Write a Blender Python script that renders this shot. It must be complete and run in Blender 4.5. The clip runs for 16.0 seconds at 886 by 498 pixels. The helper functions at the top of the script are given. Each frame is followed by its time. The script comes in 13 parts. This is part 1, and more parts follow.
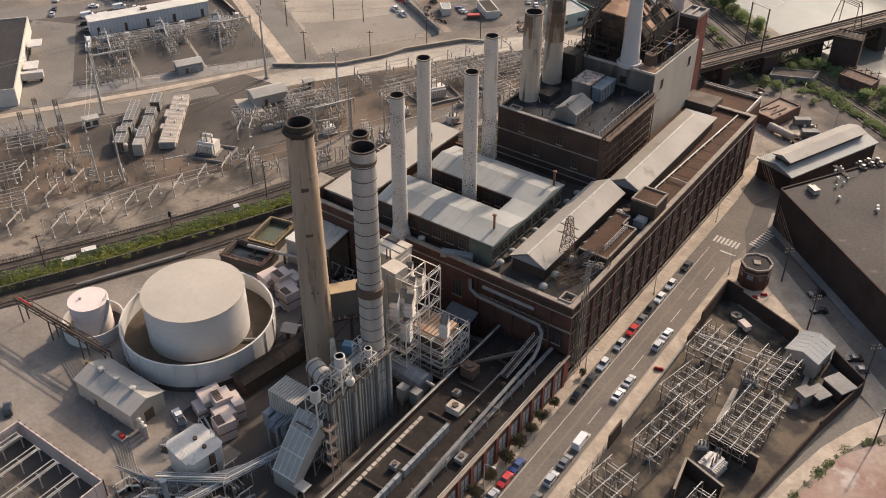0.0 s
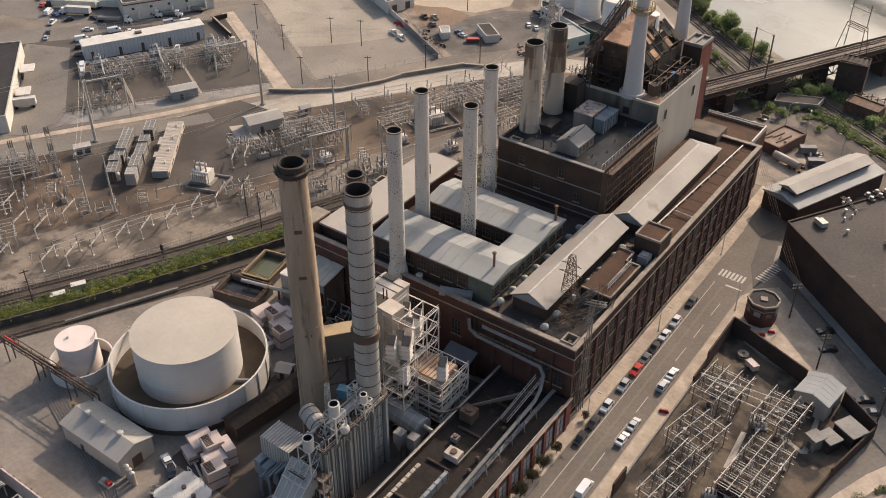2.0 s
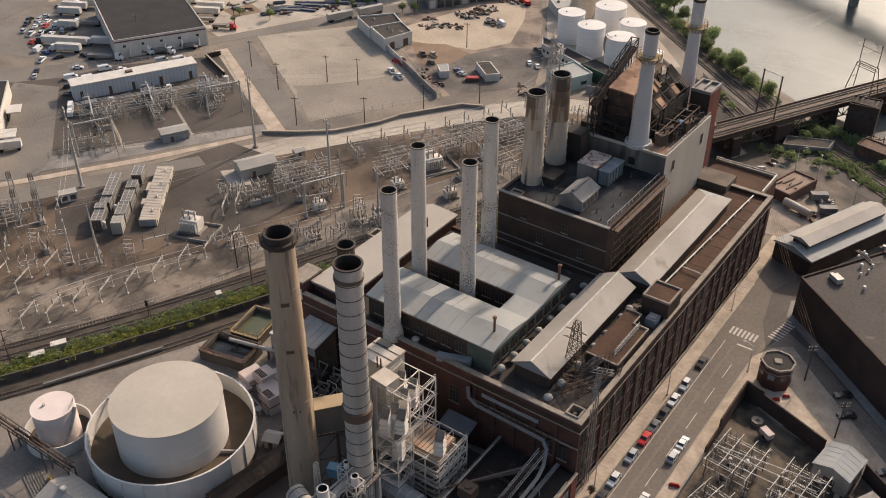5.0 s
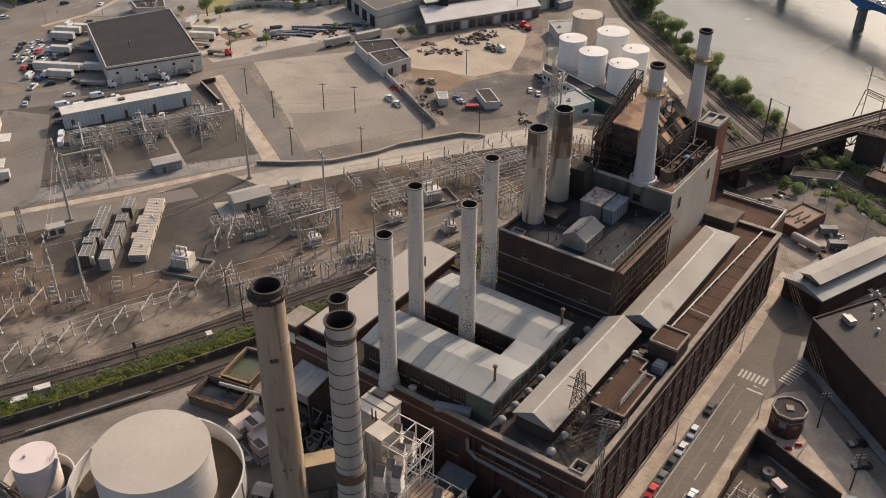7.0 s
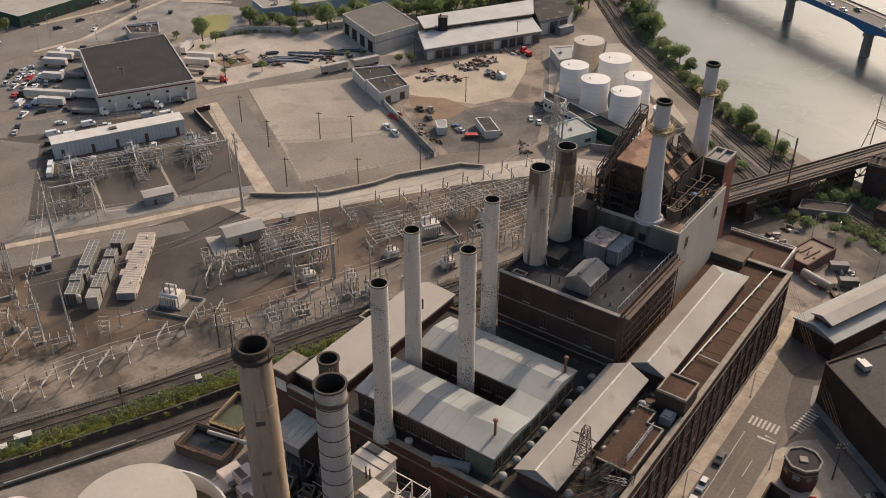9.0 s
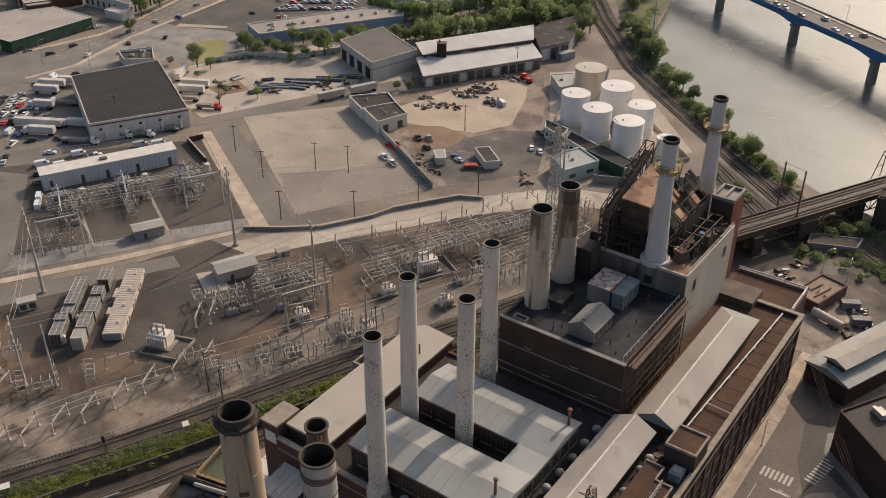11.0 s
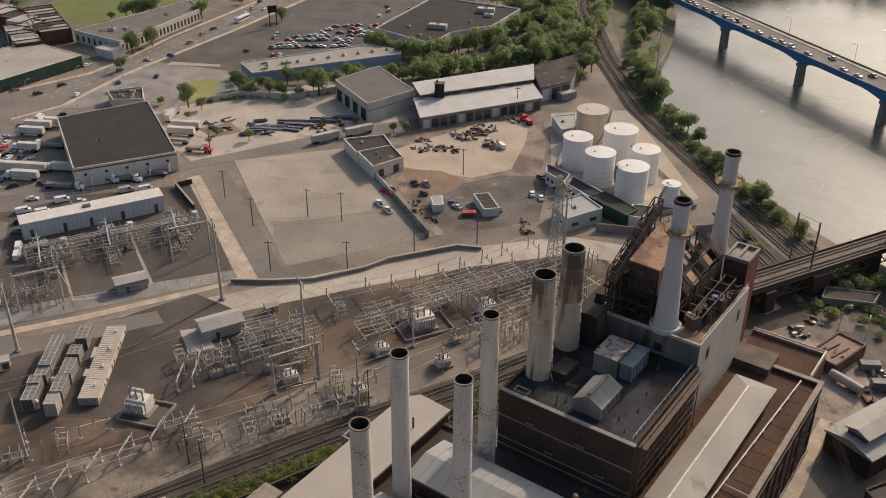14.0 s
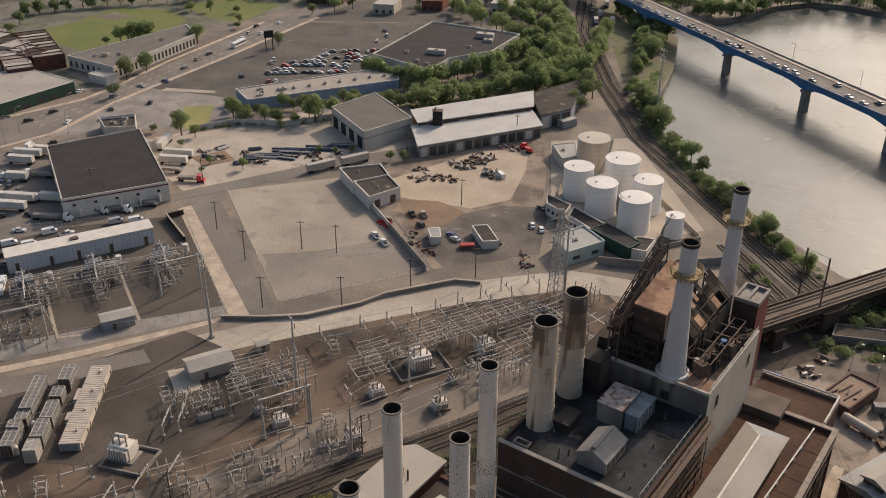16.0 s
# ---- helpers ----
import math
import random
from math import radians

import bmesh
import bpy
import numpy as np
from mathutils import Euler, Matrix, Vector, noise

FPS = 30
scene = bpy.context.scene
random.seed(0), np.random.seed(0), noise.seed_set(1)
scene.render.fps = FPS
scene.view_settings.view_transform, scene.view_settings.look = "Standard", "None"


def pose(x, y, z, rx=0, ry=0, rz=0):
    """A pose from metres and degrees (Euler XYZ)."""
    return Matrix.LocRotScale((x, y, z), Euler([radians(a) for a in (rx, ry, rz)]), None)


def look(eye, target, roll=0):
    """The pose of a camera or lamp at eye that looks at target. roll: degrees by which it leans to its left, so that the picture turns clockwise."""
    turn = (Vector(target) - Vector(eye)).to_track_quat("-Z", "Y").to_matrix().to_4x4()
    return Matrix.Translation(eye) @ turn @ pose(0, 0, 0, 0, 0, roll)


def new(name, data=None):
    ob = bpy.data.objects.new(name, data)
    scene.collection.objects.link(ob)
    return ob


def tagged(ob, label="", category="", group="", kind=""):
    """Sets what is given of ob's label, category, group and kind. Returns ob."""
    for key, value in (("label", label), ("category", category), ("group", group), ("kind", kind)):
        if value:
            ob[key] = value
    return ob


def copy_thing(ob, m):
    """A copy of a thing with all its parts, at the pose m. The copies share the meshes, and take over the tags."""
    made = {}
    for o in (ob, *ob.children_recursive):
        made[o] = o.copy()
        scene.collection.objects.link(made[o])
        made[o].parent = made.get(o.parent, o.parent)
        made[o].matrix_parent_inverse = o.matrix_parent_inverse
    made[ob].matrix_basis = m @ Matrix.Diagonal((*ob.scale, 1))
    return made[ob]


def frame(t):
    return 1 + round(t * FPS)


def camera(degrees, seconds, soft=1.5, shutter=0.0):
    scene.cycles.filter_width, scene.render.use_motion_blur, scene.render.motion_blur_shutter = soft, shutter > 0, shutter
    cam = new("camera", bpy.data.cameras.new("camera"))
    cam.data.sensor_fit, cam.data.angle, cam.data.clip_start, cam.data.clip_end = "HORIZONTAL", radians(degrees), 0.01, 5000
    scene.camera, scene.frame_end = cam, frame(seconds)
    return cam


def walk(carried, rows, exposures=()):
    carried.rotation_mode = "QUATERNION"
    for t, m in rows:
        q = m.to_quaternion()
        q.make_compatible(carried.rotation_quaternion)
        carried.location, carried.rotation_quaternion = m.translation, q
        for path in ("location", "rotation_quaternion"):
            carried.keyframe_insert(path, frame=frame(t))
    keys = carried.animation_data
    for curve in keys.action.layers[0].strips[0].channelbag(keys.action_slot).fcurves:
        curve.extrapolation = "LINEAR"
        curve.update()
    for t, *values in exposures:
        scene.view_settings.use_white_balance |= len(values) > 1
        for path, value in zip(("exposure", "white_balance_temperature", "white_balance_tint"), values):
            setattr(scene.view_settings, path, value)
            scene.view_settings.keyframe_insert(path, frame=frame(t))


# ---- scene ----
# camera: a drone that glides forward at nearly one height and lifts its gaze
cam = camera(49.58, 16.0, soft=1.0)


def station(t):
    s = t / 16
    x = 7.405 * s + 2.025 * s * s
    y = 60 * (0.793 * s + 0.422 * s * s - 0.215 * s ** 3)
    z = 114.57 + 6.10 * s - 4.20 * s * s
    pitch = -36.06 + 5.786 * s + 1.838 * s * s
    roll = 0.159 + 0.204 * s
    yaw = -6.477 - 0.042 * s
    a = radians(42.0)
    X = 1.4 * (math.cos(a) * x - math.sin(a) * y) + 73.5
    Y = 1.4 * (math.sin(a) * x + math.cos(a) * y) - 153.5
    return pose(X, Y, 1.4 * z, 0, 0, 42.0 + yaw) @ pose(0, 0, 0, 90 + pitch, 0, 0) @ pose(0, 0, 0, 0, 0, roll)


walk(cam, [(t / 2, station(t / 2)) for t in range(33)], [(0.0, 0.49), (4.0, 0.37), (8.0, 0.18), (12.0, 0.07), (16.0, 0.02)])

# light: low warm morning sun behind the works, hazy sky
SUN_EL, SUN_AZ = radians(32), math.atan2(0.05, 1.0)
world = bpy.data.worlds.new("world")
scene.world = world
world.use_nodes = True
wn = world.node_tree
sky = wn.nodes.new("ShaderNodeTexSky")
sky.sky_type = "NISHITA"
sky.sun_disc = False
sky.sun_elevation = SUN_EL
sky.sun_rotation = SUN_AZ
sky.dust_density = 4.4
sky.air_density = 1.0
wn.nodes["Background"].inputs["Strength"].default_value = 0.15
wn.links.new(sky.outputs[0], wn.nodes["Background"].inputs["Color"])
sun_data = bpy.data.lights.new("sun", "SUN")
sun_data.energy = 3.45
sun_data.angle = radians(0.8)
sun_data.color = (1.0, 0.82, 0.67)
sun = new("sun", sun_data)
sun.matrix_world = look((0, 0, 300), Vector((0, 0, 300)) - Vector((math.sin(SUN_AZ) * math.cos(SUN_EL), math.cos(SUN_AZ) * math.cos(SUN_EL), math.sin(SUN_EL))))
scene.view_settings.exposure = 0.0
# ---- mesh tools ----


class MB:
    """Collects simple solids and makes one mesh object of them."""

    def __init__(self):
        self.v, self.f = [], []

    def add(self, verts, faces):
        n = len(self.v)
        self.v.extend(verts)
        self.f.extend([tuple(i + n for i in f) for f in faces])
        return self

    def box(self, x0, x1, y0, y1, z0, z1):
        return self.add([(x0, y0, z0), (x1, y0, z0), (x1, y1, z0), (x0, y1, z0), (x0, y0, z1), (x1, y0, z1), (x1, y1, z1), (x0, y1, z1)],
                        [(3, 2, 1, 0), (4, 5, 6, 7), (0, 1, 5, 4), (1, 2, 6, 5), (2, 3, 7, 6), (3, 0, 4, 7)])

    def obox(self, cx, cy, z0, z1, lx, ly, deg=0.0, top=1.0):
        c, s = math.cos(radians(deg)), math.sin(radians(deg))
        vs = []
        for z, k in ((z0, 1.0), (z1, top)):
            for a, b in ((-1, -1), (1, -1), (1, 1), (-1, 1)):
                x, y = a * lx / 2 * k, b * ly / 2 * k
                vs.append((cx + c * x - s * y, cy + s * x + c * y, z))
        return self.add(vs, [(3, 2, 1, 0), (4, 5, 6, 7), (0, 1, 5, 4), (1, 2, 6, 5), (2, 3, 7, 6), (3, 0, 4, 7)])

    def prism(self, pts, z0, z1):
        n = len(pts)
        area = sum(pts[i][0] * pts[(i + 1) % n][1] - pts[(i + 1) % n][0] * pts[i][1] for i in range(n))
        if area < 0:
            pts = list(reversed(pts))
        return self.add([(x, y, z0) for x, y in pts] + [(x, y, z1) for x, y in pts],
                        [tuple(range(n - 1, -1, -1)), tuple(range(n, 2 * n))] + [(i, (i + 1) % n, (i + 1) % n + n, i + n) for i in range(n)])

    def beam(self, p, q, w, h=None):
        p, q = Vector(p), Vector(q)
        d = q - p
        if d.length < 1e-6:
            return self
        d.normalize()
        up = Vector((0, 0, 1)) if abs(d.z) < 0.99 else Vector((1, 0, 0))
        a = d.cross(up).normalized() * w / 2
        b = a.normalized().cross(d).normalized() * (h or w) / 2
        vs = [tuple(c + i * a + j * b) for c in (p, q) for i, j in ((-1, -1), (1, -1), (1, 1), (-1, 1))]
        return self.add(vs, [(3, 2, 1, 0), (4, 5, 6, 7), (0, 1, 5, 4), (1, 2, 6, 5), (2, 3, 7, 6), (3, 0, 4, 7)])

    def cyl(self, x, y, z0, z1, r0, r1=None, n=16, caps=True):
        r1 = r0 if r1 is None else r1
        a = [2 * math.pi * i / n for i in range(n)]
        vs = [(x + r0 * math.cos(t), y + r0 * math.sin(t), z0) for t in a] + [(x + r1 * math.cos(t), y + r1 * math.sin(t), z1) for t in a]
        fs = [(i, (i + 1) % n, (i + 1) % n + n, i + n) for i in range(n)]
        if caps:
            fs += [tuple(range(n - 1, -1, -1)), tuple(range(n, 2 * n))]
        return self.add(vs, fs)

    def lathe(self, x, y, prof, n=24):
        """prof: (radius, height) from bottom outside, up and on; closed where a radius is 0."""
        m = len(prof)
        vs = [(x + r * math.cos(2 * math.pi * i / n), y + r * math.sin(2 * math.pi * i / n), z) for r, z in prof for i in range(n)]
        fs = [(k * n + i, k * n + (i + 1) % n, (k + 1) * n + (i + 1) % n, (k + 1) * n + i) for k in range(m - 1) for i in range(n)]
        return self.add(vs, fs)

    def pipe(self, pts, r, n=8):
        """A round pipe along a bent line, mitred at its corners and closed at both ends."""
        P = [Vector(p) for p in pts]
        D = [(b - a).normalized() for a, b in zip(P, P[1:])]
        up = Vector((0, 0, 1)) if abs(D[0].z) < 0.99 else Vector((1, 0, 0))
        a = D[0].cross(up).normalized()
        vs = []
        for k, c in enumerate(P):
            d0, d1 = D[max(0, k - 1)], D[min(k, len(D) - 1)]
            t = (d0 + d1).normalized() if (d0 + d1).length > 1e-4 else d1
            a = (a - a.dot(d0) * d0).normalized()
            b = a.cross(d0)
            for i in range(n):
                w = 2 * math.pi * i / n
                v = r * (math.cos(w) * a + math.sin(w) * b)
                v = v - d0 * (v.dot(t) / max(0.35, d0.dot(t)))
                vs.append(tuple(c + v))
            a = a - a.dot(d1) * d1
            a = a.normalized() if a.length > 1e-4 else d1.orthogonal().normalized()
        m = len(P)
        fs = [(k * n + i, (k + 1) * n + i, (k + 1) * n + (i + 1) % n, k * n + (i + 1) % n) for k in range(m - 1) for i in range(n)]
        return self.add(vs, fs + [tuple(range(n)), tuple(range(m * n - 1, (m - 1) * n - 1, -1))])

    def gable(self, x0, x1, y0, y1, z0, eave, ridge, along="y"):
        if along == "y":
            m = (x0 + x1) / 2
            sec = [(x0, z0), (x1, z0), (x1, eave), (m, ridge), (x0, eave)]
            vs = [(x, y, z) for y in (y0, y1) for x, z in sec]
        else:
            m = (y0 + y1) / 2
            sec = [(y0, z0), (y1, z0), (y1, eave), (m, ridge), (y0, eave)]
            vs = [(x, y, z) for x in (x1, x0) for y, z in sec]
        return self.add(vs, [(0, 1, 2, 3, 4), (9, 8, 7, 6, 5)] + [((i + 1) % 5, i, i + 5, (i + 1) % 5 + 5) for i in range(5)])

    def mesh(self, name, mat, smooth=False):
        me = bpy.data.meshes.new(name)
        me.from_pydata(self.v, [], self.f)
        if mat:
            me.materials.append(mat)
        if smooth:
            me.shade_smooth()
            me.set_sharp_from_angle(angle=radians(35))
        me.update()
        return me


BASES = {}


def thing(name, x=0, y=0, z=0, deg=0, label="", category="", group="", kind=""):
    ob = new(name)
    ob.empty_display_size = 0.5
    ob.matrix_basis = pose(x, y, z, 0, 0, deg)
    BASES[ob.name] = ob.matrix_basis.copy()
    return tagged(ob, label, category, group, kind)


def part(name, mb, mat, parent=None, label="", smooth=False, world_space=False):
    """One mesh object under a thing or a part. world_space: the vertices are given in the world, under an unturned thing."""
    if world_space and parent:
        top = parent
        while top.parent:
            top = top.parent
        inv = BASES[top.name].inverted()
        mb.v = [tuple(inv @ Vector(p)) for p in mb.v]
    ob = new(name, mb.mesh(name, mat, smooth))
    if parent:
        ob.parent = parent
    if label:
        ob["label"] = label
    return ob


def solo(name, mb, mat, label, category, group="", kind="", smooth=False):
    """A thing or a piece of the setting that is one mesh."""
    return tagged(part(name, mb, mat, None, "", smooth), label, category, group, kind)


# ---- materials ----
def mat(name, col, col2=None, rough=0.85, metal=0.0, scale=0.3, fine=4.0, contrast=0.5, bump=0.15, rust=None, rust_at=0.6, streak=False, fleck=None, spec=0.3, rand=0.0, grain=0.5):
    """A worn surface: two colours mixed by coarse and fine noise, with optional rust patches, upright streaks and dark flecks."""
    m = bpy.data.materials.new(name)
    m.use_nodes = True
    nt = m.node_tree
    N, Lk = nt.nodes.new, nt.links.new
    bs = nt.nodes["Principled BSDF"]
    bs.inputs["Metallic"].default_value = metal
    bs.inputs["Specular IOR Level"].default_value = spec
    col2 = col2 or tuple(c * 0.7 for c in col)
    geo = N("ShaderNodeNewGeometry")
    pos = geo.outputs["Position"]
    if streak:
        mp = N("ShaderNodeMapping")
        mp.inputs["Scale"].default_value = (1, 1, 0.12)
        Lk(pos, mp.inputs["Vector"])
        spos = mp.outputs[0]
    else:
        spos = pos

    def noisy(vec, sc, detail=4.0):
        n = N("ShaderNodeTexNoise")
        n.inputs["Scale"].default_value = sc
        n.inputs["Detail"].default_value = detail
        Lk(vec, n.inputs["Vector"])
        return n.outputs["Fac"]

    def ramp(fac, a, b):
        r = N("ShaderNodeMapRange")
        r.inputs["From Min"].default_value, r.inputs["From Max"].default_value = a, b
        Lk(fac, r.inputs["Value"])
        return r.outputs[0]

    def mix(fac, a, b):
        x = N("ShaderNodeMix")
        x.data_type = "RGBA"
        Lk(fac, x.inputs["Factor"])
        for v, k in ((a, 6), (b, 7)):
            if isinstance(v, tuple):
                x.inputs[k].default_value = (*v, 1)
            else:
                Lk(v, x.inputs[k])
        return x.outputs[2]

    big, small = noisy(spos, scale, 5), noisy(pos, fine, 3)
    w = contrast / 2
    c = mix(ramp(big, 0.5 - 0.3 * (1 - w), 0.5 + 0.3 * (1 - w)), col, col2)
    dark = N("ShaderNodeMix")
    dark.data_type, dark.blend_type = "RGBA", "MULTIPLY"
    dark.inputs["Factor"].default_value = grain
    Lk(c, dark.inputs[6])
    Lk(mix(ramp(small, 0.3, 0.7), (1, 1, 1), (0.62, 0.6, 0.58)), dark.inputs[7])
    c = dark.outputs[2]
    if rust:
        c = mix(ramp(noisy(spos, scale * 2.3, 6), rust_at, rust_at + 0.12), c, rust)
    if fleck:
        patch = N("ShaderNodeMath")
        patch.operation = "MULTIPLY_ADD"
        patch.inputs[1].default_value = 0.5
        Lk(noisy(pos, 0.14, 2), patch.inputs[0])
        Lk(noisy(pos, 3.6, 5), patch.inputs[2])
        c = mix(ramp(patch.outputs[0], 0.885, 0.915), c, fleck)
    if rand:
        oi = N("ShaderNodeObjectInfo")
        hs = N("ShaderNodeHueSaturation")
        Lk(ramp(oi.outputs["Random"], 0, 1), hs.inputs["Value"])
        hs.inputs["Value"].default_value = 1
        mr = N("ShaderNodeMapRange")
        mr.inputs["To Min"].default_value, mr.inputs["To Max"].default_value = 1 - rand, 1 + rand
        Lk(oi.outputs["Random"], mr.inputs["Value"])
        Lk(mr.outputs[0], hs.inputs["Value"])
        Lk(c, hs.inputs["Color"])
        c = hs.outputs[0]
    Lk(c, bs.inputs["Base Color"])
    r = N("ShaderNodeMapRange")
    r.inputs["To Min"].default_value, r.inputs["To Max"].default_value = max(0.05, rough - 0.12), min(1.0, rough + 0.1)
    Lk(small, r.inputs["Value"])
    Lk(r.outputs[0], bs.inputs["Roughness"])
    if bump:
        b = N("ShaderNodeBump")
        b.inputs["Strength"].default_value = bump
        b.inputs["Distance"].default_value = 0.1
        Lk(small, b.inputs["Height"])
        Lk(b.outputs[0], bs.inputs["Normal"])
    return m


BRICK = mat("dark_brick", (0.125, 0.062, 0.047), (0.075, 0.041, 0.034), 0.9, spec=0.15, scale=0.25, fine=6)
BRICK_RED = mat("red_brick", (0.22, 0.065, 0.045), (0.13, 0.045, 0.035), 0.9, scale=0.3, fine=6)
BRICK_BLACK = mat("sooty_brick", (0.085, 0.058, 0.046), (0.05, 0.037, 0.031), 0.9, spec=0.1, scale=0.2)
STONE = mat("stone_trim", (0.32, 0.265, 0.205), (0.20, 0.17, 0.135), 0.85, scale=0.6)
CONCRETE = mat("concrete", (0.40, 0.34, 0.27), (0.29, 0.25, 0.20), 0.9, scale=0.08, fine=1.5)
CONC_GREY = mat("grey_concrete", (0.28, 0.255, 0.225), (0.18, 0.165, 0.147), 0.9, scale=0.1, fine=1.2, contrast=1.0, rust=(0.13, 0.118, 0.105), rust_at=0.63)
PALE_CONC = mat("pale_concrete_paving", (0.44, 0.385, 0.31), (0.33, 0.285, 0.23), 0.9, scale=0.05, fine=0.9, contrast=1.0, rust=(0.24, 0.205, 0.17), rust_at=0.60)
SIDEWALK = mat("sidewalk_concrete", (0.47, 0.385, 0.295), (0.34, 0.275, 0.21), 0.9, contrast=1.0, scale=0.2, fine=1.0)
ASPHALT = mat("worn_asphalt", (0.112, 0.098, 0.084), (0.072, 0.064, 0.056), 0.9, scale=0.06, fine=1.5, contrast=1.0, rust=(0.15, 0.128, 0.105), rust_at=0.64)
ASPHALT_PALE = mat("faded_asphalt", (0.20, 0.177, 0.15), (0.145, 0.128, 0.11), 0.92, scale=0.05, fine=1.2, contrast=0.9, rust=(0.105, 0.093, 0.082), rust_at=0.62)
DIRT = mat("dry_dirt", (0.245, 0.203, 0.157), (0.145, 0.122, 0.10), 0.95, scale=0.04, fine=0.8, contrast=1.2, rust=(0.115, 0.098, 0.082), rust_at=0.60)
YARD = mat("yard_gravel", (0.152, 0.108, 0.074), (0.062, 0.046, 0.034), 0.95, scale=0.045, fine=1.5, contrast=1.4, rust=(0.048, 0.042, 0.037), rust_at=0.57)
DARK_YARD = mat("dark_yard_ground", (0.115, 0.094, 0.077), (0.062, 0.052, 0.044), 0.95, scale=0.08)
GRAVEL = mat("substation_gravel", (0.105, 0.088, 0.072), (0.075, 0.064, 0.053), 0.95, scale=0.08, fine=2.5)
BALLAST = mat("track_ballast", (0.085, 0.067, 0.05), (0.038, 0.031, 0.026), 0.95, scale=0.15, fine=3, contrast=1.0)
RAIL = mat("worn_rail_steel", (0.20, 0.165, 0.135), (0.13, 0.10, 0.08), 0.6, 0.3, scale=0.5)
WORKS_FLOOR = mat("works_concrete", (0.25, 0.214, 0.178), (0.16, 0.138, 0.116), 0.9, scale=0.07, fine=1.0, contrast=1.1, rust=(0.13, 0.112, 0.095), rust_at=0.60)
GRASS = mat("grass", (0.10, 0.135, 0.035), (0.16, 0.16, 0.05), 0.95, scale=0.05, fine=2)
DRY_GRASS = mat("dry_grass", (0.27, 0.24, 0.09), (0.19, 0.2, 0.07), 0.95, scale=0.05, fine=2)
ROOF_WHITE = mat("white_sheet_roof", (0.31, 0.305, 0.28), (0.23, 0.23, 0.213), 0.7, grain=0.12, rust=(0.225, 0.195, 0.155), rust_at=0.60, scale=0.07, fine=0.8, contrast=0.7, bump=0.05)
ROOF_GREY = mat("grey_sheet_roof", (0.37, 0.34, 0.295), (0.295, 0.27, 0.235), 0.7, grain=0.15, scale=0.1, fine=1.5)
ROOF_RUST = mat("brown_gravel_roof", (0.10, 0.057, 0.036), (0.06, 0.036, 0.026), 0.92, spec=0.12, scale=0.12, fine=1.4)
ROOF_BLACK = mat("black_tar_roof", (0.062, 0.054, 0.050), (0.042, 0.037, 0.036), 0.9, spec=0.1, scale=0.06, fine=1.2)
ROOF_TAR = mat("weathered_tar_roof", (0.075, 0.065, 0.056), (0.05, 0.044, 0.04), 0.92, spec=0.1, scale=0.1, fine=1.5, rust=(0.17, 0.14, 0.11), rust_at=0.6)
SHEET_PALE = mat("pale_metal_sheet", (0.44, 0.405, 0.355), (0.33, 0.30, 0.26), 0.55, 0.1, scale=0.2)
SHEET_BLUE = mat("blue_grey_sheet", (0.285, 0.30, 0.31), (0.21, 0.222, 0.23), 0.6, 0.1, scale=0.2)
STEEL = mat("galvanised_steel", (0.50, 0.465, 0.415), (0.36, 0.335, 0.295), 0.55, 0.1, scale=0.8)
STEEL_DARK = mat("dark_rusty_steel", (0.092, 0.072, 0.058), (0.13, 0.08, 0.052), 0.8, 0.1, scale=0.6)
RUST = mat("rusted_plate", (0.26, 0.135, 0.075), (0.10, 0.058, 0.04), 0.9, 0.0, scale=0.25, contrast=0.9)
RUST_DARK = mat("sooty_rusted_plate", (0.085, 0.055, 0.04), (0.04, 0.032, 0.027), 0.9, 0.0, scale=0.3, contrast=0.9, rust=(0.24, 0.125, 0.065), rust_at=0.62)
ROOF_SOOT = mat("sooty_tar_roof", (0.043, 0.036, 0.031), (0.027, 0.023, 0.021), 0.95, spec=0.05, scale=0.15, fine=1.2, rust=(0.085, 0.06, 0.042), rust_at=0.62)
ROOF_WET = mat("wet_patched_roof", (0.022, 0.021, 0.021), (0.05, 0.052, 0.055), 0.85, spec=0.08, scale=0.12, fine=0.8, contrast=1.4, rust=(0.13, 0.115, 0.10), rust_at=0.66)
LID_FLAKED = mat("flaked_white_lid", (0.36, 0.33, 0.30), (0.25, 0.225, 0.20), 0.8, scale=0.3, rust=(0.14, 0.07, 0.05), rust_at=0.50)
TANK_WHITE = mat("white_tank_paint", (0.58, 0.55, 0.505), (0.50, 0.47, 0.43), 0.55, grain=0.1, scale=0.12, fine=0.8, streak=True, bump=0.03)
TANK_TOP = mat("cream_tank_roof", (0.42, 0.37, 0.305), (0.37, 0.325, 0.265), 0.7, grain=0.12, scale=0.1, fine=0.8, bump=0.03)
STACK_TAN = mat("tan_stack_coating", (0.40, 0.305, 0.215), (0.27, 0.20, 0.14), 0.8, scale=0.3, streak=True, rust=(0.15, 0.11, 0.078), rust_at=0.56, grain=0.25, contrast=0.9)
STACK_WHITE = mat("white_stack_paint", (0.58, 0.55, 0.52), (0.47, 0.44, 0.41), 0.8, scale=0.2, streak=True)
STACK_METAL = mat("ribbed_stack_sheet", (0.47, 0.45, 0.415), (0.29, 0.275, 0.25), 0.45, 0.25, scale=0.3, streak=True)
STACK_RUST = mat("sooty_pale_stack", (0.56, 0.485, 0.395), (0.40, 0.32, 0.235), 0.85, scale=0.2, streak=True, rust=(0.12, 0.085, 0.058), rust_at=0.54, grain=0.35)
SOOT = mat("soot", (0.04, 0.034, 0.03), (0.025, 0.022, 0.02), 0.95)
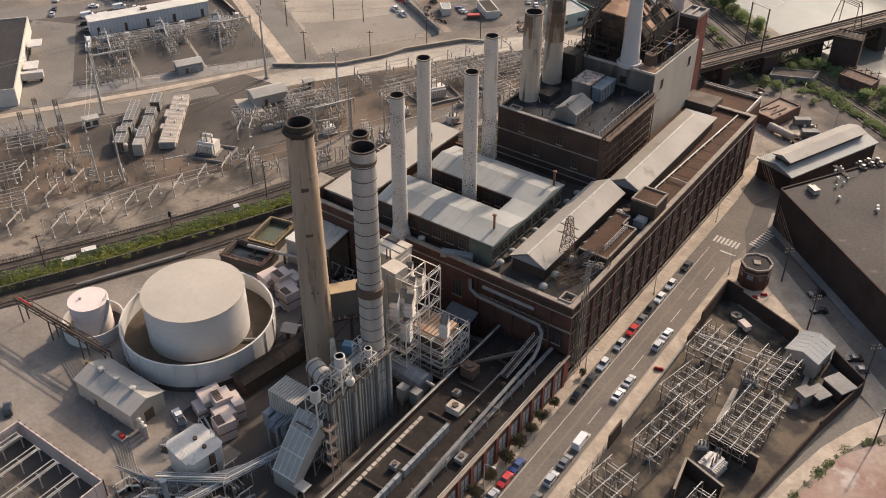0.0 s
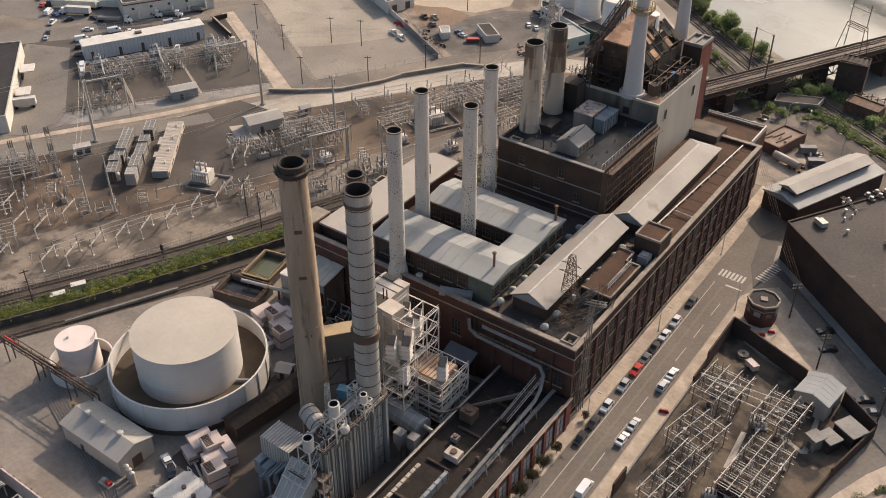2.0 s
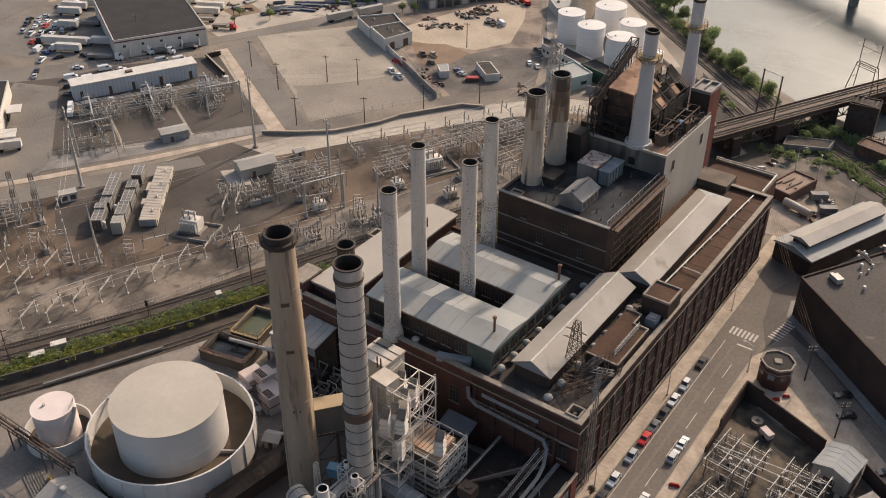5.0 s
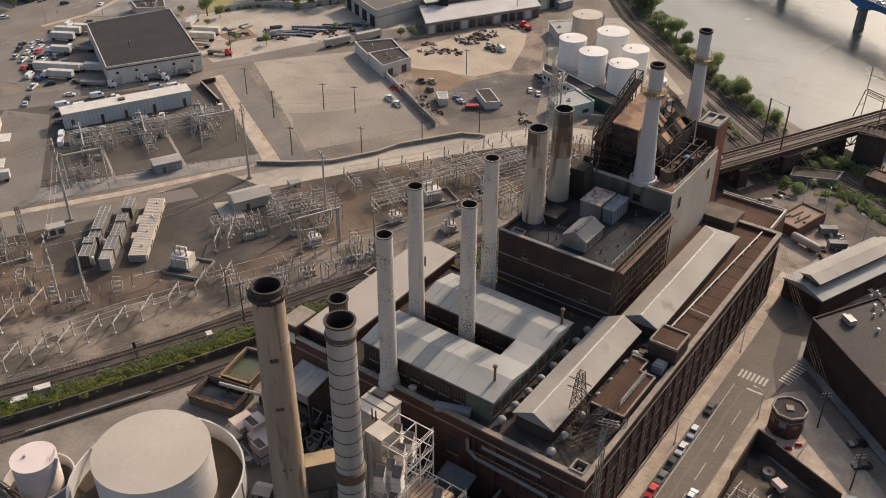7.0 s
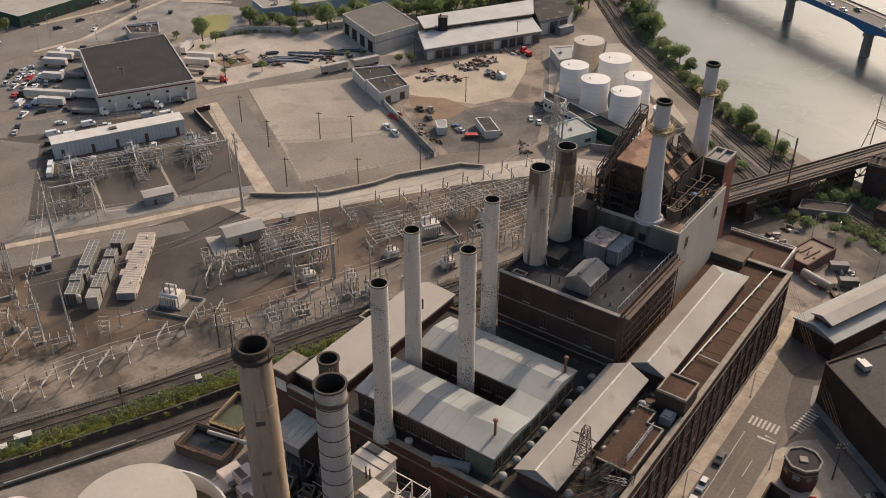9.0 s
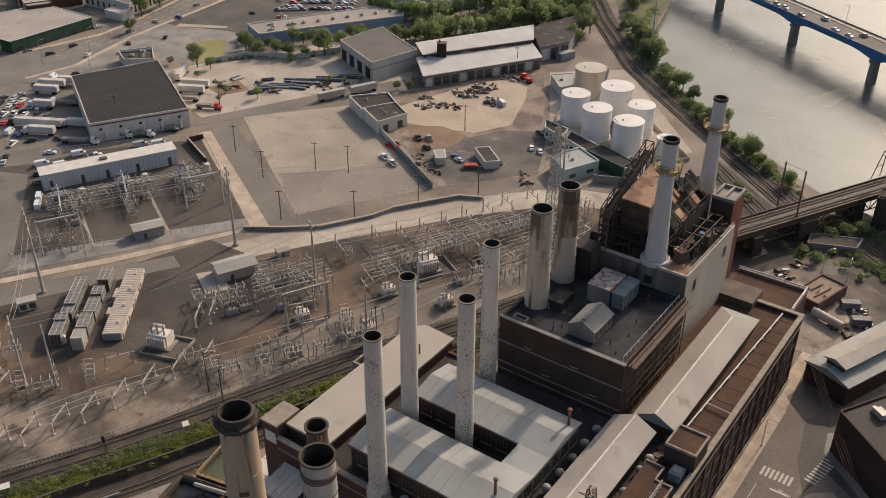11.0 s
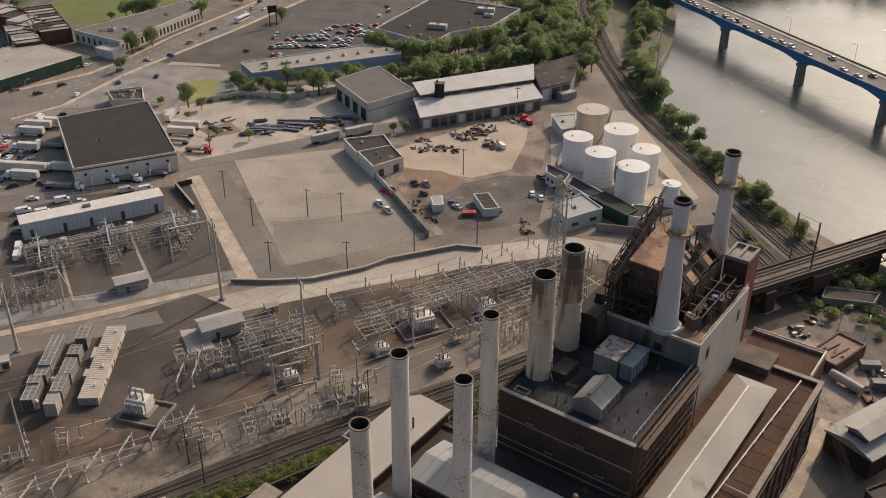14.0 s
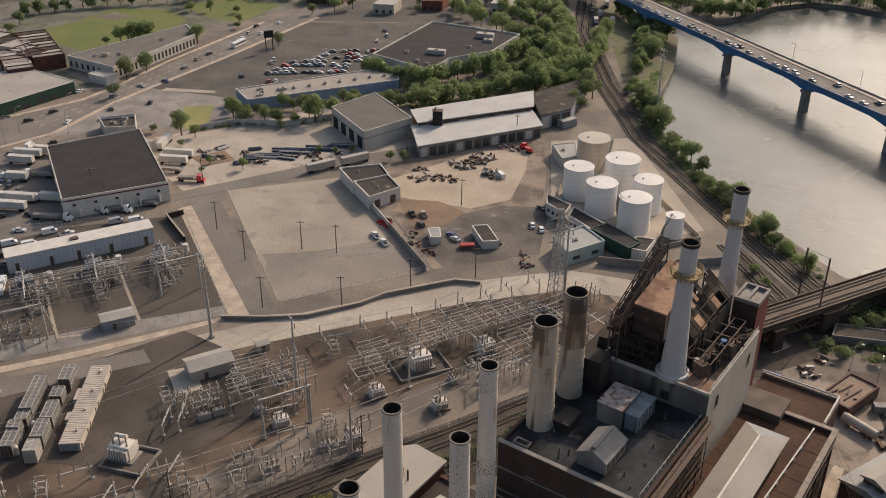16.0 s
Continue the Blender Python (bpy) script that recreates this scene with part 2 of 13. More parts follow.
GLASS = mat("dusty_window_glass", (0.035, 0.038, 0.04), (0.06, 0.06, 0.058), 0.18, 0.0, scale=0.5, bump=0.02, spec=0.6)
GLASS_PALE = mat("boarded_pale_window", (0.30, 0.31, 0.31), (0.22, 0.23, 0.235), 0.5, scale=0.4)
GREEN_PAINT = mat("green_painted_wall", (0.115, 0.145, 0.115), (0.07, 0.085, 0.07), 0.8, scale=0.4)
YELLOW = mat("yellow_paint", (0.30, 0.205, 0.075), (0.19, 0.13, 0.06), 0.7, scale=0.5)
BLUE_PAINT = mat("blue_bridge_paint", (0.05, 0.17, 0.36), (0.04, 0.13, 0.28), 0.6, scale=0.3)
RED_PAINT = mat("red_paint", (0.45, 0.04, 0.03), (0.35, 0.03, 0.025), 0.5, scale=0.5)
WHITE_PAINT = mat("white_paint", (0.62, 0.58, 0.52), (0.5, 0.465, 0.41), 0.6, scale=0.3)
ROAD_PAINT = mat("road_paint", (0.56, 0.52, 0.46), (0.40, 0.36, 0.31), 0.85, scale=1.5)
ROAD_YELLOW = mat("yellow_road_paint", (0.23, 0.185, 0.13), (0.17, 0.142, 0.108), 0.85, scale=1.5)
WOOD_POLE = mat("weathered_pole_wood", (0.10, 0.075, 0.055), (0.07, 0.052, 0.04), 0.9, scale=0.8)
SHEET_SOOTY = mat("sooty_grey_sheet", (0.25, 0.24, 0.225), (0.15, 0.143, 0.132), 0.75, scale=0.3, streak=True)
RIVER_DIRT = mat("oily_river_dirt", (0.15, 0.12, 0.092), (0.062, 0.052, 0.043), 0.95, scale=0.07, fine=0.8, contrast=1.3, rust=(0.05, 0.044, 0.038), rust_at=0.58)
CREAM = mat("cream_wall_paint", (0.49, 0.44, 0.37), (0.38, 0.335, 0.275), 0.8, scale=0.15, streak=True)
PINKISH = mat("pinkish_wall_paint", (0.60, 0.49, 0.425), (0.49, 0.395, 0.345), 0.85, scale=0.2, streak=True)
RUBBER = mat("rubber", (0.025, 0.025, 0.025), (0.018, 0.018, 0.018), 0.9, scale=2)


def leaf_mat(name, a, b):
    """Leaves: a diffuse face that also lets some light through."""
    m = mat(name, a, b, 0.8, scale=0.35, fine=1.2, bump=0.0, spec=0.25, rand=0.22)
    nt = m.node_tree
    bs = nt.nodes["Principled BSDF"]
    tr = nt.nodes.new("ShaderNodeBsdfTranslucent")
    mx = nt.nodes.new("ShaderNodeMixShader")
    mx.inputs[0].default_value = 0.65
    nt.links.new(bs.inputs["Base Color"].links[0].from_socket, tr.inputs["Color"])
    nt.links.new(bs.outputs[0], mx.inputs[1])
    nt.links.new(tr.outputs[0], mx.inputs[2])
    nt.links.new(mx.outputs[0], nt.nodes["Material Output"].inputs["Surface"])
    return m


LEAF = leaf_mat("leaf_green", (0.26, 0.30, 0.14), (0.18, 0.215, 0.105))
LEAF_DARK = leaf_mat("leaf_dark_green", (0.29, 0.345, 0.155), (0.205, 0.26, 0.115))
LEAF_OLIVE = leaf_mat("leaf_olive_brown", (0.11, 0.10, 0.06), (0.075, 0.066, 0.042))
LEAF_BRIGHT = leaf_mat("leaf_bright_green", (0.31, 0.32, 0.085), (0.15, 0.175, 0.05))


def water_mat():
    m = mat("river_water", (0.125, 0.128, 0.114), (0.09, 0.096, 0.088), 0.26, scale=0.012, fine=0.03, bump=0.0, spec=0.22, contrast=1.0)
    nt = m.node_tree
    geo = nt.nodes.new("ShaderNodeNewGeometry")
    n = nt.nodes.new("ShaderNodeTexNoise")
    n.inputs["Scale"].default_value, n.inputs["Detail"].default_value = 0.16, 5
    nt.links.new(geo.outputs["Position"], n.inputs["Vector"])
    b = nt.nodes.new("ShaderNodeBump")
    b.inputs["Strength"].default_value, b.inputs["Distance"].default_value = 0.3, 0.5
    nt.links.new(n.outputs["Fac"], b.inputs["Height"])
    nt.links.new(b.outputs[0], nt.nodes["Principled BSDF"].inputs["Normal"])
    return m


WATER = water_mat()
# ---- the setting: ground, water, roads ----
SHORE = [(-900, 1500), (-300, 900), (-100, 660), (-105, 602), (-128, 607), (-150, 601), (-168, 574), (-173, 546), (-183, 521), (-204, 506), (-197, 474), (-187, 460), (-167, 408), (-150, 345), (-132, 312), (-97, 277), (-77, 262), (-56, 248), (-28, 228), (18, 212), (90, 180), (260, 120), (700, 60), (2500, -200)]
ground = solo("ground", MB().prism(SHORE + [(2500, -2500), (-2500, -2500), (-2500, 1500)], -4.0, 0.0), DIRT, "flat dry dirt ground of an industrial district", "ground", kind="structure")
FAR = [(-60, 780), (20, 690), (200, 600), (600, 400), (2500, 0), (2500, 2500), (-60, 2500)]
solo("far_bank_ground", MB().prism(FAR, -4.0, -0.6), GRASS, "green far bank of the river", "ground", kind="structure")
solo("water", MB().box(-2500, 2500, -500, 2600, -3.6, -3.0), WATER, "calm brown-grey river water", "water", kind="structure")


def slab(name, pts, top, material, label, category="ground"):
    return solo(name, MB().prism(pts, -0.3, top), material, label, category, kind="structure")


def strip_pts(line, w0, w1):
    """A band along a line, from w0 to w1 to its right side."""
    out0, out1 = [], []
    for i, (x, y) in enumerate(line):
        a, b = line[max(0, i - 1)], line[min(len(line) - 1, i + 1)]
        dx, dy = b[0] - a[0], b[1] - a[1]
        k = math.hypot(dx, dy)
        nx, ny = dy / k, -dx / k
        out0.append((x + nx * w0, y + ny * w0))
        out1.append((x + nx * w1, y + ny * w1))
    return out0 + out1[::-1]


def band(name, line, w0, w1, top, material, label, category="road", base=-0.3):
    mb = MB()
    p = strip_pts(line, w0, w1)
    n = len(line)
    lft, rgt = p[:n], p[n:][::-1]
    vs = [(*q, top) for q in lft] + [(*q, top) for q in rgt] + [(*q, base) for q in lft] + [(*q, base) for q in rgt]
    fs = []
    for i in range(n - 1):
        fs.append((i, n + i, n + i + 1, i + 1))
        fs.append((i, i + 1, 2 * n + i + 1, 2 * n + i))
        fs.append((n + i + 1, n + i, 3 * n + i, 3 * n + i + 1))
    fs.append((0, 2 * n, 3 * n, n))
    fs.append((n - 1, 2 * n - 1, 4 * n - 1, 3 * n - 1))
    mb.add(vs, fs)
    return solo(name, mb, material, label, category, kind="structure")


# the street along the works and its kerbs
slab("road", [(3.6, -400), (14.9, -400), (14.9, 76), (19, 84), (30, 77), (60, 52), (160, -30), (170, -20), (75, 58), (40, 84), (19, 104), (14, 126), (2, 128), (3.6, 100)], 0.03, mat("brown_worn_asphalt", (0.175, 0.148, 0.122), (0.125, 0.105, 0.088), 0.92, scale=0.05, fine=1.2, contrast=0.9, rust=(0.09, 0.078, 0.067), rust_at=0.62), "faded asphalt street with lane markings", "road")
slab("pavement_west", [(0.0, -400), (3.6, -400), (3.6, 100), (1.6, 128), (-1, 128), (-1, 112), (0.0, 112)], 0.15, SIDEWALK, "pale stained concrete sidewalk beside the brick hall", "pavement")
slab("pavement_east", [(15.1, -400), (18.6, -400), (18.6, 53), (29, 48.5), (47, 46), (66, 30), (150, -40), (152, -37), (60, 44), (31, 70), (22, 78.5), (18, 75), (15.1, 69)], 0.15, SIDEWALK, "pale concrete corner pavement round the gatehouse", "pavement")
# Grey instead of the beige sidewalk: building shade is put into the colour.
slab("pavement_far", [(15.0, 98), (16.4, 90.2), (42, 67.6), (58, 53.2), (110, 20.6), (112, 24), (60, 57), (43, 71.5), (17.8, 93), (17, 100)], 0.15, CONC_GREY, "concrete pavement greyed for the building's shade", "pavement")
# yards
slab("works_yard", [(-140, -62), (-118, 0), (-108, 40), (-100, 62), (-80, 62), (-78, 0), (-0.2, -1), (-0.2, -400), (-140, -400)], 0.02, WORKS_FLOOR, "stained concrete works yard", "ground")
slab("works_yard_dark", [(-66, -62), (-66, -22), (-76, -2), (-0.4, -1), (-0.4, -110), (-46, -110), (-46, -62)], 0.05, DARK_YARD, "dark sooty ground between the boilers", "ground")
slab("river_yard", [(-44, 129), (14, 127), (30, 120), (60, 120), (120, 90), (140, 110), (60, 170), (10, 200), (-48, 200)], 0.02, RIVER_DIRT, "oily dirt ground beside the railway", "ground")
slab("river_yard_pale", [(-22, 129), (14, 127), (26, 122), (24, 136), (8, 146), (2, 158), (-8, 162), (-20, 165), (-24, 150)], 0.05, mat("dusty_river_yard", (0.34, 0.28, 0.22), (0.20, 0.165, 0.13), 0.95, scale=0.08, fine=0.9, contrast=1.2, rust=(0.10, 0.085, 0.07), rust_at=0.58), "pale dusty yard beside the railway", "ground")
slab("river_yard_patch", [(-36, 183), (-38, 172), (-30, 168), (-27, 175)], 0.06, SIDEWALK, "pale bare patch under the viaduct", "ground")
slab("river_yard_patch_low", [(-20, 176), (-14, 171), (-4, 174), (-2, 180), (-12, 184)], 0.06, DIRT, "bare earth under the viaduct", "ground")
slab("corner_lot", [(58, 2), (61, 14), (68, 24), (90, 6), (400, -200), (400, -400), (42, -400), (48, -62), (55, -16)], 0.065, mat("reddish_bare_lot", (0.36, 0.27, 0.215), (0.24, 0.135, 0.105), 0.95, scale=0.07, fine=0.7, contrast=1.2, rust=(0.42, 0.36, 0.30), rust_at=0.56), "bare lot with pale and reddish patches", "ground")
slab("side_lane", [(59, 37.5), (66, 33), (61, 24), (57, 14), (53.5, 0), (50, -20), (46, -62), (40, -300), (24, -300), (36, -66), (41, -62), (51, -8), (55.5, 18)], 0.055, ASPHALT_PALE, "worn asphalt side lane along the substation wall", "road")
slab("side_lane_edge", [(66, 33), (69.5, 29.5), (63.5, 20), (59.5, 10), (56, -4), (51, -26), (49.6, -22), (53.5, 0), (57, 14), (61, 24)], 0.13, SIDEWALK, "pale pavement edge of the side lane", "pavement")
slab("switchyard_floor", [(-320, -80), (-146, -80), (-140, -20), (-128, 30), (-118, 66), (-88, 128), (-70, 160), (-100, 178), (-128, 143), (-154, 106), (-170, 76), (-205, 22), (-245, -40)], 0.03, YARD, "gravel switchyard floor with tan stains", "ground")
slab("switchyard_apron", [(-189, 50), (-181, 73), (-160, 74), (-140, 72), (-132, 58), (-138, 26), (-162, 12), (-180, -2), (-200, 12), (-198, 34)], 0.06, mat("patched_apron", (0.098, 0.081, 0.066), (0.054, 0.045, 0.037), 0.9, scale=0.05, fine=1.5, contrast=1.2, rust=(0.05, 0.043, 0.037), rust_at=0.60), "patched asphalt apron of the switchyard", "ground")
slab("pale_road", [(-190, 50), (-172, 80), (-154, 110), (-130, 146), (-104, 176), (-60, 190), (-58, 180), (-98, 164), (-120, 138), (-142, 105), (-160, 77), (-168, 62)], 0.05, PALE_CONC, "pale dusty access road", "road")
slab("verge_road", [(-330, -130), (-226, 2), (-198, 47), (-177, 86), (-175.4, 84), (-195.6, 44.6), (-223.6, -0.2), (-327, -132)], 0.09, SIDEWALK, "pale concrete kerb strip along the access road", "pavement")
slab("access_asphalt", [(-330, -138), (-222, -4), (-194, 41), (-183, 59), (-176, 56), (-187, 37), (-213, -10), (-322, -146)], 0.085, ASPHALT_PALE, "worn asphalt lane beside the kerb", "road")
slab("warehouse_yard", [(-290, 58), (-272, 66), (-224, 28), (-214, 14), (-228, 6), (-282, 48)], 0.085, ASPHALT_PALE, "stained asphalt yard beside the warehouse", "ground")
slab("access_road", [(-330, -115), (-236, 10), (-206, 56), (-181, 92), (-177, 87), (-201, 47), (-229, 3), (-322, -122)], 0.07, CONC_GREY, "grey concrete edge of the access road", "road")
slab("substation_floor", [(-226, 28), (-178, 88), (-243, 127), (-283, 78), (-300, 50)], 0.06, GRAVEL, "dark brown gravel of the fenced substation", "ground")
slab("lane", [(-171, 91), (-176, 87), (-249, 129), (-247, 134)], 0.1, SIDEWALK, "pale concrete lane edge", "pavement")
slab("lane_asphalt", [(-164, 97), (-171.5, 91.5), (-247, 134), (-247, 147)], 0.06, ASPHALT_PALE, "worn asphalt lane", "road")
slab("parking_lot", [(-170, 102), (-247, 152), (-213, 195), (-142, 148)], 0.05, mat("sun_bleached_asphalt", (0.265, 0.228, 0.185), (0.20, 0.172, 0.142), 0.92, scale=0.045, fine=1.1, contrast=1.0, rust=(0.15, 0.13, 0.11), rust_at=0.63), "faded asphalt parking lot", "ground")
slab("parking_lot_pale", [(-186, 113), (-246, 151.5), (-213.5, 194), (-168.6, 159), (-173.6, 148.8), (-183, 135), (-191, 126.4), (-197, 122), (-192.4, 119.6)], 0.08, mat("worn_pale_lot", (0.355, 0.305, 0.24), (0.275, 0.235, 0.187), 0.92, scale=0.045, fine=1.1, contrast=1.2, rust=(0.215, 0.183, 0.148), rust_at=0.58), "bare pale concrete half of the lot", "ground")
slab("back_road", [(-345, 20), (-291, 80), (-260, 140), (-232, 199), (-196, 262), (-186, 256), (-224, 194), (-254, 137), (-279, 72), (-330, 10)], 0.07, ASPHALT_PALE, "grey back road past the depots", "road")
slab("depot_yard", [(-320, 160), (-260, 141), (-233, 200), (-205, 250), (-262, 280), (-300, 205)], 0.04, mat("stained_depot_concrete", (0.43, 0.37, 0.30), (0.33, 0.285, 0.23), 0.92, scale=0.05, fine=0.9, contrast=1.2, rust=(0.19, 0.16, 0.13), rust_at=0.58), "pale concrete depot yard", "ground")
slab("truck_yard", [(-360, 60), (-293, 82), (-265, 138), (-318, 165), (-345, 150)], 0.034, ASPHALT_PALE, "stained truck yard", "ground")
slab("scrap_yard", [(-213, 196), (-142, 149), (-118, 178), (-128, 196), (-150, 240), (-172, 275), (-196, 256)], 0.04, mat("trodden_scrap_dirt", (0.265, 0.205, 0.157), (0.135, 0.105, 0.083), 0.95, scale=0.07, fine=0.8, contrast=1.5, rust=(0.10, 0.08, 0.066), rust_at=0.57), "bare dirt scrap yard", "ground")
slab("scrap_yard_asphalt", [(-160, 163), (-140, 152), (-118, 180), (-134, 215), (-150, 205), (-158, 190)], 0.07, mat("oily_yard_asphalt", (0.14, 0.12, 0.102), (0.085, 0.074, 0.064), 0.92, scale=0.07, fine=0.8, contrast=1.3, rust=(0.22, 0.18, 0.145), rust_at=0.62), "oily dark corner of the yard", "ground")
slab("tank_yard", [(-168, 275), (-135, 218), (-118, 200), (-95, 203), (-78, 232), (-140, 300)], 0.05, CONCRETE, "pale concrete tank farm floor", "ground")
slab("highway", [(-350, 40), (-361, 124), (-357, 148), (-369, 191), (-380, 276), (-396, 370), (-401, 421), (-420, 520), (-480, 640), (-520, 640), (-440, 520), (-414, 412), (-413, 341), (-397, 250), (-385, 205), (-382, 183), (-391, 142), (-400, 40)], 0.065, ASPHALT_PALE, "wide grey avenue", "road")
slab("plaza_lot", [(-372, 215), (-384, 285), (-399, 352), (-330, 400), (-240, 366), (-283, 287), (-319, 232)], 0.05, ASPHALT, "dark asphalt shopping lot", "ground")
slab("north_lot", [(-399, 356), (-440, 480), (-350, 520), (-260, 440), (-330, 402)], 0.04, ASPHALT, "dark asphalt lot", "ground")
slab("forecourt", [(-372, 214), (-320, 231), (-300, 205), (-345, 152), (-385, 122)], 0.05, CONC_GREY, "grey concrete forecourt", "ground")
slab("green_corner", [(-335, 207), (-325, 217), (-306, 196), (-312, 186)], 0.08, DRY_GRASS, "dry grass corner", "ground")
slab("ball_field", [(-512, 235), (-509, 269), (-518, 306), (-485, 325), (-457, 315), (-446, 289), (-434, 242), (-446, 234)], 0.06, GRASS, "mown green ball field", "ground")
slab("park", [(-490, 340), (-470, 371), (-436, 380), (-425, 330), (-454, 327)], 0.06, GRASS, "green park lawn", "ground")
band("cutting", [(-196, -140), (-178, -108), (-153, -61), (-140, -37.5), (-127.6, -13.5), (-117, 9.5), (-105, 38.5), (-96, 59), (-83.5, 86), (-75, 107), (-60, 140), (-36, 180), (-10, 214)], -5, 19, 0.05, BALLAST, "dark track bed of the railway cutting", "ground")
band("river_track_bed", [(-330, 620), (-240, 441), (-184, 362), (-134, 302), (-74, 250), (-32, 214), (20, 182), (80, 140), (180, 60)], -6, 7, 0.06, BALLAST, "ballast bed of the river railway", "ground")
# Overlay darker than the street: the workshop's shadow is put into its colour.
slab("cross_street", [(16.4, 74), (19, 84), (30, 77), (60, 52), (160, -30), (170, -20), (75, 58), (40, 84), (19, 104), (13.5, 112), (9, 100), (12, 84)], 0.036, mat("shade_darkened_asphalt", (0.115, 0.10, 0.086), (0.085, 0.075, 0.066), 0.9, scale=0.1, fine=1.2), "asphalt cross street darkened for the workshop's shade", "road")
BUSH_LINE = [(-152, -80), (-139, -55), (-130, -38), (-121.5, -20), (-115, -6.5), (-109, 7.5), (-104, 19), (-99.5, 31), (-95, 42)]
band("bush_bed", BUSH_LINE, -2.2, 2.6, 1.3, mat("weedy_bank", (0.085, 0.083, 0.038), (0.052, 0.043, 0.031), 0.95, scale=0.12, fine=1.5, contrast=1.3), "green grassy bank between the tracks", "ground")
# Wall added with dark concrete to carry the band of shade below the bank.
band("bank_wall", BUSH_LINE, 2.6, 3.1, 2.2, mat("shade_dark_bank_concrete", (0.10, 0.085, 0.07), (0.055, 0.047, 0.04), 0.95, scale=0.3, streak=True, rust=(0.17, 0.145, 0.12), rust_at=0.64), "low retaining wall darkened for the shade below the bank", "wall")
slab("block_ground", [(-640, 140), (-430, 110), (-396, 200), (-436, 206), (-434, 300), (-416, 420), (-480, 640), (-800, 640)], 0.045, mat("town_block_ground", (0.17, 0.155, 0.125), (0.10, 0.105, 0.07), 0.95, scale=0.05, fine=0.6, contrast=1.3, rust=(0.075, 0.085, 0.04), rust_at=0.56), "patchy asphalt and grass of the town blocks", "ground")
slab("track_verge", [(-166, -80), (-152, -56), (-143.5, -38), (-136.5, -26), (-130.5, -13.3), (-124.5, 2), (-119, 18), (-115, 29), (-128, 32), (-139, 14), (-148, 0), (-160, -14), (-172, -36), (-190, -70)], 0.055, mat("pale_track_verge", (0.235, 0.19, 0.145), (0.10, 0.082, 0.064), 0.95, scale=0.08, fine=1.0, contrast=1.5, rust=(0.062, 0.051, 0.041), rust_at=0.54), "pale gravel verge of the switchyard", "ground")
WEEDY = mat("weedy_ground", (0.115, 0.125, 0.055), (0.15, 0.125, 0.085), 0.95, scale=0.06, fine=0.9, contrast=1.3, rust=(0.07, 0.075, 0.038), rust_at=0.58)
slab("shed_back_ground", [(-252, 262), (-229, 252), (-199, 306), (-199, 352), (-218, 386), (-242, 424), (-264, 404), (-238, 330), (-250, 290)], 0.035, WEEDY, "weedy dark ground behind the sheds", "ground")
slab("bank_ground", [(-228, 448), (-178, 369), (-152, 347), (-167, 406), (-187, 458), (-197, 472), (-204, 503), (-244, 522), (-268, 496)], 0.035, WEEDY, "weedy green strip between the tracks and the river", "ground")
slab("dusty_patch", [(-36, 168), (-27, 159), (-14, 158), (-6, 168), (-14, 177), (-30, 180)], 0.045, mat("dusty_yard_patch", (0.34, 0.275, 0.205), (0.18, 0.145, 0.11), 0.95, scale=0.08, fine=0.9, contrast=1.4, rust=(0.11, 0.09, 0.07), rust_at=0.58), "pale dusty patch of the riverside yard", "ground")
slab("junction_bed", [(-68, 232), (-36, 206), (-12, 190), (-24, 181), (-41, 182), (-58, 207)], 0.067, BALLAST, "dark ballast where the lines join", "ground")
# ---- the power station: brick halls ----
def window(parent, x, y, z, w, h, face, mats=(GLASS, STONE), cols=3, rows=4, depth=0.22):
    """A window with glass, glazing bars and sill on a wall: face 'x' looks along +x, 'y' along -y."""
    def q(mb, a0, a1, d0, d1, z0, z1):
        if face == "x":
            mb.box(x + d0, x + d1, y + a0, y + a1, z0, z1)
        elif face == "-x":
            mb.box(x - d1, x - d0, y + a0, y + a1, z0, z1)
        else:
            mb.box(x + a0, x + a1, y - d1, y - d0, z0, z1)
    g = MB()
    q(g, 0, w, 0.01, 0.05, z, z + h)
    win = part("window", g, mats[0], parent, world_space=True)
    b = MB()
    for i in range(cols + 1):
        a = w * i / cols
        q(b, a - 0.06, a + 0.06, 0.05, 0.12, z, z + h)
    for i in range(rows + 1):
        zz = z + h * i / rows
        q(b, -0.06, w + 0.06, 0.055, 0.11, zz - 0.05, zz + 0.05)
    part("window_frame", b, STEEL_DARK, win, world_space=True)
    s = MB()
    q(s, -0.2, w + 0.2, 0.01, depth, z - 0.3, z - 0.08)
    part("window_sill", s, mats[1], win, world_space=True)
    return win


hall = thing("turbine_hall", 0, 0, 0, label="long dark brick turbine hall with stone parapet and tall windows", category="building")
part("wall", MB().box(-27, -0.45, 0.45, 112.5, 0, 20.4), BRICK, hall)
BAY = 5.6
for i in range(21):
    y = 0.2 + i * BAY
    part("pilaster", MB().box(-0.45, 0, y - 0.65 if i else 0.0, min(y + 0.65, 112.5), 0, 19.2), BRICK, hall)
for i in range(6):
    x = -i * 5.2
    part("pilaster", MB().box(x - 1.3, x - (0.0 if i else 0.46), 0, 0.45, 0, 19.2), BRICK, hall)
mb = MB()
for a in ((-77, 0, 0, 0.7), (-0.7, 0, 0.7, 112.5), (-27, -0.7, 111.8, 112.5)):
    mb.box(*a, 20.4, 21.65)
part("parapet", mb, BRICK, hall)
mb = MB()
mb.box(-0.46, 0.12, 0.0, 112.5, 19.2, 20.4).box(-27, -0.46, -0.12, 0.46, 19.2, 20.4)
part("cornice", mb, BRICK_BLACK, hall)
mb = MB()
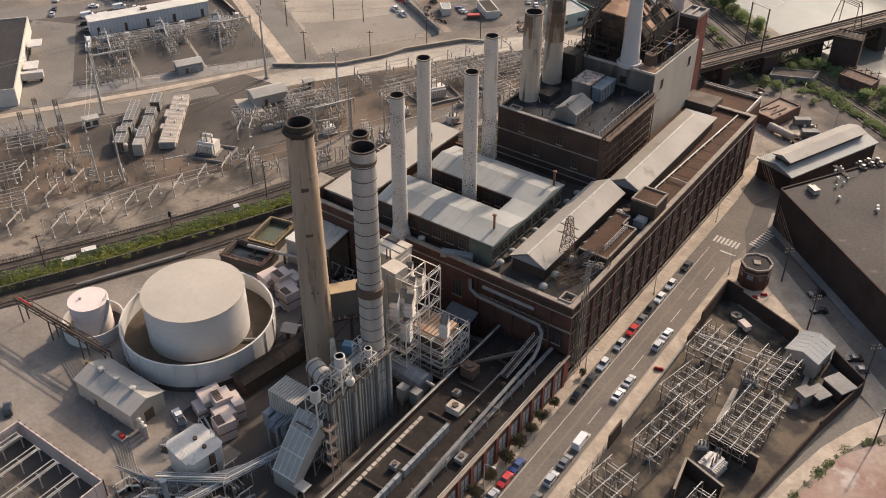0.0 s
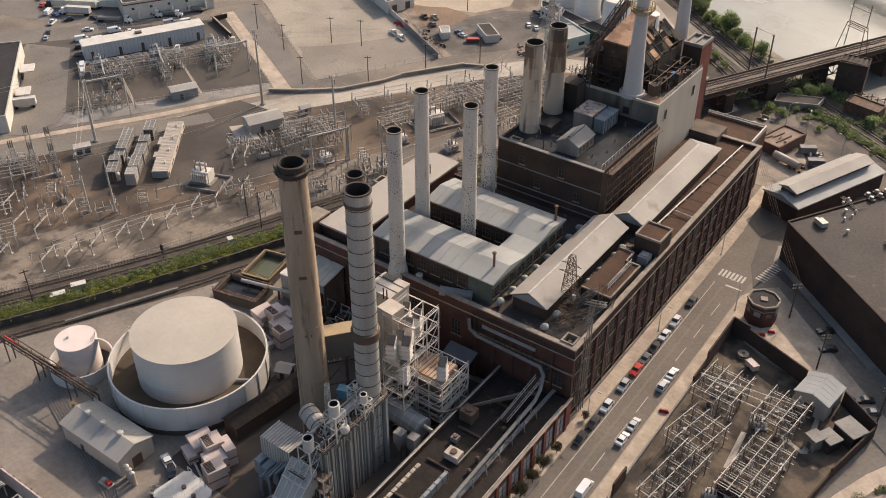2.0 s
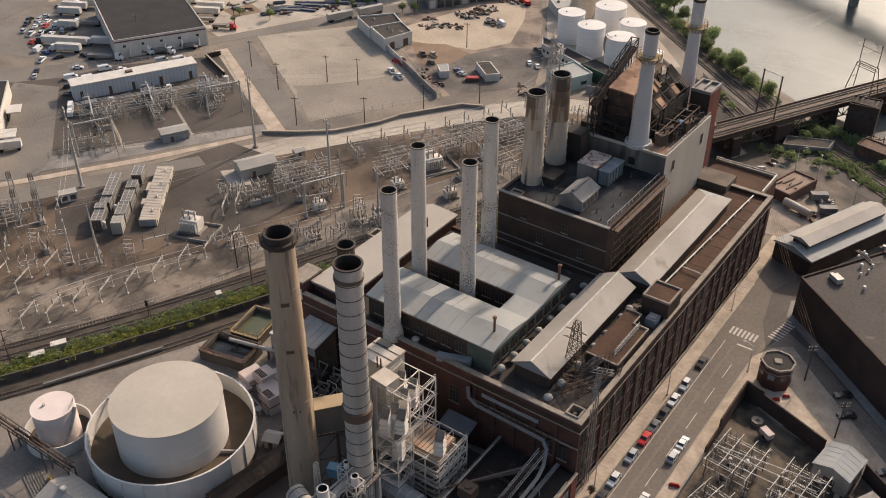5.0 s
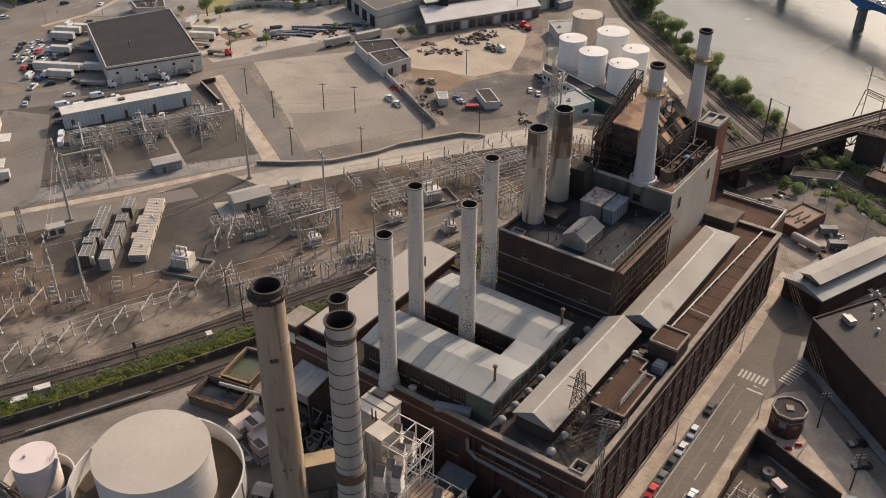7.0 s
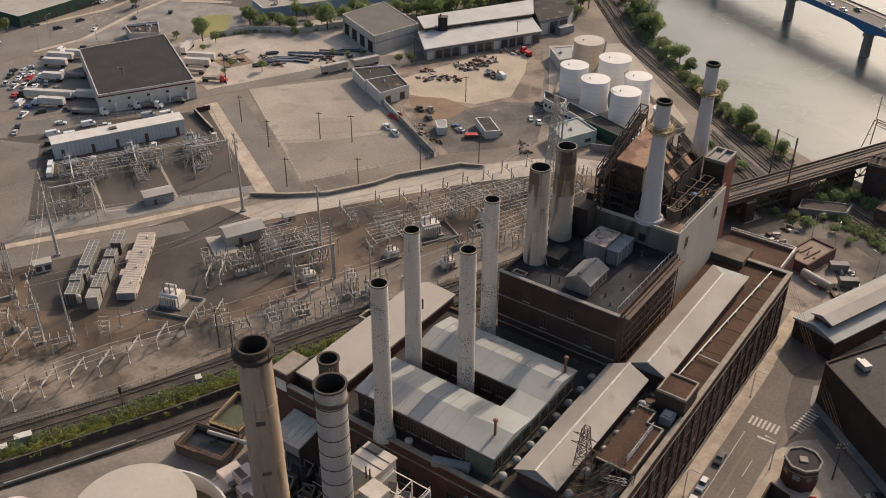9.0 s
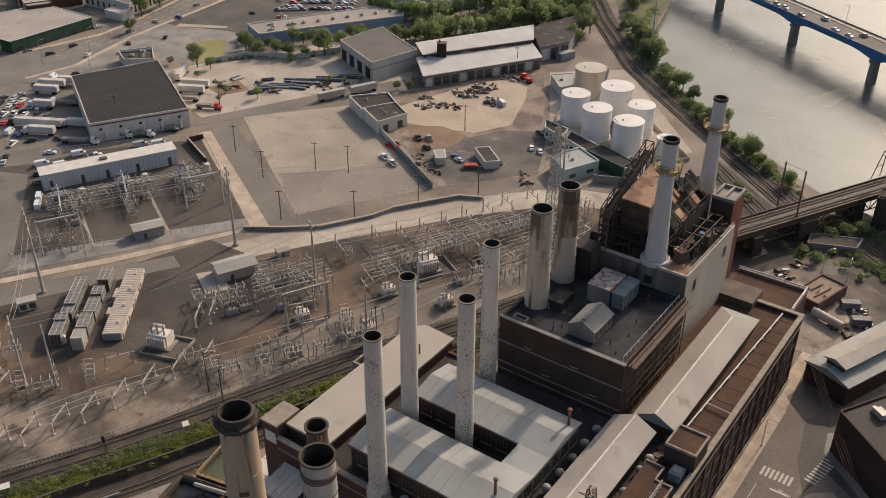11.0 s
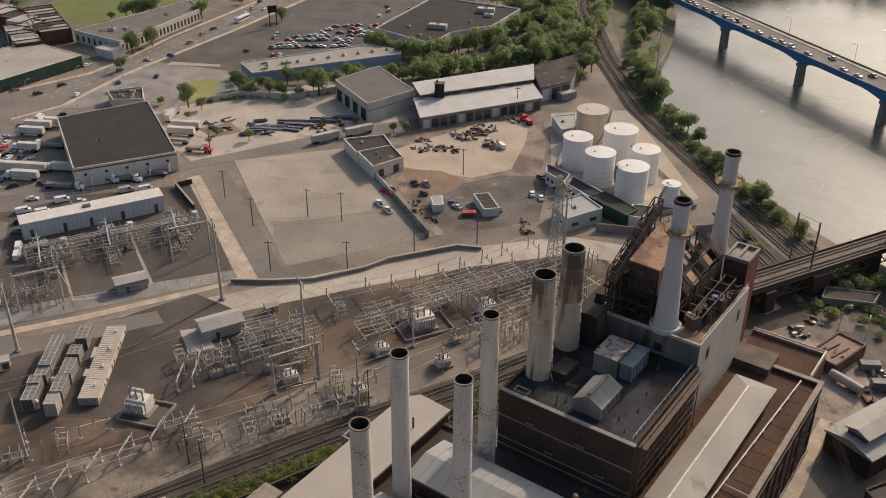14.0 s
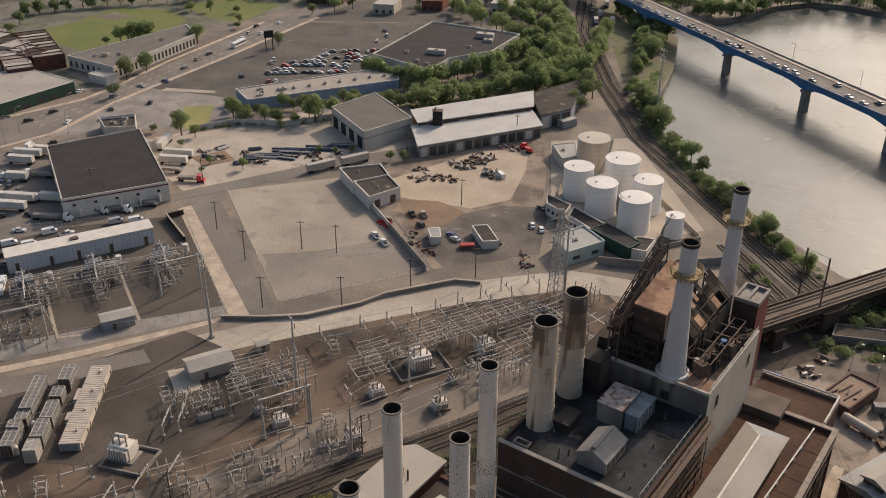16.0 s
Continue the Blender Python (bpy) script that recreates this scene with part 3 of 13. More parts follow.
for a in ((-77, 0.3, -0.3, 0.95), (-0.95, 0.3, 0.95, 112.8), (-27, -0.95, 111.5, 112.8)):
    mb.box(*a, 21.65, 22.0)
part("coping", mb, STONE, hall, "pale stone coping")
part("string_course", MB().box(0.0, 0.22, -0.2, 112.5, 18.9, 19.2).box(-77, 0.0, -0.22, 0.0, 18.9, 19.2), STONE, hall, "thin pale string course")
part("plinth", MB().box(0.0, 0.35, 0.0, 112.5, 0, 1.0), STONE, hall, "pale stone plinth")
for i in range(20):
    y = 0.2 + i * BAY + 0.95
    for z, h in ((2.2, 3.6), (7.2, 4.6), (13.2, 4.6)):
        window(hall, -0.45, y, z, BAY - 1.9, h, "x", cols=4, rows=4)
part("strip_window", MB().box(-24.3, -9.8, -0.12, 0.0, 16.4, 17.4), GLASS_PALE, hall, "long pale strip of glass blocks")
part("front_ledge", MB().box(-27, 0, -0.28, 0.0, 14.2, 14.6), STONE, hall)
for x in (-8.0, -4.6):
    window(hall, x, 0.0, 9.5, 2.2, 3.6, "y", cols=2, rows=3)
part("roof", MB().box(-26.3, -0.7, 50, 111.8, 20.4, 20.9), ROOF_RUST, hall, "rusty brown gravel roof")
for i in range(11):
    y = 52 + i * 5.6
    for xa, xb in ((-7.4, -1.0), (-26.2, -17.6)):
        part("roof_seam", MB().box(xa, xb, y, y + 0.35, 20.9, 20.96), ROOF_RUST, hall)
part("lower_roof", MB().box(-26.3, -0.7, 0.7, 50, 20.4, 20.7), ROOF_TAR, hall, "sooty tar roof")
mb = MB().pipe([(-7.3, 52, 21.7), (-6.2, 78, 21.7), (-4.6, 110, 21.9)], 0.2)
mb.pipe([(-6.6, 65.4, 21.7), (-0.9, 65.0, 21.7)], 0.15)
for i in range(12):
    mb.box(-7.4 + i * 0.24, -7.1 + i * 0.24, 53 + i * 4.9, 53.3 + i * 4.9, 20.9, 21.6)
part("roof_pipe", mb, WHITE_PAINT, hall, "long pale roof pipe on short stands")
for i in range(9):
    part("downpipe", MB().cyl(0.35, 3 + i * 12.4, 1, 19, 0.12, n=6), STONE, hall)
rp = thing("street_pipes", 0.6, 3, 0, label="bundle of pale vent pipes climbing the brick facade", category="pipe")
for k in range(4):
    part("pipe", MB().pipe([(k * 0.1, k * 0.8, 0.5), (k * 0.1, k * 0.8, 24 + k)], 0.13, 6), STONE, rp)
part("bracket", MB().box(-0.3, 0.3, -0.2, 2.8, 8, 8.2).box(-0.3, 0.3, -0.2, 2.8, 16, 16.2), STEEL_DARK, rp)

# roof monitors
MONITOR_ROOF = mat("beige_sheet_roof", (0.34, 0.305, 0.26), (0.27, 0.24, 0.205), 0.75, grain=0.12, scale=0.08, fine=0.8, contrast=0.8, bump=0.04, rust=(0.21, 0.18, 0.145), rust_at=0.62)
for y0, y1 in ((5.5, 46.5), (49, 99.8)):
    r = thing("roof_monitor", -15.6 if y0 < 40 else -12.4, y0, 20.7, label="long gabled roof monitor clad in pale grey sheet", category="roof", group="roof monitors of the turbine hall")
    n = y1 - y0
    part("wall", MB().box(-4.3, 4.3, 0.5, n - 0.5, 0, 3.6), BRICK_BLACK, r)
    e = n - (0 if y0 < 40 else 6.5)
    part("gable", MB().gable(-4.5, 4.5, 0.25, e - 0.25, 3.5, 3.7, 5.95), SHEET_BLUE, r)
    mb = MB()
    for s in (-1, 1):
        mb.add([(0, 0, 6.3), (s * 5.0, 0, 3.75), (s * 5.0, n, 3.75), (0, e, 6.3), (0, 0, 6.45), (s * 5.0, 0, 3.9), (s * 5.0, n, 3.9), (0, e, 6.45)],
               [(0, 1, 2, 3), (7, 6, 5, 4), (0, 4, 5, 1), (1, 5, 6, 2), (2, 6, 7, 3)])
    if e < n:
        part("hip", MB().add([(-5.0, n, 3.9), (5.0, n, 3.9), (0, e, 6.45), (-5.0, n, 3.75), (5.0, n, 3.75), (0, e, 6.3)], [(0, 1, 2), (5, 4, 3), (0, 3, 4, 1), (1, 4, 5, 2), (2, 5, 3, 0)]), mat("blue_grey_hip_sheet", (0.22, 0.235, 0.24), (0.17, 0.18, 0.185), 0.7, scale=0.3), r, "blue-grey hipped end")
    part("roof", mb, MONITOR_ROOF, r)
    part("ridge_cap", MB().box(-0.22, 0.22, -0.1, e + 0.1, 6.38, 6.52), STEEL, r, "pale ridge cap")


VENT_GREY = mat("weathered_vent_sheet", (0.36, 0.35, 0.315), (0.24, 0.232, 0.205), 0.75, scale=0.8)


def mushroom_vent(x, y, z):
    v = thing("roof_vent", x, y, z, label="round mushroom-shaped metal roof vent", category="roof vent", group="mushroom vents on the turbine hall")
    part("neck", MB().cyl(0, 0, 0, 1.3, 0.42, 0.38, 12), SHEET_SOOTY, v)
    part("hood", MB().lathe(0, 0, [(0.5, 1.1), (0.95, 1.12), (1.02, 1.45), (0.85, 1.85), (0.45, 2.12), (0.01, 2.2)], 14), VENT_GREY, v, smooth=True)
    return v


vent = mushroom_vent(-22.6, 4.8, 20.7)
for i in range(1, 8):
    copy_thing(vent, pose(-22.6, 4.8 + i * 5.4, 20.7))
for y in (2.8, 8.4, 15.8, 23.4, 29.2, 36.8, 41.0):
    copy_thing(vent, pose(-9.4, y, 20.7))

# low structures on the near roof
ph = thing("penthouse", -3.5, 46, 20.7, label="flat dark brick stair penthouse with brown roof", category="penthouse")
part("wall", MB().box(-3.5, 3.2, -3.6, 3.6, 0, 5.4), BRICK_BLACK, ph)
part("roof", MB().box(-3.2, 2.9, -3.3, 3.3, 5.4, 5.6), ROOF_RUST, ph)
mb = MB()
for a in ((-3.6, 3.3, -3.7, -3.3), (-3.6, 3.3, 3.3, 3.7), (-3.6, -3.2, -3.3, 3.3), (2.9, 3.3, -3.3, 3.3)):
    mb.box(*a, 5.4, 6.0)
part("coping", mb, STONE, ph)
lp = thing("roof_block", -5.5, 27, 20.7, label="low brick roof block with brown gravel top and pipe rails", category="roof block")
part("wall", MB().prism([(-3.6, -8), (4.0, -8), (4.0, 7.4), (0.3, 7.4), (0.3, 11.6), (-3.6, 11.6)], 0, 2.6), BRICK_BLACK, lp)
part("roof", MB().prism([(-3.4, -7.8), (3.8, -7.8), (3.8, 7.2), (0.1, 7.2), (0.1, 11.4), (-3.4, 11.4)], 2.6, 2.75), ROOF_RUST, lp)
mb = MB()
for a, b in (((-3.6, -8), (4.0, -8)), ((4.0, -8), (4.0, 7.4)), ((4.0, 7.4), (0.3, 7.4)), ((0.3, 7.4), (0.3, 11.6)), ((0.3, 11.6), (-3.6, 11.6))):
    mb.beam((*a, 2.95), (*b, 2.95), 0.35, 0.4)
part("coping", mb, STONE, lp)
mb = MB()
for k in range(10):
    mb.beam((2.2, -6 + k * 1.35, 2.8), (2.2, -6 + k * 1.35, 5.0), 0.12)
    mb.beam((0.9, -6 + k * 1.35, 2.8), (2.2, -6 + k * 1.35, 5.0), 0.1)
for z in (3.6, 4.3, 5.0):
    mb.beam((2.2, -6, z), (2.2, 6.2, z), 0.12)
part("pipe_rail", mb, STEEL, lp, "pale pipe rails")
hv = thing("air_handler", -2.9, 40.2, 20.7, label="pale box-shaped rooftop air handler", category="air handler")
part("body", MB().box(-1.3, 1.3, -1.6, 1.4, 0.3, 2.4), SHEET_BLUE, hv)
part("skid", MB().box(-1.4, 1.4, -1.7, 1.5, 0, 0.3), STEEL_DARK, hv)
part("hood", MB().box(-0.9, 0.9, -1.0, 0.8, 2.4, 2.7), SHEET_PALE, hv)
cb = thing("roof_tank_box", -2.3, 2.5, 20.7, label="open pale-rimmed steel box on the roof corner", category="roof box")
mb = MB()
for a in ((-1.9, 1.3, -1.7, -1.3), (-1.9, 1.3, 1.3, 1.7), (-1.9, -1.5, -1.3, 1.3), (0.9, 1.3, -1.3, 1.3)):
    mb.box(*a, 0, 1.6)
part("rim", mb, STONE, cb)
part("pump", MB().cyl(-0.3, 0, 0, 0.9, 0.6, 0.5, 10), STEEL_DARK, cb)


def lattice_mast(name, x, y, z, w, h, panels, thick, label, material=STEEL, arms=(), lean=0.0, top=0.35, group=""):
    t = thing(name, x, y, z, lean, label=label, category="lattice tower", group=group)
    c = [(-1, -1), (1, -1), (1, 1), (-1, 1)]
    for a, b in c:
        part("leg", MB().beam((a * w / 2, b * w / 2, 0), (a * w / 2 * top, b * w / 2 * top, h), thick), material, t)
    br = MB()
    for k in range(panels):
        z0, z1 = h * k / panels, h * (k + 1) / panels
        k0, k1 = w / 2 * (1 - (1 - top) * k / panels), w / 2 * (1 - (1 - top) * (k + 1) / panels)
        for i in range(4):
            a, b = c[i], c[(i + 1) % 4]
            br.beam((a[0] * k0, a[1] * k0, z0), (b[0] * k1, b[1] * k1, z1), thick * 0.65)
            br.beam((b[0] * k0, b[1] * k0, z0), (a[0] * k1, a[1] * k1, z1), thick * 0.65)
            br.beam((a[0] * k1, a[1] * k1, z1), (b[0] * k1, b[1] * k1, z1), thick * 0.6)
    part("bracing", br, material, t)
    for zz, ln in arms:
        part("arm", MB().beam((-ln, 0, zz), (ln, 0, zz), thick).beam((-ln, 0, zz), (0, 0, zz + 0.8), thick * 0.6).beam((ln, 0, zz), (0, 0, zz + 0.8), thick * 0.6), material, t)
    return t


lattice_mast("lattice_tower", -10.0, 14.5, 20.7, 3.4, 14.0, 7, 0.13, "slim grey lattice mast on the hall roof", STEEL_DARK, ((9.0, 3.0), (11.5, 2.6)))
BUS_RUSTY = mat("rusty_lattice_steel", (0.16, 0.125, 0.095), (0.09, 0.07, 0.055), 0.85, scale=0.5)
tangle = thing("steel_tangle", -4.2, 14.0, 20.7, label="tangle of broken grey lattice steel leaning on the roof", category="scrap steel")


def truss_piece(p, q, w, n, thick):
    """A broken box lattice girder from p to q."""
    p, q = Vector(p), Vector(q)
    d = q - p
    up = Vector((0, 0, 1)) if abs(d.normalized().z) < 0.9 else Vector((1, 0, 0))
    a = d.cross(up).normalized() * w / 2
    b = a.cross(d).normalized() * w / 2
    mb = MB()
    cs = [a + b, a - b, -a - b, -a + b]
    for c in cs:
        mb.beam(p + c, q + c, thick)
    for k in range(n):
        for i in range(4):
            c0, c1 = cs[i], cs[(i + 1) % 4]
            e, f = (c0, c1) if (k + i) % 2 else (c1, c0)
            mb.beam(p + d * (k / n) + e, p + d * ((k + 1) / n) + f, thick * 0.6)
    return mb


for p, q, w, n, m in (((-3.4, -6.5, 0.9), (2.4, 4.5, 1.0), 1.3, 8, BUS_RUSTY), ((-1.0, -6.5, 0.6), (3.4, -1.0, 5.2), 1.1, 6, STEEL_DARK), ((0.8, -3.5, 0.6), (2.6, 6.5, 0.8), 1.0, 7, SHEET_SOOTY), ((-4.0, -2.0, 0.6), (-0.6, 3.5, 4.2), 1.0, 6, STEEL_DARK), ((2.6, -5.5, 0.4), (2.9, -4.6, 7.5), 0.9, 7, SHEET_SOOTY), ((-2.0, 1.5, 2.0), (3.0, 3.0, 2.2), 0.9, 5, STEEL)):
    part("strut", truss_piece(p, q, w, n, 0.11), m, tangle)

rt = random.Random(404)
for k in range(9):
    p = Vector((rt.uniform(-5, 4.2), rt.uniform(-9, 9), 0.5))
    q = p + Vector((rt.uniform(-4, 4), rt.uniform(-5, 5), rt.uniform(0.2, 5.5)))
    q.x = max(-5.0, min(3.6, q.x))
    part("strut", truss_piece(p, q, rt.uniform(0.6, 1.2), 5, 0.1), rt.choice((BUS_RUSTY, STEEL_DARK, SHEET_SOOTY)), tangle)
for k in range(7):
    cb2 = thing("roof_block", -9.3 + rt.uniform(0, 1.2), 39.6 + k * 1.5, 20.7, rt.choice((0, 8)), label="small sooty cabinet on the hall roof", category="roof block", group="cabinets on the hall roof")
    hh = rt.uniform(0.8, 2.0)
    part("body", MB().box(-0.7, 0.7, -0.6, 0.6, 0, hh), rt.choice((SHEET_SOOTY, STEEL_DARK, BUS_RUSTY)), cb2)
    part("cap", MB().box(-0.8, 0.8, -0.7, 0.7, hh, hh + 0.12), STEEL_DARK, cb2)

# west halls
base = thing("boiler_block", -52, 26, 0, label="dark brick base block under the boiler halls", category="building")
part("wall", MB().box(-77, -27.05, 0.72, 48.4, 0, 20.1), BRICK, base, world_space=True)
part("roof", MB().box(-77, -27.05, 0.72, 48.4, 20.1, 20.4), ROOF_TAR, base, world_space=True)
part("front_band", MB().box(-77, -27, 0.0, 0.7, 0, 18.9).box(-77, -27, 0.0, 0.7, 19.2, 20.4), BRICK, base, world_space=True)
for i in range(8):
    window(base, -75 + i * 6.0, 0.0, 11.0, 2.6, 4.5, "y", cols=3, rows=4)


def low_gable(x0, x1, y0, y1, z, rise, cap=0.3):
    """A shallow sheet roof with its ridge along x."""
    m = (y0 + y1) / 2
    return MB().add([(x0, y0, z), (x1, y0, z), (x1, m, z + rise), (x0, m, z + rise), (x0, y1, z), (x1, y1, z),
                     (x0, y0, z - cap), (x1, y0, z - cap), (x1, y1, z - cap), (x0, y1, z - cap)],
                    [(0, 1, 2, 3), (3, 2, 5, 4), (0, 6, 7, 1), (4, 5, 8, 9), (0, 3, 4, 9, 6), (1, 7, 8, 5, 2), (6, 9, 8, 7)])


for x0, x1, y0, y1 in ((-59.6, -31.0, 3.3, 17.2), (-58.4, -31.0, 24.0, 37.2)):
    w = thing("boiler_hall", x0, y0, 20.4, label="boiler hall with a low pale sheet roof and sooty walls", category="building", group="white-roofed boiler halls")
    part("wall", MB().box(0.4, x1 - x0, 0.4, y1 - y0 - 0.4, 0, 6.3), BRICK_BLACK, w)
    part("roof", low_gable(0, x1 - x0, 0, y1 - y0, 6.7, 1.3), ROOF_WHITE, w)
    mb = MB()
    for i in range(1, 10):
        x = (x1 - x0) * i / 10
        mb.beam((x, 0, 6.74), (x, (y1 - y0) / 2, 8.04), 0.14, 0.1)
        mb.beam((x, y1 - y0, 6.74), (x, (y1 - y0) / 2, 8.04), 0.14, 0.1)
    part("roof_seams", mb, ROOF_WHITE, w)
    part("gutter", MB().box(0, x1 - x0, -0.25, 0.0, 6.3, 6.55), STEEL_DARK, w)
    for i in range(7):
        window(w, x0 + 2.2 + i * 3.9, y0 + 0.4, 22.6, 2.4, 2.6, "y", cols=3, rows=2)
lk = thing("link_hall", -31, 3.3, 20.4, label="pale-roofed link hall with a green painted flank", category="building")
part("wall", MB().box(0, 6.6, 0.4, 33.6, 0, 6.3), GREEN_PAINT, lk)
mb = low_gable(-0.2, 7.2, 0, 14.4, 6.7, 1.3)
mb.add([(-0.2, 14.4, 6.7), (7.2, 14.4, 6.7), (7.2, 20.4, 6.9), (-0.2, 20.4, 6.9), (-0.2, 14.4, 6.3), (7.2, 14.4, 6.3), (7.2, 20.4, 6.3), (-0.2, 20.4, 6.3)], [(0, 1, 2, 3), (1, 5, 6, 2), (0, 3, 7, 4), (4, 7, 6, 5)])
low = low_gable(-0.2, 7.2, 20.4, 33.9, 6.7, 1.3)
mb.add(low.v, low.f)
part("roof", mb, ROOF_WHITE, lk)
for i in range(9):
    y = 3.3 + 0.9 + i * 3.7
    window(lk, -24.4, y, 22.2, 2.6, 2.8, "x", cols=4, rows=3)
pf = thing("flue_pipe", -27.0, 8.5, 27.8, label="short rusty flue pipe on the pale roof", category="flue")
part("pipe", MB().cyl(0, 0, 0, 4.2, 0.3, n=10), RUST, pf)
part("cap", MB().lathe(0, 0, [(0.55, 4.0), (0.5, 4.3), (0.01, 4.5)], 10), RUST, pf)
copy_thing(pf, pose(-25.5, 34.5, 27.6))
hu = thing("roof_hatch", -44, 1.9, 20.4, label="small round vent drum behind the parapet", category="roof vent")
part("drum", MB().cyl(0, 0, 0, 1.6, 0.8, 0.8, 14), STEEL, hu)
part("lid", MB().lathe(0, 0, [(0.95, 1.6), (0.9, 1.8), (0.01, 2.1)], 14), STEEL, hu)
cn = thing("roof_conveyor", -33, 1.6, 20.4, 20, label="grey sheet-clad roof duct behind the parapet", category="duct")
part("duct", MB().box(-4, 4, -0.8, 0.8, 0.5, 2.2), SHEET_BLUE, cn)
part("leg", MB().box(-3.5, -3.2, -0.6, 0.6, 0, 0.5).box(3.2, 3.5, -0.6, 0.6, 0, 0.5), STEEL_DARK, cn)

wh = thing("west_hall", -76.5, 3.4, 20.4, label="west wing with a pale flat roof and round end", category="building")
part("wall", MB().box(0, 11.0, 0, 44.5, 0, 3.0), BRICK, wh)
pts = [(-0.5, -0.5), (11.4, -0.5), (11.4, 45.8), (2.6, 46.4), (-0.5, 43.0)]
part("roof", MB().prism(pts, 3.0, 3.6), mat("beige_flat_roof", (0.36, 0.32, 0.27), (0.285, 0.25, 0.212), 0.8, grain=0.1, scale=0.06, fine=0.8, bump=0.03, rust=(0.27, 0.235, 0.195), rust_at=0.62), wh)
part("end_wall", MB().box(2.8, 11.0, 44.5, 45.4, -20.4, 3.0), BRICK, wh)
part("back_wall", MB().box(11.0, 15.2, 43.6, 44.5, -20.4, 0.6), BRICK, wh)
for a in (7.0, 8.2):
    part("vent_pipe", MB().cyl(a, 36, 3.6, 6.4, 0.22, n=8), STEEL_DARK, wh)
pl = thing("roof_pen", -79.3, 32, 20, label="small open concrete pen at the roof edge", category="roof box")
mb = MB()
for a in ((-2, 2, -2, -1.5), (-2, 2, 1.5, 2), (-2, -1.5, -1.5, 1.5), (1.5, 2, -1.5, 1.5)):
    mb.box(*a, -20, 1.6)
part("rim", mb, STONE, pl)
tw = thing("stair_tower", -77.0, 2.0, 0, label="dark brick stair tower with a white sign panel", category="tower")
part("wall", MB().box(-4.5, 0, -1.8, 5.0, 0, 24.5), BRICK, tw)
part("cap", MB().box(-4.7, 0.1, -2.0, 5.2, 24.5, 25.0), STONE, tw)
part("panel", MB().box(-3.8, -0.6, -1.9, -1.8, 19.5, 22.5), WHITE_PAINT, tw, "blank white painted panel")

# north boiler house
bh = thing("boiler_house", -36, 48.5, 0, label="tall sooty brick boiler house with a black roof", category="building")
part("wall", MB().box(-52, -20.5, 48.5, 81, 0, 35.5), BRICK_BLACK, bh, world_space=True)
part("roof", MB().box(-51.3, -21.2, 49.2, 81, 35.5, 35.7), ROOF_WET, bh, world_space=True)
mb = MB()
for a in ((-52, -20.5, 48.5, 49.2), (-52, -51.3, 49.2, 81), (-21.2, -20.5, 49.2, 81)):
    mb.box(*a, 35.5, 36.5)
part("parapet", mb, BRICK_BLACK, bh, world_space=True)
part("coping", MB().box(-52.2, -20.3, 48.3, 49.3, 36.5, 36.75), CONC_GREY, bh, "weathered grey coping", world_space=True)
for z in (22, 24, 29.8):
    part("ledge", MB().box(-52.1, -20.4, 48.38, 48.5, z, z + 0.35), SHEET_SOOTY, bh, world_space=True)
for x in (-45, -33):
    window(bh, x, 48.5, 31.0, 1.6, 2.4, "y", cols=2, rows=2)
    window(bh, x + 5, 48.5, 25.4, 1.6, 2.4, "y", cols=2, rows=2)
# dark pipe rack on the east flank
rk = thing("pipe_rack", -19.6, 50, 21, label="dark rusty steel pipe rack climbing the boiler house flank", category="pipe rack")
mb = MB()
for k in range(9):
    y = k * 3.7
    mb.beam((0, y, 0), (0, y, 15.5), 0.22)
    mb.beam((-0.8, y, 14.5), (1.2, y, 14.5), 0.2)
part("post", mb, STEEL_DARK, rk)
mb = MB()
for z in (3, 5.5, 8, 10.5, 13, 15.3):
    mb.beam((0.1, 0, z), (0.1, 30, z), 0.16)
for k in range(8):
    mb.beam((0, k * 3.7, 3 + (k % 3) * 2.5), (0, k * 3.7 + 3.7, 8 + (k % 2) * 5), 0.12)
part("rail", mb, STEEL_DARK, rk)
part("walkway", MB().box(-0.7, 1.1, 0, 30, 14.55, 14.7), STEEL_DARK, rk)

# equipment on the boiler house roof
FAN_BLUE = mat("faded_blue_fan_paint", (0.20, 0.24, 0.265), (0.12, 0.145, 0.16), 0.75, scale=0.4, streak=True, rust=(0.12, 0.075, 0.05), rust_at=0.6)
gh = thing("roof_house", -33.2, 57, 35.7, label="pale gabled sheet-metal roof housing", category="roof housing")
part("wall", MB().box(-3.1, 3.1, -4.4, 4.4, 0, 2.9), SHEET_SOOTY, gh)
part("roof", MB().gable(-3.4, 3.4, -4.7, 4.7, 2.9, 3.1, 5.0), SHEET_SOOTY, gh)
part("ridge_vent", MB().box(-0.4, 0.4, -4.0, 4.0, 4.7, 5.3), SHEET_SOOTY, gh)
mb = MB()
for k in range(4):
    mb.box(3.1, 3.16, -3.6 + k * 2, -2.4 + k * 2, 0.6, 2.2)
part("louvre", mb, STEEL_DARK, gh)
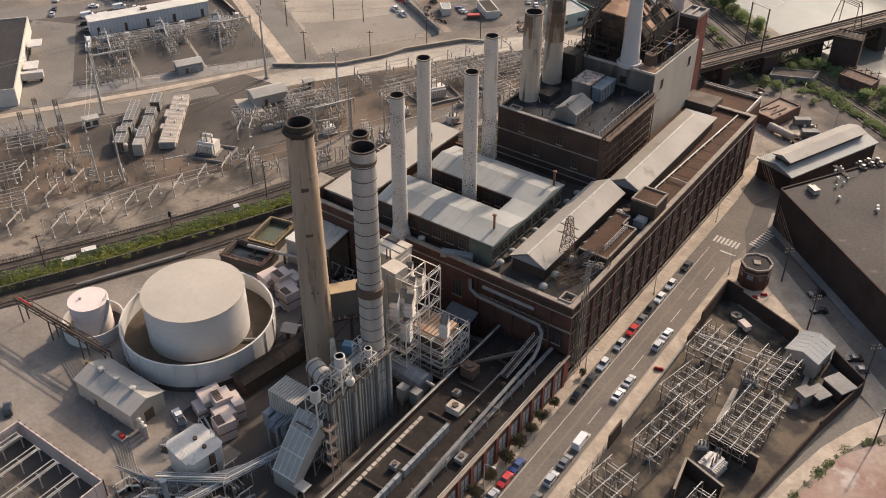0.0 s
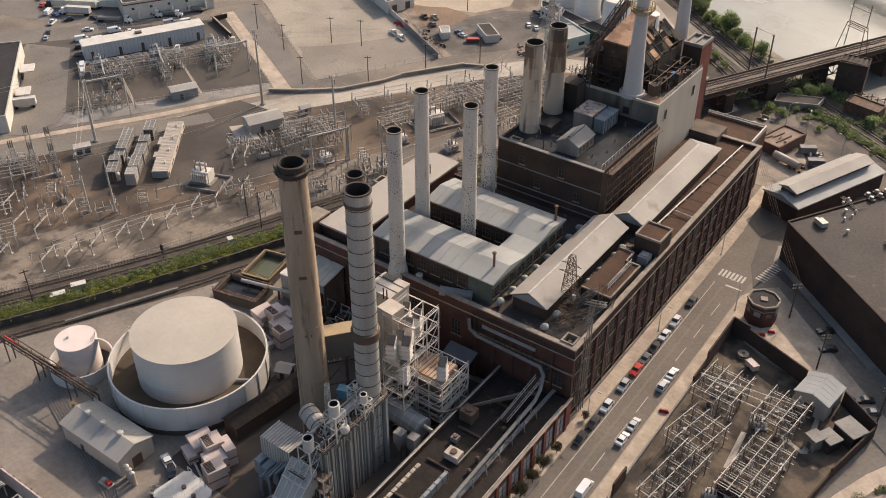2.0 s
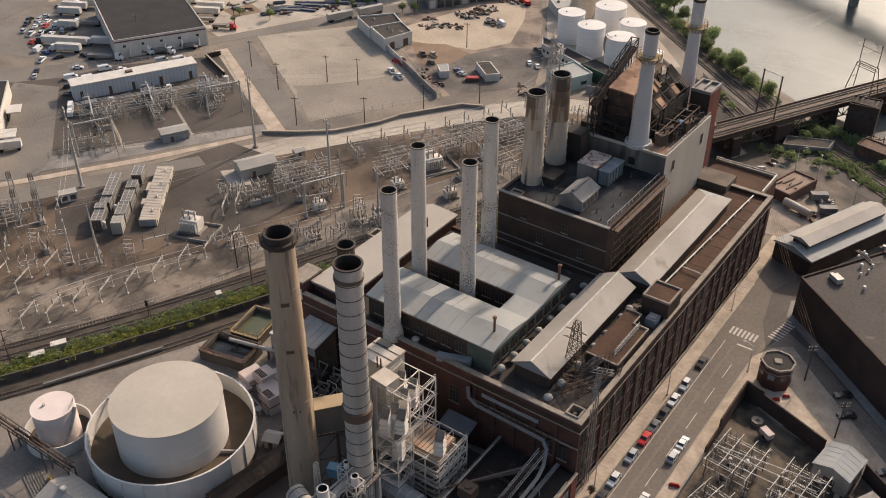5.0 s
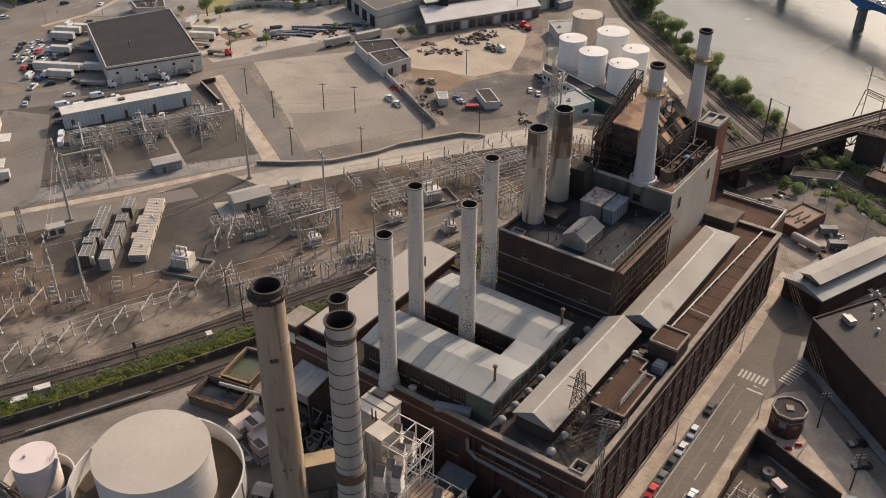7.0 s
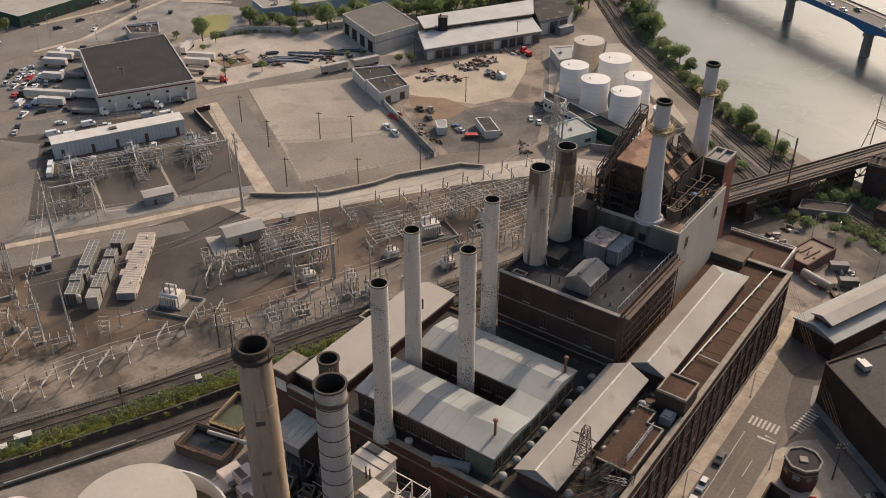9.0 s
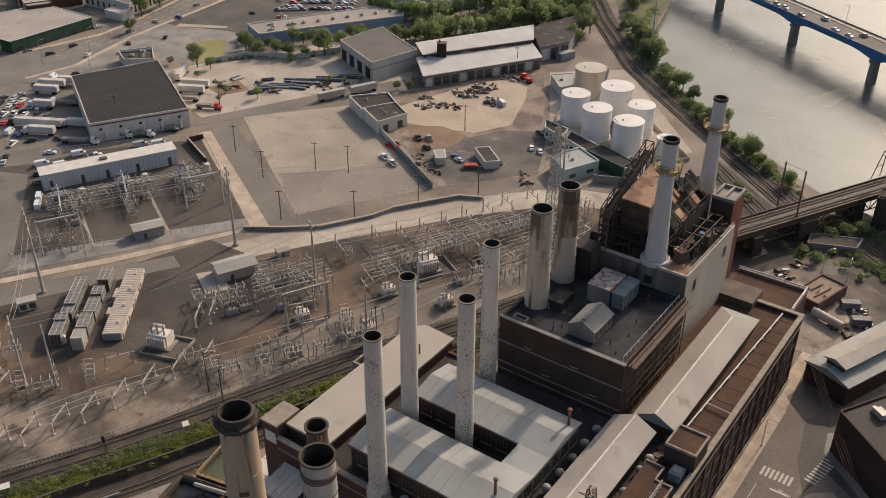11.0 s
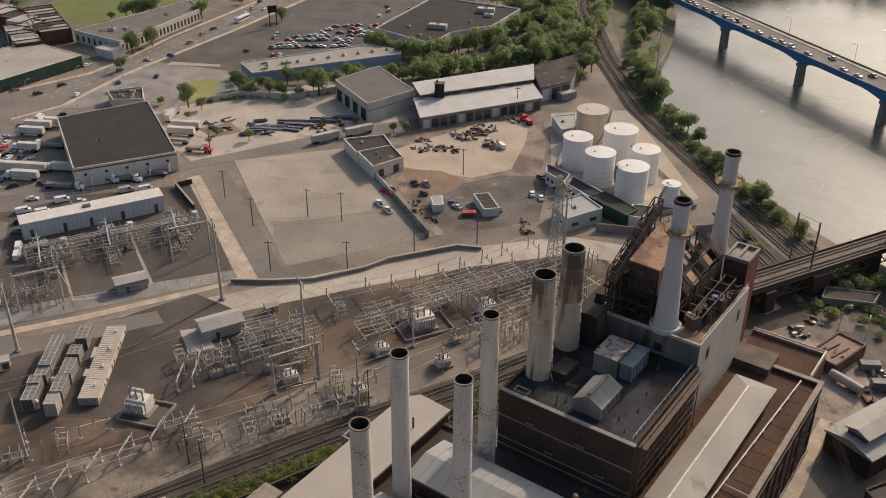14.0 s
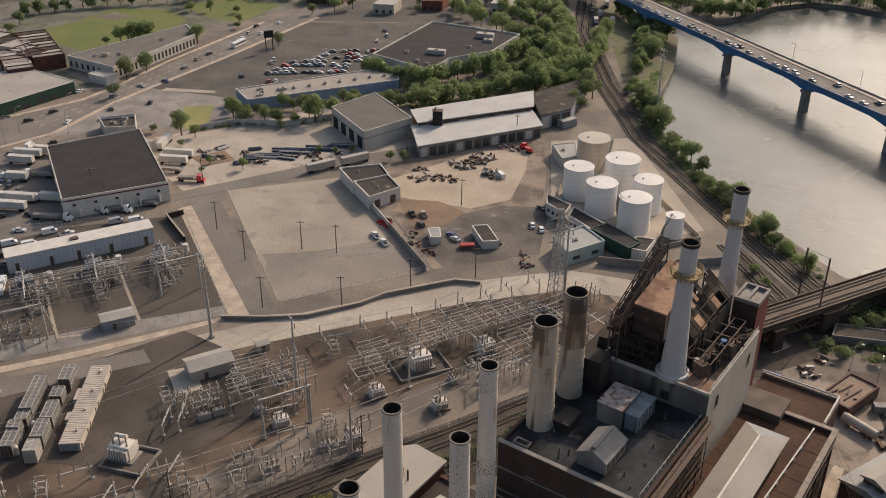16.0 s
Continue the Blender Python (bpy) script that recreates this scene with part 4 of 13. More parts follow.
for x, y, lx, ly, h, m, lab in ((-36.8, 71.2, 5.6, 8.2, 4.6, RUST, "rust-stained pale steel fan box"), (-32.2, 72.2, 3.0, 8.4, 3.8, SHEET_BLUE, "faded blue steel fan box")):
    f = thing("fan_box", x, y, 35.7, label=lab, category="fan housing", group="fan boxes on the boiler house")
    part("body", MB().box(-lx / 2, lx / 2, -ly / 2, ly / 2, 0, h), FAN_BLUE if m is SHEET_BLUE else SHEET_SOOTY, f)
    part("lid", MB().box(-lx / 2 - 0.15, lx / 2 + 0.15, -ly / 2 - 0.15, ly / 2 + 0.15, h, h + 0.25), LID_FLAKED if m is RUST else FAN_BLUE, f, "rust-stained lid" if m is RUST else "")
    mb = MB()
    for k in range(5):
        yy = -ly / 2 + (k + 0.5) * ly / 5
        mb.box(lx / 2, lx / 2 + 0.1, yy - 0.1, yy + 0.1, 0, h)
        mb.box(-lx / 2 - 0.1, -lx / 2, yy - 0.1, yy + 0.1, 0, h)
    part("rib", mb, STEEL_DARK, f)
db = thing("breeching_box", -45.5, 77.5, 35.7, label="dark sooty sheet-metal flue box", category="flue")
part("body", MB().box(-3, 2.2, -2.6, 2.6, 0, 8.2), SOOT, db)
part("panel", MB().box(2.2, 2.35, -2.2, 2.2, 0.5, 7.8), STEEL_DARK, db)
ht = thing("roof_skylight", -48.0, 51.2, 35.7, label="pale-rimmed square roof hatch", category="roof hatch")
mb = MB()
for a in ((-1.7, 1.7, -1.0, -0.7), (-1.7, 1.7, 0.7, 1.0), (-1.7, -1.4, -0.7, 0.7), (1.4, 1.7, -0.7, 0.7)):
    mb.box(*a, 0, 0.7)
part("rim", mb, STONE, ht)
part("cover", MB().box(-1.4, 1.4, -0.7, 0.7, 0, 0.4), ROOF_BLACK, ht)
bt = thing("roof_duct", -43.5, 62, 35.7, label="dark steel breeching duct by the stacks", category="duct")
part("duct", MB().box(-2.2, 1.6, -3, 3, 0, 2.4), SOOT, bt)
part("prop", MB().beam((-2.6, -3.5, 0), (-3.6, -3.2, 6), 0.18).beam((-1.2, -3.5, 0), (-3.4, -3.2, 6), 0.18), STEEL, bt)

# rendered boiler tower with the ruined top
bw = thing("boiler_tower", -33.5, 96, 0, label="pale rendered boiler tower with a ruined rusty top", category="building")
part("wall", MB().box(-46, -21.0, 81, 111, 0, 41.4), CREAM, bw, world_space=True)
# South face: soot stains and the side's shade, both in a darker render.
part("south_render", MB().box(-45.9, -21.1, 80.93, 81.0, 35.8, 41.35), mat("shaded_sooty_render", (0.20, 0.178, 0.15), (0.085, 0.075, 0.065), 0.9, scale=0.16, streak=True, contrast=1.2, rust=(0.055, 0.047, 0.04), rust_at=0.56), bw, "soot-stained render, also darkened as the shaded side", world_space=True)
# Rusty floor plate darkened; the shade of the steelwork is in its colour.
part("floor", MB().box(-45.4, -21.6, 81.6, 110.4, 41.4, 41.6), mat("shade_dark_plate_floor", (0.075, 0.055, 0.042), (0.035, 0.028, 0.024), 0.95, scale=0.25, contrast=1.2, rust=(0.22, 0.13, 0.08), rust_at=0.66), bw, "rusted plate floor", world_space=True)
mb = MB()
for a in ((-46, -21, 81, 81.5), (-21.5, -21, 81.5, 111), (-46, -45.5, 81.5, 111)):
    mb.box(*a, 41.4, 42.0)
part("parapet", mb, CREAM, bw, world_space=True)
for y, z in ((85.8, 35.6), (104.8, 35.6)):
    window(bw, -21.0, y, z, 1.4, 2.8, "x", cols=1, rows=1)
window(bw, -31.5, 80.93, 36.6, 2.0, 2.2, "y", cols=1, rows=1)
mb = MB()
for k in range(16):
    y = 82 + k * 1.9
    mb.beam((-21.3, y, 42), (-21.3, y, 43.1), 0.08)
mb.beam((-21.3, 82, 43.1), (-21.3, 110.5, 43.1), 0.1).beam((-21.3, 82, 42.6), (-21.3, 110.5, 42.6), 0.07)
part("railing", mb, STEEL, bw, world_space=True)

CASING = mat("streaked_casing", (0.42, 0.33, 0.24), (0.11, 0.075, 0.053), 0.9, scale=0.5, streak=True, contrast=1.2, rust=(0.04, 0.03, 0.025), rust_at=0.58)
LIT_RUST_PLATE = mat("lit_orange_rust_plate", (0.40, 0.245, 0.15), (0.22, 0.125, 0.078), 0.92, scale=0.3, contrast=1.2, rust=(0.10, 0.06, 0.04), rust_at=0.60)
# Near-black steel: soot plus the shade under the ruined roof, in one colour.
SOOT_SHADE_STEEL = mat("soot_and_shade_steel", (0.05, 0.038, 0.03), (0.027, 0.022, 0.019), 0.95, 0.0, scale=0.3, contrast=1.0, rust=(0.11, 0.062, 0.038), rust_at=0.66)
rb = thing("rusted_boiler_casing", -38, 86, 41.6, label="rust-streaked boiler casing standing over dark steelwork", category="boiler casing")
part("body", MB().add([(-3.5, 0, 5.4), (3.5, 0, 5.4), (3.5, 17, 5.4), (-3.5, 17, 5.4), (-3.5, 0, 12.4), (3.5, 0, 12.2), (3.5, 17, 15.0), (-3.5, 17, 15.4)], [(3, 2, 1, 0), (4, 5, 6, 7), (0, 1, 5, 4), (1, 2, 6, 5), (2, 3, 7, 6), (3, 0, 4, 7)]), CASING, rb)
part("top", MB().add([(-3.8, -0.3, 12.42), (3.8, -0.3, 12.22), (3.8, 17.3, 15.02), (-3.8, 17.3, 15.42), (-3.8, -0.3, 12.75), (3.8, -0.3, 12.55), (3.8, 17.3, 15.35), (-3.8, 17.3, 15.75)], [(3, 2, 1, 0), (4, 5, 6, 7), (0, 1, 5, 4), (1, 2, 6, 5), (2, 3, 7, 6), (3, 0, 4, 7)]), LIT_RUST_PLATE, rb, "orange rusty top plate")
part("lower_casing", MB().box(-6.6, 3.8, 0.4, 20, 0, 5.4), SOOT_SHADE_STEEL, rb, "lower casing, dark with soot and shade")
part("side_duct", MB().box(-7.6, -3.8, -1.0, 19, 5.4, 9.4), SOOT_SHADE_STEEL, rb, "dark side duct")
for k in range(5):
    part("stiffener", MB().box(-3.62, 3.62, -0.12 + k * 4.2, 0.12 + k * 4.2, 5.4, 12.1 + k * 0.66), RUST_DARK, rb)
for k in range(4):
    part("column", MB().beam((-7.4 + k * 3.6, -1.4, 0), (-7.4 + k * 3.6, -1.4, 8.8), 0.35), SOOT_SHADE_STEEL, rb)
for z in (2.8, 5.4, 8.6):
    part("girder", MB().beam((-7.6, -1.4, z), (3.8, -1.4, z), 0.3), SOOT_SHADE_STEEL, rb)
rs = thing("rusted_roof_frames", -31.5, 99, 41.6, label="rusty sloping roof panels on bare steel trusses", category="roof frame")
def slope_panel(y, w, f0, f1, lift):
    """A plate on the roof slope between two shares of its run."""
    p = [(-2.8 + 6.2 * f, y + d, 13.2 - 5.2 * f + lift) for f, d in ((f0, 0), (f1, 0), (f1, w), (f0, w))]
    return MB().add(p + [(a, b, c + 0.16) for a, b, c in p], [(3, 2, 1, 0), (4, 5, 6, 7), (0, 1, 5, 4), (1, 2, 6, 5), (2, 3, 7, 6), (3, 0, 4, 7)])


# Sunlit panels take the orange plate, shaded ones the near-black steel.
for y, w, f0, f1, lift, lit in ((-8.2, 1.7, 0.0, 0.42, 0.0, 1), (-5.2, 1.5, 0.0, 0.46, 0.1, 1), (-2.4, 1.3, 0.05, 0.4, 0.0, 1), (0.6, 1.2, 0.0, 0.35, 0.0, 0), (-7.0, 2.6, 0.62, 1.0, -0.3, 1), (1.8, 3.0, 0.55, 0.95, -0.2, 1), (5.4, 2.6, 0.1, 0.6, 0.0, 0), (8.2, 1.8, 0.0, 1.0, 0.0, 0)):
    part("roof_panel", slope_panel(y, w, f0, f1, lift), LIT_RUST_PLATE if lit else SOOT_SHADE_STEEL, rs)
for y in (-8.5, -3.2, 2.2, 7.6):
    part("truss", MB().beam((-2.8, y, 0), (-2.8, y, 13.2), 0.3).beam((3.4, y, 0), (3.4, y, 8.0), 0.3).beam((-2.8, y, 13.1), (3.4, y, 7.9), 0.3).beam((-2.8, y, 0), (3.4, y, 7.5), 0.2), SOOT_SHADE_STEEL, rs)
for f in (0.25, 0.6, 0.95):
    part("purlin", MB().beam((-2.8 + 6.2 * f, -8.5, 13.2 - 5.2 * f), (-2.8 + 6.2 * f, 10.0, 13.2 - 5.2 * f), 0.2), SOOT_SHADE_STEEL, rs)
part("back_wall", MB().box(-2.8, 3.4, 10.4, 10.8, 0, 8.0), RUST_DARK, rs)
part("side_plate", MB().box(3.3, 3.5, -6, 10.4, 2.4, 7.4), SOOT_SHADE_STEEL, rs)
# Solid dark fill stands in for the shaded void under the panels.
part("inner_casing", MB().add([(-2.6, -8.4, 0), (3.2, -8.4, 0), (3.2, 10.3, 0), (-2.6, 10.3, 0), (-2.6, -8.4, 10.2), (3.2, -8.4, 4.4), (3.2, 10.3, 4.0), (-2.6, 10.3, 9.4)], [(3, 2, 1, 0), (4, 5, 6, 7), (0, 1, 5, 4), (1, 2, 6, 5), (2, 3, 7, 6), (3, 0, 4, 7)]), SOOT_SHADE_STEEL, rs, "dark fill for the shaded space under the panels")
fr = thing("roof_steelwork", -26.2, 97, 41.6, label="dark rusty steel framing with stairs and drums", category="steel frame")
for k in range(6):
    y = -11 + k * 4.2
    part("frame", MB().beam((-2.5, y, 0), (-2.5, y, 5.5), 0.25).beam((2.8, y, 0), (2.8, y, 4.0), 0.25).beam((-2.5, y, 4), (2.8, y, 4), 0.22), STEEL_DARK, fr)
for x, z in ((-2.5, 4.0), (2.8, 4.0), (0.2, 4.0), (-2.5, 5.5)):
    part("beam", MB().beam((x, -11, z), (x, 10, z), 0.2), STEEL_DARK, fr)
for x, y, m in ((1.2, -4, BLUE_PAINT), (0.6, 3, BLUE_PAINT), (-1.4, -7.5, SHEET_PALE)):
    part("drum", MB().cyl(x, y, 0, 1.8, 0.8, n=12), m, fr)
ig = thing("inclined_gallery", -43.6, 81, 41.6, label="dark rusty inclined truss gallery rising past the casing", category="gallery")
for k in range(8):
    y = k * 3.2
    z = 8.6 + k * 1.35
    for x in (-1.1, 1.1):
        part("post", MB().beam((x, y, 0), (x, y, z + 2.6), 0.24), STEEL_DARK, ig)
    part("brace", MB().beam((-1.1, y, z), (1.1, y, z + 2.6), 0.16).beam((-1.1, y, z + 2.6), (1.1, y, z + 2.6), 0.2), RUST_DARK, ig)
for x in (-1.1, 1.1):
    for dz in (0, 1.3, 2.6):
        part("rail", MB().beam((x, 0, 8.6 + dz), (x, 22.4, 18.05 + dz), 0.22), RUST_DARK, ig)
part("floor", MB().add([(-1.1, 0, 8.5), (1.1, 0, 8.5), (1.1, 22.4, 17.95), (-1.1, 22.4, 17.95), (-1.1, 0, 8.7), (1.1, 0, 8.7), (1.1, 22.4, 18.15), (-1.1, 22.4, 18.15)], [(3, 2, 1, 0), (4, 5, 6, 7), (0, 1, 5, 4), (1, 2, 6, 5), (2, 3, 7, 6), (3, 0, 4, 7)]), RUST_DARK, ig)
dm = thing("coal_annex", -50, 97, 0, label="dark sooty coal annex behind the tower", category="building")
part("wall", MB().box(-4.5, 3.95, -15.8, 18, 0, 36), BRICK_BLACK, dm)
part("roof", MB().box(-4.4, 3.9, -15.7, 17.9, 36, 36.2), SOOT_SHADE_STEEL, dm)
for k in range(5):
    part("roof_housing", MB().obox(-0.6 + (k % 2) * 1.2, -11 + k * 6, 36.2, 38.2 + (k * 1.7) % 2.4, 4.5, 4.2, 8 * k, 0.85), SOOT_SHADE_STEEL, dm, "soot-black roof housing")
tb = thing("tower_back_block", -33, 116, 0, label="low pale block with a round tank top behind the tower", category="building")
part("wall", MB().box(-11, 8, -4.9, 12, 0, 31), BRICK_BLACK, tb)
part("roof", MB().box(-11.2, 8.2, -4.8, 12.2, 31, 31.5), CONCRETE, tb)
part("tank", MB().lathe(0, 0, [(2.6, 31.5), (2.6, 34), (2.0, 34), (2.0, 33.2), (0.01, 33.2)], 20), CONCRETE, tb)

nb = thing("river_annex", -15, 120, 0, label="brick annex with a brown roof and pipe-topped parapet", category="building")
part("wall", MB().box(-22, -3, 112.8, 126, 0, 20.4), BRICK, nb, world_space=True)
part("roof", MB().box(-21.4, -3.6, 112.9, 125.4, 20.4, 20.7), ROOF_RUST, nb, world_space=True)
mb = MB()
for a in ((-22, -3, 125.4, 126), (-3.6, -3, 112.9, 125.4)):
    mb.box(*a, 20.4, 21.4)
part("parapet", mb, STONE, nb, world_space=True)
mb = MB().pipe([(-22, 125.7, 21.9), (-3.3, 125.7, 21.9), (-3.3, 113.5, 21.9)], 0.22)
for k in range(10):
    mb.box(-21.5 + k * 2, -21.2 + k * 2, 125.5, 125.9, 21.4, 21.8)
part("pipe", mb, WHITE_PAINT, nb, world_space=True)
part("low_block", MB().box(-22, -12, 108, 116, 20.9, 23.0), mat("sooty_brown_render", (0.15, 0.118, 0.092), (0.095, 0.076, 0.06), 0.92, scale=0.2, contrast=1.0), nb, "brown rendered roof block", world_space=True)

rc = thing("brick_chimney", -25.3, 115.3, 0, label="square red brick chimney block with twin open flues", category="chimney")
part("shaft", MB().box(-2.9, 2.9, -4, 4, 0, 47.6), BRICK_RED, rc)
# Thin black brick panel puts the south side's shade into the colour.
part("soot_face", MB().box(-2.9, 2.88, -4.04, -4, 30, 47.6), BRICK_BLACK, rc, "brick face painted black as the shaded side")
mb = MB()
for a in ((-3.0, 3.0, -4.1, -3.5), (-3.0, 3.0, 3.5, 4.1), (-3.0, -2.4, -3.5, 3.5), (2.4, 3.0, -3.5, 3.5), (-0.3, 0.3, -3.5, 3.5)):
    mb.box(*a, 47.6, 48.5)
part("rim", mb, CONC_GREY, rc, "grey flue rims")
part("flue", MB().box(-2.4, -0.3, -3.5, 3.5, 47.6, 47.7).box(0.3, 2.4, -3.5, 3.5, 47.6, 47.7), CONC_GREY, rc)
# ---- smokestacks ----
PALE_FLECKED = mat("flaking_pale_stack_paint", (0.62, 0.57, 0.50), (0.50, 0.45, 0.385), 0.85, scale=0.25, streak=True, fleck=(0.085, 0.06, 0.045), rust=(0.34, 0.23, 0.15), rust_at=0.61)
SOOT_STAGE = [mat("soot_stained_concrete_%d" % i, (0.52, 0.44, 0.35), (0.32, 0.235, 0.16), 0.88, scale=0.22, streak=True, rust=c, rust_at=ra, grain=0.35)
              for i, (ra, c) in enumerate(((0.52, (0.20, 0.135, 0.088)), (0.48, (0.165, 0.11, 0.07)), (0.44, (0.13, 0.09, 0.062)), (0.39, (0.085, 0.066, 0.05))))]


LIP_PALE = mat("weathered_stack_rim", (0.26, 0.225, 0.185), (0.12, 0.10, 0.08), 0.85, scale=0.8)
LIP_DARK = mat("dark_metal_rim", (0.075, 0.056, 0.043), (0.04, 0.032, 0.026), 0.7, 0.2, scale=0.8)
MOUTH = mat("sooty_flue_lining", (0.055, 0.043, 0.034), (0.028, 0.023, 0.019), 0.95, scale=0.4)


def smokestack(x, y, z0, z1, r0, r1, material, label, group="", foot=0.0, lip=0.12, ring_step=0.0, ring_mat=None, ladder=True):
    s = thing("smokestack", x, y, z0, label=label, category="smokestack", group=group)
    h = z1 - z0
    prof = ([(r0 + foot, 0), (r0 + foot, 0.8), (r0 + foot * 0.3, 3.0)] if foot else [(r0, 0)])
    n = 10
    prof += [(r0 + (r1 - r0) * k / n, (3.2 if foot else 0.2) + (h - 3.4) * k / n) for k in range(n + 1)]
    prof += [(r1, h)]
    part("shaft", MB().lathe(0, 0, prof, 32), material, s, smooth=True)
    part("lip", MB().lathe(0, 0, [(r1, h - 0.4), (r1 + lip, h - 0.3), (r1 + lip, h), (r1 - 0.16, h)], 32), LIP_DARK if lip > 0.2 else LIP_PALE, s, "weathered rim", smooth=True)
    part("mouth", MB().lathe(0, 0, [(r1 - 0.16, h), (r1 - 0.16, h - 7), (0.01, h - 7)], 32), MOUTH, s, "sooty open mouth", smooth=True)
    if ring_step:
        k = ring_step
        while k < h - 1:
            r = r0 + (r1 - r0) * k / h
            part("ring", MB().lathe(0, 0, [(r, k - 0.07), (r + 0.08, k - 0.05), (r + 0.08, k + 0.05), (r, k + 0.07)], 32), ring_mat or material, s, smooth=True)
            k += ring_step
    if ladder:
        mb = MB()
        a = radians(-35)
        c, t = math.cos(a), math.sin(a)
        for d in (-0.25, 0.25):
            mb.beam((c * (r0 + 0.2) - t * d, t * (r0 + 0.2) + c * d, 3), (c * (r1 + 0.2) - t * d, t * (r1 + 0.2) + c * d, h - 0.5), 0.07)
        for k in range(int(h / 1.2) - 3):
            f = (3 + k * 1.2) / h
            r = r0 + (r1 - r0) * f + 0.2
            mb.beam((c * r + t * 0.25, t * r - c * 0.25, 3 + k * 1.2), (c * r - t * 0.25, t * r + c * 0.25, 3 + k * 1.2), 0.06)
        part("ladder", mb, STEEL, s)
    return s


def gallery(s, z, r, material, rail=1.3):
    g = part("gallery", MB().lathe(0, 0, [(1.9, z - 0.2), (r, z - 0.2), (r, z), (1.9, z)], 16), material, s, "rusty yellow gallery ring")
    mb = MB()
    n = 16
    for k in range(n):
        a, b = 2 * math.pi * k / n, 2 * math.pi * (k + 1) / n
        p, q = (r * math.cos(a), r * math.sin(a)), (r * math.cos(b), r * math.sin(b))
        mb.beam((*p, z), (*p, z + rail), 0.1)
        for zz in (z + rail * 0.5, z + rail):
            mb.beam((*p, zz), (*q, zz), 0.1)
        mb.beam((*p, z - 0.1), (p[0] * 0.6, p[1] * 0.6, z - 1.6), 0.14)
    part("railing", mb, material, g)


for x, y, z1 in ((-50, 1.2, 60), (-56.9, 20.7, 60), (-42.9, 21.2, 60), (-49.9, 40.7, 60.5)):
    smokestack(x, y, 20.4, z1, 1.95, 1.72, PALE_FLECKED, "pale round smokestack with flaking dark specks", "four pale smokestacks", foot=0.55 if y < 2 else 0.0, ladder=False)
for y, d in ((59.0, "rust-brown"), (72.3, "black")):
    smokestack(-48.5 if y < 60 else -49.0, y, 35.7, 61.2, 2.9, 2.35, STACK_RUST, "wide pale segmented stack with a %s sooty top" % d, "pair of sooty stacks", ring_step=2.4, ladder=False)
    hh = 61.2 - 35.7
    st_ = [o for o in bpy.data.objects if o.name.startswith("smokestack") and o.parent is None][-1]
    for i, (f0, f1) in enumerate(((0.62, 0.74), (0.74, 0.86), (0.86, 0.978)) if y < 60 else ((0.5, 0.68), (0.68, 0.84), (0.84, 0.978))):
        za, zb = hh * f0, hh * f1
        part("sooty_course", MB().lathe(0, 0, [(2.9 - 0.55 * f0 + 0.125, za), (2.9 - 0.55 * f1 + 0.125, zb)], 32), SOOT_STAGE[i + (0 if y < 60 else 1)], st_, "%s stained shaft course" % d, smooth=True)
for x, y, z0, z1, gz in ((-30.7, 84.1, 41.6, 73.5, 66.5), (-33.8, 122.4, 31.5, 70, 62)):
    h = z1 - z0
    s = thing("smokestack", x, y, z0, label="slender flared white stack with a round gallery", category="smokestack", group="white river stacks")
    part("shaft", MB().lathe(0, 0, [(3.0, 0), (2.7, 1.5), (2.3, h * 0.3), (1.95, h * 0.5), (1.75, h * 0.7), (1.75, h - 0.4)], 32), STACK_WHITE, s, smooth=True)
    part("lip", MB().lathe(0, 0, [(1.75, h - 0.8), (1.9, h - 0.7), (1.9, h), (1.5, h), (1.5, h - 5), (0.01, h - 5)], 32), MOUTH, s, "sooty open mouth", smooth=True)
    gallery(s, gz - z0, 3.3, YELLOW)
    part("footing", MB().lathe(0, 0, [(3.6, -0.3), (3.6, 0.8), (3.0, 0.9)], 16), STACK_WHITE, s)

ts = thing("smokestack", -44.6, -36.2, 0, label="tall tan smokestack with a flanged dark head", category="smokestack")
part("shaft", MB().lathe(0, 0, [(3.55, 0), (3.3, 22), (3.05, 44), (2.7, 68.9)], 40), STACK_TAN, ts, smooth=True)
part("neck", MB().lathe(0, 0, [(2.7, 68.6), (2.74, 68.9), (2.74, 71.1), (2.62, 71.2), (2.3, 71.2)], 40), LIP_DARK, ts, "dark sooty neck", smooth=True)
part("head", MB().lathe(0, 0, [(2.74, 69.2), (3.35, 69.35), (3.4, 69.7), (3.4, 69.95), (2.74, 70.0)], 40), LIP_DARK, ts, "dark flanged gallery ring", smooth=True)
part("mouth", MB().lathe(0, 0, [(2.3, 71.2), (2.3, 62), (0.01, 62)], 32), MOUTH, ts, "sooty open mouth", smooth=True)
for k in range(10):
    a = math.tau * k / 10
    part("gallery_post", MB().beam((3.35 * math.cos(a), 3.35 * math.sin(a), 69.9), (3.35 * math.cos(a), 3.35 * math.sin(a), 70.7), 0.12), LIP_DARK, ts)
for k in range(8):
    a = math.tau * k / 8 + 0.2
    part("gallery_bracket", MB().beam((2.7 * math.cos(a), 2.7 * math.sin(a), 68.4), (3.3 * math.cos(a), 3.3 * math.sin(a), 69.4), 0.14), LIP_DARK, ts)
for z in (18, 33, 48, 60):
    r_ = 3.55 - z * 0.0121
    part("joint_band", MB().lathe(0, 0, [(r_, z - 0.15), (r_ + 0.07, z - 0.1), (r_ + 0.07, z + 0.1), (r_, z + 0.15)], 40), STACK_TAN, ts, smooth=True)
for z in (31.0, 46.0, 57.0):
    part("bracket", MB().obox(2.05, -2.1, z, z + 0.6, 1.5, 0.45, 45), STEEL_DARK, ts)
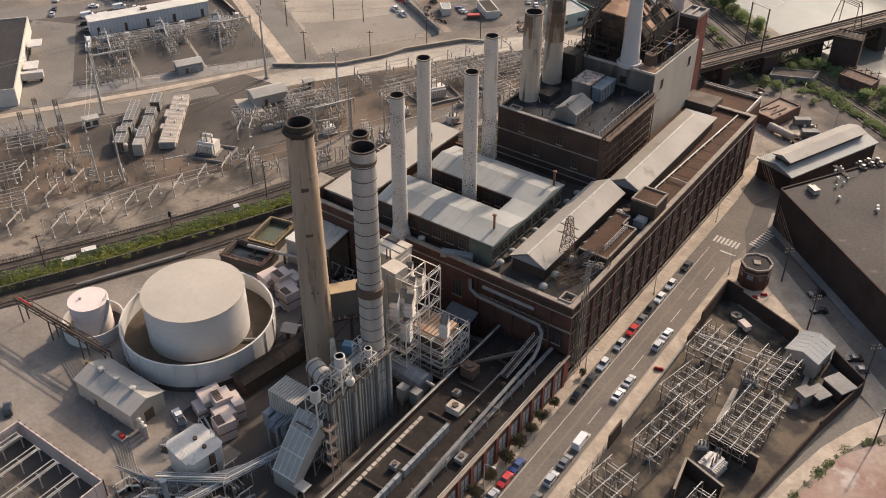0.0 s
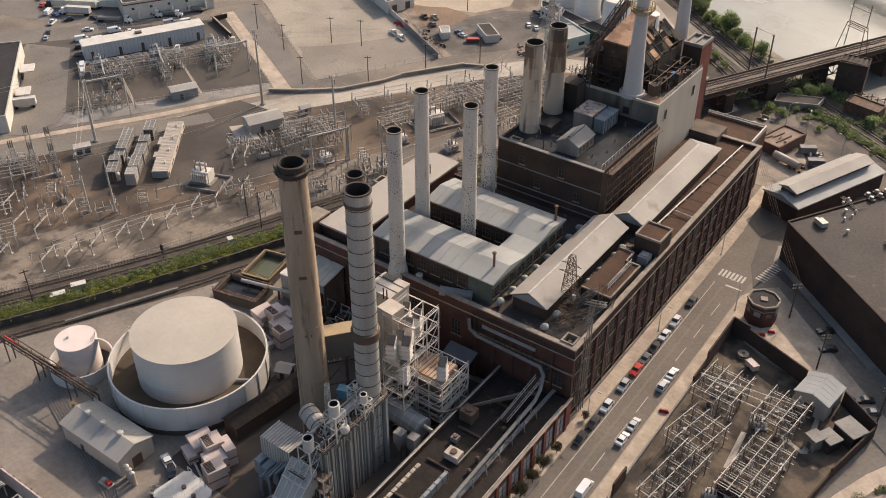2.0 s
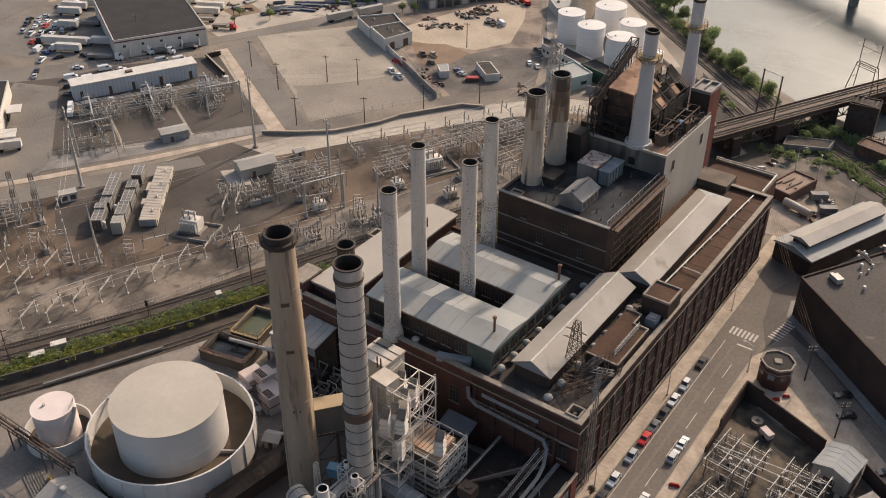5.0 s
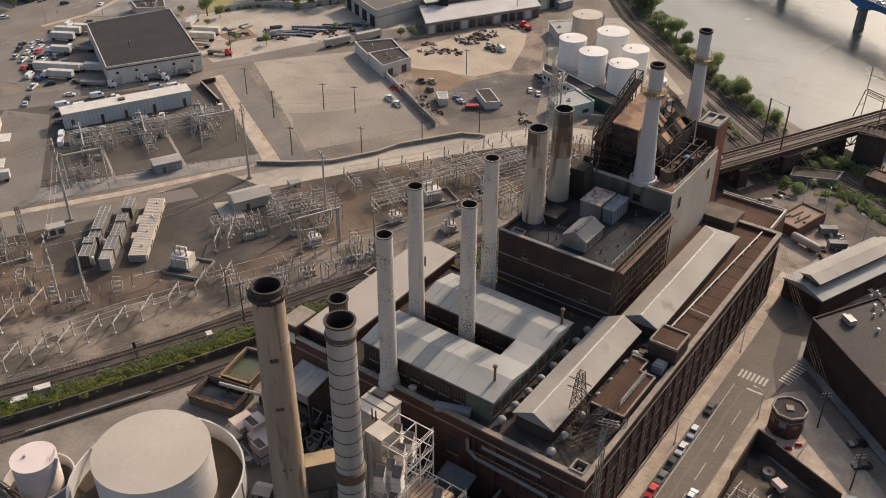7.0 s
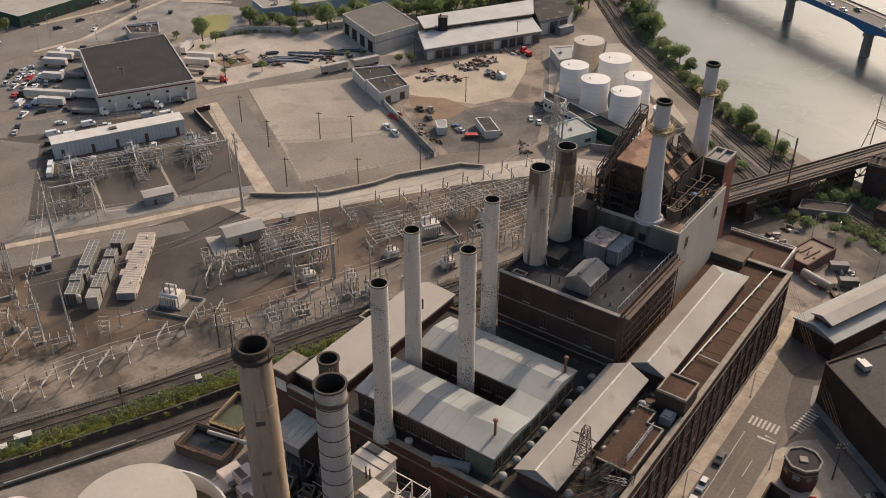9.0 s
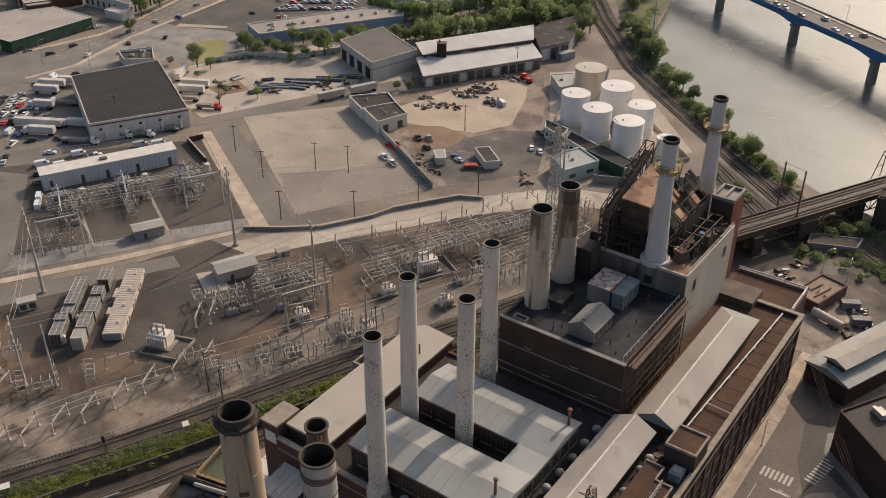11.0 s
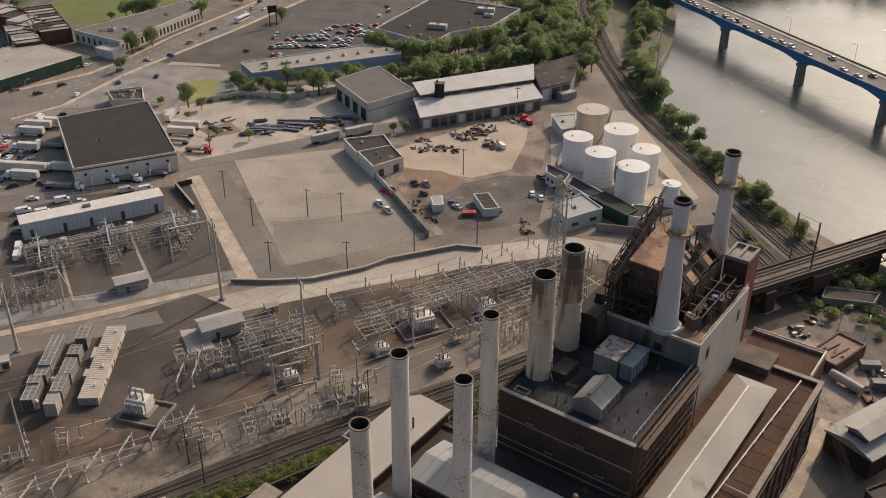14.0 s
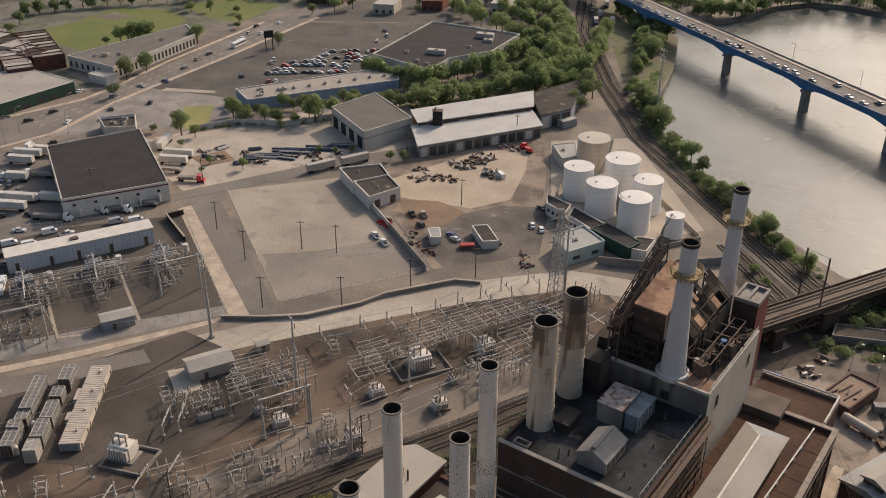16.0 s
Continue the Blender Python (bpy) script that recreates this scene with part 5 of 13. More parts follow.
ms = smokestack(-29.2, -35.6, 0, 70.6, 2.6, 2.42, STACK_METAL, "banded grey metal smokestack with a dark collar", ring_step=3.05, ring_mat=LIP_DARK, lip=0.22, ladder=False)
part("collar", MB().lathe(0, 0, [(2.5, 36), (2.95, 36.1), (2.95, 38.0), (2.5, 38.2)], 32), STEEL_DARK, ms, "dark collar platform", smooth=True)
part("head_band", MB().lathe(0, 0, [(2.42, 67.4), (2.64, 67.5), (2.64, 68.1), (2.42, 68.2)], 32), STEEL_DARK, ms, smooth=True)
smokestack(-34.4, -30.2, 0, 69.4, 1.75, 1.6, STEEL_DARK, "dark slender metal smokestack with a flared lip", lip=0.22, ring_step=3.0)
# ---- tanks, boilers and sheds in the near yard ----
def rail_ring(mb, r, z, n, h=1.1, a0=0.0, a1=6.2832):
    for k in range(n):
        a, b = a0 + (a1 - a0) * k / n, a0 + (a1 - a0) * (k + 1) / n
        p, q = (r * math.cos(a), r * math.sin(a)), (r * math.cos(b), r * math.sin(b))
        mb.beam((*p, z), (*p, z + h), 0.07)
        mb.beam((*p, z + h), (*q, z + h), 0.07)
    return mb


def storage_tank(x, y, r, h, label, group="", roof=TANK_TOP, stair=True, seed=0, shell=None):
    t = thing("storage_tank", x, y, 0.05, label=label, category="storage tank", group=group)
    part("shell", MB().lathe(0, 0, [(r, 0), (r, h)], 64), shell or TANK_WHITE, t, smooth=True)
    part("roof", MB().lathe(0, 0, [(r + 0.12, h - 0.1), (r + 0.12, h + 0.08), (r * 0.6, h + r * 0.025), (0.01, h + r * 0.045)], 64), roof, t, smooth=True)
    mb = MB()
    for k in range(1, 6):
        z = h * k / 6
        mb.lathe(0, 0, [(r, z - 0.05), (r + 0.035, z), (r, z + 0.05)], 64)
    part("plate_seams", mb, TANK_WHITE, t, smooth=True)
    if stair:
        n = int(h / 0.5)
        vs, fs = [], []
        for k in range(n + 1):
            a, z = -1.2 + seed + 1.1 * k / n, h * k / n
            vs += [(math.cos(a) * q, math.sin(a) * q, zz) for q, zz in ((r + 0.05, z), (r + 0.95, z), (r + 0.95, z + 0.3), (r + 0.05, z + 0.3))]
            if k:
                fs += [((k - 1) * 4 + i, (k - 1) * 4 + (i + 1) % 4, k * 4 + (i + 1) % 4, k * 4 + i) for i in range(4)]
        part("stair", MB().add(vs, fs), STEEL, t, "spiral steel stair")
        mb = rail_ring(MB(), r - 0.3, h + 0.05, 8, 1.1, -0.3 + seed, 0.5 + seed)
        part("roof_rail", mb, STEEL, t)
        part("roof_hatch", MB().cyl(-r * 0.3, -r * 0.25, h + 0.2, h + 0.7, 0.35, n=10), STEEL, t)
    return t


TANK_PINK = mat("pinkish_tank_paint", (0.66, 0.56, 0.51), (0.56, 0.47, 0.42), 0.75, scale=0.2, streak=True, grain=0.15)
storage_tank(-81, -41, 12.3, 16, "big white round storage tank with a cream shallow roof", stair=False)
bund = thing("tank_bund", -81, -41, 0.05, label="round white containment wall about the big tank", category="bund wall")
part("wall", MB().lathe(0, 0, [(18.7, 1.6), (18.7, 8.4), (18.3, 8.4), (18.3, 1.6)], 80), TANK_WHITE, bund, smooth=True)
for k in range(24):
    a = 2 * math.pi * k / 24
    part("rib", MB().obox(18.8 * math.cos(a), 18.8 * math.sin(a), 1.6, 8.3, 0.25, 0.2, math.degrees(a)), TANK_WHITE, bund)
# Dark base added in place of the shadow along the wall's foot.
part("pad", MB().lathe(0, 0, [(18.65, 0), (18.65, 1.6), (0.1, 1.65)], 64), DARK_YARD, bund, "added dark band in place of the bund's shadow")
part("floor", MB().cyl(0, 0, 3.5, 3.72, 18.3, n=64), mat("bund_floor_stained", (0.14, 0.10, 0.06), (0.06, 0.047, 0.034), 0.95, scale=0.15), bund, "brown stained floor")
part("gangway", MB().beam((-18.3, -3, 8.6), (-12, -2, 9.0), 0.9, 0.2).beam((-18.3, -3.4, 9.6), (-12, -2.4, 10.0), 0.1).beam((-18.3, -2.6, 9.6), (-12, -1.6, 10.0), 0.1), STEEL, bund, "steel gangway")
part("pipe", MB().pipe([(12.2, 3, 4.3), (15, 5, 4.3), (16, 8.5, 4.3)], 0.3), STEEL, bund)
for i in range(3):
    part("weeds", MB().obox(-15 + i * 1.1, 3 + i * 2, 3.7, 4.5, 1.0, 0.8, i * 30, 0.4), LEAF_BRIGHT, bund)
storage_tank(-106.2, -53.9, 4.8, 9.5, "small white round tank with a pinkish tint", roof=TANK_PINK, seed=0.6, shell=TANK_PINK)
b2 = thing("tank_bund", -106.2, -53.9, 0.05, label="low round white containment wall about the small tank", category="bund wall")
part("wall", MB().lathe(0, 0, [(7.6, 0), (7.6, 3.4), (7.3, 3.4), (7.3, 0)], 48), TANK_WHITE, b2, smooth=True)
part("floor", MB().cyl(0, 0, 0.0, 0.12, 7.3, n=48), DARK_YARD, b2)
pb = thing("pipe_bridge", -106, -62.2, 0, 0.5, label="dark rusty truss pipe bridge with a red pipe end", category="pipe bridge")
mb = MB()
for y in (-0.8, 0.8):
    for z in (6.4, 8.0):
        mb.beam((-18, y, z), (17, y, z), 0.2)
for k in range(14):
    x = -18 + k * 2.5
    for y in (-0.8, 0.8):
        mb.beam((x, y, 6.4), (x + 2.5, y, 8.0) if k % 2 else (x, y, 8.0), 0.12)
    mb.beam((x, -0.8, 6.4), (x, 0.8, 6.4), 0.12)
part("truss", mb, STEEL_DARK, pb)
part("pipe", MB().pipe([(-12.9, 0.3, 6.9), (17, 0.3, 6.9)], 0.2).pipe([(-18, -0.4, 6.8), (17, -0.4, 6.8)], 0.18), RUST_DARK, pb, "rusty pipes")
part("red_pipe", MB().pipe([(-18, 0.3, 6.9), (-13, 0.3, 6.9)], 0.28), RED_PAINT, pb, "short red painted pipe end")
for x in (-17, -5, 7, 16.6):
    part("leg", MB().beam((x, -0.8, 0), (x, -0.8, 6.4), 0.25).beam((x, 0.8, 0), (x, 0.8, 6.4), 0.25), STEEL_DARK, pb)
vb = thing("valve_cluster", -94, -64.5, 0, label="yellow valve pipes beside the pump shed", category="valves")
for k in range(4):
    part("valve", MB().pipe([(k * 0.9 - 1.6, -1, 0.3), (k * 0.9 - 1.6, 0.2, 1.6), (k * 0.9 - 1.6, 1.2, 1.4)], 0.22).cyl(k * 0.9 - 1.6, 0.2, 1.6, 2.2, 0.4, n=8), YELLOW, vb)


def ribbed_shed(x, y, lx, ly, h, rise, label, wall=SHEET_PALE, roof=ROOF_GREY, along="x", deg=0.0, vents=0, name="shed"):
    s = thing(name, x, y, 0.05, deg, label=label, category="shed")
    part("wall", MB().gable(-lx / 2, lx / 2, -ly / 2, ly / 2, 0, h, h + rise - 0.15, along), wall, s)
    mb = MB()
    o, t = 0.35, 0.14
    L, Wd = (lx, ly) if along == "x" else (ly, lx)
    for sg in (-1, 1):
        e = Wd / 2 + o
        ez = h - rise * o / (Wd / 2)
        vs = [(-L / 2 - o, 0, h + rise), (L / 2 + o, 0, h + rise), (L / 2 + o, sg * e, ez), (-L / 2 - o, sg * e, ez)]
        vs += [(a, b, c + t) for a, b, c in vs]
        if along == "y":
            vs = [(b, a, c) for a, b, c in vs]
        mb.add(vs, [(0, 1, 2, 3), (7, 6, 5, 4), (0, 4, 5, 1), (1, 5, 6, 2), (2, 6, 7, 3), (3, 7, 4, 0)])
    part("roof", mb, roof, s)
    mb = MB()
    n = max(4, int(L / 1.6))
    for k in range(n + 1):
        a = -L / 2 + L * k / n
        for sg in (-1, 1):
            p, q = (a, 0, h + rise + t + 0.03), (a, sg * Wd / 2, h + t + 0.03)
            if along == "y":
                p, q = (p[1], p[0], p[2]), (q[1], q[0], q[2])
            mb.beam(p, q, 0.05, 0.03)
    part("roof_ribs", mb, roof, s)
    mb = MB()
    if along == "x":
        mb.box(lx / 2, lx / 2 + 0.06, -1.3, 1.3, 0, min(h - 0.4, 3.0))
        part("side_door", MB().box(-lx * 0.2, -lx * 0.2 + 1.1, -ly / 2 - 0.05, -ly / 2, 0, 2.1), STEEL_DARK, s)
    else:
        mb.box(-1.3, 1.3, -ly / 2 - 0.06, -ly / 2, 0, min(h - 0.4, 3.0))
        part("side_door", MB().box(lx / 2, lx / 2 + 0.05, -0.5, 0.6, 0, 2.1), STEEL_DARK, s)
    part("door", mb, STEEL_DARK, s)
    for k in range(vents):
        a = -L / 2 + L * (k + 0.8) / (vents + 0.6)
        v = part("roof_vent", MB().cyl(a if along == "x" else 0, 0 if along == "x" else a, h + rise, h + rise + 0.8, 0.5, n=12), STEEL, s)
        part("vent_cap", MB().cyl(a if along == "x" else 0, 0 if along == "x" else a, h + rise + 0.8, h + rise + 1.1, 0.85, 0.6, n=12), STEEL, v)
    return s


ribbed_shed(-80, -66.8, 19.5, 9.2, 5.0, 1.5, "pale grey gabled pump shed with three round vents", CREAM, ROOF_GREY, "x", vents=3)
dt = thing("dust_collector", -69.0, -70.5, 0.05, label="cluster of upright grey filter drums beside the shed", category="filter drums")
for k in range(3):
    d = part("drum", MB().cyl(k * 1.3, -k * 0.3, 0, 3.6, 0.55, 0.55, 14), SHEET_PALE, dt, smooth=True)
    part("cap", MB().lathe(k * 1.3, -k * 0.3, [(0.6, 3.55), (0.55, 3.8), (0.01, 4.1)], 14), STEEL, d)
sk = thing("pipe_skid", -71.5, -74.5, 0.05, label="small pale pump skid with a red pump", category="pump skid")
part("frame", MB().box(-1.8, 1.8, -0.9, 0.9, 0, 0.4), STEEL, sk)
part("motor", MB().cyl(-0.6, 0, 0.4, 1.4, 0.5, n=10), SHEET_PALE, sk)
part("pump", MB().obox(1.0, 0, 0.4, 1.3, 1.2, 0.9), RED_PAINT, sk, "red pump")
mb = MB()
for k in range(8):
    mb.pipe([(-100 - k * 0.0, -60 - k * 0.7, 0.25), (-64, -84 - k * 0.7, 0.25)], 0.12, 6)
pr = thing("ground_pipes", -82, -74, 0, label="row of pale pipes running along the yard ground", category="pipes")
for k in range(7):
    part("pipe", MB().pipe([(-105 + k * 0.35, -62 - k * 0.75, 0.3), (-70 + k * 0.35, -73.5 - k * 0.75, 0.3), (-60 + k * 0.35, -79.0 - k * 0.75, 0.3)], 0.1, 6), SHEET_SOOTY, pr, world_space=True)


TRIM_RED = mat("faded_red_trim", (0.20, 0.10, 0.08), (0.14, 0.075, 0.06), 0.8, scale=0.4)


def module_box(parent, x, y, z, lx, ly, h, material=PINKISH, louvre=False):
    b = part("module", MB().box(x - lx / 2, x + lx / 2, y - ly / 2, y + ly / 2, z, z + h), material, parent)
    part("trim", MB().box(x - lx / 2 - 0.06, x + lx / 2 + 0.06, y - ly / 2 - 0.06, y + ly / 2 + 0.06, z + h * 0.45, z + h * 0.45 + 0.3), TRIM_RED, b, "faded red trim band")
    if louvre:
        mb = MB()
        n = 8
        for k in range(n):
            a = x - lx / 2 + 0.3 + (lx - 0.6) * k / n
            mb.box(a, a + (lx - 0.6) / n * 0.55, y - ly / 2 + 0.3, y - 0.1, z + h, z + h + 0.12)
        part("louvre", mb, STEEL_DARK, b, "dark louvred top")
    return b


def turbine_package(x, y, deg, label):
    g = thing("turbine_package", x, y, 0.05, deg, label=label, category="gas turbine package", group="pale turbine packages")
    for a in ((-4.8, 0.5, 0, 5.0, 5.2, 3.6, 0), (-1.2, 1.8, 0, 4.2, 4.2, 5.4, 1), (2.6, 0.6, 0, 4.4, 4.6, 4.2, 0), (6.0, -0.8, 0, 3.8, 4.4, 5.2, 1), (1.2, 4.2, 0, 5.0, 2.4, 4.8, 0), (-3.8, -2.8, 0, 4.4, 2.2, 2.2, 0)):
        module_box(g, *a[:6], louvre=bool(a[6]))
    part("pipe", MB().pipe([(-7, -2.5, 0.6), (7.5, -3.4, 0.6)], 0.25).pipe([(-2, -3.4, 0.6), (-2, -3.4, 2.4)], 0.2), STEEL, g)
    part("tank", MB().cyl(5.0, -4.6, 0, 1.6, 0.9, n=14), SHEET_PALE, g)
    return g


turbine_package(-58.0, -57.4, -20, "pale pinkish gas turbine package with louvred boxes")
turbine_package(-78.0, -16.0, -12, "pale pinkish gas turbine package beside the tan stack")

pw = thing("switch_pen", -74, -98, 0, label="pinkish steel-walled pen holding rows of pale gantries", category="switch pen")
for k in range(14):
    part("wall_panel", MB().box(-89 + k * 2.05, -89 + k * 2.05 + 1.95, -87.2, -86.9, 0.05, 5.0), PINKISH, pw, world_space=True)
for k in range(9):
    for xa in (-89.2, -60.4):
        part("wall_panel", MB().box(xa, xa + 0.3, -87 - (k + 1) * 2.05, -87 - k * 2.05 - 0.1, 0.05, 5.0), PINKISH, pw, world_space=True)
mb = MB()
for k in range(15):
    mb.box(-89.1 + k * 2.05, -88.9 + k * 2.05, -86.9, -86.7, 0.05, 5.2)
part("post", mb, STEEL_DARK, pw, world_space=True)
part("floor", MB().box(-88.9, -60.4, -106, -87.2, 0.05, 0.12), DARK_YARD, pw, world_space=True)
for k in range(4):
    x = -86 + k * 6.5
    mb = MB()
    for j in range(4):
        y = -89 - j * 4.5
        mb.beam((x, y, 0.1), (x, y, 4.2), 0.22)
        mb.beam((x - 1, y, 4.2), (x + 1, y, 4.2), 0.18)
    mb.beam((x, -89, 4.2), (x, -103, 4.2), 0.2)
    mb.pipe([(x - 0.8, -89, 4.6), (x - 0.8, -103, 4.6)], 0.12, 6).pipe([(x + 0.8, -89, 4.6), (x + 0.8, -103, 4.6)], 0.12, 6)
    part("gantry", mb, STEEL, pw, world_space=True)

wt = thing("demin_tank_house", -51, -70, 0.05, -8, label="white round-edged equipment house with flaking roof", category="equipment house")
part("body", MB().prism([(-4.6, -3.4), (-3.6, -4.4), (3.6, -4.4), (4.6, -3.4), (4.6, 3.4), (3.6, 4.4), (-3.6, 4.4), (-4.6, 3.4)], 0, 6.6), TANK_WHITE, wt)
part("roof", MB().prism([(-4.8, -3.5), (-3.7, -4.6), (3.7, -4.6), (4.8, -3.5), (4.8, 3.5), (3.7, 4.6), (-3.7, 4.6), (-4.8, 3.5)], 6.6, 6.8), mat("flaking_white_roof", (0.58, 0.55, 0.50), (0.46, 0.43, 0.38), 0.8, scale=0.3, fleck=(0.10, 0.09, 0.08)), wt)
for a in (-1.0, 2.4):
    part("hatch", MB().cyl(a, 1.0, 6.8, 7.3, 0.5, n=10), STEEL_DARK, wt)
part("rail", MB().beam((-4.2, 4.2, 6.8), (-4.2, 4.2, 8.2), 0.12).beam((-2.6, 4.2, 6.8), (-2.6, 4.2, 8.2), 0.12).beam((-4.2, 4.2, 8.2), (-2.6, 4.2, 8.2), 0.12).beam((0.2, 4.2, 6.8), (0.2, 4.2, 8.2), 0.12).beam((1.8, 4.2, 6.8), (1.8, 4.2, 8.2), 0.12).beam((0.2, 4.2, 8.2), (1.8, 4.2, 8.2), 0.12), WHITE_PAINT, wt)
part("ladder_case", MB().box(4.6, 5.2, 0.4, 1.6, 0, 6.4), STEEL_DARK, wt)

# heat recovery boiler and its clutter
DUCT_GREY = mat("sooty_duct_sheet", (0.20, 0.175, 0.145), (0.12, 0.105, 0.09), 0.8, scale=0.2, streak=True)
hb = thing("recovery_boiler", -28, -43.5, 0.05, label="tall grey ribbed heat recovery boiler with crowded top deck", category="boiler")
part("casing", MB().box(-2.6, 1.2, -9.6, 9.4, 0, 19.6), DUCT_GREY, hb)
mb = MB()
rk = random.Random(9)
for k in range(20):
    y = -9.3 + k * 0.98
    mb.box(1.2, rk.choice((1.4, 1.5, 1.5, 1.95, 2.1)), y, y + rk.choice((0.2, 0.3, 0.4, 0.62)), 0, rk.choice((19.4, 19.4, 18.6, 16.8)))
for k in range(4):
    mb.box(-2.4 + k, -2.1 + k, -9.95, -9.6, 0, 19.4)
part("ribs", mb, STACK_METAL, hb, "rows of upright steel ribs")
part("deck", MB().box(-3.4, 2.2, -10.2, 10.0, 19.6, 19.9), STEEL_DARK, hb, "dark grating deck")
mb = MB()
for (a, b) in (((-3.4, -10.2), (2.2, -10.2)), ((2.2, -10.2), (2.2, 10.0)), ((2.2, 10.0), (-3.4, 10.0))):
    n = int(max(abs(a[0] - b[0]), abs(a[1] - b[1])) / 1.5)
    for k in range(n + 1):
        p = (a[0] + (b[0] - a[0]) * k / n, a[1] + (b[1] - a[1]) * k / n)
        mb.beam((*p, 19.9), (*p, 21.1), 0.08)
    for z in (20.5, 21.1):
        mb.beam((*a, z), (*b, z), 0.08)
part("railing", mb, STEEL, hb)
mb = MB()
for k in (0, 3):
    mb.pipe([(-2.0 + k * 0.8, -9 + k * 1.1, 19.9), (-2.0 + k * 0.8, -9 + k * 1.1, 22.4), (-2.0 + k * 0.8, 8 - k, 22.4), (-2.0 + k * 0.8, 8 - k, 19.9)], 0.22)
part("steam_pipe", mb, STEEL, hb)
part("drum", MB().pipe([(-1.2, -5, 21.2), (-1.2, 4, 21.2)], 0.9, 14), STACK_METAL, hb, "horizontal steam drum", smooth=True)
part("cabinet", MB().box(-3.0, -1.4, 5.8, 8.2, 19.9, 22.4), SHEET_BLUE, hb, "blue cabinet")


HOOD_PAINT_S = mat("white_silencer_paint", (0.60, 0.56, 0.51), (0.5, 0.46, 0.41), 0.7, scale=0.5, streak=True)


def silencer(x, y, z, h, m=1.0, label="white cylinder silencer on a pale steel frame"):
    s = thing("silencer", x, y, z, label=label, category="silencer", group="silencers on the boiler deck")
    mb = MB()
    w = 1.5 if m > 0.9 else 1.25
    c = [(-w, -w), (w, -w), (w, w), (-w, w)]
    for i in range(4):
        a, b = c[i], c[(i + 1) % 4]
        mb.beam((*a, 0), (*a, h), 0.2)
        for k in range(2):
            mb.beam((*a, h * k / 2), (*b, h * (k + 1) / 2), 0.1)
            mb.beam((*a, h * (k + 1) / 2), (*b, h * (k + 1) / 2), 0.12)
    part("frame", mb, WHITE_PAINT, s)
    part("riser", MB().cyl(0, 0, 0, h - 1.2 * m, 0.3 * m, n=10), STEEL, s)
    part("cylinder", MB().lathe(0, 0, [(0.3 * m, h - 1.6 * m), (1.15 * m, h - 1.0 * m), (1.15 * m, h + 2.2 * m), (0.85 * m, h + 2.2 * m)], 18), HOOD_PAINT_S, s, smooth=True)
    part("mouth", MB().lathe(0, 0, [(0.85 * m, h + 2.2 * m), (0.85 * m, h + 1.2 * m), (0.01, h + 1.2 * m)], 18), SOOT, s, smooth=True)
    return s


silencer(-27.0, -48.6, 19.95, 6.8)
silencer(-28.8, -54.7, 14.18, 7.2)
silencer(-26.4, -40.5, 19.95, 4.0, 0.7)
silencer(-30.2, -38.6, 19.95, 4.2, 0.45)
# drums, a receiver and pipe runs crowded on and behind the boiler deck
dd = thing("duct_drum", -33.6, -47.6, 0.05, -20, label="pale grey horizontal drum on steel legs behind the boiler", category="drum")
part("shell", MB().pipe([(-3.4, 0, 19.4), (2.6, 0, 19.4)], 2.0, 16), SHEET_PALE, dd)
for x in (-2.6, -0.4, 1.8):
    part("band", MB().pipe([(x, 0, 19.4), (x + 0.2, 0, 19.4)], 2.06, 16), STEEL_DARK, dd)
    part("leg", MB().beam((x, -1.2, 0), (x, -1.2, 18), 0.26).beam((x, 1.2, 0), (x, 1.2, 18), 0.26), STEEL_DARK, dd)
rv_ = thing("receiver", -25.9, -47.2, 19.95, label="white round air receiver on the boiler deck", category="tank")
part("shell", MB().lathe(0, 0, [(0.05, 0.4), (0.7, 0.6), (1.0, 1.2), (1.0, 1.8), (0.7, 2.4), (0.05, 2.6)], 14), WHITE_PAINT, rv_, smooth=True)
part("stand", MB().cyl(0, 0, 0, 0.6, 0.6, n=10), STEEL_DARK, rv_)
dp = thing("deck_pipework", -28, -43.5, 19.95, label="crowded pale and rusty pipe runs on the boiler deck", category="pipes")
rp2 = random.Random(88)
for k in range(22):
    x, y = rp2.uniform(-3.0, 1.9), rp2.uniform(-9.6, 8.0)
    z, d = rp2.uniform(0.3, 2.6), rp2.uniform(1.2, 5.0)
    run = [(x, y, 0), (x, y, z), (x, min(y + d, 9.4), z), (x, min(y + d, 9.4), 0)] if k % 2 else [(x, y, 0), (x, y, z), (max(-3.2, x - d * 0.5), y, z), (max(-3.2, x - d * 0.5), y + 0.6, z)]
    part("pipe", MB().pipe(run, rp2.uniform(0.08, 0.2), 7), rp2.choice((STEEL, WHITE_PAINT, STEEL, RUST_DARK, SHEET_BLUE)), dp)
for k in range(7):
    x, y = rp2.uniform(-2.8, 1.6), rp2.uniform(-9, 8.6)
    part("junction_box", MB().obox(x, y, 0, rp2.uniform(0.8, 1.9), rp2.uniform(0.6, 1.4), rp2.uniform(0.5, 1.0)), rp2.choice((SHEET_PALE, STEEL_DARK, SHEET_BLUE)), dp)
for y in (-9.4, 0.2, 9.2):
    part("light_post", MB().beam((2.0, y, 0), (2.0, y, 3.4), 0.1).beam((2.0, y, 3.4), (1.2, y, 3.5), 0.1), STEEL, dp)
br_ = thing("blue_risers", -40.5, -55.2, 0.05, label="pale blue pipes climbing to the filter house", category="pipes")
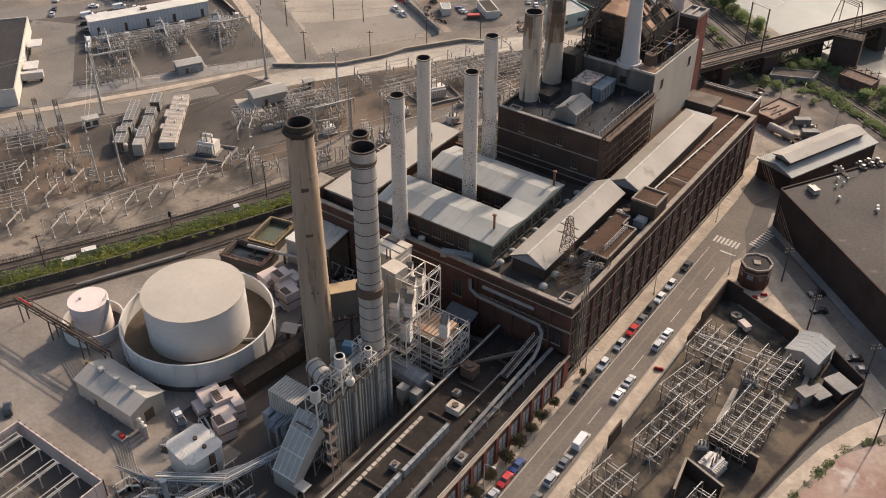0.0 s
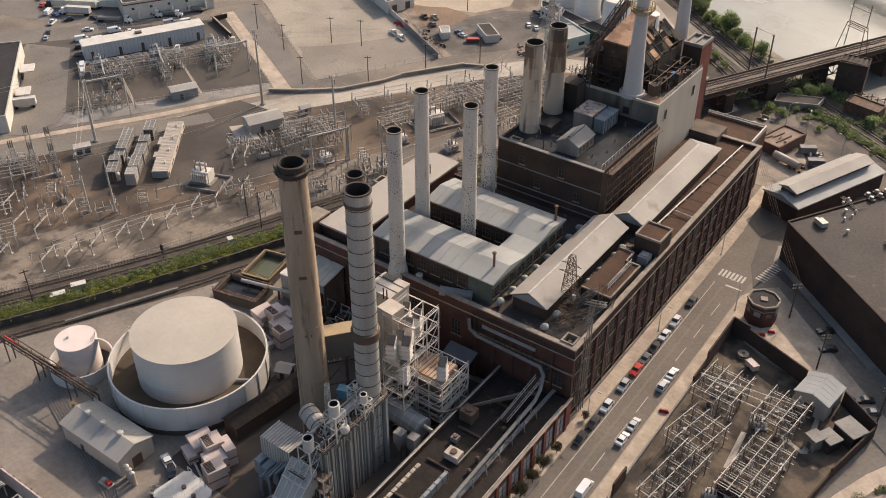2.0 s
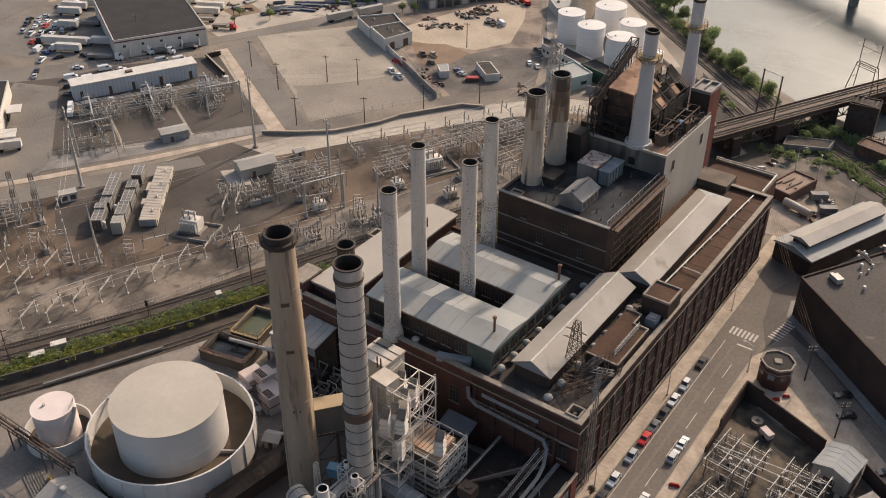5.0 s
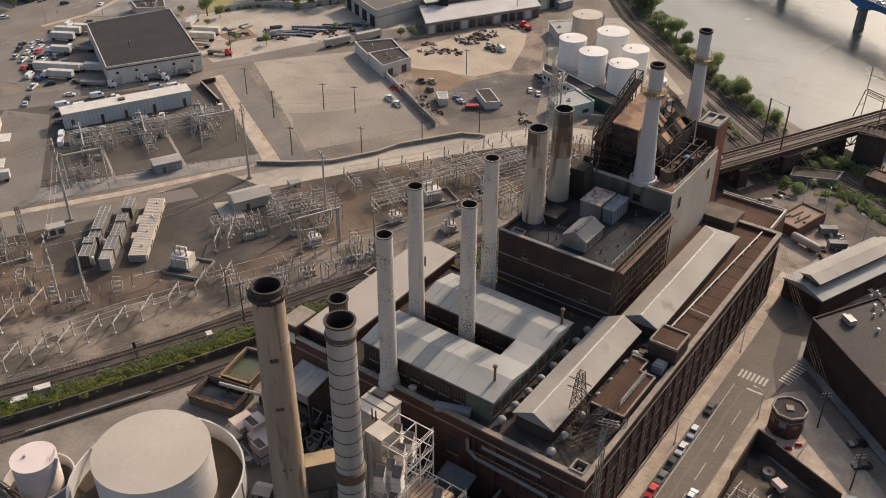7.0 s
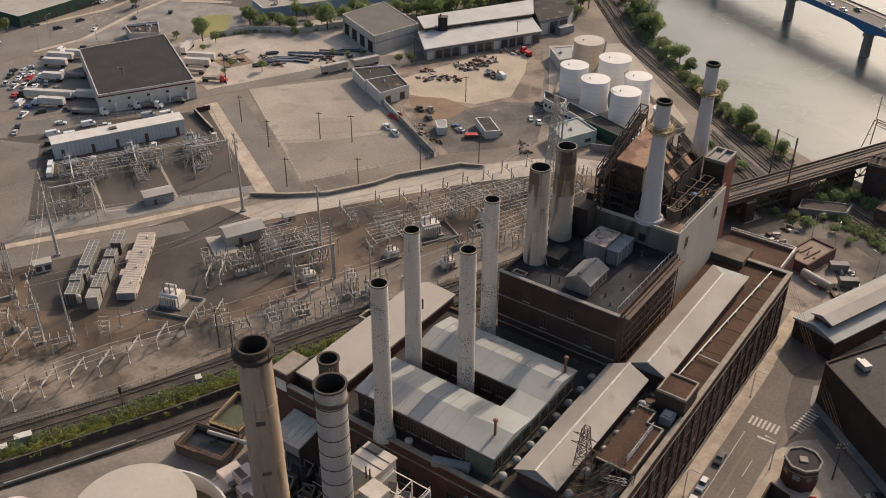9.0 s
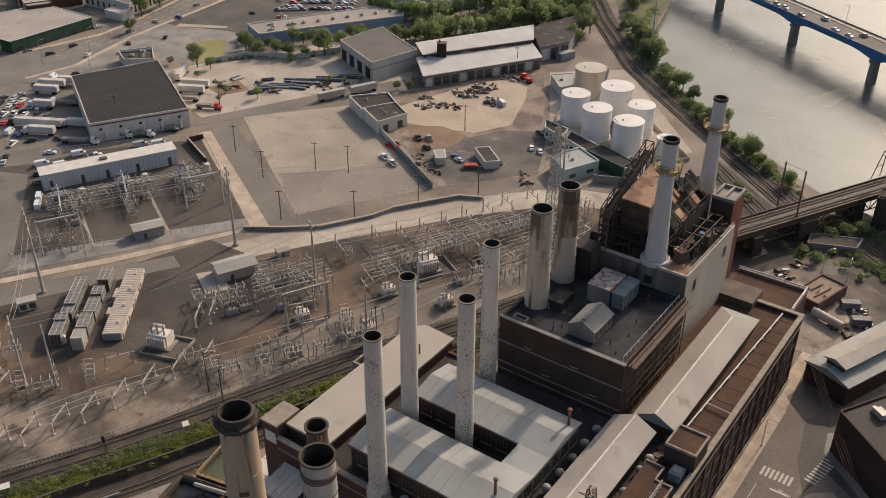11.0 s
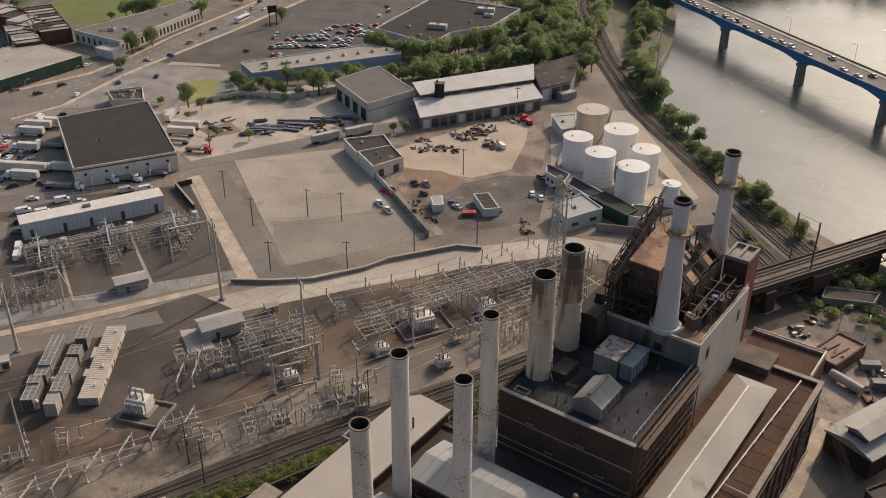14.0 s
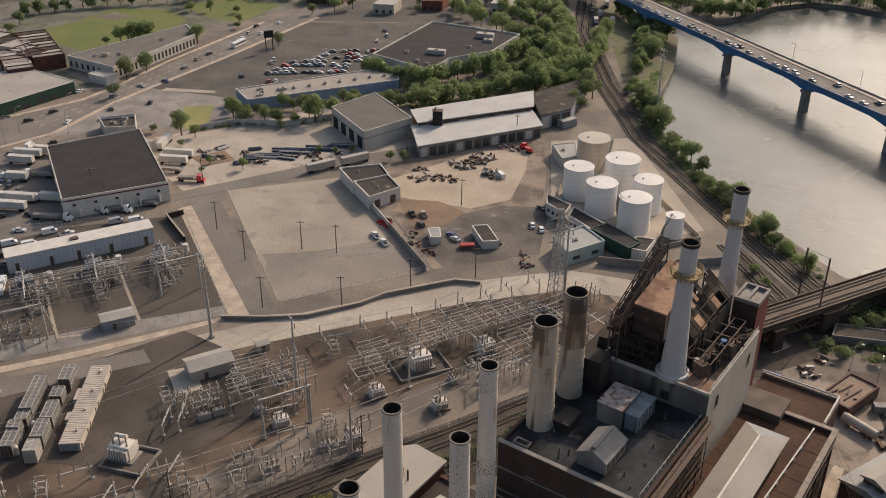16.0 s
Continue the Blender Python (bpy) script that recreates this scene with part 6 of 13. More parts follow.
for k in range(5):
    part("pipe", MB().pipe([(-2.6 + k * 1.3, -1.0 - (k % 2) * 0.8, 0), (-2.6 + k * 1.3, -1.0 - (k % 2) * 0.8, 5 + k * 0.9), (-2.0 + k * 1.3, 2.4, 6 + k * 0.9)], 0.22 + 0.06 * (k % 2), 8), SHEET_BLUE, br_)
for k in range(2):
    h_ = thing("dust_hopper", -24.6 + k * 3.2, -31.4 + k * 0.6, 0.05, label="grey steel hopper leg under the blue vessel", category="hopper", group="hoppers under the vessel")
    part("bin", MB().obox(0, 0, 5.0, 8.2, 2.2, 2.2), SHEET_SOOTY, h_)
    part("cone", MB().obox(0, 0, 2.4, 5.0, 0.8, 0.8, 0, 2.6), SHEET_SOOTY, h_)
    part("leg", MB().beam((-0.9, -0.9, 0), (-0.9, -0.9, 5.2), 0.18).beam((0.9, 0.9, 0), (0.9, 0.9, 5.2), 0.18).beam((-0.9, 0.9, 0), (-0.9, 0.9, 5.2), 0.18).beam((0.9, -0.9, 0), (0.9, -0.9, 5.2), 0.18), STEEL_DARK, h_)
wb = thing("access_tower", -30.6, -55.5, 0.05, label="pale steel access tower with stairs beside the boiler", category="access tower")
mb = MB()
for a, b in ((-2.2, -2), (2.2, -2), (2.2, 2), (-2.2, 2)):
    mb.beam((a, b, 0), (a, b, 14), 0.24)
for z in (4.5, 9, 13.9):
    for p, q in (((-2.2, -2), (2.2, -2)), ((2.2, -2), (2.2, 2)), ((2.2, 2), (-2.2, 2)), ((-2.2, 2), (-2.2, -2))):
        mb.beam((*p, z), (*q, z), 0.2)
        mb.beam((*p, z + 1.1), (*q, z + 1.1), 0.08)
        mb.beam((*p, z - 4.4), (*q, z), 0.1)
part("frame", mb, STEEL, wb)
part("landing", MB().box(-2.2, 2.2, -2, 2, 4.4, 4.5).box(-2.2, 2.2, -2, 2, 8.9, 9.0).box(-2.2, 2.2, -2, 2, 13.85, 13.95), STEEL_DARK, wb)
ih = thing("inlet_house", -41.2, -49.8, 0.05, label="white ribbed air inlet filter house on blue ducts", category="filter house")
part("body", MB().box(-4.2, 4.2, -2.8, 2.8, 6.5, 12), SHEET_PALE, ih)
mb = MB()
for k in range(12):
    x = -4.1 + k * 0.74
    mb.box(x, x + 0.22, -2.9, 2.9, 12, 12.18)
    mb.box(x, x + 0.22, -2.95, -2.8, 6.5, 12)
part("ribs", mb, WHITE_PAINT, ih)
for k in range(3):
    part("duct", MB().box(-4.4 + k * 2.6, -2.6 + k * 2.6, -5.2 - (k % 2) * 0.5, -2.8, 3.0, 7.0), SHEET_BLUE, ih, "blue-grey duct leg")
part("leg", MB().box(-3.9, -3.5, -2.4, -2.0, 0, 6.5).box(3.5, 3.9, -2.4, -2.0, 0, 6.5).box(-3.9, -3.5, 2.0, 2.4, 0, 6.5).box(3.5, 3.9, 2.0, 2.4, 0, 6.5), STEEL_DARK, ih)
part("pipe", MB().pipe([(4.6, -3.2, 0.5), (4.6, -3.2, 8.0), (7.0, -3.2, 8.0)], 0.3), SHEET_BLUE, ih)
sd = thing("exhaust_duct", -30.5, -58.5, 0.05, label="big white ribbed sloping exhaust duct", category="duct")
for k, (y0, z0, y1, z1) in enumerate(((3.6, 15.5, 0.4, 12.6), (0.4, 12.6, -2.8, 9.4), (-2.8, 9.4, -6.0, 5.4))):
    w0, w1 = 3.4 - 0.1 * k, 3.3 - 0.1 * k
    vs = [(-w0, y0, z0), (w0, y0, z0), (w1, y1, z1), (-w1, y1, z1), (-w0, y0, z0 - 4.5), (w0, y0, z0 - 4.5), (w1, y1, max(0.5, z1 - 4.5)), (-w1, y1, max(0.5, z1 - 4.5))]
    p = part("duct_section", MB().add(vs, [(3, 2, 1, 0), (4, 5, 6, 7), (0, 1, 5, 4), (1, 2, 6, 5), (2, 3, 7, 6), (3, 0, 4, 7)]), SHEET_PALE, sd)
    mb = MB()
    for j in range(5):
        x = -w0 + 0.3 + j * (2 * w0 - 0.6) / 4
        mb.beam((x, y0, z0 + 0.08), (x, y1, z1 + 0.08), 0.2, 0.16)
    mb.beam((-w1, y1, z1 + 0.1), (w1, y1, z1 + 0.1), 0.3, 0.3)
    part("rib", mb, WHITE_PAINT, p)
part("prop", MB().beam((-2.8, -4.5, 0), (-2.8, -4.5, 3), 0.3).beam((2.8, -4.5, 0), (2.8, -4.5, 3), 0.3), STEEL_DARK, sd)
part("landing", MB().box(3.2, 6.0, -6.5, -4.0, 4.6, 4.8).box(3.4, 3.6, -6.3, -6.1, 0, 4.6).box(5.6, 5.8, -6.3, -6.1, 0, 4.6), STEEL, sd, "small steel landing")
# low pipe galleries between the near units
for x0, y0, x1, y1, z in ((-44, -84, -36, -58, 4.2), (-52, -80, -40, -72, 5.0), (-38, -76, -24, -70, 3.2)):
    g = thing("pipe_rack", (x0 + x1) / 2, (y0 + y1) / 2, 0.05, label="low steel pipe rack crowded with pale and blue pipes", category="pipe rack", group="near yard pipe racks")
    d = Vector((x1 - x0, y1 - y0, 0))
    L = d.length
    d.normalize()
    nrm = Vector((d.y, -d.x, 0))
    mb = MB()
    n = max(2, int(L / 4))
    for k in range(n + 1):
        p = d * (L * k / n - L / 2)
        for s in (-1.3, 1.3):
            q = p + nrm * s
            mb.beam(q, q + Vector((0, 0, z)), 0.2)
        mb.beam(p - nrm * 1.4 + Vector((0, 0, z)), p + nrm * 1.4 + Vector((0, 0, z)), 0.18)
        mb.beam(p - nrm * 1.4 + Vector((0, 0, z * 0.6)), p + nrm * 1.4 + Vector((0, 0, z * 0.6)), 0.14)
    part("frame", mb, STEEL, g)
    for k in range(5):
        a, b = d * (-L / 2), d * (L / 2)
        o = nrm * (-1.1 + k * 0.55) + Vector((0, 0, z + 0.3))
        part("pipe", MB().pipe([a + o, b + o], 0.12 + 0.05 * (k % 3), 8), (STEEL, SHEET_BLUE, WHITE_PAINT)[k % 3], g)
nu = thing("cooler_unit", -41, -80.5, 0.05, 25, label="blue-grey steel cooler skid with pipe bends", category="cooler")
part("body", MB().box(-4, 4, -2, 2, 0.6, 4.2), SHEET_BLUE, nu)
for k in range(3):
    part("fan", MB().cyl(-2.6 + k * 2.6, 0, 4.2, 5.0, 1.1, n=16), STEEL, nu)
part("pipe", MB().pipe([(-4, -2.4, 0.6), (-4, -2.4, 4.6), (4, -2.4, 4.6), (4.6, -2.4, 1.0)], 0.3), SHEET_BLUE, nu)
part("stack_pipe", MB().cyl(-5.4, 0.8, 0, 9.5, 0.55, n=14).cyl(-5.4, 0.8, 9.5, 9.9, 0.7, n=14), SHEET_BLUE, nu, "upright blue-grey pipe")
pu = thing("white_unit", -33.5, -78.5, 0.05, 8, label="white box-shaped equipment units under the pipe racks", category="equipment unit")
part("body", MB().box(-3.5, 3.5, -2.6, 2.6, 0, 4.0), SHEET_PALE, pu)
part("top_box", MB().box(-2.6, 0.4, -1.8, 1.4, 4.0, 5.4), WHITE_PAINT, pu)
part("fan", MB().cyl(2.0, 0.2, 4.0, 4.7, 1.0, n=14), STEEL, pu)

# the white hoods, frames and vessels before the hall
STAINED_PALE = mat("stained_pale_roof", (0.56, 0.50, 0.42), (0.42, 0.35, 0.27), 0.8, scale=0.3, rust=(0.27, 0.17, 0.10), rust_at=0.64)
BEIGE_SHEET = mat("beige_duct_sheet", (0.50, 0.455, 0.385), (0.38, 0.34, 0.28), 0.7, scale=0.2, streak=True)
TAN_BOARD = mat("tan_roof_board", (0.46, 0.34, 0.20), (0.36, 0.27, 0.165), 0.85, scale=0.3)
tn = thing("breeching_duct", -41.6, -28.8, 0.05, 52, label="high tan-topped breeching duct leading to the metal stack", category="duct")
part("duct", MB().box(-5.6, 6.5, -1.6, 1.3, 20.5, 27.4), DUCT_GREY, tn, "sooty grey duct walls")
part("roof", MB().add([(-5.7, -1.7, 27.4), (6.6, -1.7, 27.4), (6.6, 1.4, 27.9), (-5.7, 1.4, 27.9), (-5.7, -1.7, 27.2), (6.6, -1.7, 27.2), (6.6, 1.4, 27.7), (-5.7, 1.4, 27.7)], [(0, 1, 2, 3), (7, 6, 5, 4), (0, 4, 5, 1), (1, 5, 6, 2), (2, 6, 7, 3), (3, 7, 4, 0)]), TAN_BOARD, tn, "tan roof sheet")
for xx in (-5.2, 0.2, 5.8):
    for yy in (-1.3, 1.0):
        part("leg", MB().beam((xx, yy, 0), (xx, yy, 20.5), 0.35), STEEL_DARK, tn)
mb = MB()
for z in (6.5, 13):
    mb.beam((-5.2, -1.3, z), (5.8, -1.3, z), 0.25).beam((-5.2, -1.3, z), (0.2, -1.3, z + 6.5), 0.18).beam((0.2, -1.3, z + 6.5), (5.8, -1.3, z), 0.18)
part("brace", mb, STEEL_DARK, tn)
for k in range(9):
    xx = -7.4 + k * 1.35
    part("vent_pipe", MB().cyl(xx, 3.4, 15.0, 25.2, 0.15, n=8).cyl(xx, 3.4, 25.2, 25.5, 0.24, n=8), BEIGE_SHEET, tn)
part("pipe_beam", MB().beam((-7.8, 3.4, 15.2), (3.8, 3.4, 15.2), 0.4).beam((-7.8, 3.4, 20.4), (3.8, 3.4, 20.4), 0.2).beam((-5.2, 3.4, 0), (-5.2, 3.4, 15.2), 0.35).beam((3.2, 3.4, 0), (3.2, 3.4, 15.2), 0.35), STEEL_DARK, tn)
wl = thing("white_house", -43.2, -11.0, 0.05, -2, label="white sheet-clad house with a stained pale roof", category="building")
part("wall", MB().box(-3.7, 3.5, -3.4, 3.2, 0, 26.9), BEIGE_SHEET, wl)
part("roof", MB().box(-3.9, 3.7, -3.6, 3.4, 26.9, 27.4), STAINED_PALE, wl)
for yy in (-1.2, 1.1):
    part("roof_lap", MB().box(-3.85, 3.65, yy, yy + 0.2, 27.4, 27.52), DUCT_GREY, wl)
part("roof_tray", MB().box(-3.0, 0.2, 1.4, 3.1, 27.4, 27.75), DUCT_GREY, wl, "grey stained roof tray")
for xx in (2.2, 3.2):
    part("vent_pipe", MB().cyl(xx, -4.2, 22, 30, 0.16, n=8), STEEL_DARK, wl)
w2 = thing("duct_house", -38.3, -17.6, 0.05, -6, label="beige sheet-clad duct house with a sloping shoulder", category="duct house")
part("wall", MB().box(-1.4, 3.0, -1.6, 2.4, 8, 27.6), BEIGE_SHEET, w2)
part("shoulder", MB().add([(-4.6, -1.8, 8), (-1.4, -1.8, 8), (-1.4, 2.2, 8), (-4.6, 2.2, 8), (-4.6, -1.8, 23.5), (-1.4, -1.8, 26.6), (-1.4, 2.2, 27.4), (-4.6, 2.2, 26.8)], [(3, 2, 1, 0), (4, 5, 6, 7), (0, 1, 5, 4), (1, 2, 6, 5), (2, 3, 7, 6), (3, 0, 4, 7)]), BEIGE_SHEET, w2)
part("shoulder_top", MB().add([(-4.7, -1.9, 23.55), (-1.4, -1.9, 26.65), (-1.4, 2.3, 27.45), (-4.7, 2.3, 26.85), (-4.7, -1.9, 23.7), (-1.4, -1.9, 26.8), (-1.4, 2.3, 27.6), (-4.7, 2.3, 27.0)], [(4, 5, 6, 7), (0, 1, 5, 4), (1, 2, 6, 5), (2, 3, 7, 6), (3, 0, 4, 7)]), TAN_BOARD, w2, "tan stained top sheet")
part("roof", MB().box(-1.5, 3.1, -1.7, 2.5, 27.6, 27.8), STAINED_PALE, w2)
for xx, yy in ((-4.2, -1.4), (2.6, -1.2), (2.6, 2.0), (-4.2, 1.8)):
    part("leg", MB().beam((xx, yy, 0), (xx, yy, 8), 0.4), STEEL_DARK, w2)


def hood(x, y, z0, z1, w=1.7, deg=20):
    h = thing("exhaust_hood", x, y, z0, deg, label="white louvred exhaust hood with a slanted open mouth", category="exhaust hood", group="white exhaust hoods")
    n = z1 - z0
    part("body", MB().add([(-w, -w, 0), (w, -w, 0), (w, w, 0), (-w, w, 0), (-w, -w, n - 1.7), (w, -w, n - 1.7), (w, w, n), (-w, w, n)], [(3, 2, 1, 0), (0, 1, 5, 4), (1, 2, 6, 5), (2, 3, 7, 6), (3, 0, 4, 7)]), HOOD_PAINT, h)
    part("mouth", MB().add([(-w + 0.18, -w + 0.18, n - 1.65), (w - 0.18, -w + 0.18, n - 1.65), (w - 0.18, w - 0.18, n - 0.15), (-w + 0.18, w - 0.18, n - 0.15)], [(0, 1, 2, 3)]), DUCT_GREY, h, "dark open mouth")
    for k in range(int((n - 1.8) / 1.25)):
        zz = n - 2.9 - k * 1.25
        part("louvre", MB().add([(-w - 0.05, -w - 0.05, zz + 0.5), (w + 0.05, -w - 0.05, zz + 0.5), (w + 0.05, w + 0.05, zz + 0.5), (-w - 0.05, w + 0.05, zz + 0.5), (-w - 0.28, -w - 0.28, zz), (w + 0.28, -w - 0.28, zz), (w + 0.28, w + 0.28, zz), (-w - 0.28, w + 0.28, zz)], [(0, 1, 2, 3), (7, 6, 5, 4), (0, 4, 5, 1), (1, 5, 6, 2), (2, 6, 7, 3), (3, 7, 4, 0)]), HOOD_PAINT, h)
    return h


HOOD_PAINT = mat("sunbleached_white_hood", (0.70, 0.645, 0.57), (0.56, 0.505, 0.44), 0.75, scale=0.4, streak=True)
for x, y, z1 in ((-31.7, -24.6, 27.0), (-31.2, -22.2, 27.0), (-29.1, -22.6, 26.6), (-36.0, -13.9, 27.2), (-32.5, -14.4, 27.2), (-32.0, -18.0, 27.2), (-29.0, -23.9, 21.6), (-22.8, -18.0, 20.6)):
    hood(x, y, 20.4 if z1 > 22 else 14.6, z1, 0.92)

def steel_frame_block(x0, x1, y0, y1, z1, nx, ny, nz, label, name="duct_gallery", material=STEEL, thick=0.22):
    f = thing(name, (x0 + x1) / 2, (y0 + y1) / 2, 0.05, label=label, category="steel frame")
    X = [-(x1 - x0) / 2 + (x1 - x0) * i / nx for i in range(nx + 1)]
    Y = [-(y1 - y0) / 2 + (y1 - y0) * i / ny for i in range(ny + 1)]
    Z = [z1 * i / nz for i in range(nz + 1)]
    for x in X:
        for y in Y:
            if x in (X[0], X[-1]) or y in (Y[0], Y[-1]):
                part("post", MB().beam((x, y, 0), (x, y, z1), thick), material, f)
    for z in Z[1:]:
        for x in X:
            part("floor_beam", MB().beam((x, Y[0], z), (x, Y[-1], z), thick * 0.9), material, f)
        for y in Y:
            part("floor_beam", MB().beam((X[0], y, z), (X[-1], y, z), thick * 0.9), material, f)
        mb = MB()
        for a, b in (((X[0], Y[0]), (X[-1], Y[0])), ((X[-1], Y[0]), (X[-1], Y[-1])), ((X[0], Y[0]), (X[0], Y[-1]))):
            for r in (0.55, 1.1):
                mb.beam((*a, z + r), (*b, z + r), 0.08)
        part("railing", mb, material, f)
    for k in range(nz):
        for i in range(nx):
            part("brace", MB().beam((X[i], Y[0], Z[k]), (X[i + 1], Y[0], Z[k + 1]), thick * 0.55), material, f)
        for i in range(ny):
            part("brace", MB().beam((X[-1], Y[i], Z[k]), (X[-1], Y[i + 1], Z[k + 1]), thick * 0.55), material, f)
    return f


FRAME_PAINT = mat("cream_frame_paint", (0.66, 0.605, 0.53), (0.50, 0.45, 0.39), 0.75, scale=0.5)
steel_frame_block(-38.2, -29.4, -19.4, -10.4, 26.6, 2, 2, 6, "tall cream steel frame of the duct gallery", material=FRAME_PAINT)
steel_frame_block(-33.4, -27.8, -25.8, -20.6, 20.4, 1, 1, 5, "pale steel frame under the exhaust hoods", material=FRAME_PAINT)
ou = thing("ducted_unit", -27.0, -15.6, 0.05, label="pipe-wrapped process unit with an orange rusty top", category="process unit")
part("body", MB().box(-4.6, 4.6, -4.2, 4.2, 2, 12.6), STEEL_DARK, ou)
part("top", MB().box(-4.2, 4.2, -3.4, 3.4, 12.6, 14.4), mat("orange_rust_top", (0.43, 0.27, 0.17), (0.44, 0.36, 0.28), 0.85, scale=0.4, contrast=0.8), ou, "orange rusty top")
mb = MB()
for k in range(9):
    mb.box(-4.2 + k * 1.02, -4.02 + k * 1.02, -3.4, 3.4, 14.4, 14.5)
part("top_rib", mb, RUST, ou)
for k in range(6):
    z = 3.2 + k * 1.6
    part("pipe", MB().pipe([(4.9, -4.6, z), (4.9, 4.6, z)], 0.22).pipe([(-4.6, -4.6, z), (4.6, -4.6, z)], 0.22), STEEL if k % 2 else SHEET_PALE, ou)
part("foot", MB().box(-4, -3.4, -3.6, -3, 0, 2).box(3.4, 4, -3.6, -3, 0, 2).box(-4, -3.4, 3, 3.6, 0, 2).box(3.4, 4, 3, 3.6, 0, 2), STEEL_DARK, ou)
steel_frame_block(-32.2, -21.2, -20.4, -10.2, 14, 3, 3, 4, "pale steel gallery with railings round the process unit", material=FRAME_PAINT)
bv = thing("blue_vessel", -28, -25.2, 0.05, -5, label="pale blue sheet-clad horizontal duct vessel", category="vessel")
part("body", MB().pipe([(-6.2, 0, 5.6), (5.6, 0, 5.6)], 2.5, 12), SHEET_BLUE, bv)
mb = MB()
for k in range(6):
    mb.pipe([(-5.5 + k * 2.1, 0, 5.6), (-5.3 + k * 2.1, 0, 5.6)], 2.55, 12)
part("band", mb, SHEET_PALE, bv)
for a in (-4, 0, 4):
    part("saddle", MB().box(a - 0.4, a + 0.4, -1.6, 1.6, 0, 3.6), CONC_GREY, bv)
part("pipe", MB().pipe([(5.8, 0, 6.5), (7.8, 0, 6.5), (7.8, 0, 3.0), (7.8, -5, 3.0)], 0.45, 10), SHEET_PALE, bv)
bc = thing("blue_canopy", -30, -4.4, 0.05, label="blue-grey sloping sheet canopy against the hall", category="canopy")
part("roof", MB().add([(-1.5, -2.6, 9.2), (6.3, -2.6, 9.2), (6.3, 2.0, 10.6), (-1.5, 2.0, 10.6), (-1.5, -2.6, 9.0), (6.3, -2.6, 9.0), (6.3, 2.0, 10.4), (-1.5, 2.0, 10.4)], [(0, 1, 2, 3), (7, 6, 5, 4), (0, 4, 5, 1), (1, 5, 6, 2), (2, 6, 7, 3), (3, 7, 4, 0)]), mat("slate_blue_canopy_sheet", (0.14, 0.15, 0.165), (0.095, 0.10, 0.11), 0.75, scale=0.3), bc)
part("post", MB().box(-1.3, -1.0, -2.4, -2.1, 0, 9.1).box(5.8, 6.1, -2.4, -2.1, 0, 9.1), STEEL_DARK, bc)
pb2 = thing("front_pipe", -15, -2.8, 0, label="fat pale pipe bending along the hall front", category="pipe")
part("pipe", MB().pipe([(-27, -1.6, 18.8), (-26.6, -1.8, 16.2), (-24.5, -2.0, 15.2), (-7.2, -2.2, 14.8), (-5.4, -3.6, 14.2), (-4.4, -6.5, 12.4), (-4.2, -9.0, 11.2), (-3.0, -62, 11.0)], 0.42, 10), SHEET_SOOTY, pb2, smooth=True, world_space=True)
mb = MB()
for k in range(11):
    y = -10 - k * 5
    mb.beam((-4.6, y, 7), (-4.2, y, 10.6), 0.18).beam((-2.8, y, 7), (-3.2, y, 10.6), 0.18).beam((-4.6, y, 8.6), (-2.8, y, 8.6), 0.14)
    mb.beam((-4.5, y, 8), (-2.9, y - 5, 10.4), 0.1)
part("support", mb, SHEET_SOOTY, pb2, world_space=True)
mb = MB()
for k in range(14):
    x = -25 + k * 1.5
    mb.box(x, x + 0.12, -1.9, -0.3, 15.0, 15.2)
part("bracket", mb, STEEL_DARK, pb2, world_space=True)
sb = thing("stair_bridge", -6.5, -10.5, 0, label="pale steel stair bridge from the hall down to the wing", category="stairs")
mb = MB()
for s in (-0.8, 0.8):
    mb.beam((s, 7, 12.5), (s - 2, -4, 7.2), 0.18).beam((s, 7, 13.5), (s - 2, -4, 8.2), 0.1)
    for k in range(10):
        f = k / 9
        mb.beam((s - 2 * f, 7 - 11 * f, 12.5 - 5.3 * f), (s - 2 * f, 7 - 11 * f, 13.5 - 5.3 * f), 0.07)
part("stringer", mb, STEEL, sb)
mb = MB()
for k in range(26):
    f = k / 25
    mb.box(-0.8 - 2 * f, 0.8 - 2 * f, 6.8 - 11 * f, 7.1 - 11 * f, 12.4 - 5.3 * f, 12.5 - 5.3 * f)
part("tread", mb, STEEL_DARK, sb)

# low wing along the street
lw = thing("street_wing", -9, -65, 0, label="low dark brick street wing with boarded windows and tar roof", category="building")
part("wall", MB().box(-19, 0.75, -130, -0.35, 0, 6.2), BRICK_RED, lw, world_space=True)
part("roof", MB().box(-18.6, -4.4, -129.6, -0.7, 6.2, 6.4), ROOF_SOOT, lw, world_space=True)
part("street_roof", MB().box(-3.6, 0.4, -129.6, -0.7, 6.2, 7.4), ROOF_SOOT, lw, "brown gravel roof strip", world_space=True)
mb = MB().box(0.4, 0.75, -130, -0.35, 6.2, 8.0).box(-19, -18.6, -130, -0.35, 6.2, 7.6).box(-4.4, -3.6, -130, -0.35, 6.2, 8.0)
part("parapet", mb, BRICK, lw, world_space=True)
part("coping", MB().box(0.3, 0.95, -130, -0.35, 8.0, 8.2), STONE, lw, world_space=True)
for xa, xb, zz in ((-19.1, -18.5, 7.6), (-4.45, -3.55, 8.0)):
    part("coping", MB().box(xa, xb, -130, -0.35, zz, zz + 0.15), SHEET_SOOTY, lw, "sooty sheet coping", world_space=True)
for k in range(27):
    y = -3.0 - k * 4.8
    part("pilaster", MB().box(0.75, 1.1, y - 0.5, y + 0.5, 0, 8.0), BRICK_RED, lw, world_space=True)

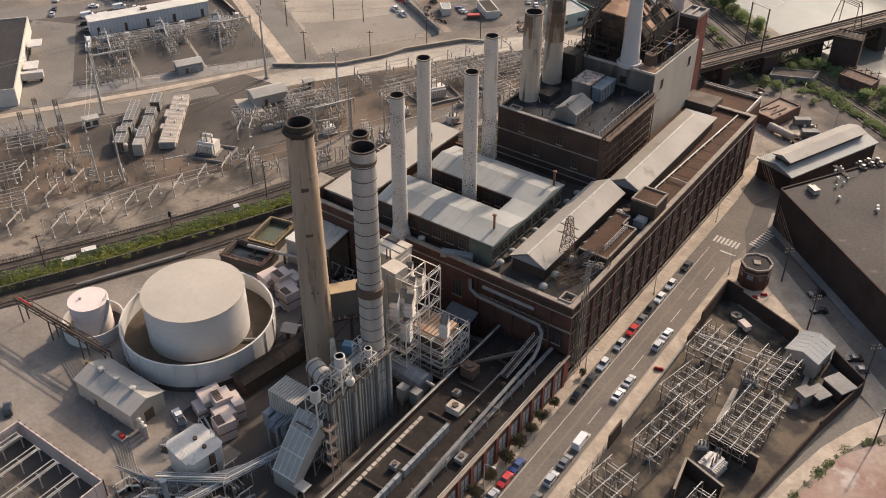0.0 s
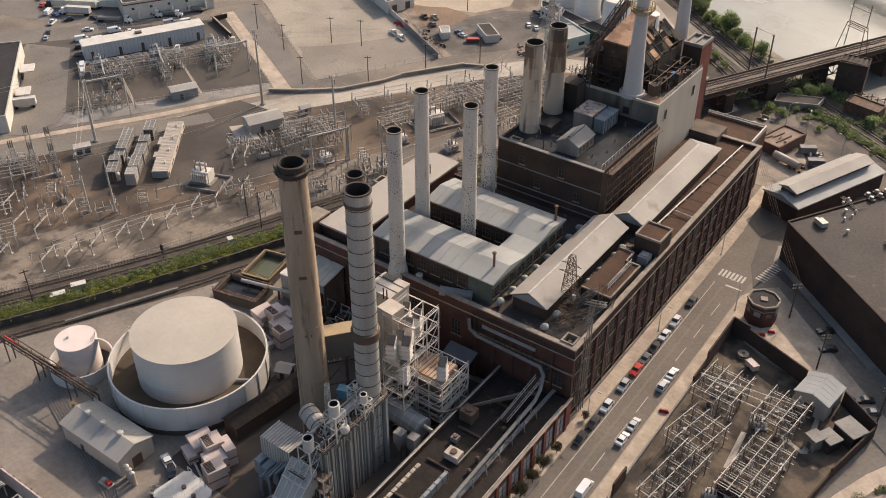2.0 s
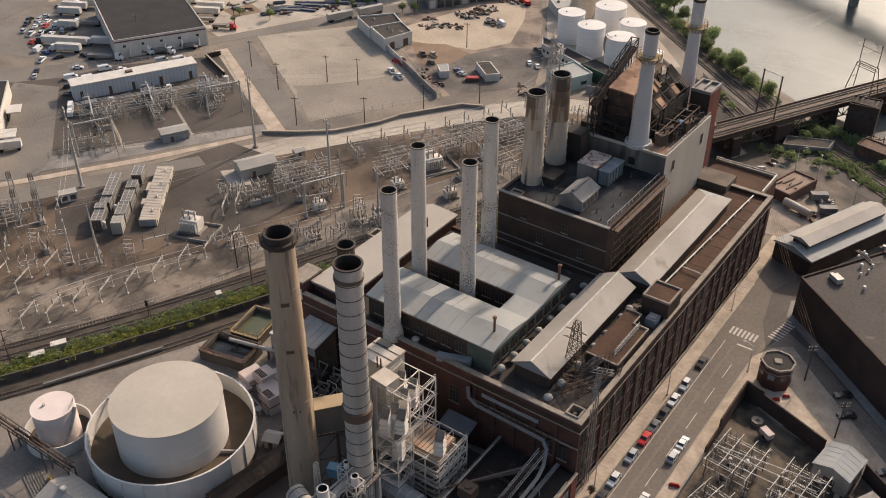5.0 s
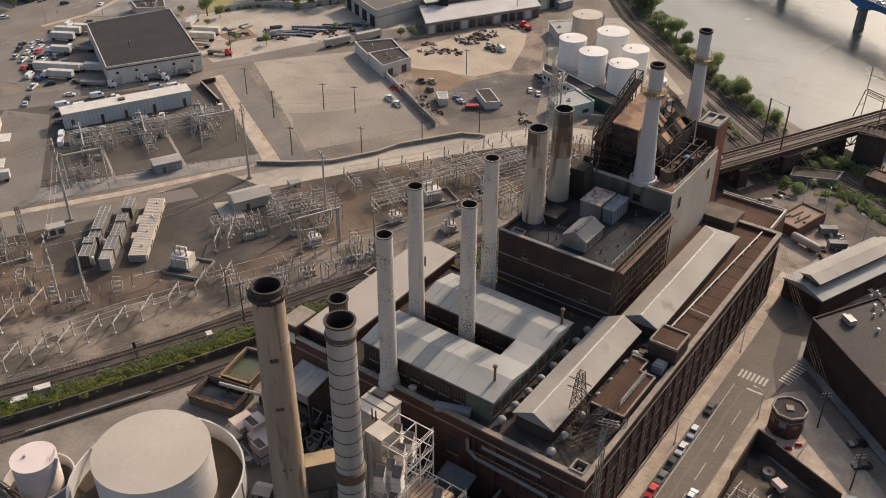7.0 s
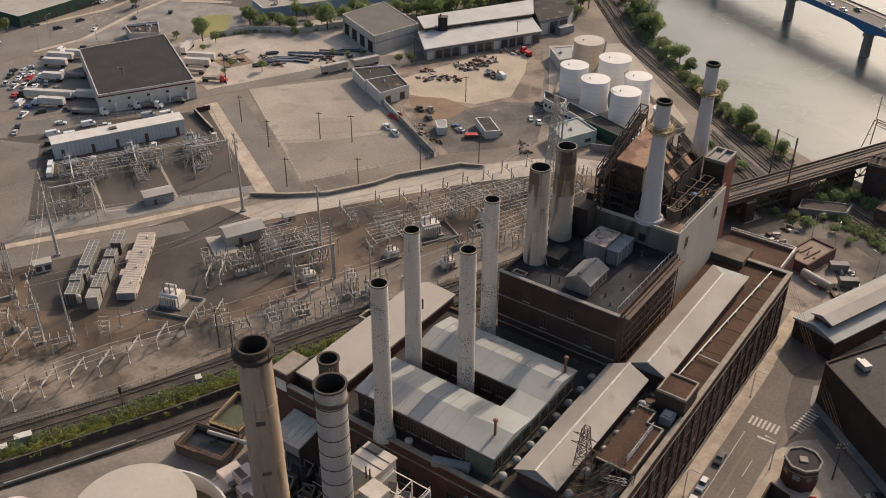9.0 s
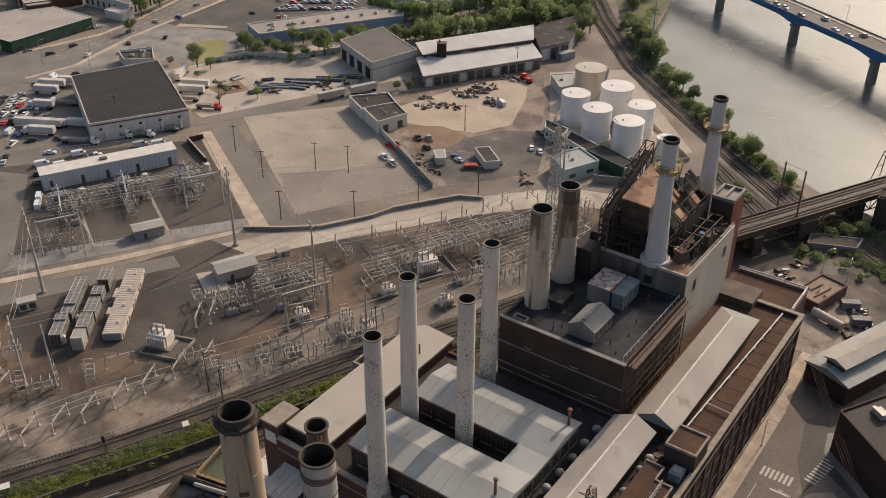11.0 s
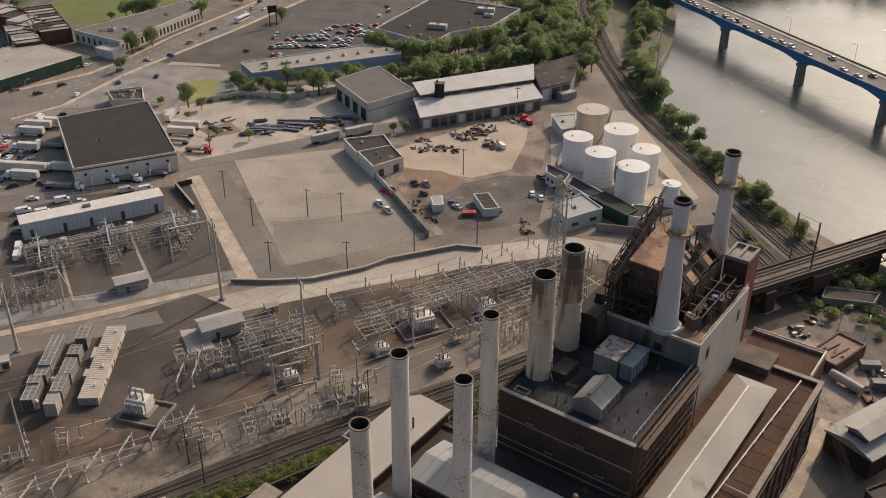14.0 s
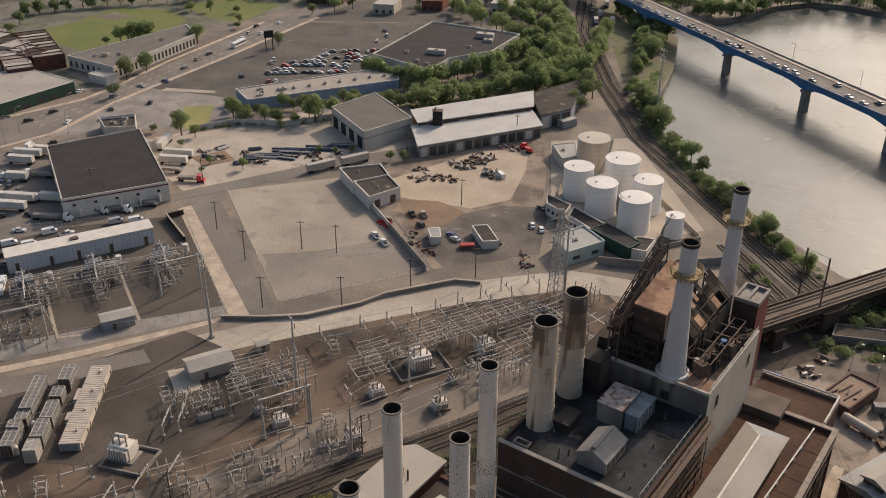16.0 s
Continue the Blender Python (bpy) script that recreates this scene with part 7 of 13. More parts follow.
for k in range(26):
    window(lw, 0.75, -3.0 - (k + 1) * 4.8 + 0.95, 1.2, 2.9, 5.2, "x", mats=(GLASS_PALE, STONE), cols=2, rows=3)
mb = MB()
for k in range(38):
    y = -36.5 - k * 1.6
    mb.box(-16.9, -16.1, y, y + 1.3, 6.4, 6.75)
part("walk_slab", mb, PALE_CONC, lw, "row of pale walkway slabs", world_space=True)
for y in (-43, -60, -77):
    part("skylight", MB().box(-10.0, -9.2, y - 8, y + 8, 6.4, 8.6), GLASS_PALE, lw, "sloping greenish glazing strip", world_space=True)
    mb = MB()
    for k in range(9):
        mb.box(-10.1, -9.1, y - 8 + k * 2 - 0.1, y - 8 + k * 2 + 0.1, 6.4, 8.7)
    part("skylight_bar", mb, SHEET_SOOTY, lw, world_space=True)
part("conduit", MB().pipe([(-18.4, -4, 8.1), (-18.4, -110, 8.1)], 0.16, 6).pipe([(0.2, -4, 8.4), (0.2, -110, 8.4)], 0.12, 6), STEEL, lw, world_space=True)
for x, y, lx, ly, h, m in ((-11.6, -29.5, 3.4, 2.6, 2.0, STAINED_PALE), (-14.2, -25.2, 1.6, 1.6, 1.4, SHEET_SOOTY), (-2.0, -41, 2.0, 2.6, 1.3, SHEET_SOOTY), (-12.5, -50, 1.8, 1.8, 1.3, SHEET_SOOTY), (-15.5, -18.0, 3.4, 3.0, 3.0, STEEL_DARK)):
    a = thing("roof_unit", x, y, 6.4 if x < -4 else 7.4, label="pale boxy roof unit on the tar roof", category="air handler", group="units on the street wing roof")
    part("body", MB().box(-lx / 2, lx / 2, -ly / 2, ly / 2, 0.25, h), m, a)
    part("base", MB().box(-lx / 2 + 0.2, lx / 2 - 0.2, -ly / 2 + 0.2, ly / 2 - 0.2, 0, 0.25), STEEL_DARK, a)
    part("fan", MB().cyl(0, 0, h, h + 0.3, min(lx, ly) * 0.3, n=12), STEEL_DARK, a)
ct = thing("pipe_trestle", -14, -13, 0, label="pale pipes and steel trestle before the hall front", category="pipe rack")
for k in range(4):
    part("pipe", MB().pipe([(-21 + k * 0.7, -22 + k * 1.0, 8.2), (-9 + k * 0.9, -4.5 + k * 0.4, 8.2)], 0.16 + 0.05 * k, 8), SHEET_SOOTY if k == 1 else STEEL_DARK, ct, world_space=True)
part("post", MB().box(-19.2, -18.9, -19, -18.7, 6.4, 8.2).box(-14.2, -13.9, -12, -11.7, 6.4, 8.2).box(-10.4, -10.1, -6.5, -6.2, 6.4, 8.2), STEEL_DARK, ct, world_space=True)

# settling basins
RIM_OCHRE = mat("worn_ochre_rim", (0.30, 0.215, 0.10), (0.20, 0.15, 0.085), 0.85, scale=0.5)
for x0, x1, y0, y1, col, lab in ((-101.0, -92.5, -5.0, 7.0, YELLOW, "concrete settling basin with yellow railings and green water"), (-101.5, -88.0, -14.5, -6.2, RUST, "dark settling basin with rusty rim")):
    pn = thing("settling_basin", (x0 + x1) / 2, (y0 + y1) / 2, 0, 12, label=lab, category="basin", group="settling basins")
    a, b = (x1 - x0) / 2, (y1 - y0) / 2
    mb = MB()
    for q in ((-a, a, -b, -b + 0.6), (-a, a, b - 0.6, b), (-a, -a + 0.6, -b + 0.6, b - 0.6), (a - 0.6, a, -b + 0.6, b - 0.6)):
        mb.box(*q, 0, 3.0)
    part("wall", mb, DARK_YARD, pn)
    part("water", MB().box(-a + 0.6, a - 0.6, -b + 0.6, b - 0.6, 0, 1.6), mat("basin_water_" + ("green" if col is YELLOW else "black"), (0.10, 0.105, 0.06) if col is YELLOW else (0.03, 0.03, 0.028), None, 0.2, bump=0.0), pn)
    part("rim", MB().beam((-a, -b, 3.1), (a, -b, 3.1), 0.7, 0.3).beam((a, -b, 3.1), (a, b, 3.1), 0.45, 0.2).beam((a, b, 3.1), (-a, b, 3.1), 0.45, 0.2).beam((-a, b, 3.1), (-a, -b, 3.1), 0.45, 0.2), RIM_OCHRE if col is YELLOW else RUST_DARK, pn)
    mb = MB()
    for k in range(7):
        mb.beam((-a + 2 * a * k / 6, -b, 3.2), (-a + 2 * a * k / 6, -b, 4.3), 0.09)
        mb.beam((a, -b + 2 * b * k / 6, 3.2), (a, -b + 2 * b * k / 6, 4.3), 0.09)
    mb.beam((-a, -b, 4.3), (a, -b, 4.3), 0.1).beam((a, -b, 4.3), (a, b, 4.3), 0.1).beam((-a, -b, 3.8), (a, -b, 3.8), 0.08).beam((a, -b, 3.8), (a, b, 3.8), 0.08)
    part("railing", mb, col, pn)
fp = thing("flat_pipe", -86, -1.5, 0, label="long pale pipe on posts beside the basins", category="pipe")
part("pipe", MB().pipe([(-97, -8.5, 3.4), (-76, -3.0, 3.4)], 0.5, 10), SHEET_PALE, fp, smooth=True, world_space=True)
part("post", MB().box(-95.2, -94.8, -8.2, -7.8, 0, 3.0).box(-86.2, -85.8, -5.8, -5.4, 0, 3.0).box(-78.2, -77.8, -3.7, -3.3, 0, 3.0), STEEL_DARK, fp, world_space=True)
wr = thing("white_roof_annex", -83, 4, 0.05, 4, label="low annex with white panelled round-topped roof", category="building")
part("wall", MB().box(-3.6, 3.0, -8, 8, 0, 7.5), SHEET_PALE, wr)
for k in range(4):
    part("roof_panel", MB().box(-3.8, 3.2, -8.1 + k * 4.1, -4.2 + k * 4.1, 7.5, 7.9), WHITE_PAINT, wr)
sg = ribbed_shed(-63.8, -26.8, 3.6, 3.2, 2.6, 0.8, "small pale hut beside the tank bund", SHEET_PALE, SHEET_PALE, "x", 20)
ribbed_shed(-58.2, -38.5, 4.6, 21, 4.2, 1.2, "long dark gabled pipe gallery house", STEEL_DARK, ROOF_SOOT, "y", -8)
# ---- further clutter of the works ----
rr = random.Random(46)
wg = thing("roof_wall", -9.5, -19, 6.4, label="long thin pale upstand wall on the sooty roof", category="roof wall")
part("wall", MB().box(-0.1, 0.1, -12, 11, 0, 1.1), STEEL_DARK, wg)
part("coping", MB().box(-0.15, 0.15, -12, 11, 1.1, 1.22), SHEET_SOOTY, wg)
for y, m in ((-24, 0.9), (-27.5, 1.1), (-31, 0.8), (-12, 1.0), (-16.5, 0.8)):
    v = thing("roof_vent", -6.8 + rr.uniform(-0.8, 0.8), y, 6.4, label="small dark mushroom vent on the sooty roof", category="roof vent", group="vents on the street wing roof")
    part("pipe", MB().cyl(0, 0, 0, 1.0 * m, 0.3, n=8), STEEL_DARK, v)
    part("cowl", MB().lathe(0, 0, [(0.55, 0.9 * m), (0.5, 1.3 * m), (0.01, 1.6 * m)], 10), STEEL_DARK, v)
for k in range(5):
    y = -10 - k * 11.5
    kerb_ = thing("roof_patch_frame", -14.0, y, 6.4, label="raised tar-covered roof kerb", category="roof kerb", group="kerbs on the street wing roof")
    part("kerb", MB().box(-2.0, 4.0, -0.2, 0.2, 0, 0.5), STEEL_DARK, kerb_)
    part("flashing", MB().box(-2.0, 4.0, -0.26, 0.26, 0.5, 0.56), RUST_DARK, kerb_)
# platforms and pipework on the south end and top of the recovery boiler
sp = thing("boiler_platforms", -28, -54.5, 0.05, label="stacked steel platforms with pipes at the boiler end", category="platform")
for z in (3.5, 7.0, 10.5, 14.0):
    p = part("platform", MB().box(-3.0, 3.4, -1.4, 1.2, z, z + 0.12), STEEL_DARK, sp)
    mb = MB()
    for k in range(6):
        x = -3.0 + k * 1.28
        mb.beam((x, -1.4, z), (x, -1.4, z + 1.1), 0.07)
    for dz in (0.55, 1.1):
        mb.beam((-3.0, -1.4, z + dz), (3.4, -1.4, z + dz), 0.06).beam((3.4, -1.4, z + dz), (3.4, 1.2, z + dz), 0.06)
    part("railing", mb, STEEL, p)
for x, y in ((-3.0, -1.4), (3.4, -1.4), (3.4, 1.2), (-3.0, 1.2)):
    part("post", MB().beam((x, y, 0), (x, y, 15.2), 0.2), STEEL, sp)
for k in range(9):
    x = -2.6 + k * 0.68
    part("pipe", MB().pipe([(x, -0.6 + rr.uniform(-0.5, 0.9), rr.uniform(0.5, 4)), (x, -0.6 + rr.uniform(-0.5, 0.9), rr.uniform(9, 16.5))], rr.uniform(0.08, 0.22), 7), rr.choice((STEEL, WHITE_PAINT, SHEET_BLUE)), sp)
for k in range(16):
    x, y = rr.uniform(-3.0, 1.6), rr.uniform(-9, 9)
    v = thing("relief_valve", -28 + x, -43.5 + y, 19.95, rr.uniform(0, 180), label="small valve assembly on the boiler deck", category="valve", group="valves on the boiler deck")
    part("stem", MB().cyl(0, 0, 0, rr.uniform(0.8, 2.2), 0.12, n=6), STEEL, v)
    part("body", MB().lathe(0, 0, [(0.1, 0.3), (0.4, 0.5), (0.4, 0.9), (0.1, 1.1)], 8), rr.choice((STEEL, SHEET_BLUE, STEEL_DARK)), v)
    part("pipe", MB().pipe([(0, 0, 0.7), (rr.uniform(0.8, 2.2), 0, 0.7), (rr.uniform(0.8, 2.2), 0.2, 0.1)], 0.1, 6), rr.choice((STEEL, WHITE_PAINT)), v)
lattice_mast("vent_mast", -35.8, -41.2, 0.05, 1.9, 23.5, 10, 0.12, "slim white lattice mast beside the filter house", WHITE_PAINT)
bcab = thing("blue_cabinet", -34.5, -37.5, 19.0, 20, label="small bright blue sheet cabinet on legs", category="cabinet")
part("body", MB().box(-1.3, 1.3, -1.0, 1.0, -1.0, 1.4), mat("blue_sheet", (0.13, 0.27, 0.36), (0.10, 0.2, 0.28), 0.6, scale=0.3), bcab)
for x in (-1.1, 1.1):
    part("leg", MB().beam((x, 0, -18.9), (x, 0, -1.0), 0.2), STEEL_DARK, bcab)
# piping and skids at the south edge of the yard
for i in range(26):
    x, y = rr.uniform(-62, -34), rr.uniform(-86, -68)
    if -56.5 < x < -45.5 and y > -75.5:
        continue
    k = thing("process_skid", x, y, 0.05, rr.choice((-8, 25, 35, 80)), label="small process skid with pale blue pipes and a drum", category="process skid", group="process skids of the near yard")
    h = rr.uniform(1.0, 3.2)
    part("base", MB().box(-1.6, 1.6, -1.0, 1.0, 0, 0.3), STEEL_DARK, k)
    part("drum", MB().pipe([(-1.2, 0.3, h * 0.55), (1.2, 0.3, h * 0.55)], h * 0.25, 10), rr.choice((SHEET_BLUE, SHEET_PALE, WHITE_PAINT)), k)
    part("pipe", MB().pipe([(-1.5, -0.7, 0.3), (-1.5, -0.7, h + 0.6), (1.5, -0.7, h + 0.6), (1.5, -0.7, 0.4)], 0.14, 7), rr.choice((SHEET_BLUE, STEEL)), k)
    part("pipe", MB().pipe([(-1.0, 0.9, 0.3), (-1.0, 0.9, h + 1.2), (2.4, 0.9, h + 1.2)], 0.1, 7), rr.choice((WHITE_PAINT, STEEL)), k)
    part("frame", MB().beam((-1.6, -1, 0), (-1.6, -1, h + 0.8), 0.12).beam((1.6, -1, 0), (1.6, -1, h + 0.8), 0.12).beam((-1.6, 1, 0), (-1.6, 1, h + 0.8), 0.12).beam((1.6, 1, 0), (1.6, 1, h + 0.8), 0.12).beam((-1.6, -1, h + 0.8), (1.6, -1, h + 0.8), 0.1).beam((-1.6, 1, h + 0.8), (1.6, 1, h + 0.8), 0.1), STEEL, k)
pk_ = thing("yard_pipes", -50, -78, 0.05, label="bundle of pale blue pipes sweeping over the yard", category="pipes")
for k in range(4):
    o = k * 0.9
    part("pipe", MB().pipe([(-64 + o, -82 + o * 0.3, 2.2 + (k % 2) * 0.6), (-52 + o, -80 + o * 0.5, 2.6 + (k % 2) * 0.6), (-46 + o * 0.6, -74 + o * 0.2, 3.2), (-37 + o * 0.4, -62 - o * 0.1, 4.6)], 0.14 + 0.04 * (k % 3), 7), (SHEET_BLUE, SHEET_SOOTY, SHEET_BLUE)[k % 3], pk_, world_space=True)
for x, y in ((-58, -80.5), (-51, -79), (-46, -73.5), (-41, -67)):
    part("stand", MB().box(x - 0.2, x + 0.2, y - 0.2, y + 0.2, 0, 2.4), STEEL_DARK, pk_, world_space=True)
# dark framing over the lower casing
sf = thing("sooty_scaffold", -39.5, 83.6, 41.6, label="soot-black steel framing before the casing", category="steel frame")
for k in range(6):
    x = -5.8 + k * 2.1
    part("post", MB().beam((x, -1.2 + (k % 2) * 1.6, 0), (x, -1.2 + (k % 2) * 1.6, 4.2 + (k * 1.9) % 3.4), 0.22), SOOT_SHADE_STEEL, sf)
    part("strut", MB().beam((x, -1.0, 0.6), (x + 2.0, 0.6, 4.0), 0.16), SOOT_SHADE_STEEL, sf)
for z in (2.2, 4.2):
    part("girder", MB().beam((-5.8, -1.2, z), (4.8, -1.2, z), 0.22), SOOT_SHADE_STEEL, sf)
    part("deck", MB().box(-5.6, 2.0, -1.0, 1.4, z - 0.12, z), SOOT_SHADE_STEEL, sf)
# weathered gear on the ruined tower top
for i in range(34):
    x, y = rr.uniform(-45, -22.5), rr.uniform(84, 110)
    if (abs(x + 30.7) < 4 and abs(y - 84) < 5) or (x < -33.5) or (-35 < x < -27.5 and y > 89):
        continue
    c = rr.random()
    if c < 0.5:
        b = thing("bent_beam", x, y, 41.6, rr.choice((0, 90, 35, 120)), label="loose rusty steel beam on the ruined floor", category="beam", group="beams on the ruined tower")
        L = rr.uniform(2, 6)
        part("web", MB().beam((-L / 2, 0, 0.4), (L / 2, 0, 0.4 + rr.uniform(0, 1.5)), 0.12, 0.5), RUST_DARK, b)
        part("flange", MB().beam((-L / 2, 0, 0.12), (L / 2, 0, 0.3), 0.35, 0.1), RUST, b)
    else:
        b = thing("boiler_fitting", x, y, 41.6, rr.uniform(0, 90), label="rusty duct stub standing on the ruined floor", category="duct", group="duct stubs on the ruined tower")
        h = rr.uniform(1.0, 3.8)
        part("body", MB().obox(0, 0, 0, h, rr.uniform(1, 2.6), rr.uniform(1, 2.6), 0, rr.uniform(0.6, 1)), rr.choice((RUST_DARK, RUST_DARK, STEEL_DARK, RUST)), b)
        part("pipe", MB().pipe([(0.9, 0, 0), (0.9, 0, h + 1.2), (2.6, 0.3, h + 1.2)], 0.2, 7), RUST_DARK, b)
# Paler rust plate paints the sunlit corner of the tower floor.
solo("pale_floor_patch", MB().box(-33.5, -21.8, 81.8, 86.5, 41.6, 41.66), mat("sunlit_rust_floor", (0.33, 0.215, 0.14), (0.20, 0.12, 0.08), 0.95, scale=0.3, contrast=0.9), "rusty plate at the tower corner, painted paler as sunlit", "floor plate")
# roof fittings of the boiler house
for x, y, h in ((-27, 55, 1.2), (-25, 60, 0.8), (-26, 66, 1.0), (-40, 52, 2.6), (-38.8, 54, 1.6), (-24, 72, 1.0), (-28, 76, 1.4), (-44.5, 56, 0.8), (-24.5, 52.5, 0.7)):
    v = thing("roof_vent", x, y, 35.7, label="thin dark vent pipe on the boiler house roof", category="roof vent", group="vents on the boiler house roof")
    part("pipe", MB().cyl(0, 0, 0, h, 0.14, n=7), STEEL_DARK, v)
    part("flashing", MB().lathe(0, 0, [(0.4, 0), (0.18, 0.25), (0.01, 0.25)], 8), STEEL_DARK, v)
# east edge rail along the flank rack of the boiler house
er = thing("roof_rail", -21.6, 50, 36.5, label="bent pale rail along the boiler house edge", category="railing")
for k in range(16):
    part("post", MB().beam((0, k * 1.95, -0.1), (0, k * 1.95, 1.1), 0.08), STEEL, er)
part("rail", MB().beam((0, 0, 1.1), (0, 29.3, 1.1), 0.08), STEEL, er)

# pale lean-to beside the stair tower
lt = thing("lean_to", -70.4, -4.6, 0.05, label="pale ribbed sheet lean-to over dark machinery", category="lean-to")
part("roof", MB().add([(-4.6, -4.0, 15.0), (4.2, -4.0, 15.0), (4.2, 4.2, 16.4), (-4.6, 4.2, 16.4), (-4.6, -4.0, 14.8), (4.2, -4.0, 14.8), (4.2, 4.2, 16.2), (-4.6, 4.2, 16.2)], [(0, 1, 2, 3), (7, 6, 5, 4), (0, 4, 5, 1), (1, 5, 6, 2), (2, 6, 7, 3), (3, 7, 4, 0)]), STAINED_PALE, lt)
for k in range(6):
    part("roof_rib", MB().beam((-4.5 + k * 1.7, -4.0, 15.06), (-4.5 + k * 1.7, 4.2, 16.46), 0.12, 0.1), STAINED_PALE, lt)
part("fascia", MB().box(-4.6, 4.2, -4.1, -4.0, 12.6, 14.9), SHEET_SOOTY, lt)
part("back_wall", MB().box(-4.5, 4.1, 3.6, 4.0, 0, 15.9), BRICK_BLACK, lt)
for x in (-4.4, 0, 4.0):
    part("post", MB().beam((x, -3.8, 0), (x, -3.8, 14.9), 0.3), STEEL_DARK, lt)
for i in range(22):
    x, y = rr.uniform(-72, -54), rr.uniform(-13, -3.5)
    d = thing("process_skid", x, y, 0.05, rr.choice((0, 15, 90)), label="dark sooty machinery skid with bent pipes", category="process skid", group="machinery before the hall front")
    h = rr.uniform(3, 9)
    part("body", MB().obox(0, 0, 0, h * 0.7, rr.uniform(1.5, 3.2), rr.uniform(1.5, 2.6), 0, rr.uniform(0.7, 1)), rr.choice((STEEL_DARK, RUST_DARK, DUCT_GREY)), d)
    part("pipe", MB().pipe([(-1.2, 1.0, 0), (-1.2, 1.0, h), (1.6, 1.0, h), (1.6, -1.2, h * 0.8)], rr.uniform(0.14, 0.3), 8), rr.choice((STEEL_DARK, SHEET_SOOTY, DUCT_GREY)), d)
    part("rail", MB().beam((-1.4, -1.2, h * 0.7), (1.4, -1.2, h * 0.7), 0.1).beam((-1.4, -1.2, 0), (-1.4, -1.2, h * 0.7), 0.12).beam((1.4, -1.2, 0), (1.4, -1.2, h * 0.7), 0.12), FRAME_PAINT if i % 3 == 0 else STEEL_DARK, d)
# ---- vehicles ----
def paint(name, col):
    m = bpy.data.materials.new(name)
    m.use_nodes = True
    nt = m.node_tree
    b = nt.nodes["Principled BSDF"]
    b.inputs["Roughness"].default_value = 0.3
    b.inputs["Coat Weight"].default_value = 0.4
    n = nt.nodes.new("ShaderNodeTexNoise")
    n.inputs["Scale"].default_value = 1.2
    geo = nt.nodes.new("ShaderNodeNewGeometry")
    nt.links.new(geo.outputs["Position"], n.inputs["Vector"])
    x = nt.nodes.new("ShaderNodeMix")
    x.data_type = "RGBA"
    nt.links.new(n.outputs["Fac"], x.inputs["Factor"])
    x.inputs[6].default_value = (*col, 1)
    x.inputs[7].default_value = (*(c * 0.8 for c in col), 1)
    nt.links.new(x.outputs[2], b.inputs["Base Color"])
    return m


PAINTS = {"white": paint("white_car_paint", (0.68, 0.67, 0.65)), "black": paint("black_car_paint", (0.015, 0.015, 0.017)), "silver": paint("silver_car_paint", (0.42, 0.42, 0.42)),
          "red": paint("red_car_paint", (0.50, 0.02, 0.018)), "blue": paint("blue_car_paint", (0.03, 0.06, 0.20)), "grey": paint("grey_car_paint", (0.12, 0.12, 0.125)), "tan": paint("tan_car_paint", (0.36, 0.30, 0.22))}
PROTO = {}


def section_body(rows, w_low, w_top, z_low):
    """A car body from side-view rows (y, z of the top line), with a narrower top."""
    mb = MB()
    n = len(rows)
    vs = []
    for y, z, k in rows:
        w = w_low + (w_top - w_low) * k
        vs += [(-w_low, y, z_low), (-w, y, z), (w, y, z), (w_low, y, z_low)]
    fs = []
    for i in range(n - 1):
        a, b = i * 4, (i + 1) * 4
        fs += [(a, a + 1, b + 1, b), (a + 1, a + 2, b + 2, b + 1), (a + 2, a + 3, b + 3, b + 2), (a + 3, a, b, b + 3)]
    fs += [(3, 2, 1, 0), ((n - 1) * 4, (n - 1) * 4 + 1, (n - 1) * 4 + 2, (n - 1) * 4 + 3)]
    return mb.add(vs, fs)


NEAR_CARS = ("cars along the brick hall", "cars along the substation wall", "cars on the cross street", "vehicles in the works yard")


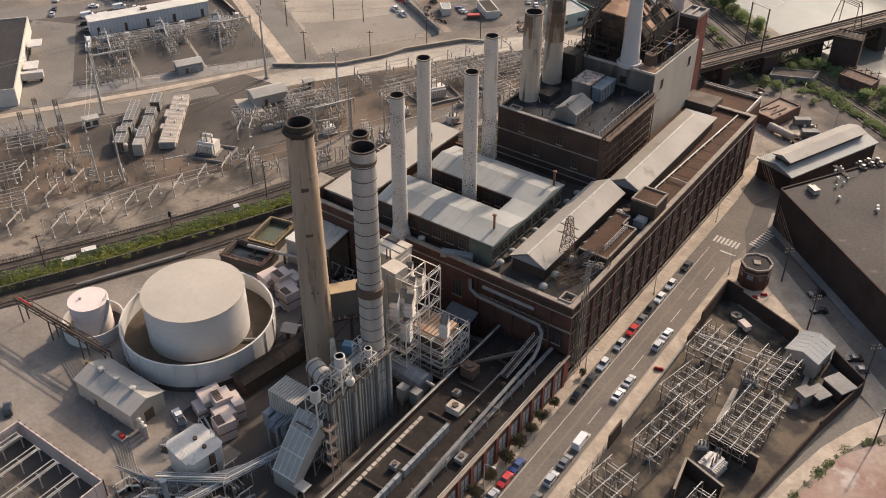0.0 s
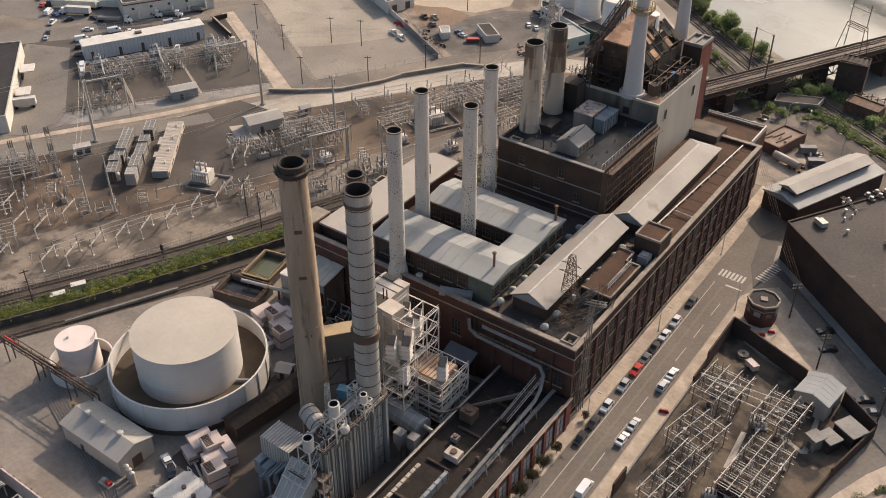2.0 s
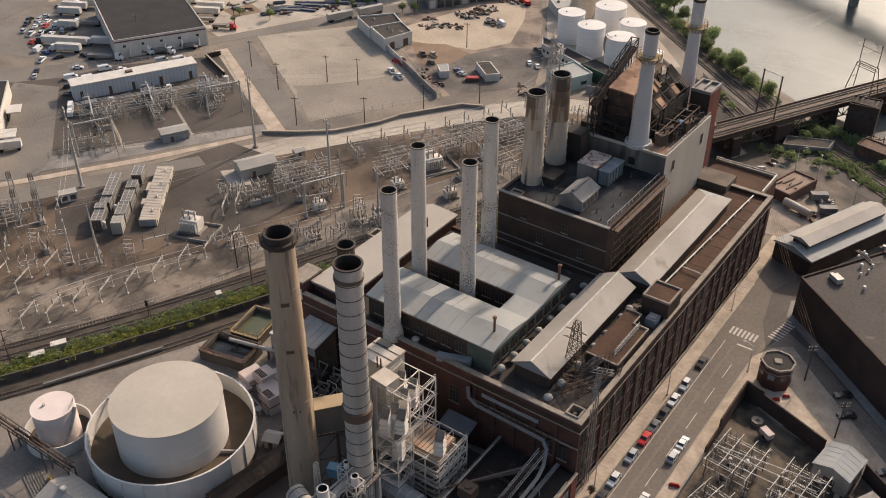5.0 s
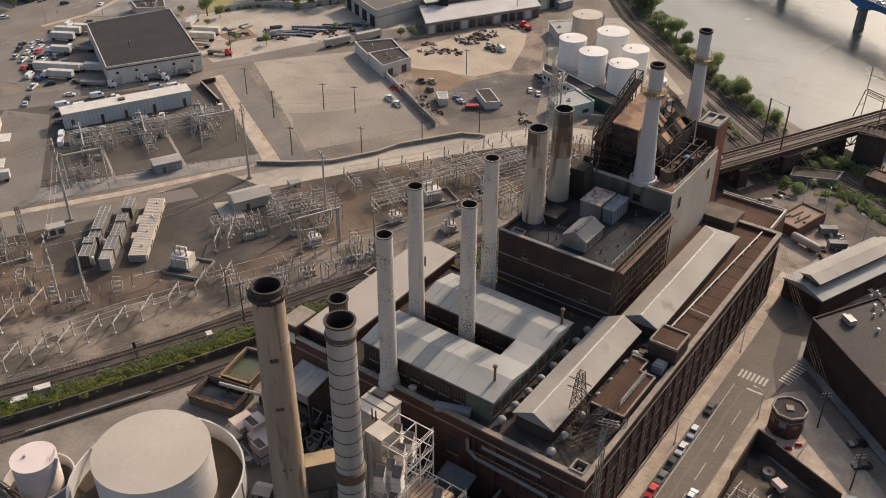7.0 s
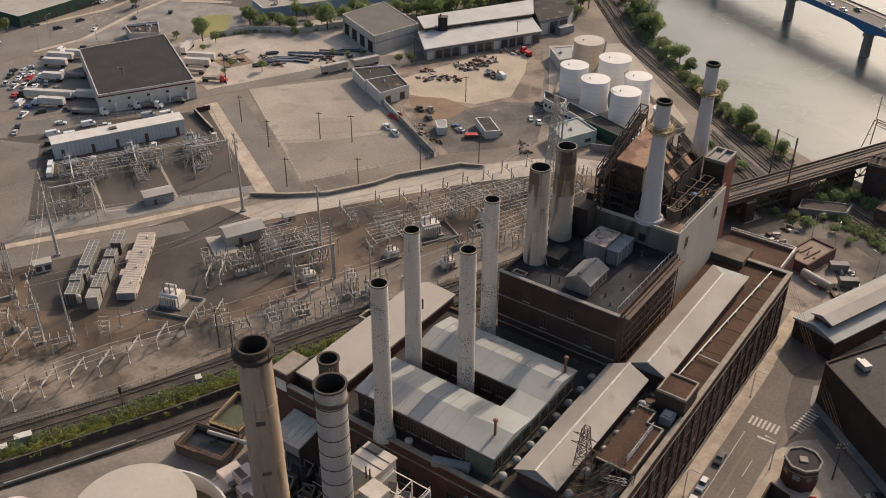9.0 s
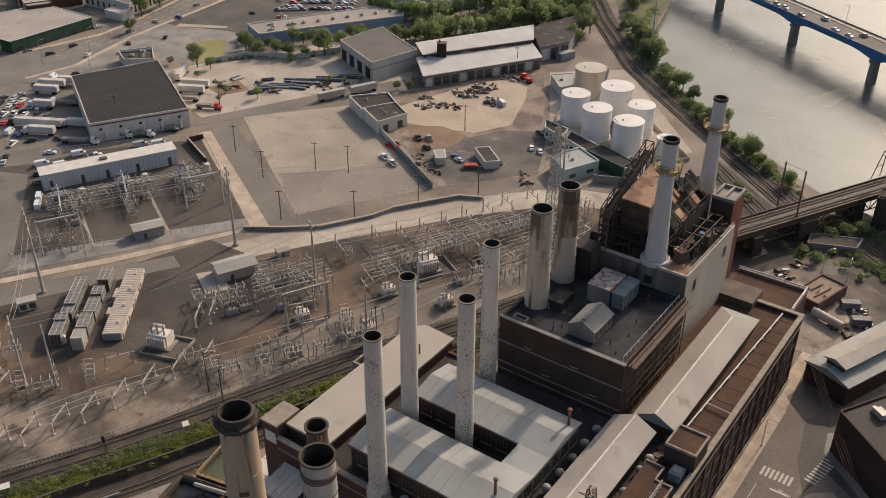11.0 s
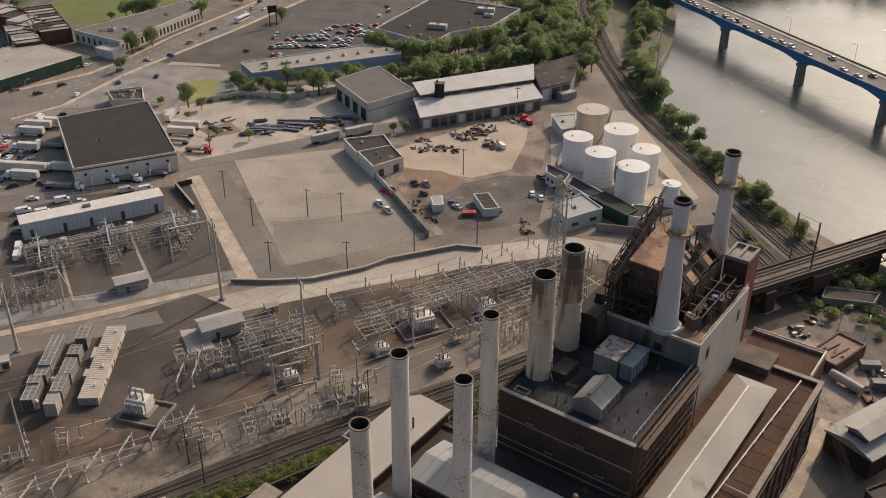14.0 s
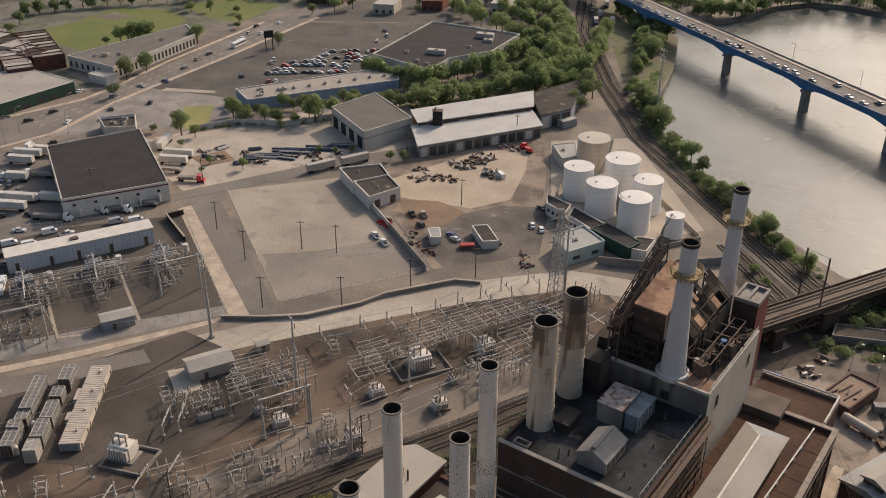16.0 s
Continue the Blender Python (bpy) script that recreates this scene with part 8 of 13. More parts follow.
def car(x, y, deg, colour, kind="car", z=0.05, group="parked cars"):
    far = group not in NEAR_CARS
    key = (colour, kind, far)
    if key in PROTO:
        c = copy_thing(PROTO[key], pose(x, y, z, 0, 0, deg))
        BASES[c.name] = c.matrix_basis.copy()
        if group != "parked cars":
            c["group"] = group
        return c
    noun = {"car": "sedan", "suv": "estate car", "van": "van", "pickup": "pickup truck"}[kind]
    t = thing(kind if kind != "suv" else "car", x, y, z, deg, label="parked %s %s on the tarmac" % (colour, noun), category="car" if kind in ("car", "suv") else kind, group=group)
    P = PAINTS[colour]
    if kind == "van":
        body = section_body([(-2.7, 0.9, 0), (-2.65, 2.2, 1), (1.5, 2.25, 1), (2.0, 1.3, 0.5), (2.7, 1.1, 0.3), (2.75, 0.5, 0)], 0.98, 0.85, 0.3)
        glass = MB().box(-0.87, 0.87, 1.62, 1.82, 1.4, 1.95).box(-0.93, 0.93, 0.5, 1.4, 1.4, 1.95)
    elif kind == "pickup":
        body = section_body([(-2.7, 0.95, 0), (-2.65, 1.05, 0.3), (-0.55, 1.05, 0.3), (-0.5, 1.8, 1), (0.9, 1.8, 1), (1.4, 1.15, 0.5), (2.65, 1.05, 0.3), (2.7, 0.5, 0)], 0.98, 0.78, 0.35)
        glass = MB().box(-0.83, 0.83, -0.52, -0.4, 1.2, 1.7).box(-0.88, 0.88, -0.3, 0.85, 1.2, 1.65).box(-0.8, 0.8, 1.0, 1.25, 1.15, 1.6)
    else:
        h = 1.45 if kind == "car" else 1.72
        back = -1.55 if kind == "car" else -2.0
        body = section_body([(-2.25, 0.75, 0), (-2.2, 0.95, 0.3), (back, 1.0, 0.3), (back + 0.5, h, 1), (0.35, h, 1), (1.05, 0.98, 0.4), (2.15, 0.8, 0.2), (2.25, 0.5, 0)], 0.9, 0.68, 0.25)
        glass = MB().box(-0.8, 0.8, back + 0.45, 0.55, 1.02, h - 0.12).add([(-0.7, 0.38, h - 0.02), (0.7, 0.38, h - 0.02), (0.78, 1.05, 1.02), (-0.78, 1.05, 1.02)], [(0, 3, 2, 1)]).add([(-0.7, back + 0.46, h - 0.02), (0.7, back + 0.46, h - 0.02), (0.78, back - 0.03, 1.03), (-0.78, back - 0.03, 1.03)], [(0, 1, 2, 3)])
    part("body", body, P, t)
    part("glass", glass, GLASS, t, "dark windows")
    if kind == "pickup":
        part("bed", MB().box(-0.75, 0.75, -2.55, -0.65, 0.9, 1.08), RUBBER, t, "dark load bed")
    if far:
        part("wheel_set", MB().pipe([(-0.92, -1.35, 0.33), (0.92, -1.35, 0.33)], 0.33, 8).pipe([(-0.92, 1.4, 0.33), (0.92, 1.4, 0.33)], 0.33, 8), RUBBER, t)
        PROTO[key] = t
        return t
    for sx in (-0.84, 0.84):
        for sy in (-1.35, 1.4):
            w = MB().pipe([(sx - 0.08 * (1 if sx < 0 else -1), sy, 0.33), (sx + 0.08 * (1 if sx < 0 else -1), sy, 0.33)], 0.33, 10)
            part("wheel", w, RUBBER, t)
    part("headlight", MB().box(-0.75, -0.45, 2.2, 2.27, 0.6, 0.72), WHITE_PAINT, t)
    part("headlight", MB().box(0.45, 0.75, 2.2, 2.27, 0.6, 0.72), WHITE_PAINT, t)
    PROTO[key] = t
    return t


TRAILER = mat("dusty_trailer_sheet", (0.56, 0.535, 0.49), (0.44, 0.415, 0.375), 0.7, scale=0.3, streak=True)


def truck(x, y, deg, cab="white", box=None, length=13.0, flat=False, label=""):
    lab = label or "%s lorry with a long %s trailer" % (cab, "flat" if flat else "white box")
    t = thing("truck", x, y, 0.05, deg, label=lab, category="truck", group="parked trucks")
    part("trailer", MB().box(-1.25, 1.25, -length / 2, length / 2, 1.2, 1.5 if flat else 3.9), box or TRAILER, t)
    part("chassis", MB().box(-0.6, 0.6, -length / 2 + 0.3, length / 2, 0.8, 1.2), STEEL_DARK, t)
    if flat:
        part("load", MB().box(-1.1, 1.1, -length / 2 + 0.5, length / 2 - 1, 1.5, 2.3), box or CONCRETE, t)
    if cab:
        part("cab", section_body([(length / 2 + 0.5, 1.0, 0), (length / 2 + 0.5, 3.1, 1), (length / 2 + 2.0, 3.1, 1), (length / 2 + 2.5, 1.8, 0.6), (length / 2 + 3.4, 1.6, 0.3), (length / 2 + 3.4, 0.6, 0)], 1.15, 1.0, 0.5), PAINTS[cab], t)
        part("windscreen", MB().box(-0.95, 0.95, length / 2 + 2.05, length / 2 + 2.4, 1.9, 2.8), GLASS, t)
    for yy in (-length / 2 + 1.0, -length / 2 + 2.2) + ((length / 2 + 0.9, length / 2 + 2.7) if cab else (length / 2 - 1,)):
        part("wheel", MB().pipe([(-1.2, yy, 0.5), (1.2, yy, 0.5)], 0.5, 10), RUBBER, t)
    return t


# ---- the street ----
for i, (y, c, k) in enumerate(((58.0, "black", "car"), (47.8, "white", "suv"), (40.9, "white", "car"), (34.9, "black", "suv"), (29.7, "grey", "car"), (24.8, "red", "car"), (18.0, "silver", "suv"), (9.3, "white", "suv"), (2.6, "black", "car"), (-3.5, "black", "suv"), (-30.2, "blue", "car"), (-35.0, "red", "car"), (-40.5, "silver", "car"), (-47, "grey", "car"))):
    car(5.3, y, 180, c, k, group="cars along the brick hall")
for y, c, k in ((28.6, "white", "car"), (23.4, "silver", "suv"), (7.6, "silver", "car"), (2.0, "white", "car"), (-16.0, "white", "van"), (-23.2, "grey", "car"), (-29, "silver", "suv"), (-36, "black", "car")):
    car(13.1, y, 0, c, k, group="cars along the substation wall")
for x, y, d, c in ((38.5, 66.9, 40, "black"), (41.3, 60.2, 40, "black"), (54.1, 46.8, 35, "black"), (56.5, 43.5, 35, "grey")):
    car(x, y, d + 90, c, "car", group="cars on the cross street")

marks = []
for k in range(40):
    y = -120 + k * 11.0
    if y < 66:
        marks.append((11.55, 11.7, y, y + 6.5))
mb = MB()
for a in marks:
    mb.box(*a, 0.031, 0.04)
mb.box(6.5, 6.65, -120, 71, 0.031, 0.04)
solo("lane_marks", mb, ROAD_PAINT, "worn white lane lines on the street", "road marking", kind="structure")
solo("centre_lines", MB().box(8.95, 9.1, -120, 70, 0.031, 0.04).box(9.3, 9.45, -120, 70, 0.031, 0.04), ROAD_YELLOW, "faded yellow double centre line", "road marking", kind="structure")
solo("stop_line", MB().box(9.7, 14.2, 70.9, 71.5, 0.031, 0.042), ROAD_PAINT, "worn white stop line", "road marking", kind="structure")
cw = thing("crosswalk_1", 9.6, 76.2, 0, 0, label="worn white zebra crossing over the street", category="road marking", kind="structure")
for k in range(7):
    part("stripe", MB().box(-3.6 + k * 1.1, -3.0 + k * 1.1, -1.7, 1.7, 0.031, 0.043), ROAD_PAINT, cw)
cw = thing("crosswalk_2", 17.6, 83.7, 0, -11, label="white zebra crossing over the shaded cross street", category="road marking", kind="structure")
for k in range(9):
    part("stripe", MB().box(-1.5, 1.5, -5.1 + k * 1.2, -4.5 + k * 1.2, 0.037, 0.049), ROAD_PAINT, cw)
mb = MB()
for k in range(110):
    mb.box(0.0, 3.6, -60 + k * 1.5, -60 + k * 1.5 + 0.04, 0.10, 0.154)
solo("pavement_joints", mb, CONC_GREY, "joints between the sidewalk slabs", "joint", kind="structure")
solo("kerb", MB().box(3.6, 3.8, -120, 100, -0.1, 0.17).box(14.85, 15.05, -120, 69, -0.1, 0.17), CONCRETE, "pale concrete kerbs", "kerb", kind="structure")


def street_lamp(x, y, h, deg, label="thin pale street lamp with a curved arm"):
    s = thing("street_lamp", x, y, 0.04, deg, label=label, category="street lamp", group="street lamps")
    part("pole", MB().cyl(0, 0, 0, h, 0.13, 0.08, 8), STEEL, s)
    part("arm", MB().pipe([(0, 0, h), (0.9, 0, h + 0.5), (2.0, 0, h + 0.6)], 0.06, 6), STEEL, s)
    part("lamp_head", MB().obox(2.3, 0, h + 0.5, h + 0.7, 0.9, 0.35), STEEL, s)
    part("base", MB().box(-0.25, 0.25, -0.25, 0.25, 0, 0.3), CONC_GREY, s)
    return s


for x, y, d in ((3.1, 42, 0), (3.1, 4.0, 0), (3.1, 84, 0), (3.1, -40, 0), (16.0, 62, 180)):
    street_lamp(x, y, 8.5, d)


def wood_pole(x, y, h, deg, arms=2, label="weathered wooden utility pole with crossarms", z=0.0, group="utility poles"):
    p = thing("utility_pole", x, y, z, deg, label=label, category="utility pole", group=group)
    part("pole", MB().cyl(0, 0, 0, h, 0.2, 0.13, 8), WOOD_POLE, p)
    for k in range(arms):
        a = part("crossarm", MB().box(-1.3, 1.3, -0.08, 0.08, h - 0.7 - k * 1.0, h - 0.5 - k * 1.0), WOOD_POLE, p)
        mb = MB()
        for s in (-1.1, -0.5, 0.5, 1.1):
            mb.cyl(s, 0, h - 0.5 - k, h - 0.2 - k, 0.07, n=6)
        part("insulator", mb, WHITE_PAINT, a)
    return p


wood_pole(41.2, 51.5, 11.5, 40)
wood_pole(28.9, 67.2, 11.5, 40)
wood_pole(58.5, 41.5, 11.5, 40)
wood_pole(66.0, 22.0, 11.5, 60)
cb = thing("power_lines", 41, 52, 0, label="thin black overhead wires between the street poles", category="wires")
for k in (-1.0, -0.4, 0.4, 1.0):
    for (x0, y0), (x1, y1) in (((28.9, 67.2), (41.2, 51.5)), ((41.2, 51.5), (58.5, 41.5)), ((28.9, 67.2), (-4, 128))):
        pts = []
        for i in range(9):
            f = i / 8
            pts.append((x0 + (x1 - x0) * f + k * 0.7, y0 + (y1 - y0) * f + k * 0.7, 11.1 - 1.6 * 4 * f * (1 - f) * 0.5))
        part("wire", MB().pipe(pts, 0.035, 4), STEEL_DARK, cb, world_space=True)

# octagonal gatehouse
gt = thing("gatehouse", 22.6, 62.4, 0.1, 22.5, label="small eight-sided dark brick gatehouse with a pale roof rim", category="gatehouse")
oct_ = [(4.1 * math.cos(radians(45 * k)), 4.1 * math.sin(radians(45 * k))) for k in range(8)]
part("wall", MB().prism(oct_, 0, 6.4), BRICK, gt)
part("roof", MB().prism([(x * 0.93, y * 0.93) for x, y in oct_], 6.4, 6.5), ROOF_BLACK, gt)
mb = MB()
for k in range(8):
    mb.beam((*oct_[k], 6.6), (*oct_[(k + 1) % 8], 6.6), 0.45, 0.5)
part("rim", mb, STONE, gt, "pale stone roof rim")
part("band", MB().prism([(x * 1.02, y * 1.02) for x, y in oct_], 4.9, 5.2), STONE, gt)
for k in range(8):
    a = radians(45 * k + 22.5)
    part("window", MB().obox(3.82 * math.cos(a), 3.82 * math.sin(a), 3.2, 4.6, 0.1, 1.7, math.degrees(a)), GLASS_PALE if k % 2 else GLASS, gt)
part("hatch", MB().box(-0.9, 0.9, -0.9, 0.9, 6.5, 6.8), STONE, gt, "square roof hatch")
for x, y in ((25.6, 56.0), (19.4, 55.6), (27.2, 58.6)):
    b = thing("barrier_block", x, y, 0.15, 30, label="small red plastic road barrier", category="barrier", group="red barriers by the gatehouse")
    part("body", MB().obox(0, 0, 0.2, 0.8, 1.7, 0.5, 0, 0.7), RED_PAINT, b)
    part("foot", MB().box(-0.9, 0.9, -0.35, 0.35, 0, 0.2), RED_PAINT, b)
b = thing("barrier_block", 16.9, 15.8, 0.15, 20, label="red plastic road barrier on the sidewalk", category="barrier", group="red barriers by the gatehouse")
part("body", MB().obox(0, 0, 0.2, 0.8, 2.4, 0.5, 0, 0.7), RED_PAINT, b)
part("foot", MB().box(-1.2, 1.2, -0.4, 0.4, 0, 0.2), RED_PAINT, b)

# walled east substation
slab("substation_yard", [(18.8, -70), (18.8, 53), (29, 47.5), (45, 44), (58, 36.5), (54.5, 18), (50, -8), (40, -70)], 0.06, mat("brown_yard", (0.125, 0.097, 0.068), (0.045, 0.037, 0.03), 0.95, scale=0.14, fine=1.0, contrast=1.5, rust=(0.21, 0.165, 0.115), rust_at=0.66), "brown stained floor of the walled substation")
wl_ = thing("substation_wall", 30, 40, 0, label="stepped dark concrete wall round the substation", category="wall", kind="structure")
WALLS = [((18.7, 52.5), (18.7, 36), 5.5), ((18.7, 36), (18.7, 28), 3.2), ((18.7, 28), (18.7, -8), 1.6), ((18.7, -8), (18.7, -14), 4.2), ((18.7, 52.5), (23.5, 51.2), 5.5), ((23.5, 51.2), (40.5, 44.5), 4.6), ((50, 43), (59, 36.5), 4.2), ((59, 36.5), (54.8, 18), 3.6), ((54.8, 18), (50.5, -8), 2.6), ((50.5, -8), (40, -70), 2.6)]
for (a, b, h) in WALLS:
    part("panel", MB().beam((*a, h / 2), (*b, h / 2), 0.4, h), BRICK_BLACK if h > 2 else CONC_GREY, wl_, world_space=True)
mb = MB()
for k in range(24):
    y = -14 - k * 2.4
    mb.beam((18.7, y, 0.1), (18.7, y, 2.6), 0.1)
mb.beam((18.7, -14, 2.5), (18.7, -70, 2.5), 0.07).beam((18.7, -14, 1.3), (18.7, -70, 1.3), 0.05)
part("fence", mb, STEEL_DARK, wl_, "dark chain-link fence posts", world_space=True)


BUS_BROWN = mat("rust_brown_steel", (0.21, 0.155, 0.115), (0.13, 0.095, 0.072), 0.85, scale=0.6)


def bus_grid(x, y, lx, ly, h, nx, ny, deg=0.0, label="grid of white bus pipes on steel posts", seed=0):
    g = thing("bus_grid", x, y, 0.06, deg, label=label, category="bus structure", group="white bus grids of the walled substation")
    X = [-lx / 2 + lx * i / (nx - 1) for i in range(nx)]
    Y = [-ly / 2 + ly * i / (ny - 1) for i in range(ny)]
    r = random.Random(seed)
    for xx in X:
        part("bus_pipe", MB().pipe([(xx, -ly / 2 - 1.6, h + 1.3), (xx, ly / 2 + 1.6, h + 1.3)], 0.085, 6), WHITE_PAINT, g)
        if r.random() < 0.6:
            part("drop_lead", MB().pipe([(xx, -ly / 2 - 1.6, h + 1.3), (xx + r.uniform(-0.6, 0.6), -ly / 2 - 2.6, h + 0.6), (xx + r.uniform(-1, 1), -ly / 2 - 3.2, h - 2.4)], 0.06, 5), WHITE_PAINT, g)
    for yy in Y:
        for dz in (0.0, -2.1):
            part("crossbeam", MB().beam((-lx / 2 - 0.8, yy, h + dz), (lx / 2 + 0.8, yy, h + dz), 0.13), WHITE_PAINT if dz == 0 else STEEL, g)
        for xx in (X[0], X[-1], X[len(X) // 2]):
            part("post", MB().beam((xx, yy, 0), (xx, yy, h), 0.18), BUS_BROWN, g)
        mb = MB()
        for a, b in zip(X, X[1:]):
            mb.beam((a, yy, h - 2.1), (b, yy, h), 0.08).beam((a, yy, h), (b, yy, h - 2.1), 0.08)
        part("lattice", mb, BUS_BROWN, g, "rusty lattice bracing")
        for xx in X:
            part("insulator", MB().lathe(xx, yy, [(0.09, h), (0.17, h + 0.25), (0.10, h + 0.4), (0.17, h + 0.65), (0.10, h + 0.8), (0.17, h + 1.05), (0.08, h + 1.25)], 6), STONE, g, "grey ribbed insulator")
            if r.random() < 0.8:
                e = r.uniform(0.7, 1.6)
                part("switch_blade", MB().beam((xx, yy + 0.2, h + 1.2), (xx + 0.5, yy + e, h + r.uniform(0.9, 2.4)), 0.08), WHITE_PAINT, g)
                part("insulator", MB().lathe(xx + 0.5, yy + e, [(0.09, h - 0.4), (0.16, h), (0.09, h + 0.3), (0.16, h + 0.6), (0.07, h + 0.95)], 6), STONE, g, "grey ribbed insulator")
            if r.random() < 0.6:
                part("insulator", MB().lathe(xx - 0.7, yy - 0.5, [(0.09, h - 2.2), (0.16, h - 1.8), (0.09, h - 1.4), (0.16, h - 1.0), (0.07, h - 0.5)], 6), STONE, g, "grey ribbed insulator")
        part("switch_bar", MB().beam((-lx / 2, yy + 0.9, h - 0.2), (lx / 2, yy + 0.9, h - 0.2), 0.12), STEEL, g)
    for xx in (X[0], X[-1]):
        part("side_beam", MB().beam((xx, -ly / 2, h - 0.1), (xx, ly / 2, h - 0.1), 0.15), BUS_BROWN, g)
        for a, b in zip(Y, Y[1:]):
            part("brace", MB().beam((xx, a, 0.4), (xx, b, h - 0.2), 0.09), BUS_BROWN, g)
    mb, iv = MB(), MB()
    for k in range(int(lx * ly * 0.75)):
        px, py = r.uniform(-lx / 2, lx / 2), r.uniform(-ly / 2, ly / 2)
        z0 = r.choice((0.0, h - 2.1, h, h))
        if r.random() < 0.55:
            iv.cyl(px, py, z0 + (1.2 if z0 == 0 else 0), z0 + r.uniform(1.6, 2.6), 0.12, 0.09, 5)
        else:
            mb.beam((px, py, z0), (px + r.uniform(-1.2, 1.2), py + r.uniform(-1.4, 1.4), z0 + r.uniform(0.6, 2.4)), 0.08)
    tagged(part("switch_arm", mb, STEEL, g), kind="stuff")
    tagged(part("insulator", iv, STONE, g), kind="stuff")
    for k in range(max(2, int(lx * ly / 14))):
        bx_, by_ = r.uniform(-lx / 2, lx / 2), r.uniform(-ly / 2, ly / 2)
        part("cabinet", MB().box(bx_ - 0.4, bx_ + 0.4, by_ - 0.35, by_ + 0.35, 0, r.uniform(0.9, 1.7)), STEEL if k % 2 else BUS_BROWN, g, "small switch cabinet")
    return g


for i, a in enumerate(((26.0, 27.0, 9.6, 9.5, 5.0, 4, 3, -5), (27.0, 10.0, 8.8, 9.5, 5.0, 4, 3, -12), (28.2, -5.0, 6.0, 17.0, 5.0, 3, 4, -8), (40.2, 26.5, 8.6, 9.5, 5.0, 4, 3, -6), (42.0, 10.5, 8.6, 9.5, 5.0, 4, 3, -6), (41.0, 1.0, 8.4, 6.5, 5.0, 4, 3, -6), (24.5, -27.0, 7.0, 10.0, 4.5, 3, 3, -10), (29.5, -42.0, 9.0, 10.0, 4.5, 4, 3, -10), (43.0, -22.0, 6.5, 9.0, 4.5, 3, 3, -8))):
    bus_grid(*a, seed=i)


def transformer(x, y, deg, k=1.0, label="grey power transformer with finned radiators and bushings", col=None, group="power transformers", z=0.06):
    t = thing("transformer", x, y, z, deg, label=label, category="transformer", group=group)
    col = col or HOOD_PAINT
    part("tank", MB().box(-2.4 * k, 2.4 * k, -1.4 * k, 1.4 * k, 0.5, 3.6 * k), col, t)
    part("plinth", MB().box(-3.2 * k, 3.2 * k, -2.2 * k, 2.2 * k, 0, 0.5), CONC_GREY, t)
    for s in (-1, 1):
        comb = [(-2.2 * k, s * 1.45 * k), (2.25 * k, s * 1.45 * k)]
        for i in range(7, -1, -1):
            a = -2.2 * k + i * 0.6 * k
            comb += [(a + 0.25 * k, s * 1.55 * k)] * (i < 7) + [(a + 0.25 * k, s * 2.3 * k), (a, s * 2.3 * k)] + [(a, s * 1.55 * k)] * (i > 0)
        part("radiator", MB().prism(comb if s > 0 else comb[::-1], 0.9, 3.2 * k), col, t, "finned radiator bank")
    part("conservator", MB().pipe([(-1.9 * k, 1.0 * k, 4.6 * k), (0.8 * k, 1.0 * k, 4.6 * k)], 0.5 * k, 12).box(-1.4 * k, -1.1 * k, 0.8 * k, 1.2 * k, 3.6 * k, 4.4 * k).box(0.2 * k, 0.5 * k, 0.8 * k, 1.2 * k, 3.6 * k, 4.4 * k), col, t)
    for i in range(3):
        b = part("bushing", MB().lathe(-1.6 * k + i * 1.6 * k, -0.6 * k, [(0.3, 3.6 * k), (0.2, 4.2 * k), (0.16, 6.0 * k), (0.05, 6.3 * k)], 10), STONE, t)
        part("bushing_cap", MB().cyl(-1.6 * k + i * 1.6 * k, -0.6 * k, 6.2 * k, 6.6 * k, 0.1, n=8), STEEL, b)
    return t


transformer(39.8, -7.0, 80, 1.0, group="transformers in the walled substation")
transformer(36.6, 24.5, 20, 0.6, group="transformers in the walled substation")
transformer(35.8, -2.0, 20, 0.5, group="transformers in the walled substation")
lb = thing("link_bus", 33, 25, 0.06, label="long white bus pipes linking the two grids", category="bus pipes")
for a, b in (((20.4, 26.7), (43.9, 29.3)), ((23.0, 25.7), (43.6, 26.2)), ((25.4, 23.2), (43.3, 23.2))):
    part("bus_pipe", MB().pipe([(*a, 6.35), (*b, 6.35)], 0.11, 6), WHITE_PAINT, lb, world_space=True)
for x in (30.6, 36.4):
    for y in (23.2, 25.9, 28.0):
        part("post", MB().beam((x, y, 0.06), (x, y, 5.2), 0.2), BUS_BROWN, lb, world_space=True)
        part("insulator", MB().cyl(x, y, 5.2, 6.3, 0.15, 0.12, 7), STONE, lb, world_space=True)
pit = thing("transformer_pen", 40.5, -7.0, 0, label="dark blast walls round the transformer", category="wall")
part("wall", MB().beam((35.2, -10.6, 2.4), (44.6, -13.4, 2.4), 0.4, 4.8).beam((36.0, 0.2, 2.4), (47.6, -1.6, 2.4), 0.4, 4.8).beam((35.2, -10.6, 2.4), (36.6, -20, 2.4), 0.4, 4.8).beam((44.6, -13.4, 2.4), (46, -24, 2.4), 0.4, 4.8), BRICK_BLACK, pit, world_space=True)
part("coping", MB().beam((35.2, -10.6, 4.9), (44.6, -13.4, 4.9), 0.55, 0.2).beam((36.0, 0.2, 4.9), (47.6, -1.6, 4.9), 0.55, 0.2).beam((35.2, -10.6, 4.9), (36.6, -20, 4.9), 0.55, 0.2), STONE, pit, world_space=True)
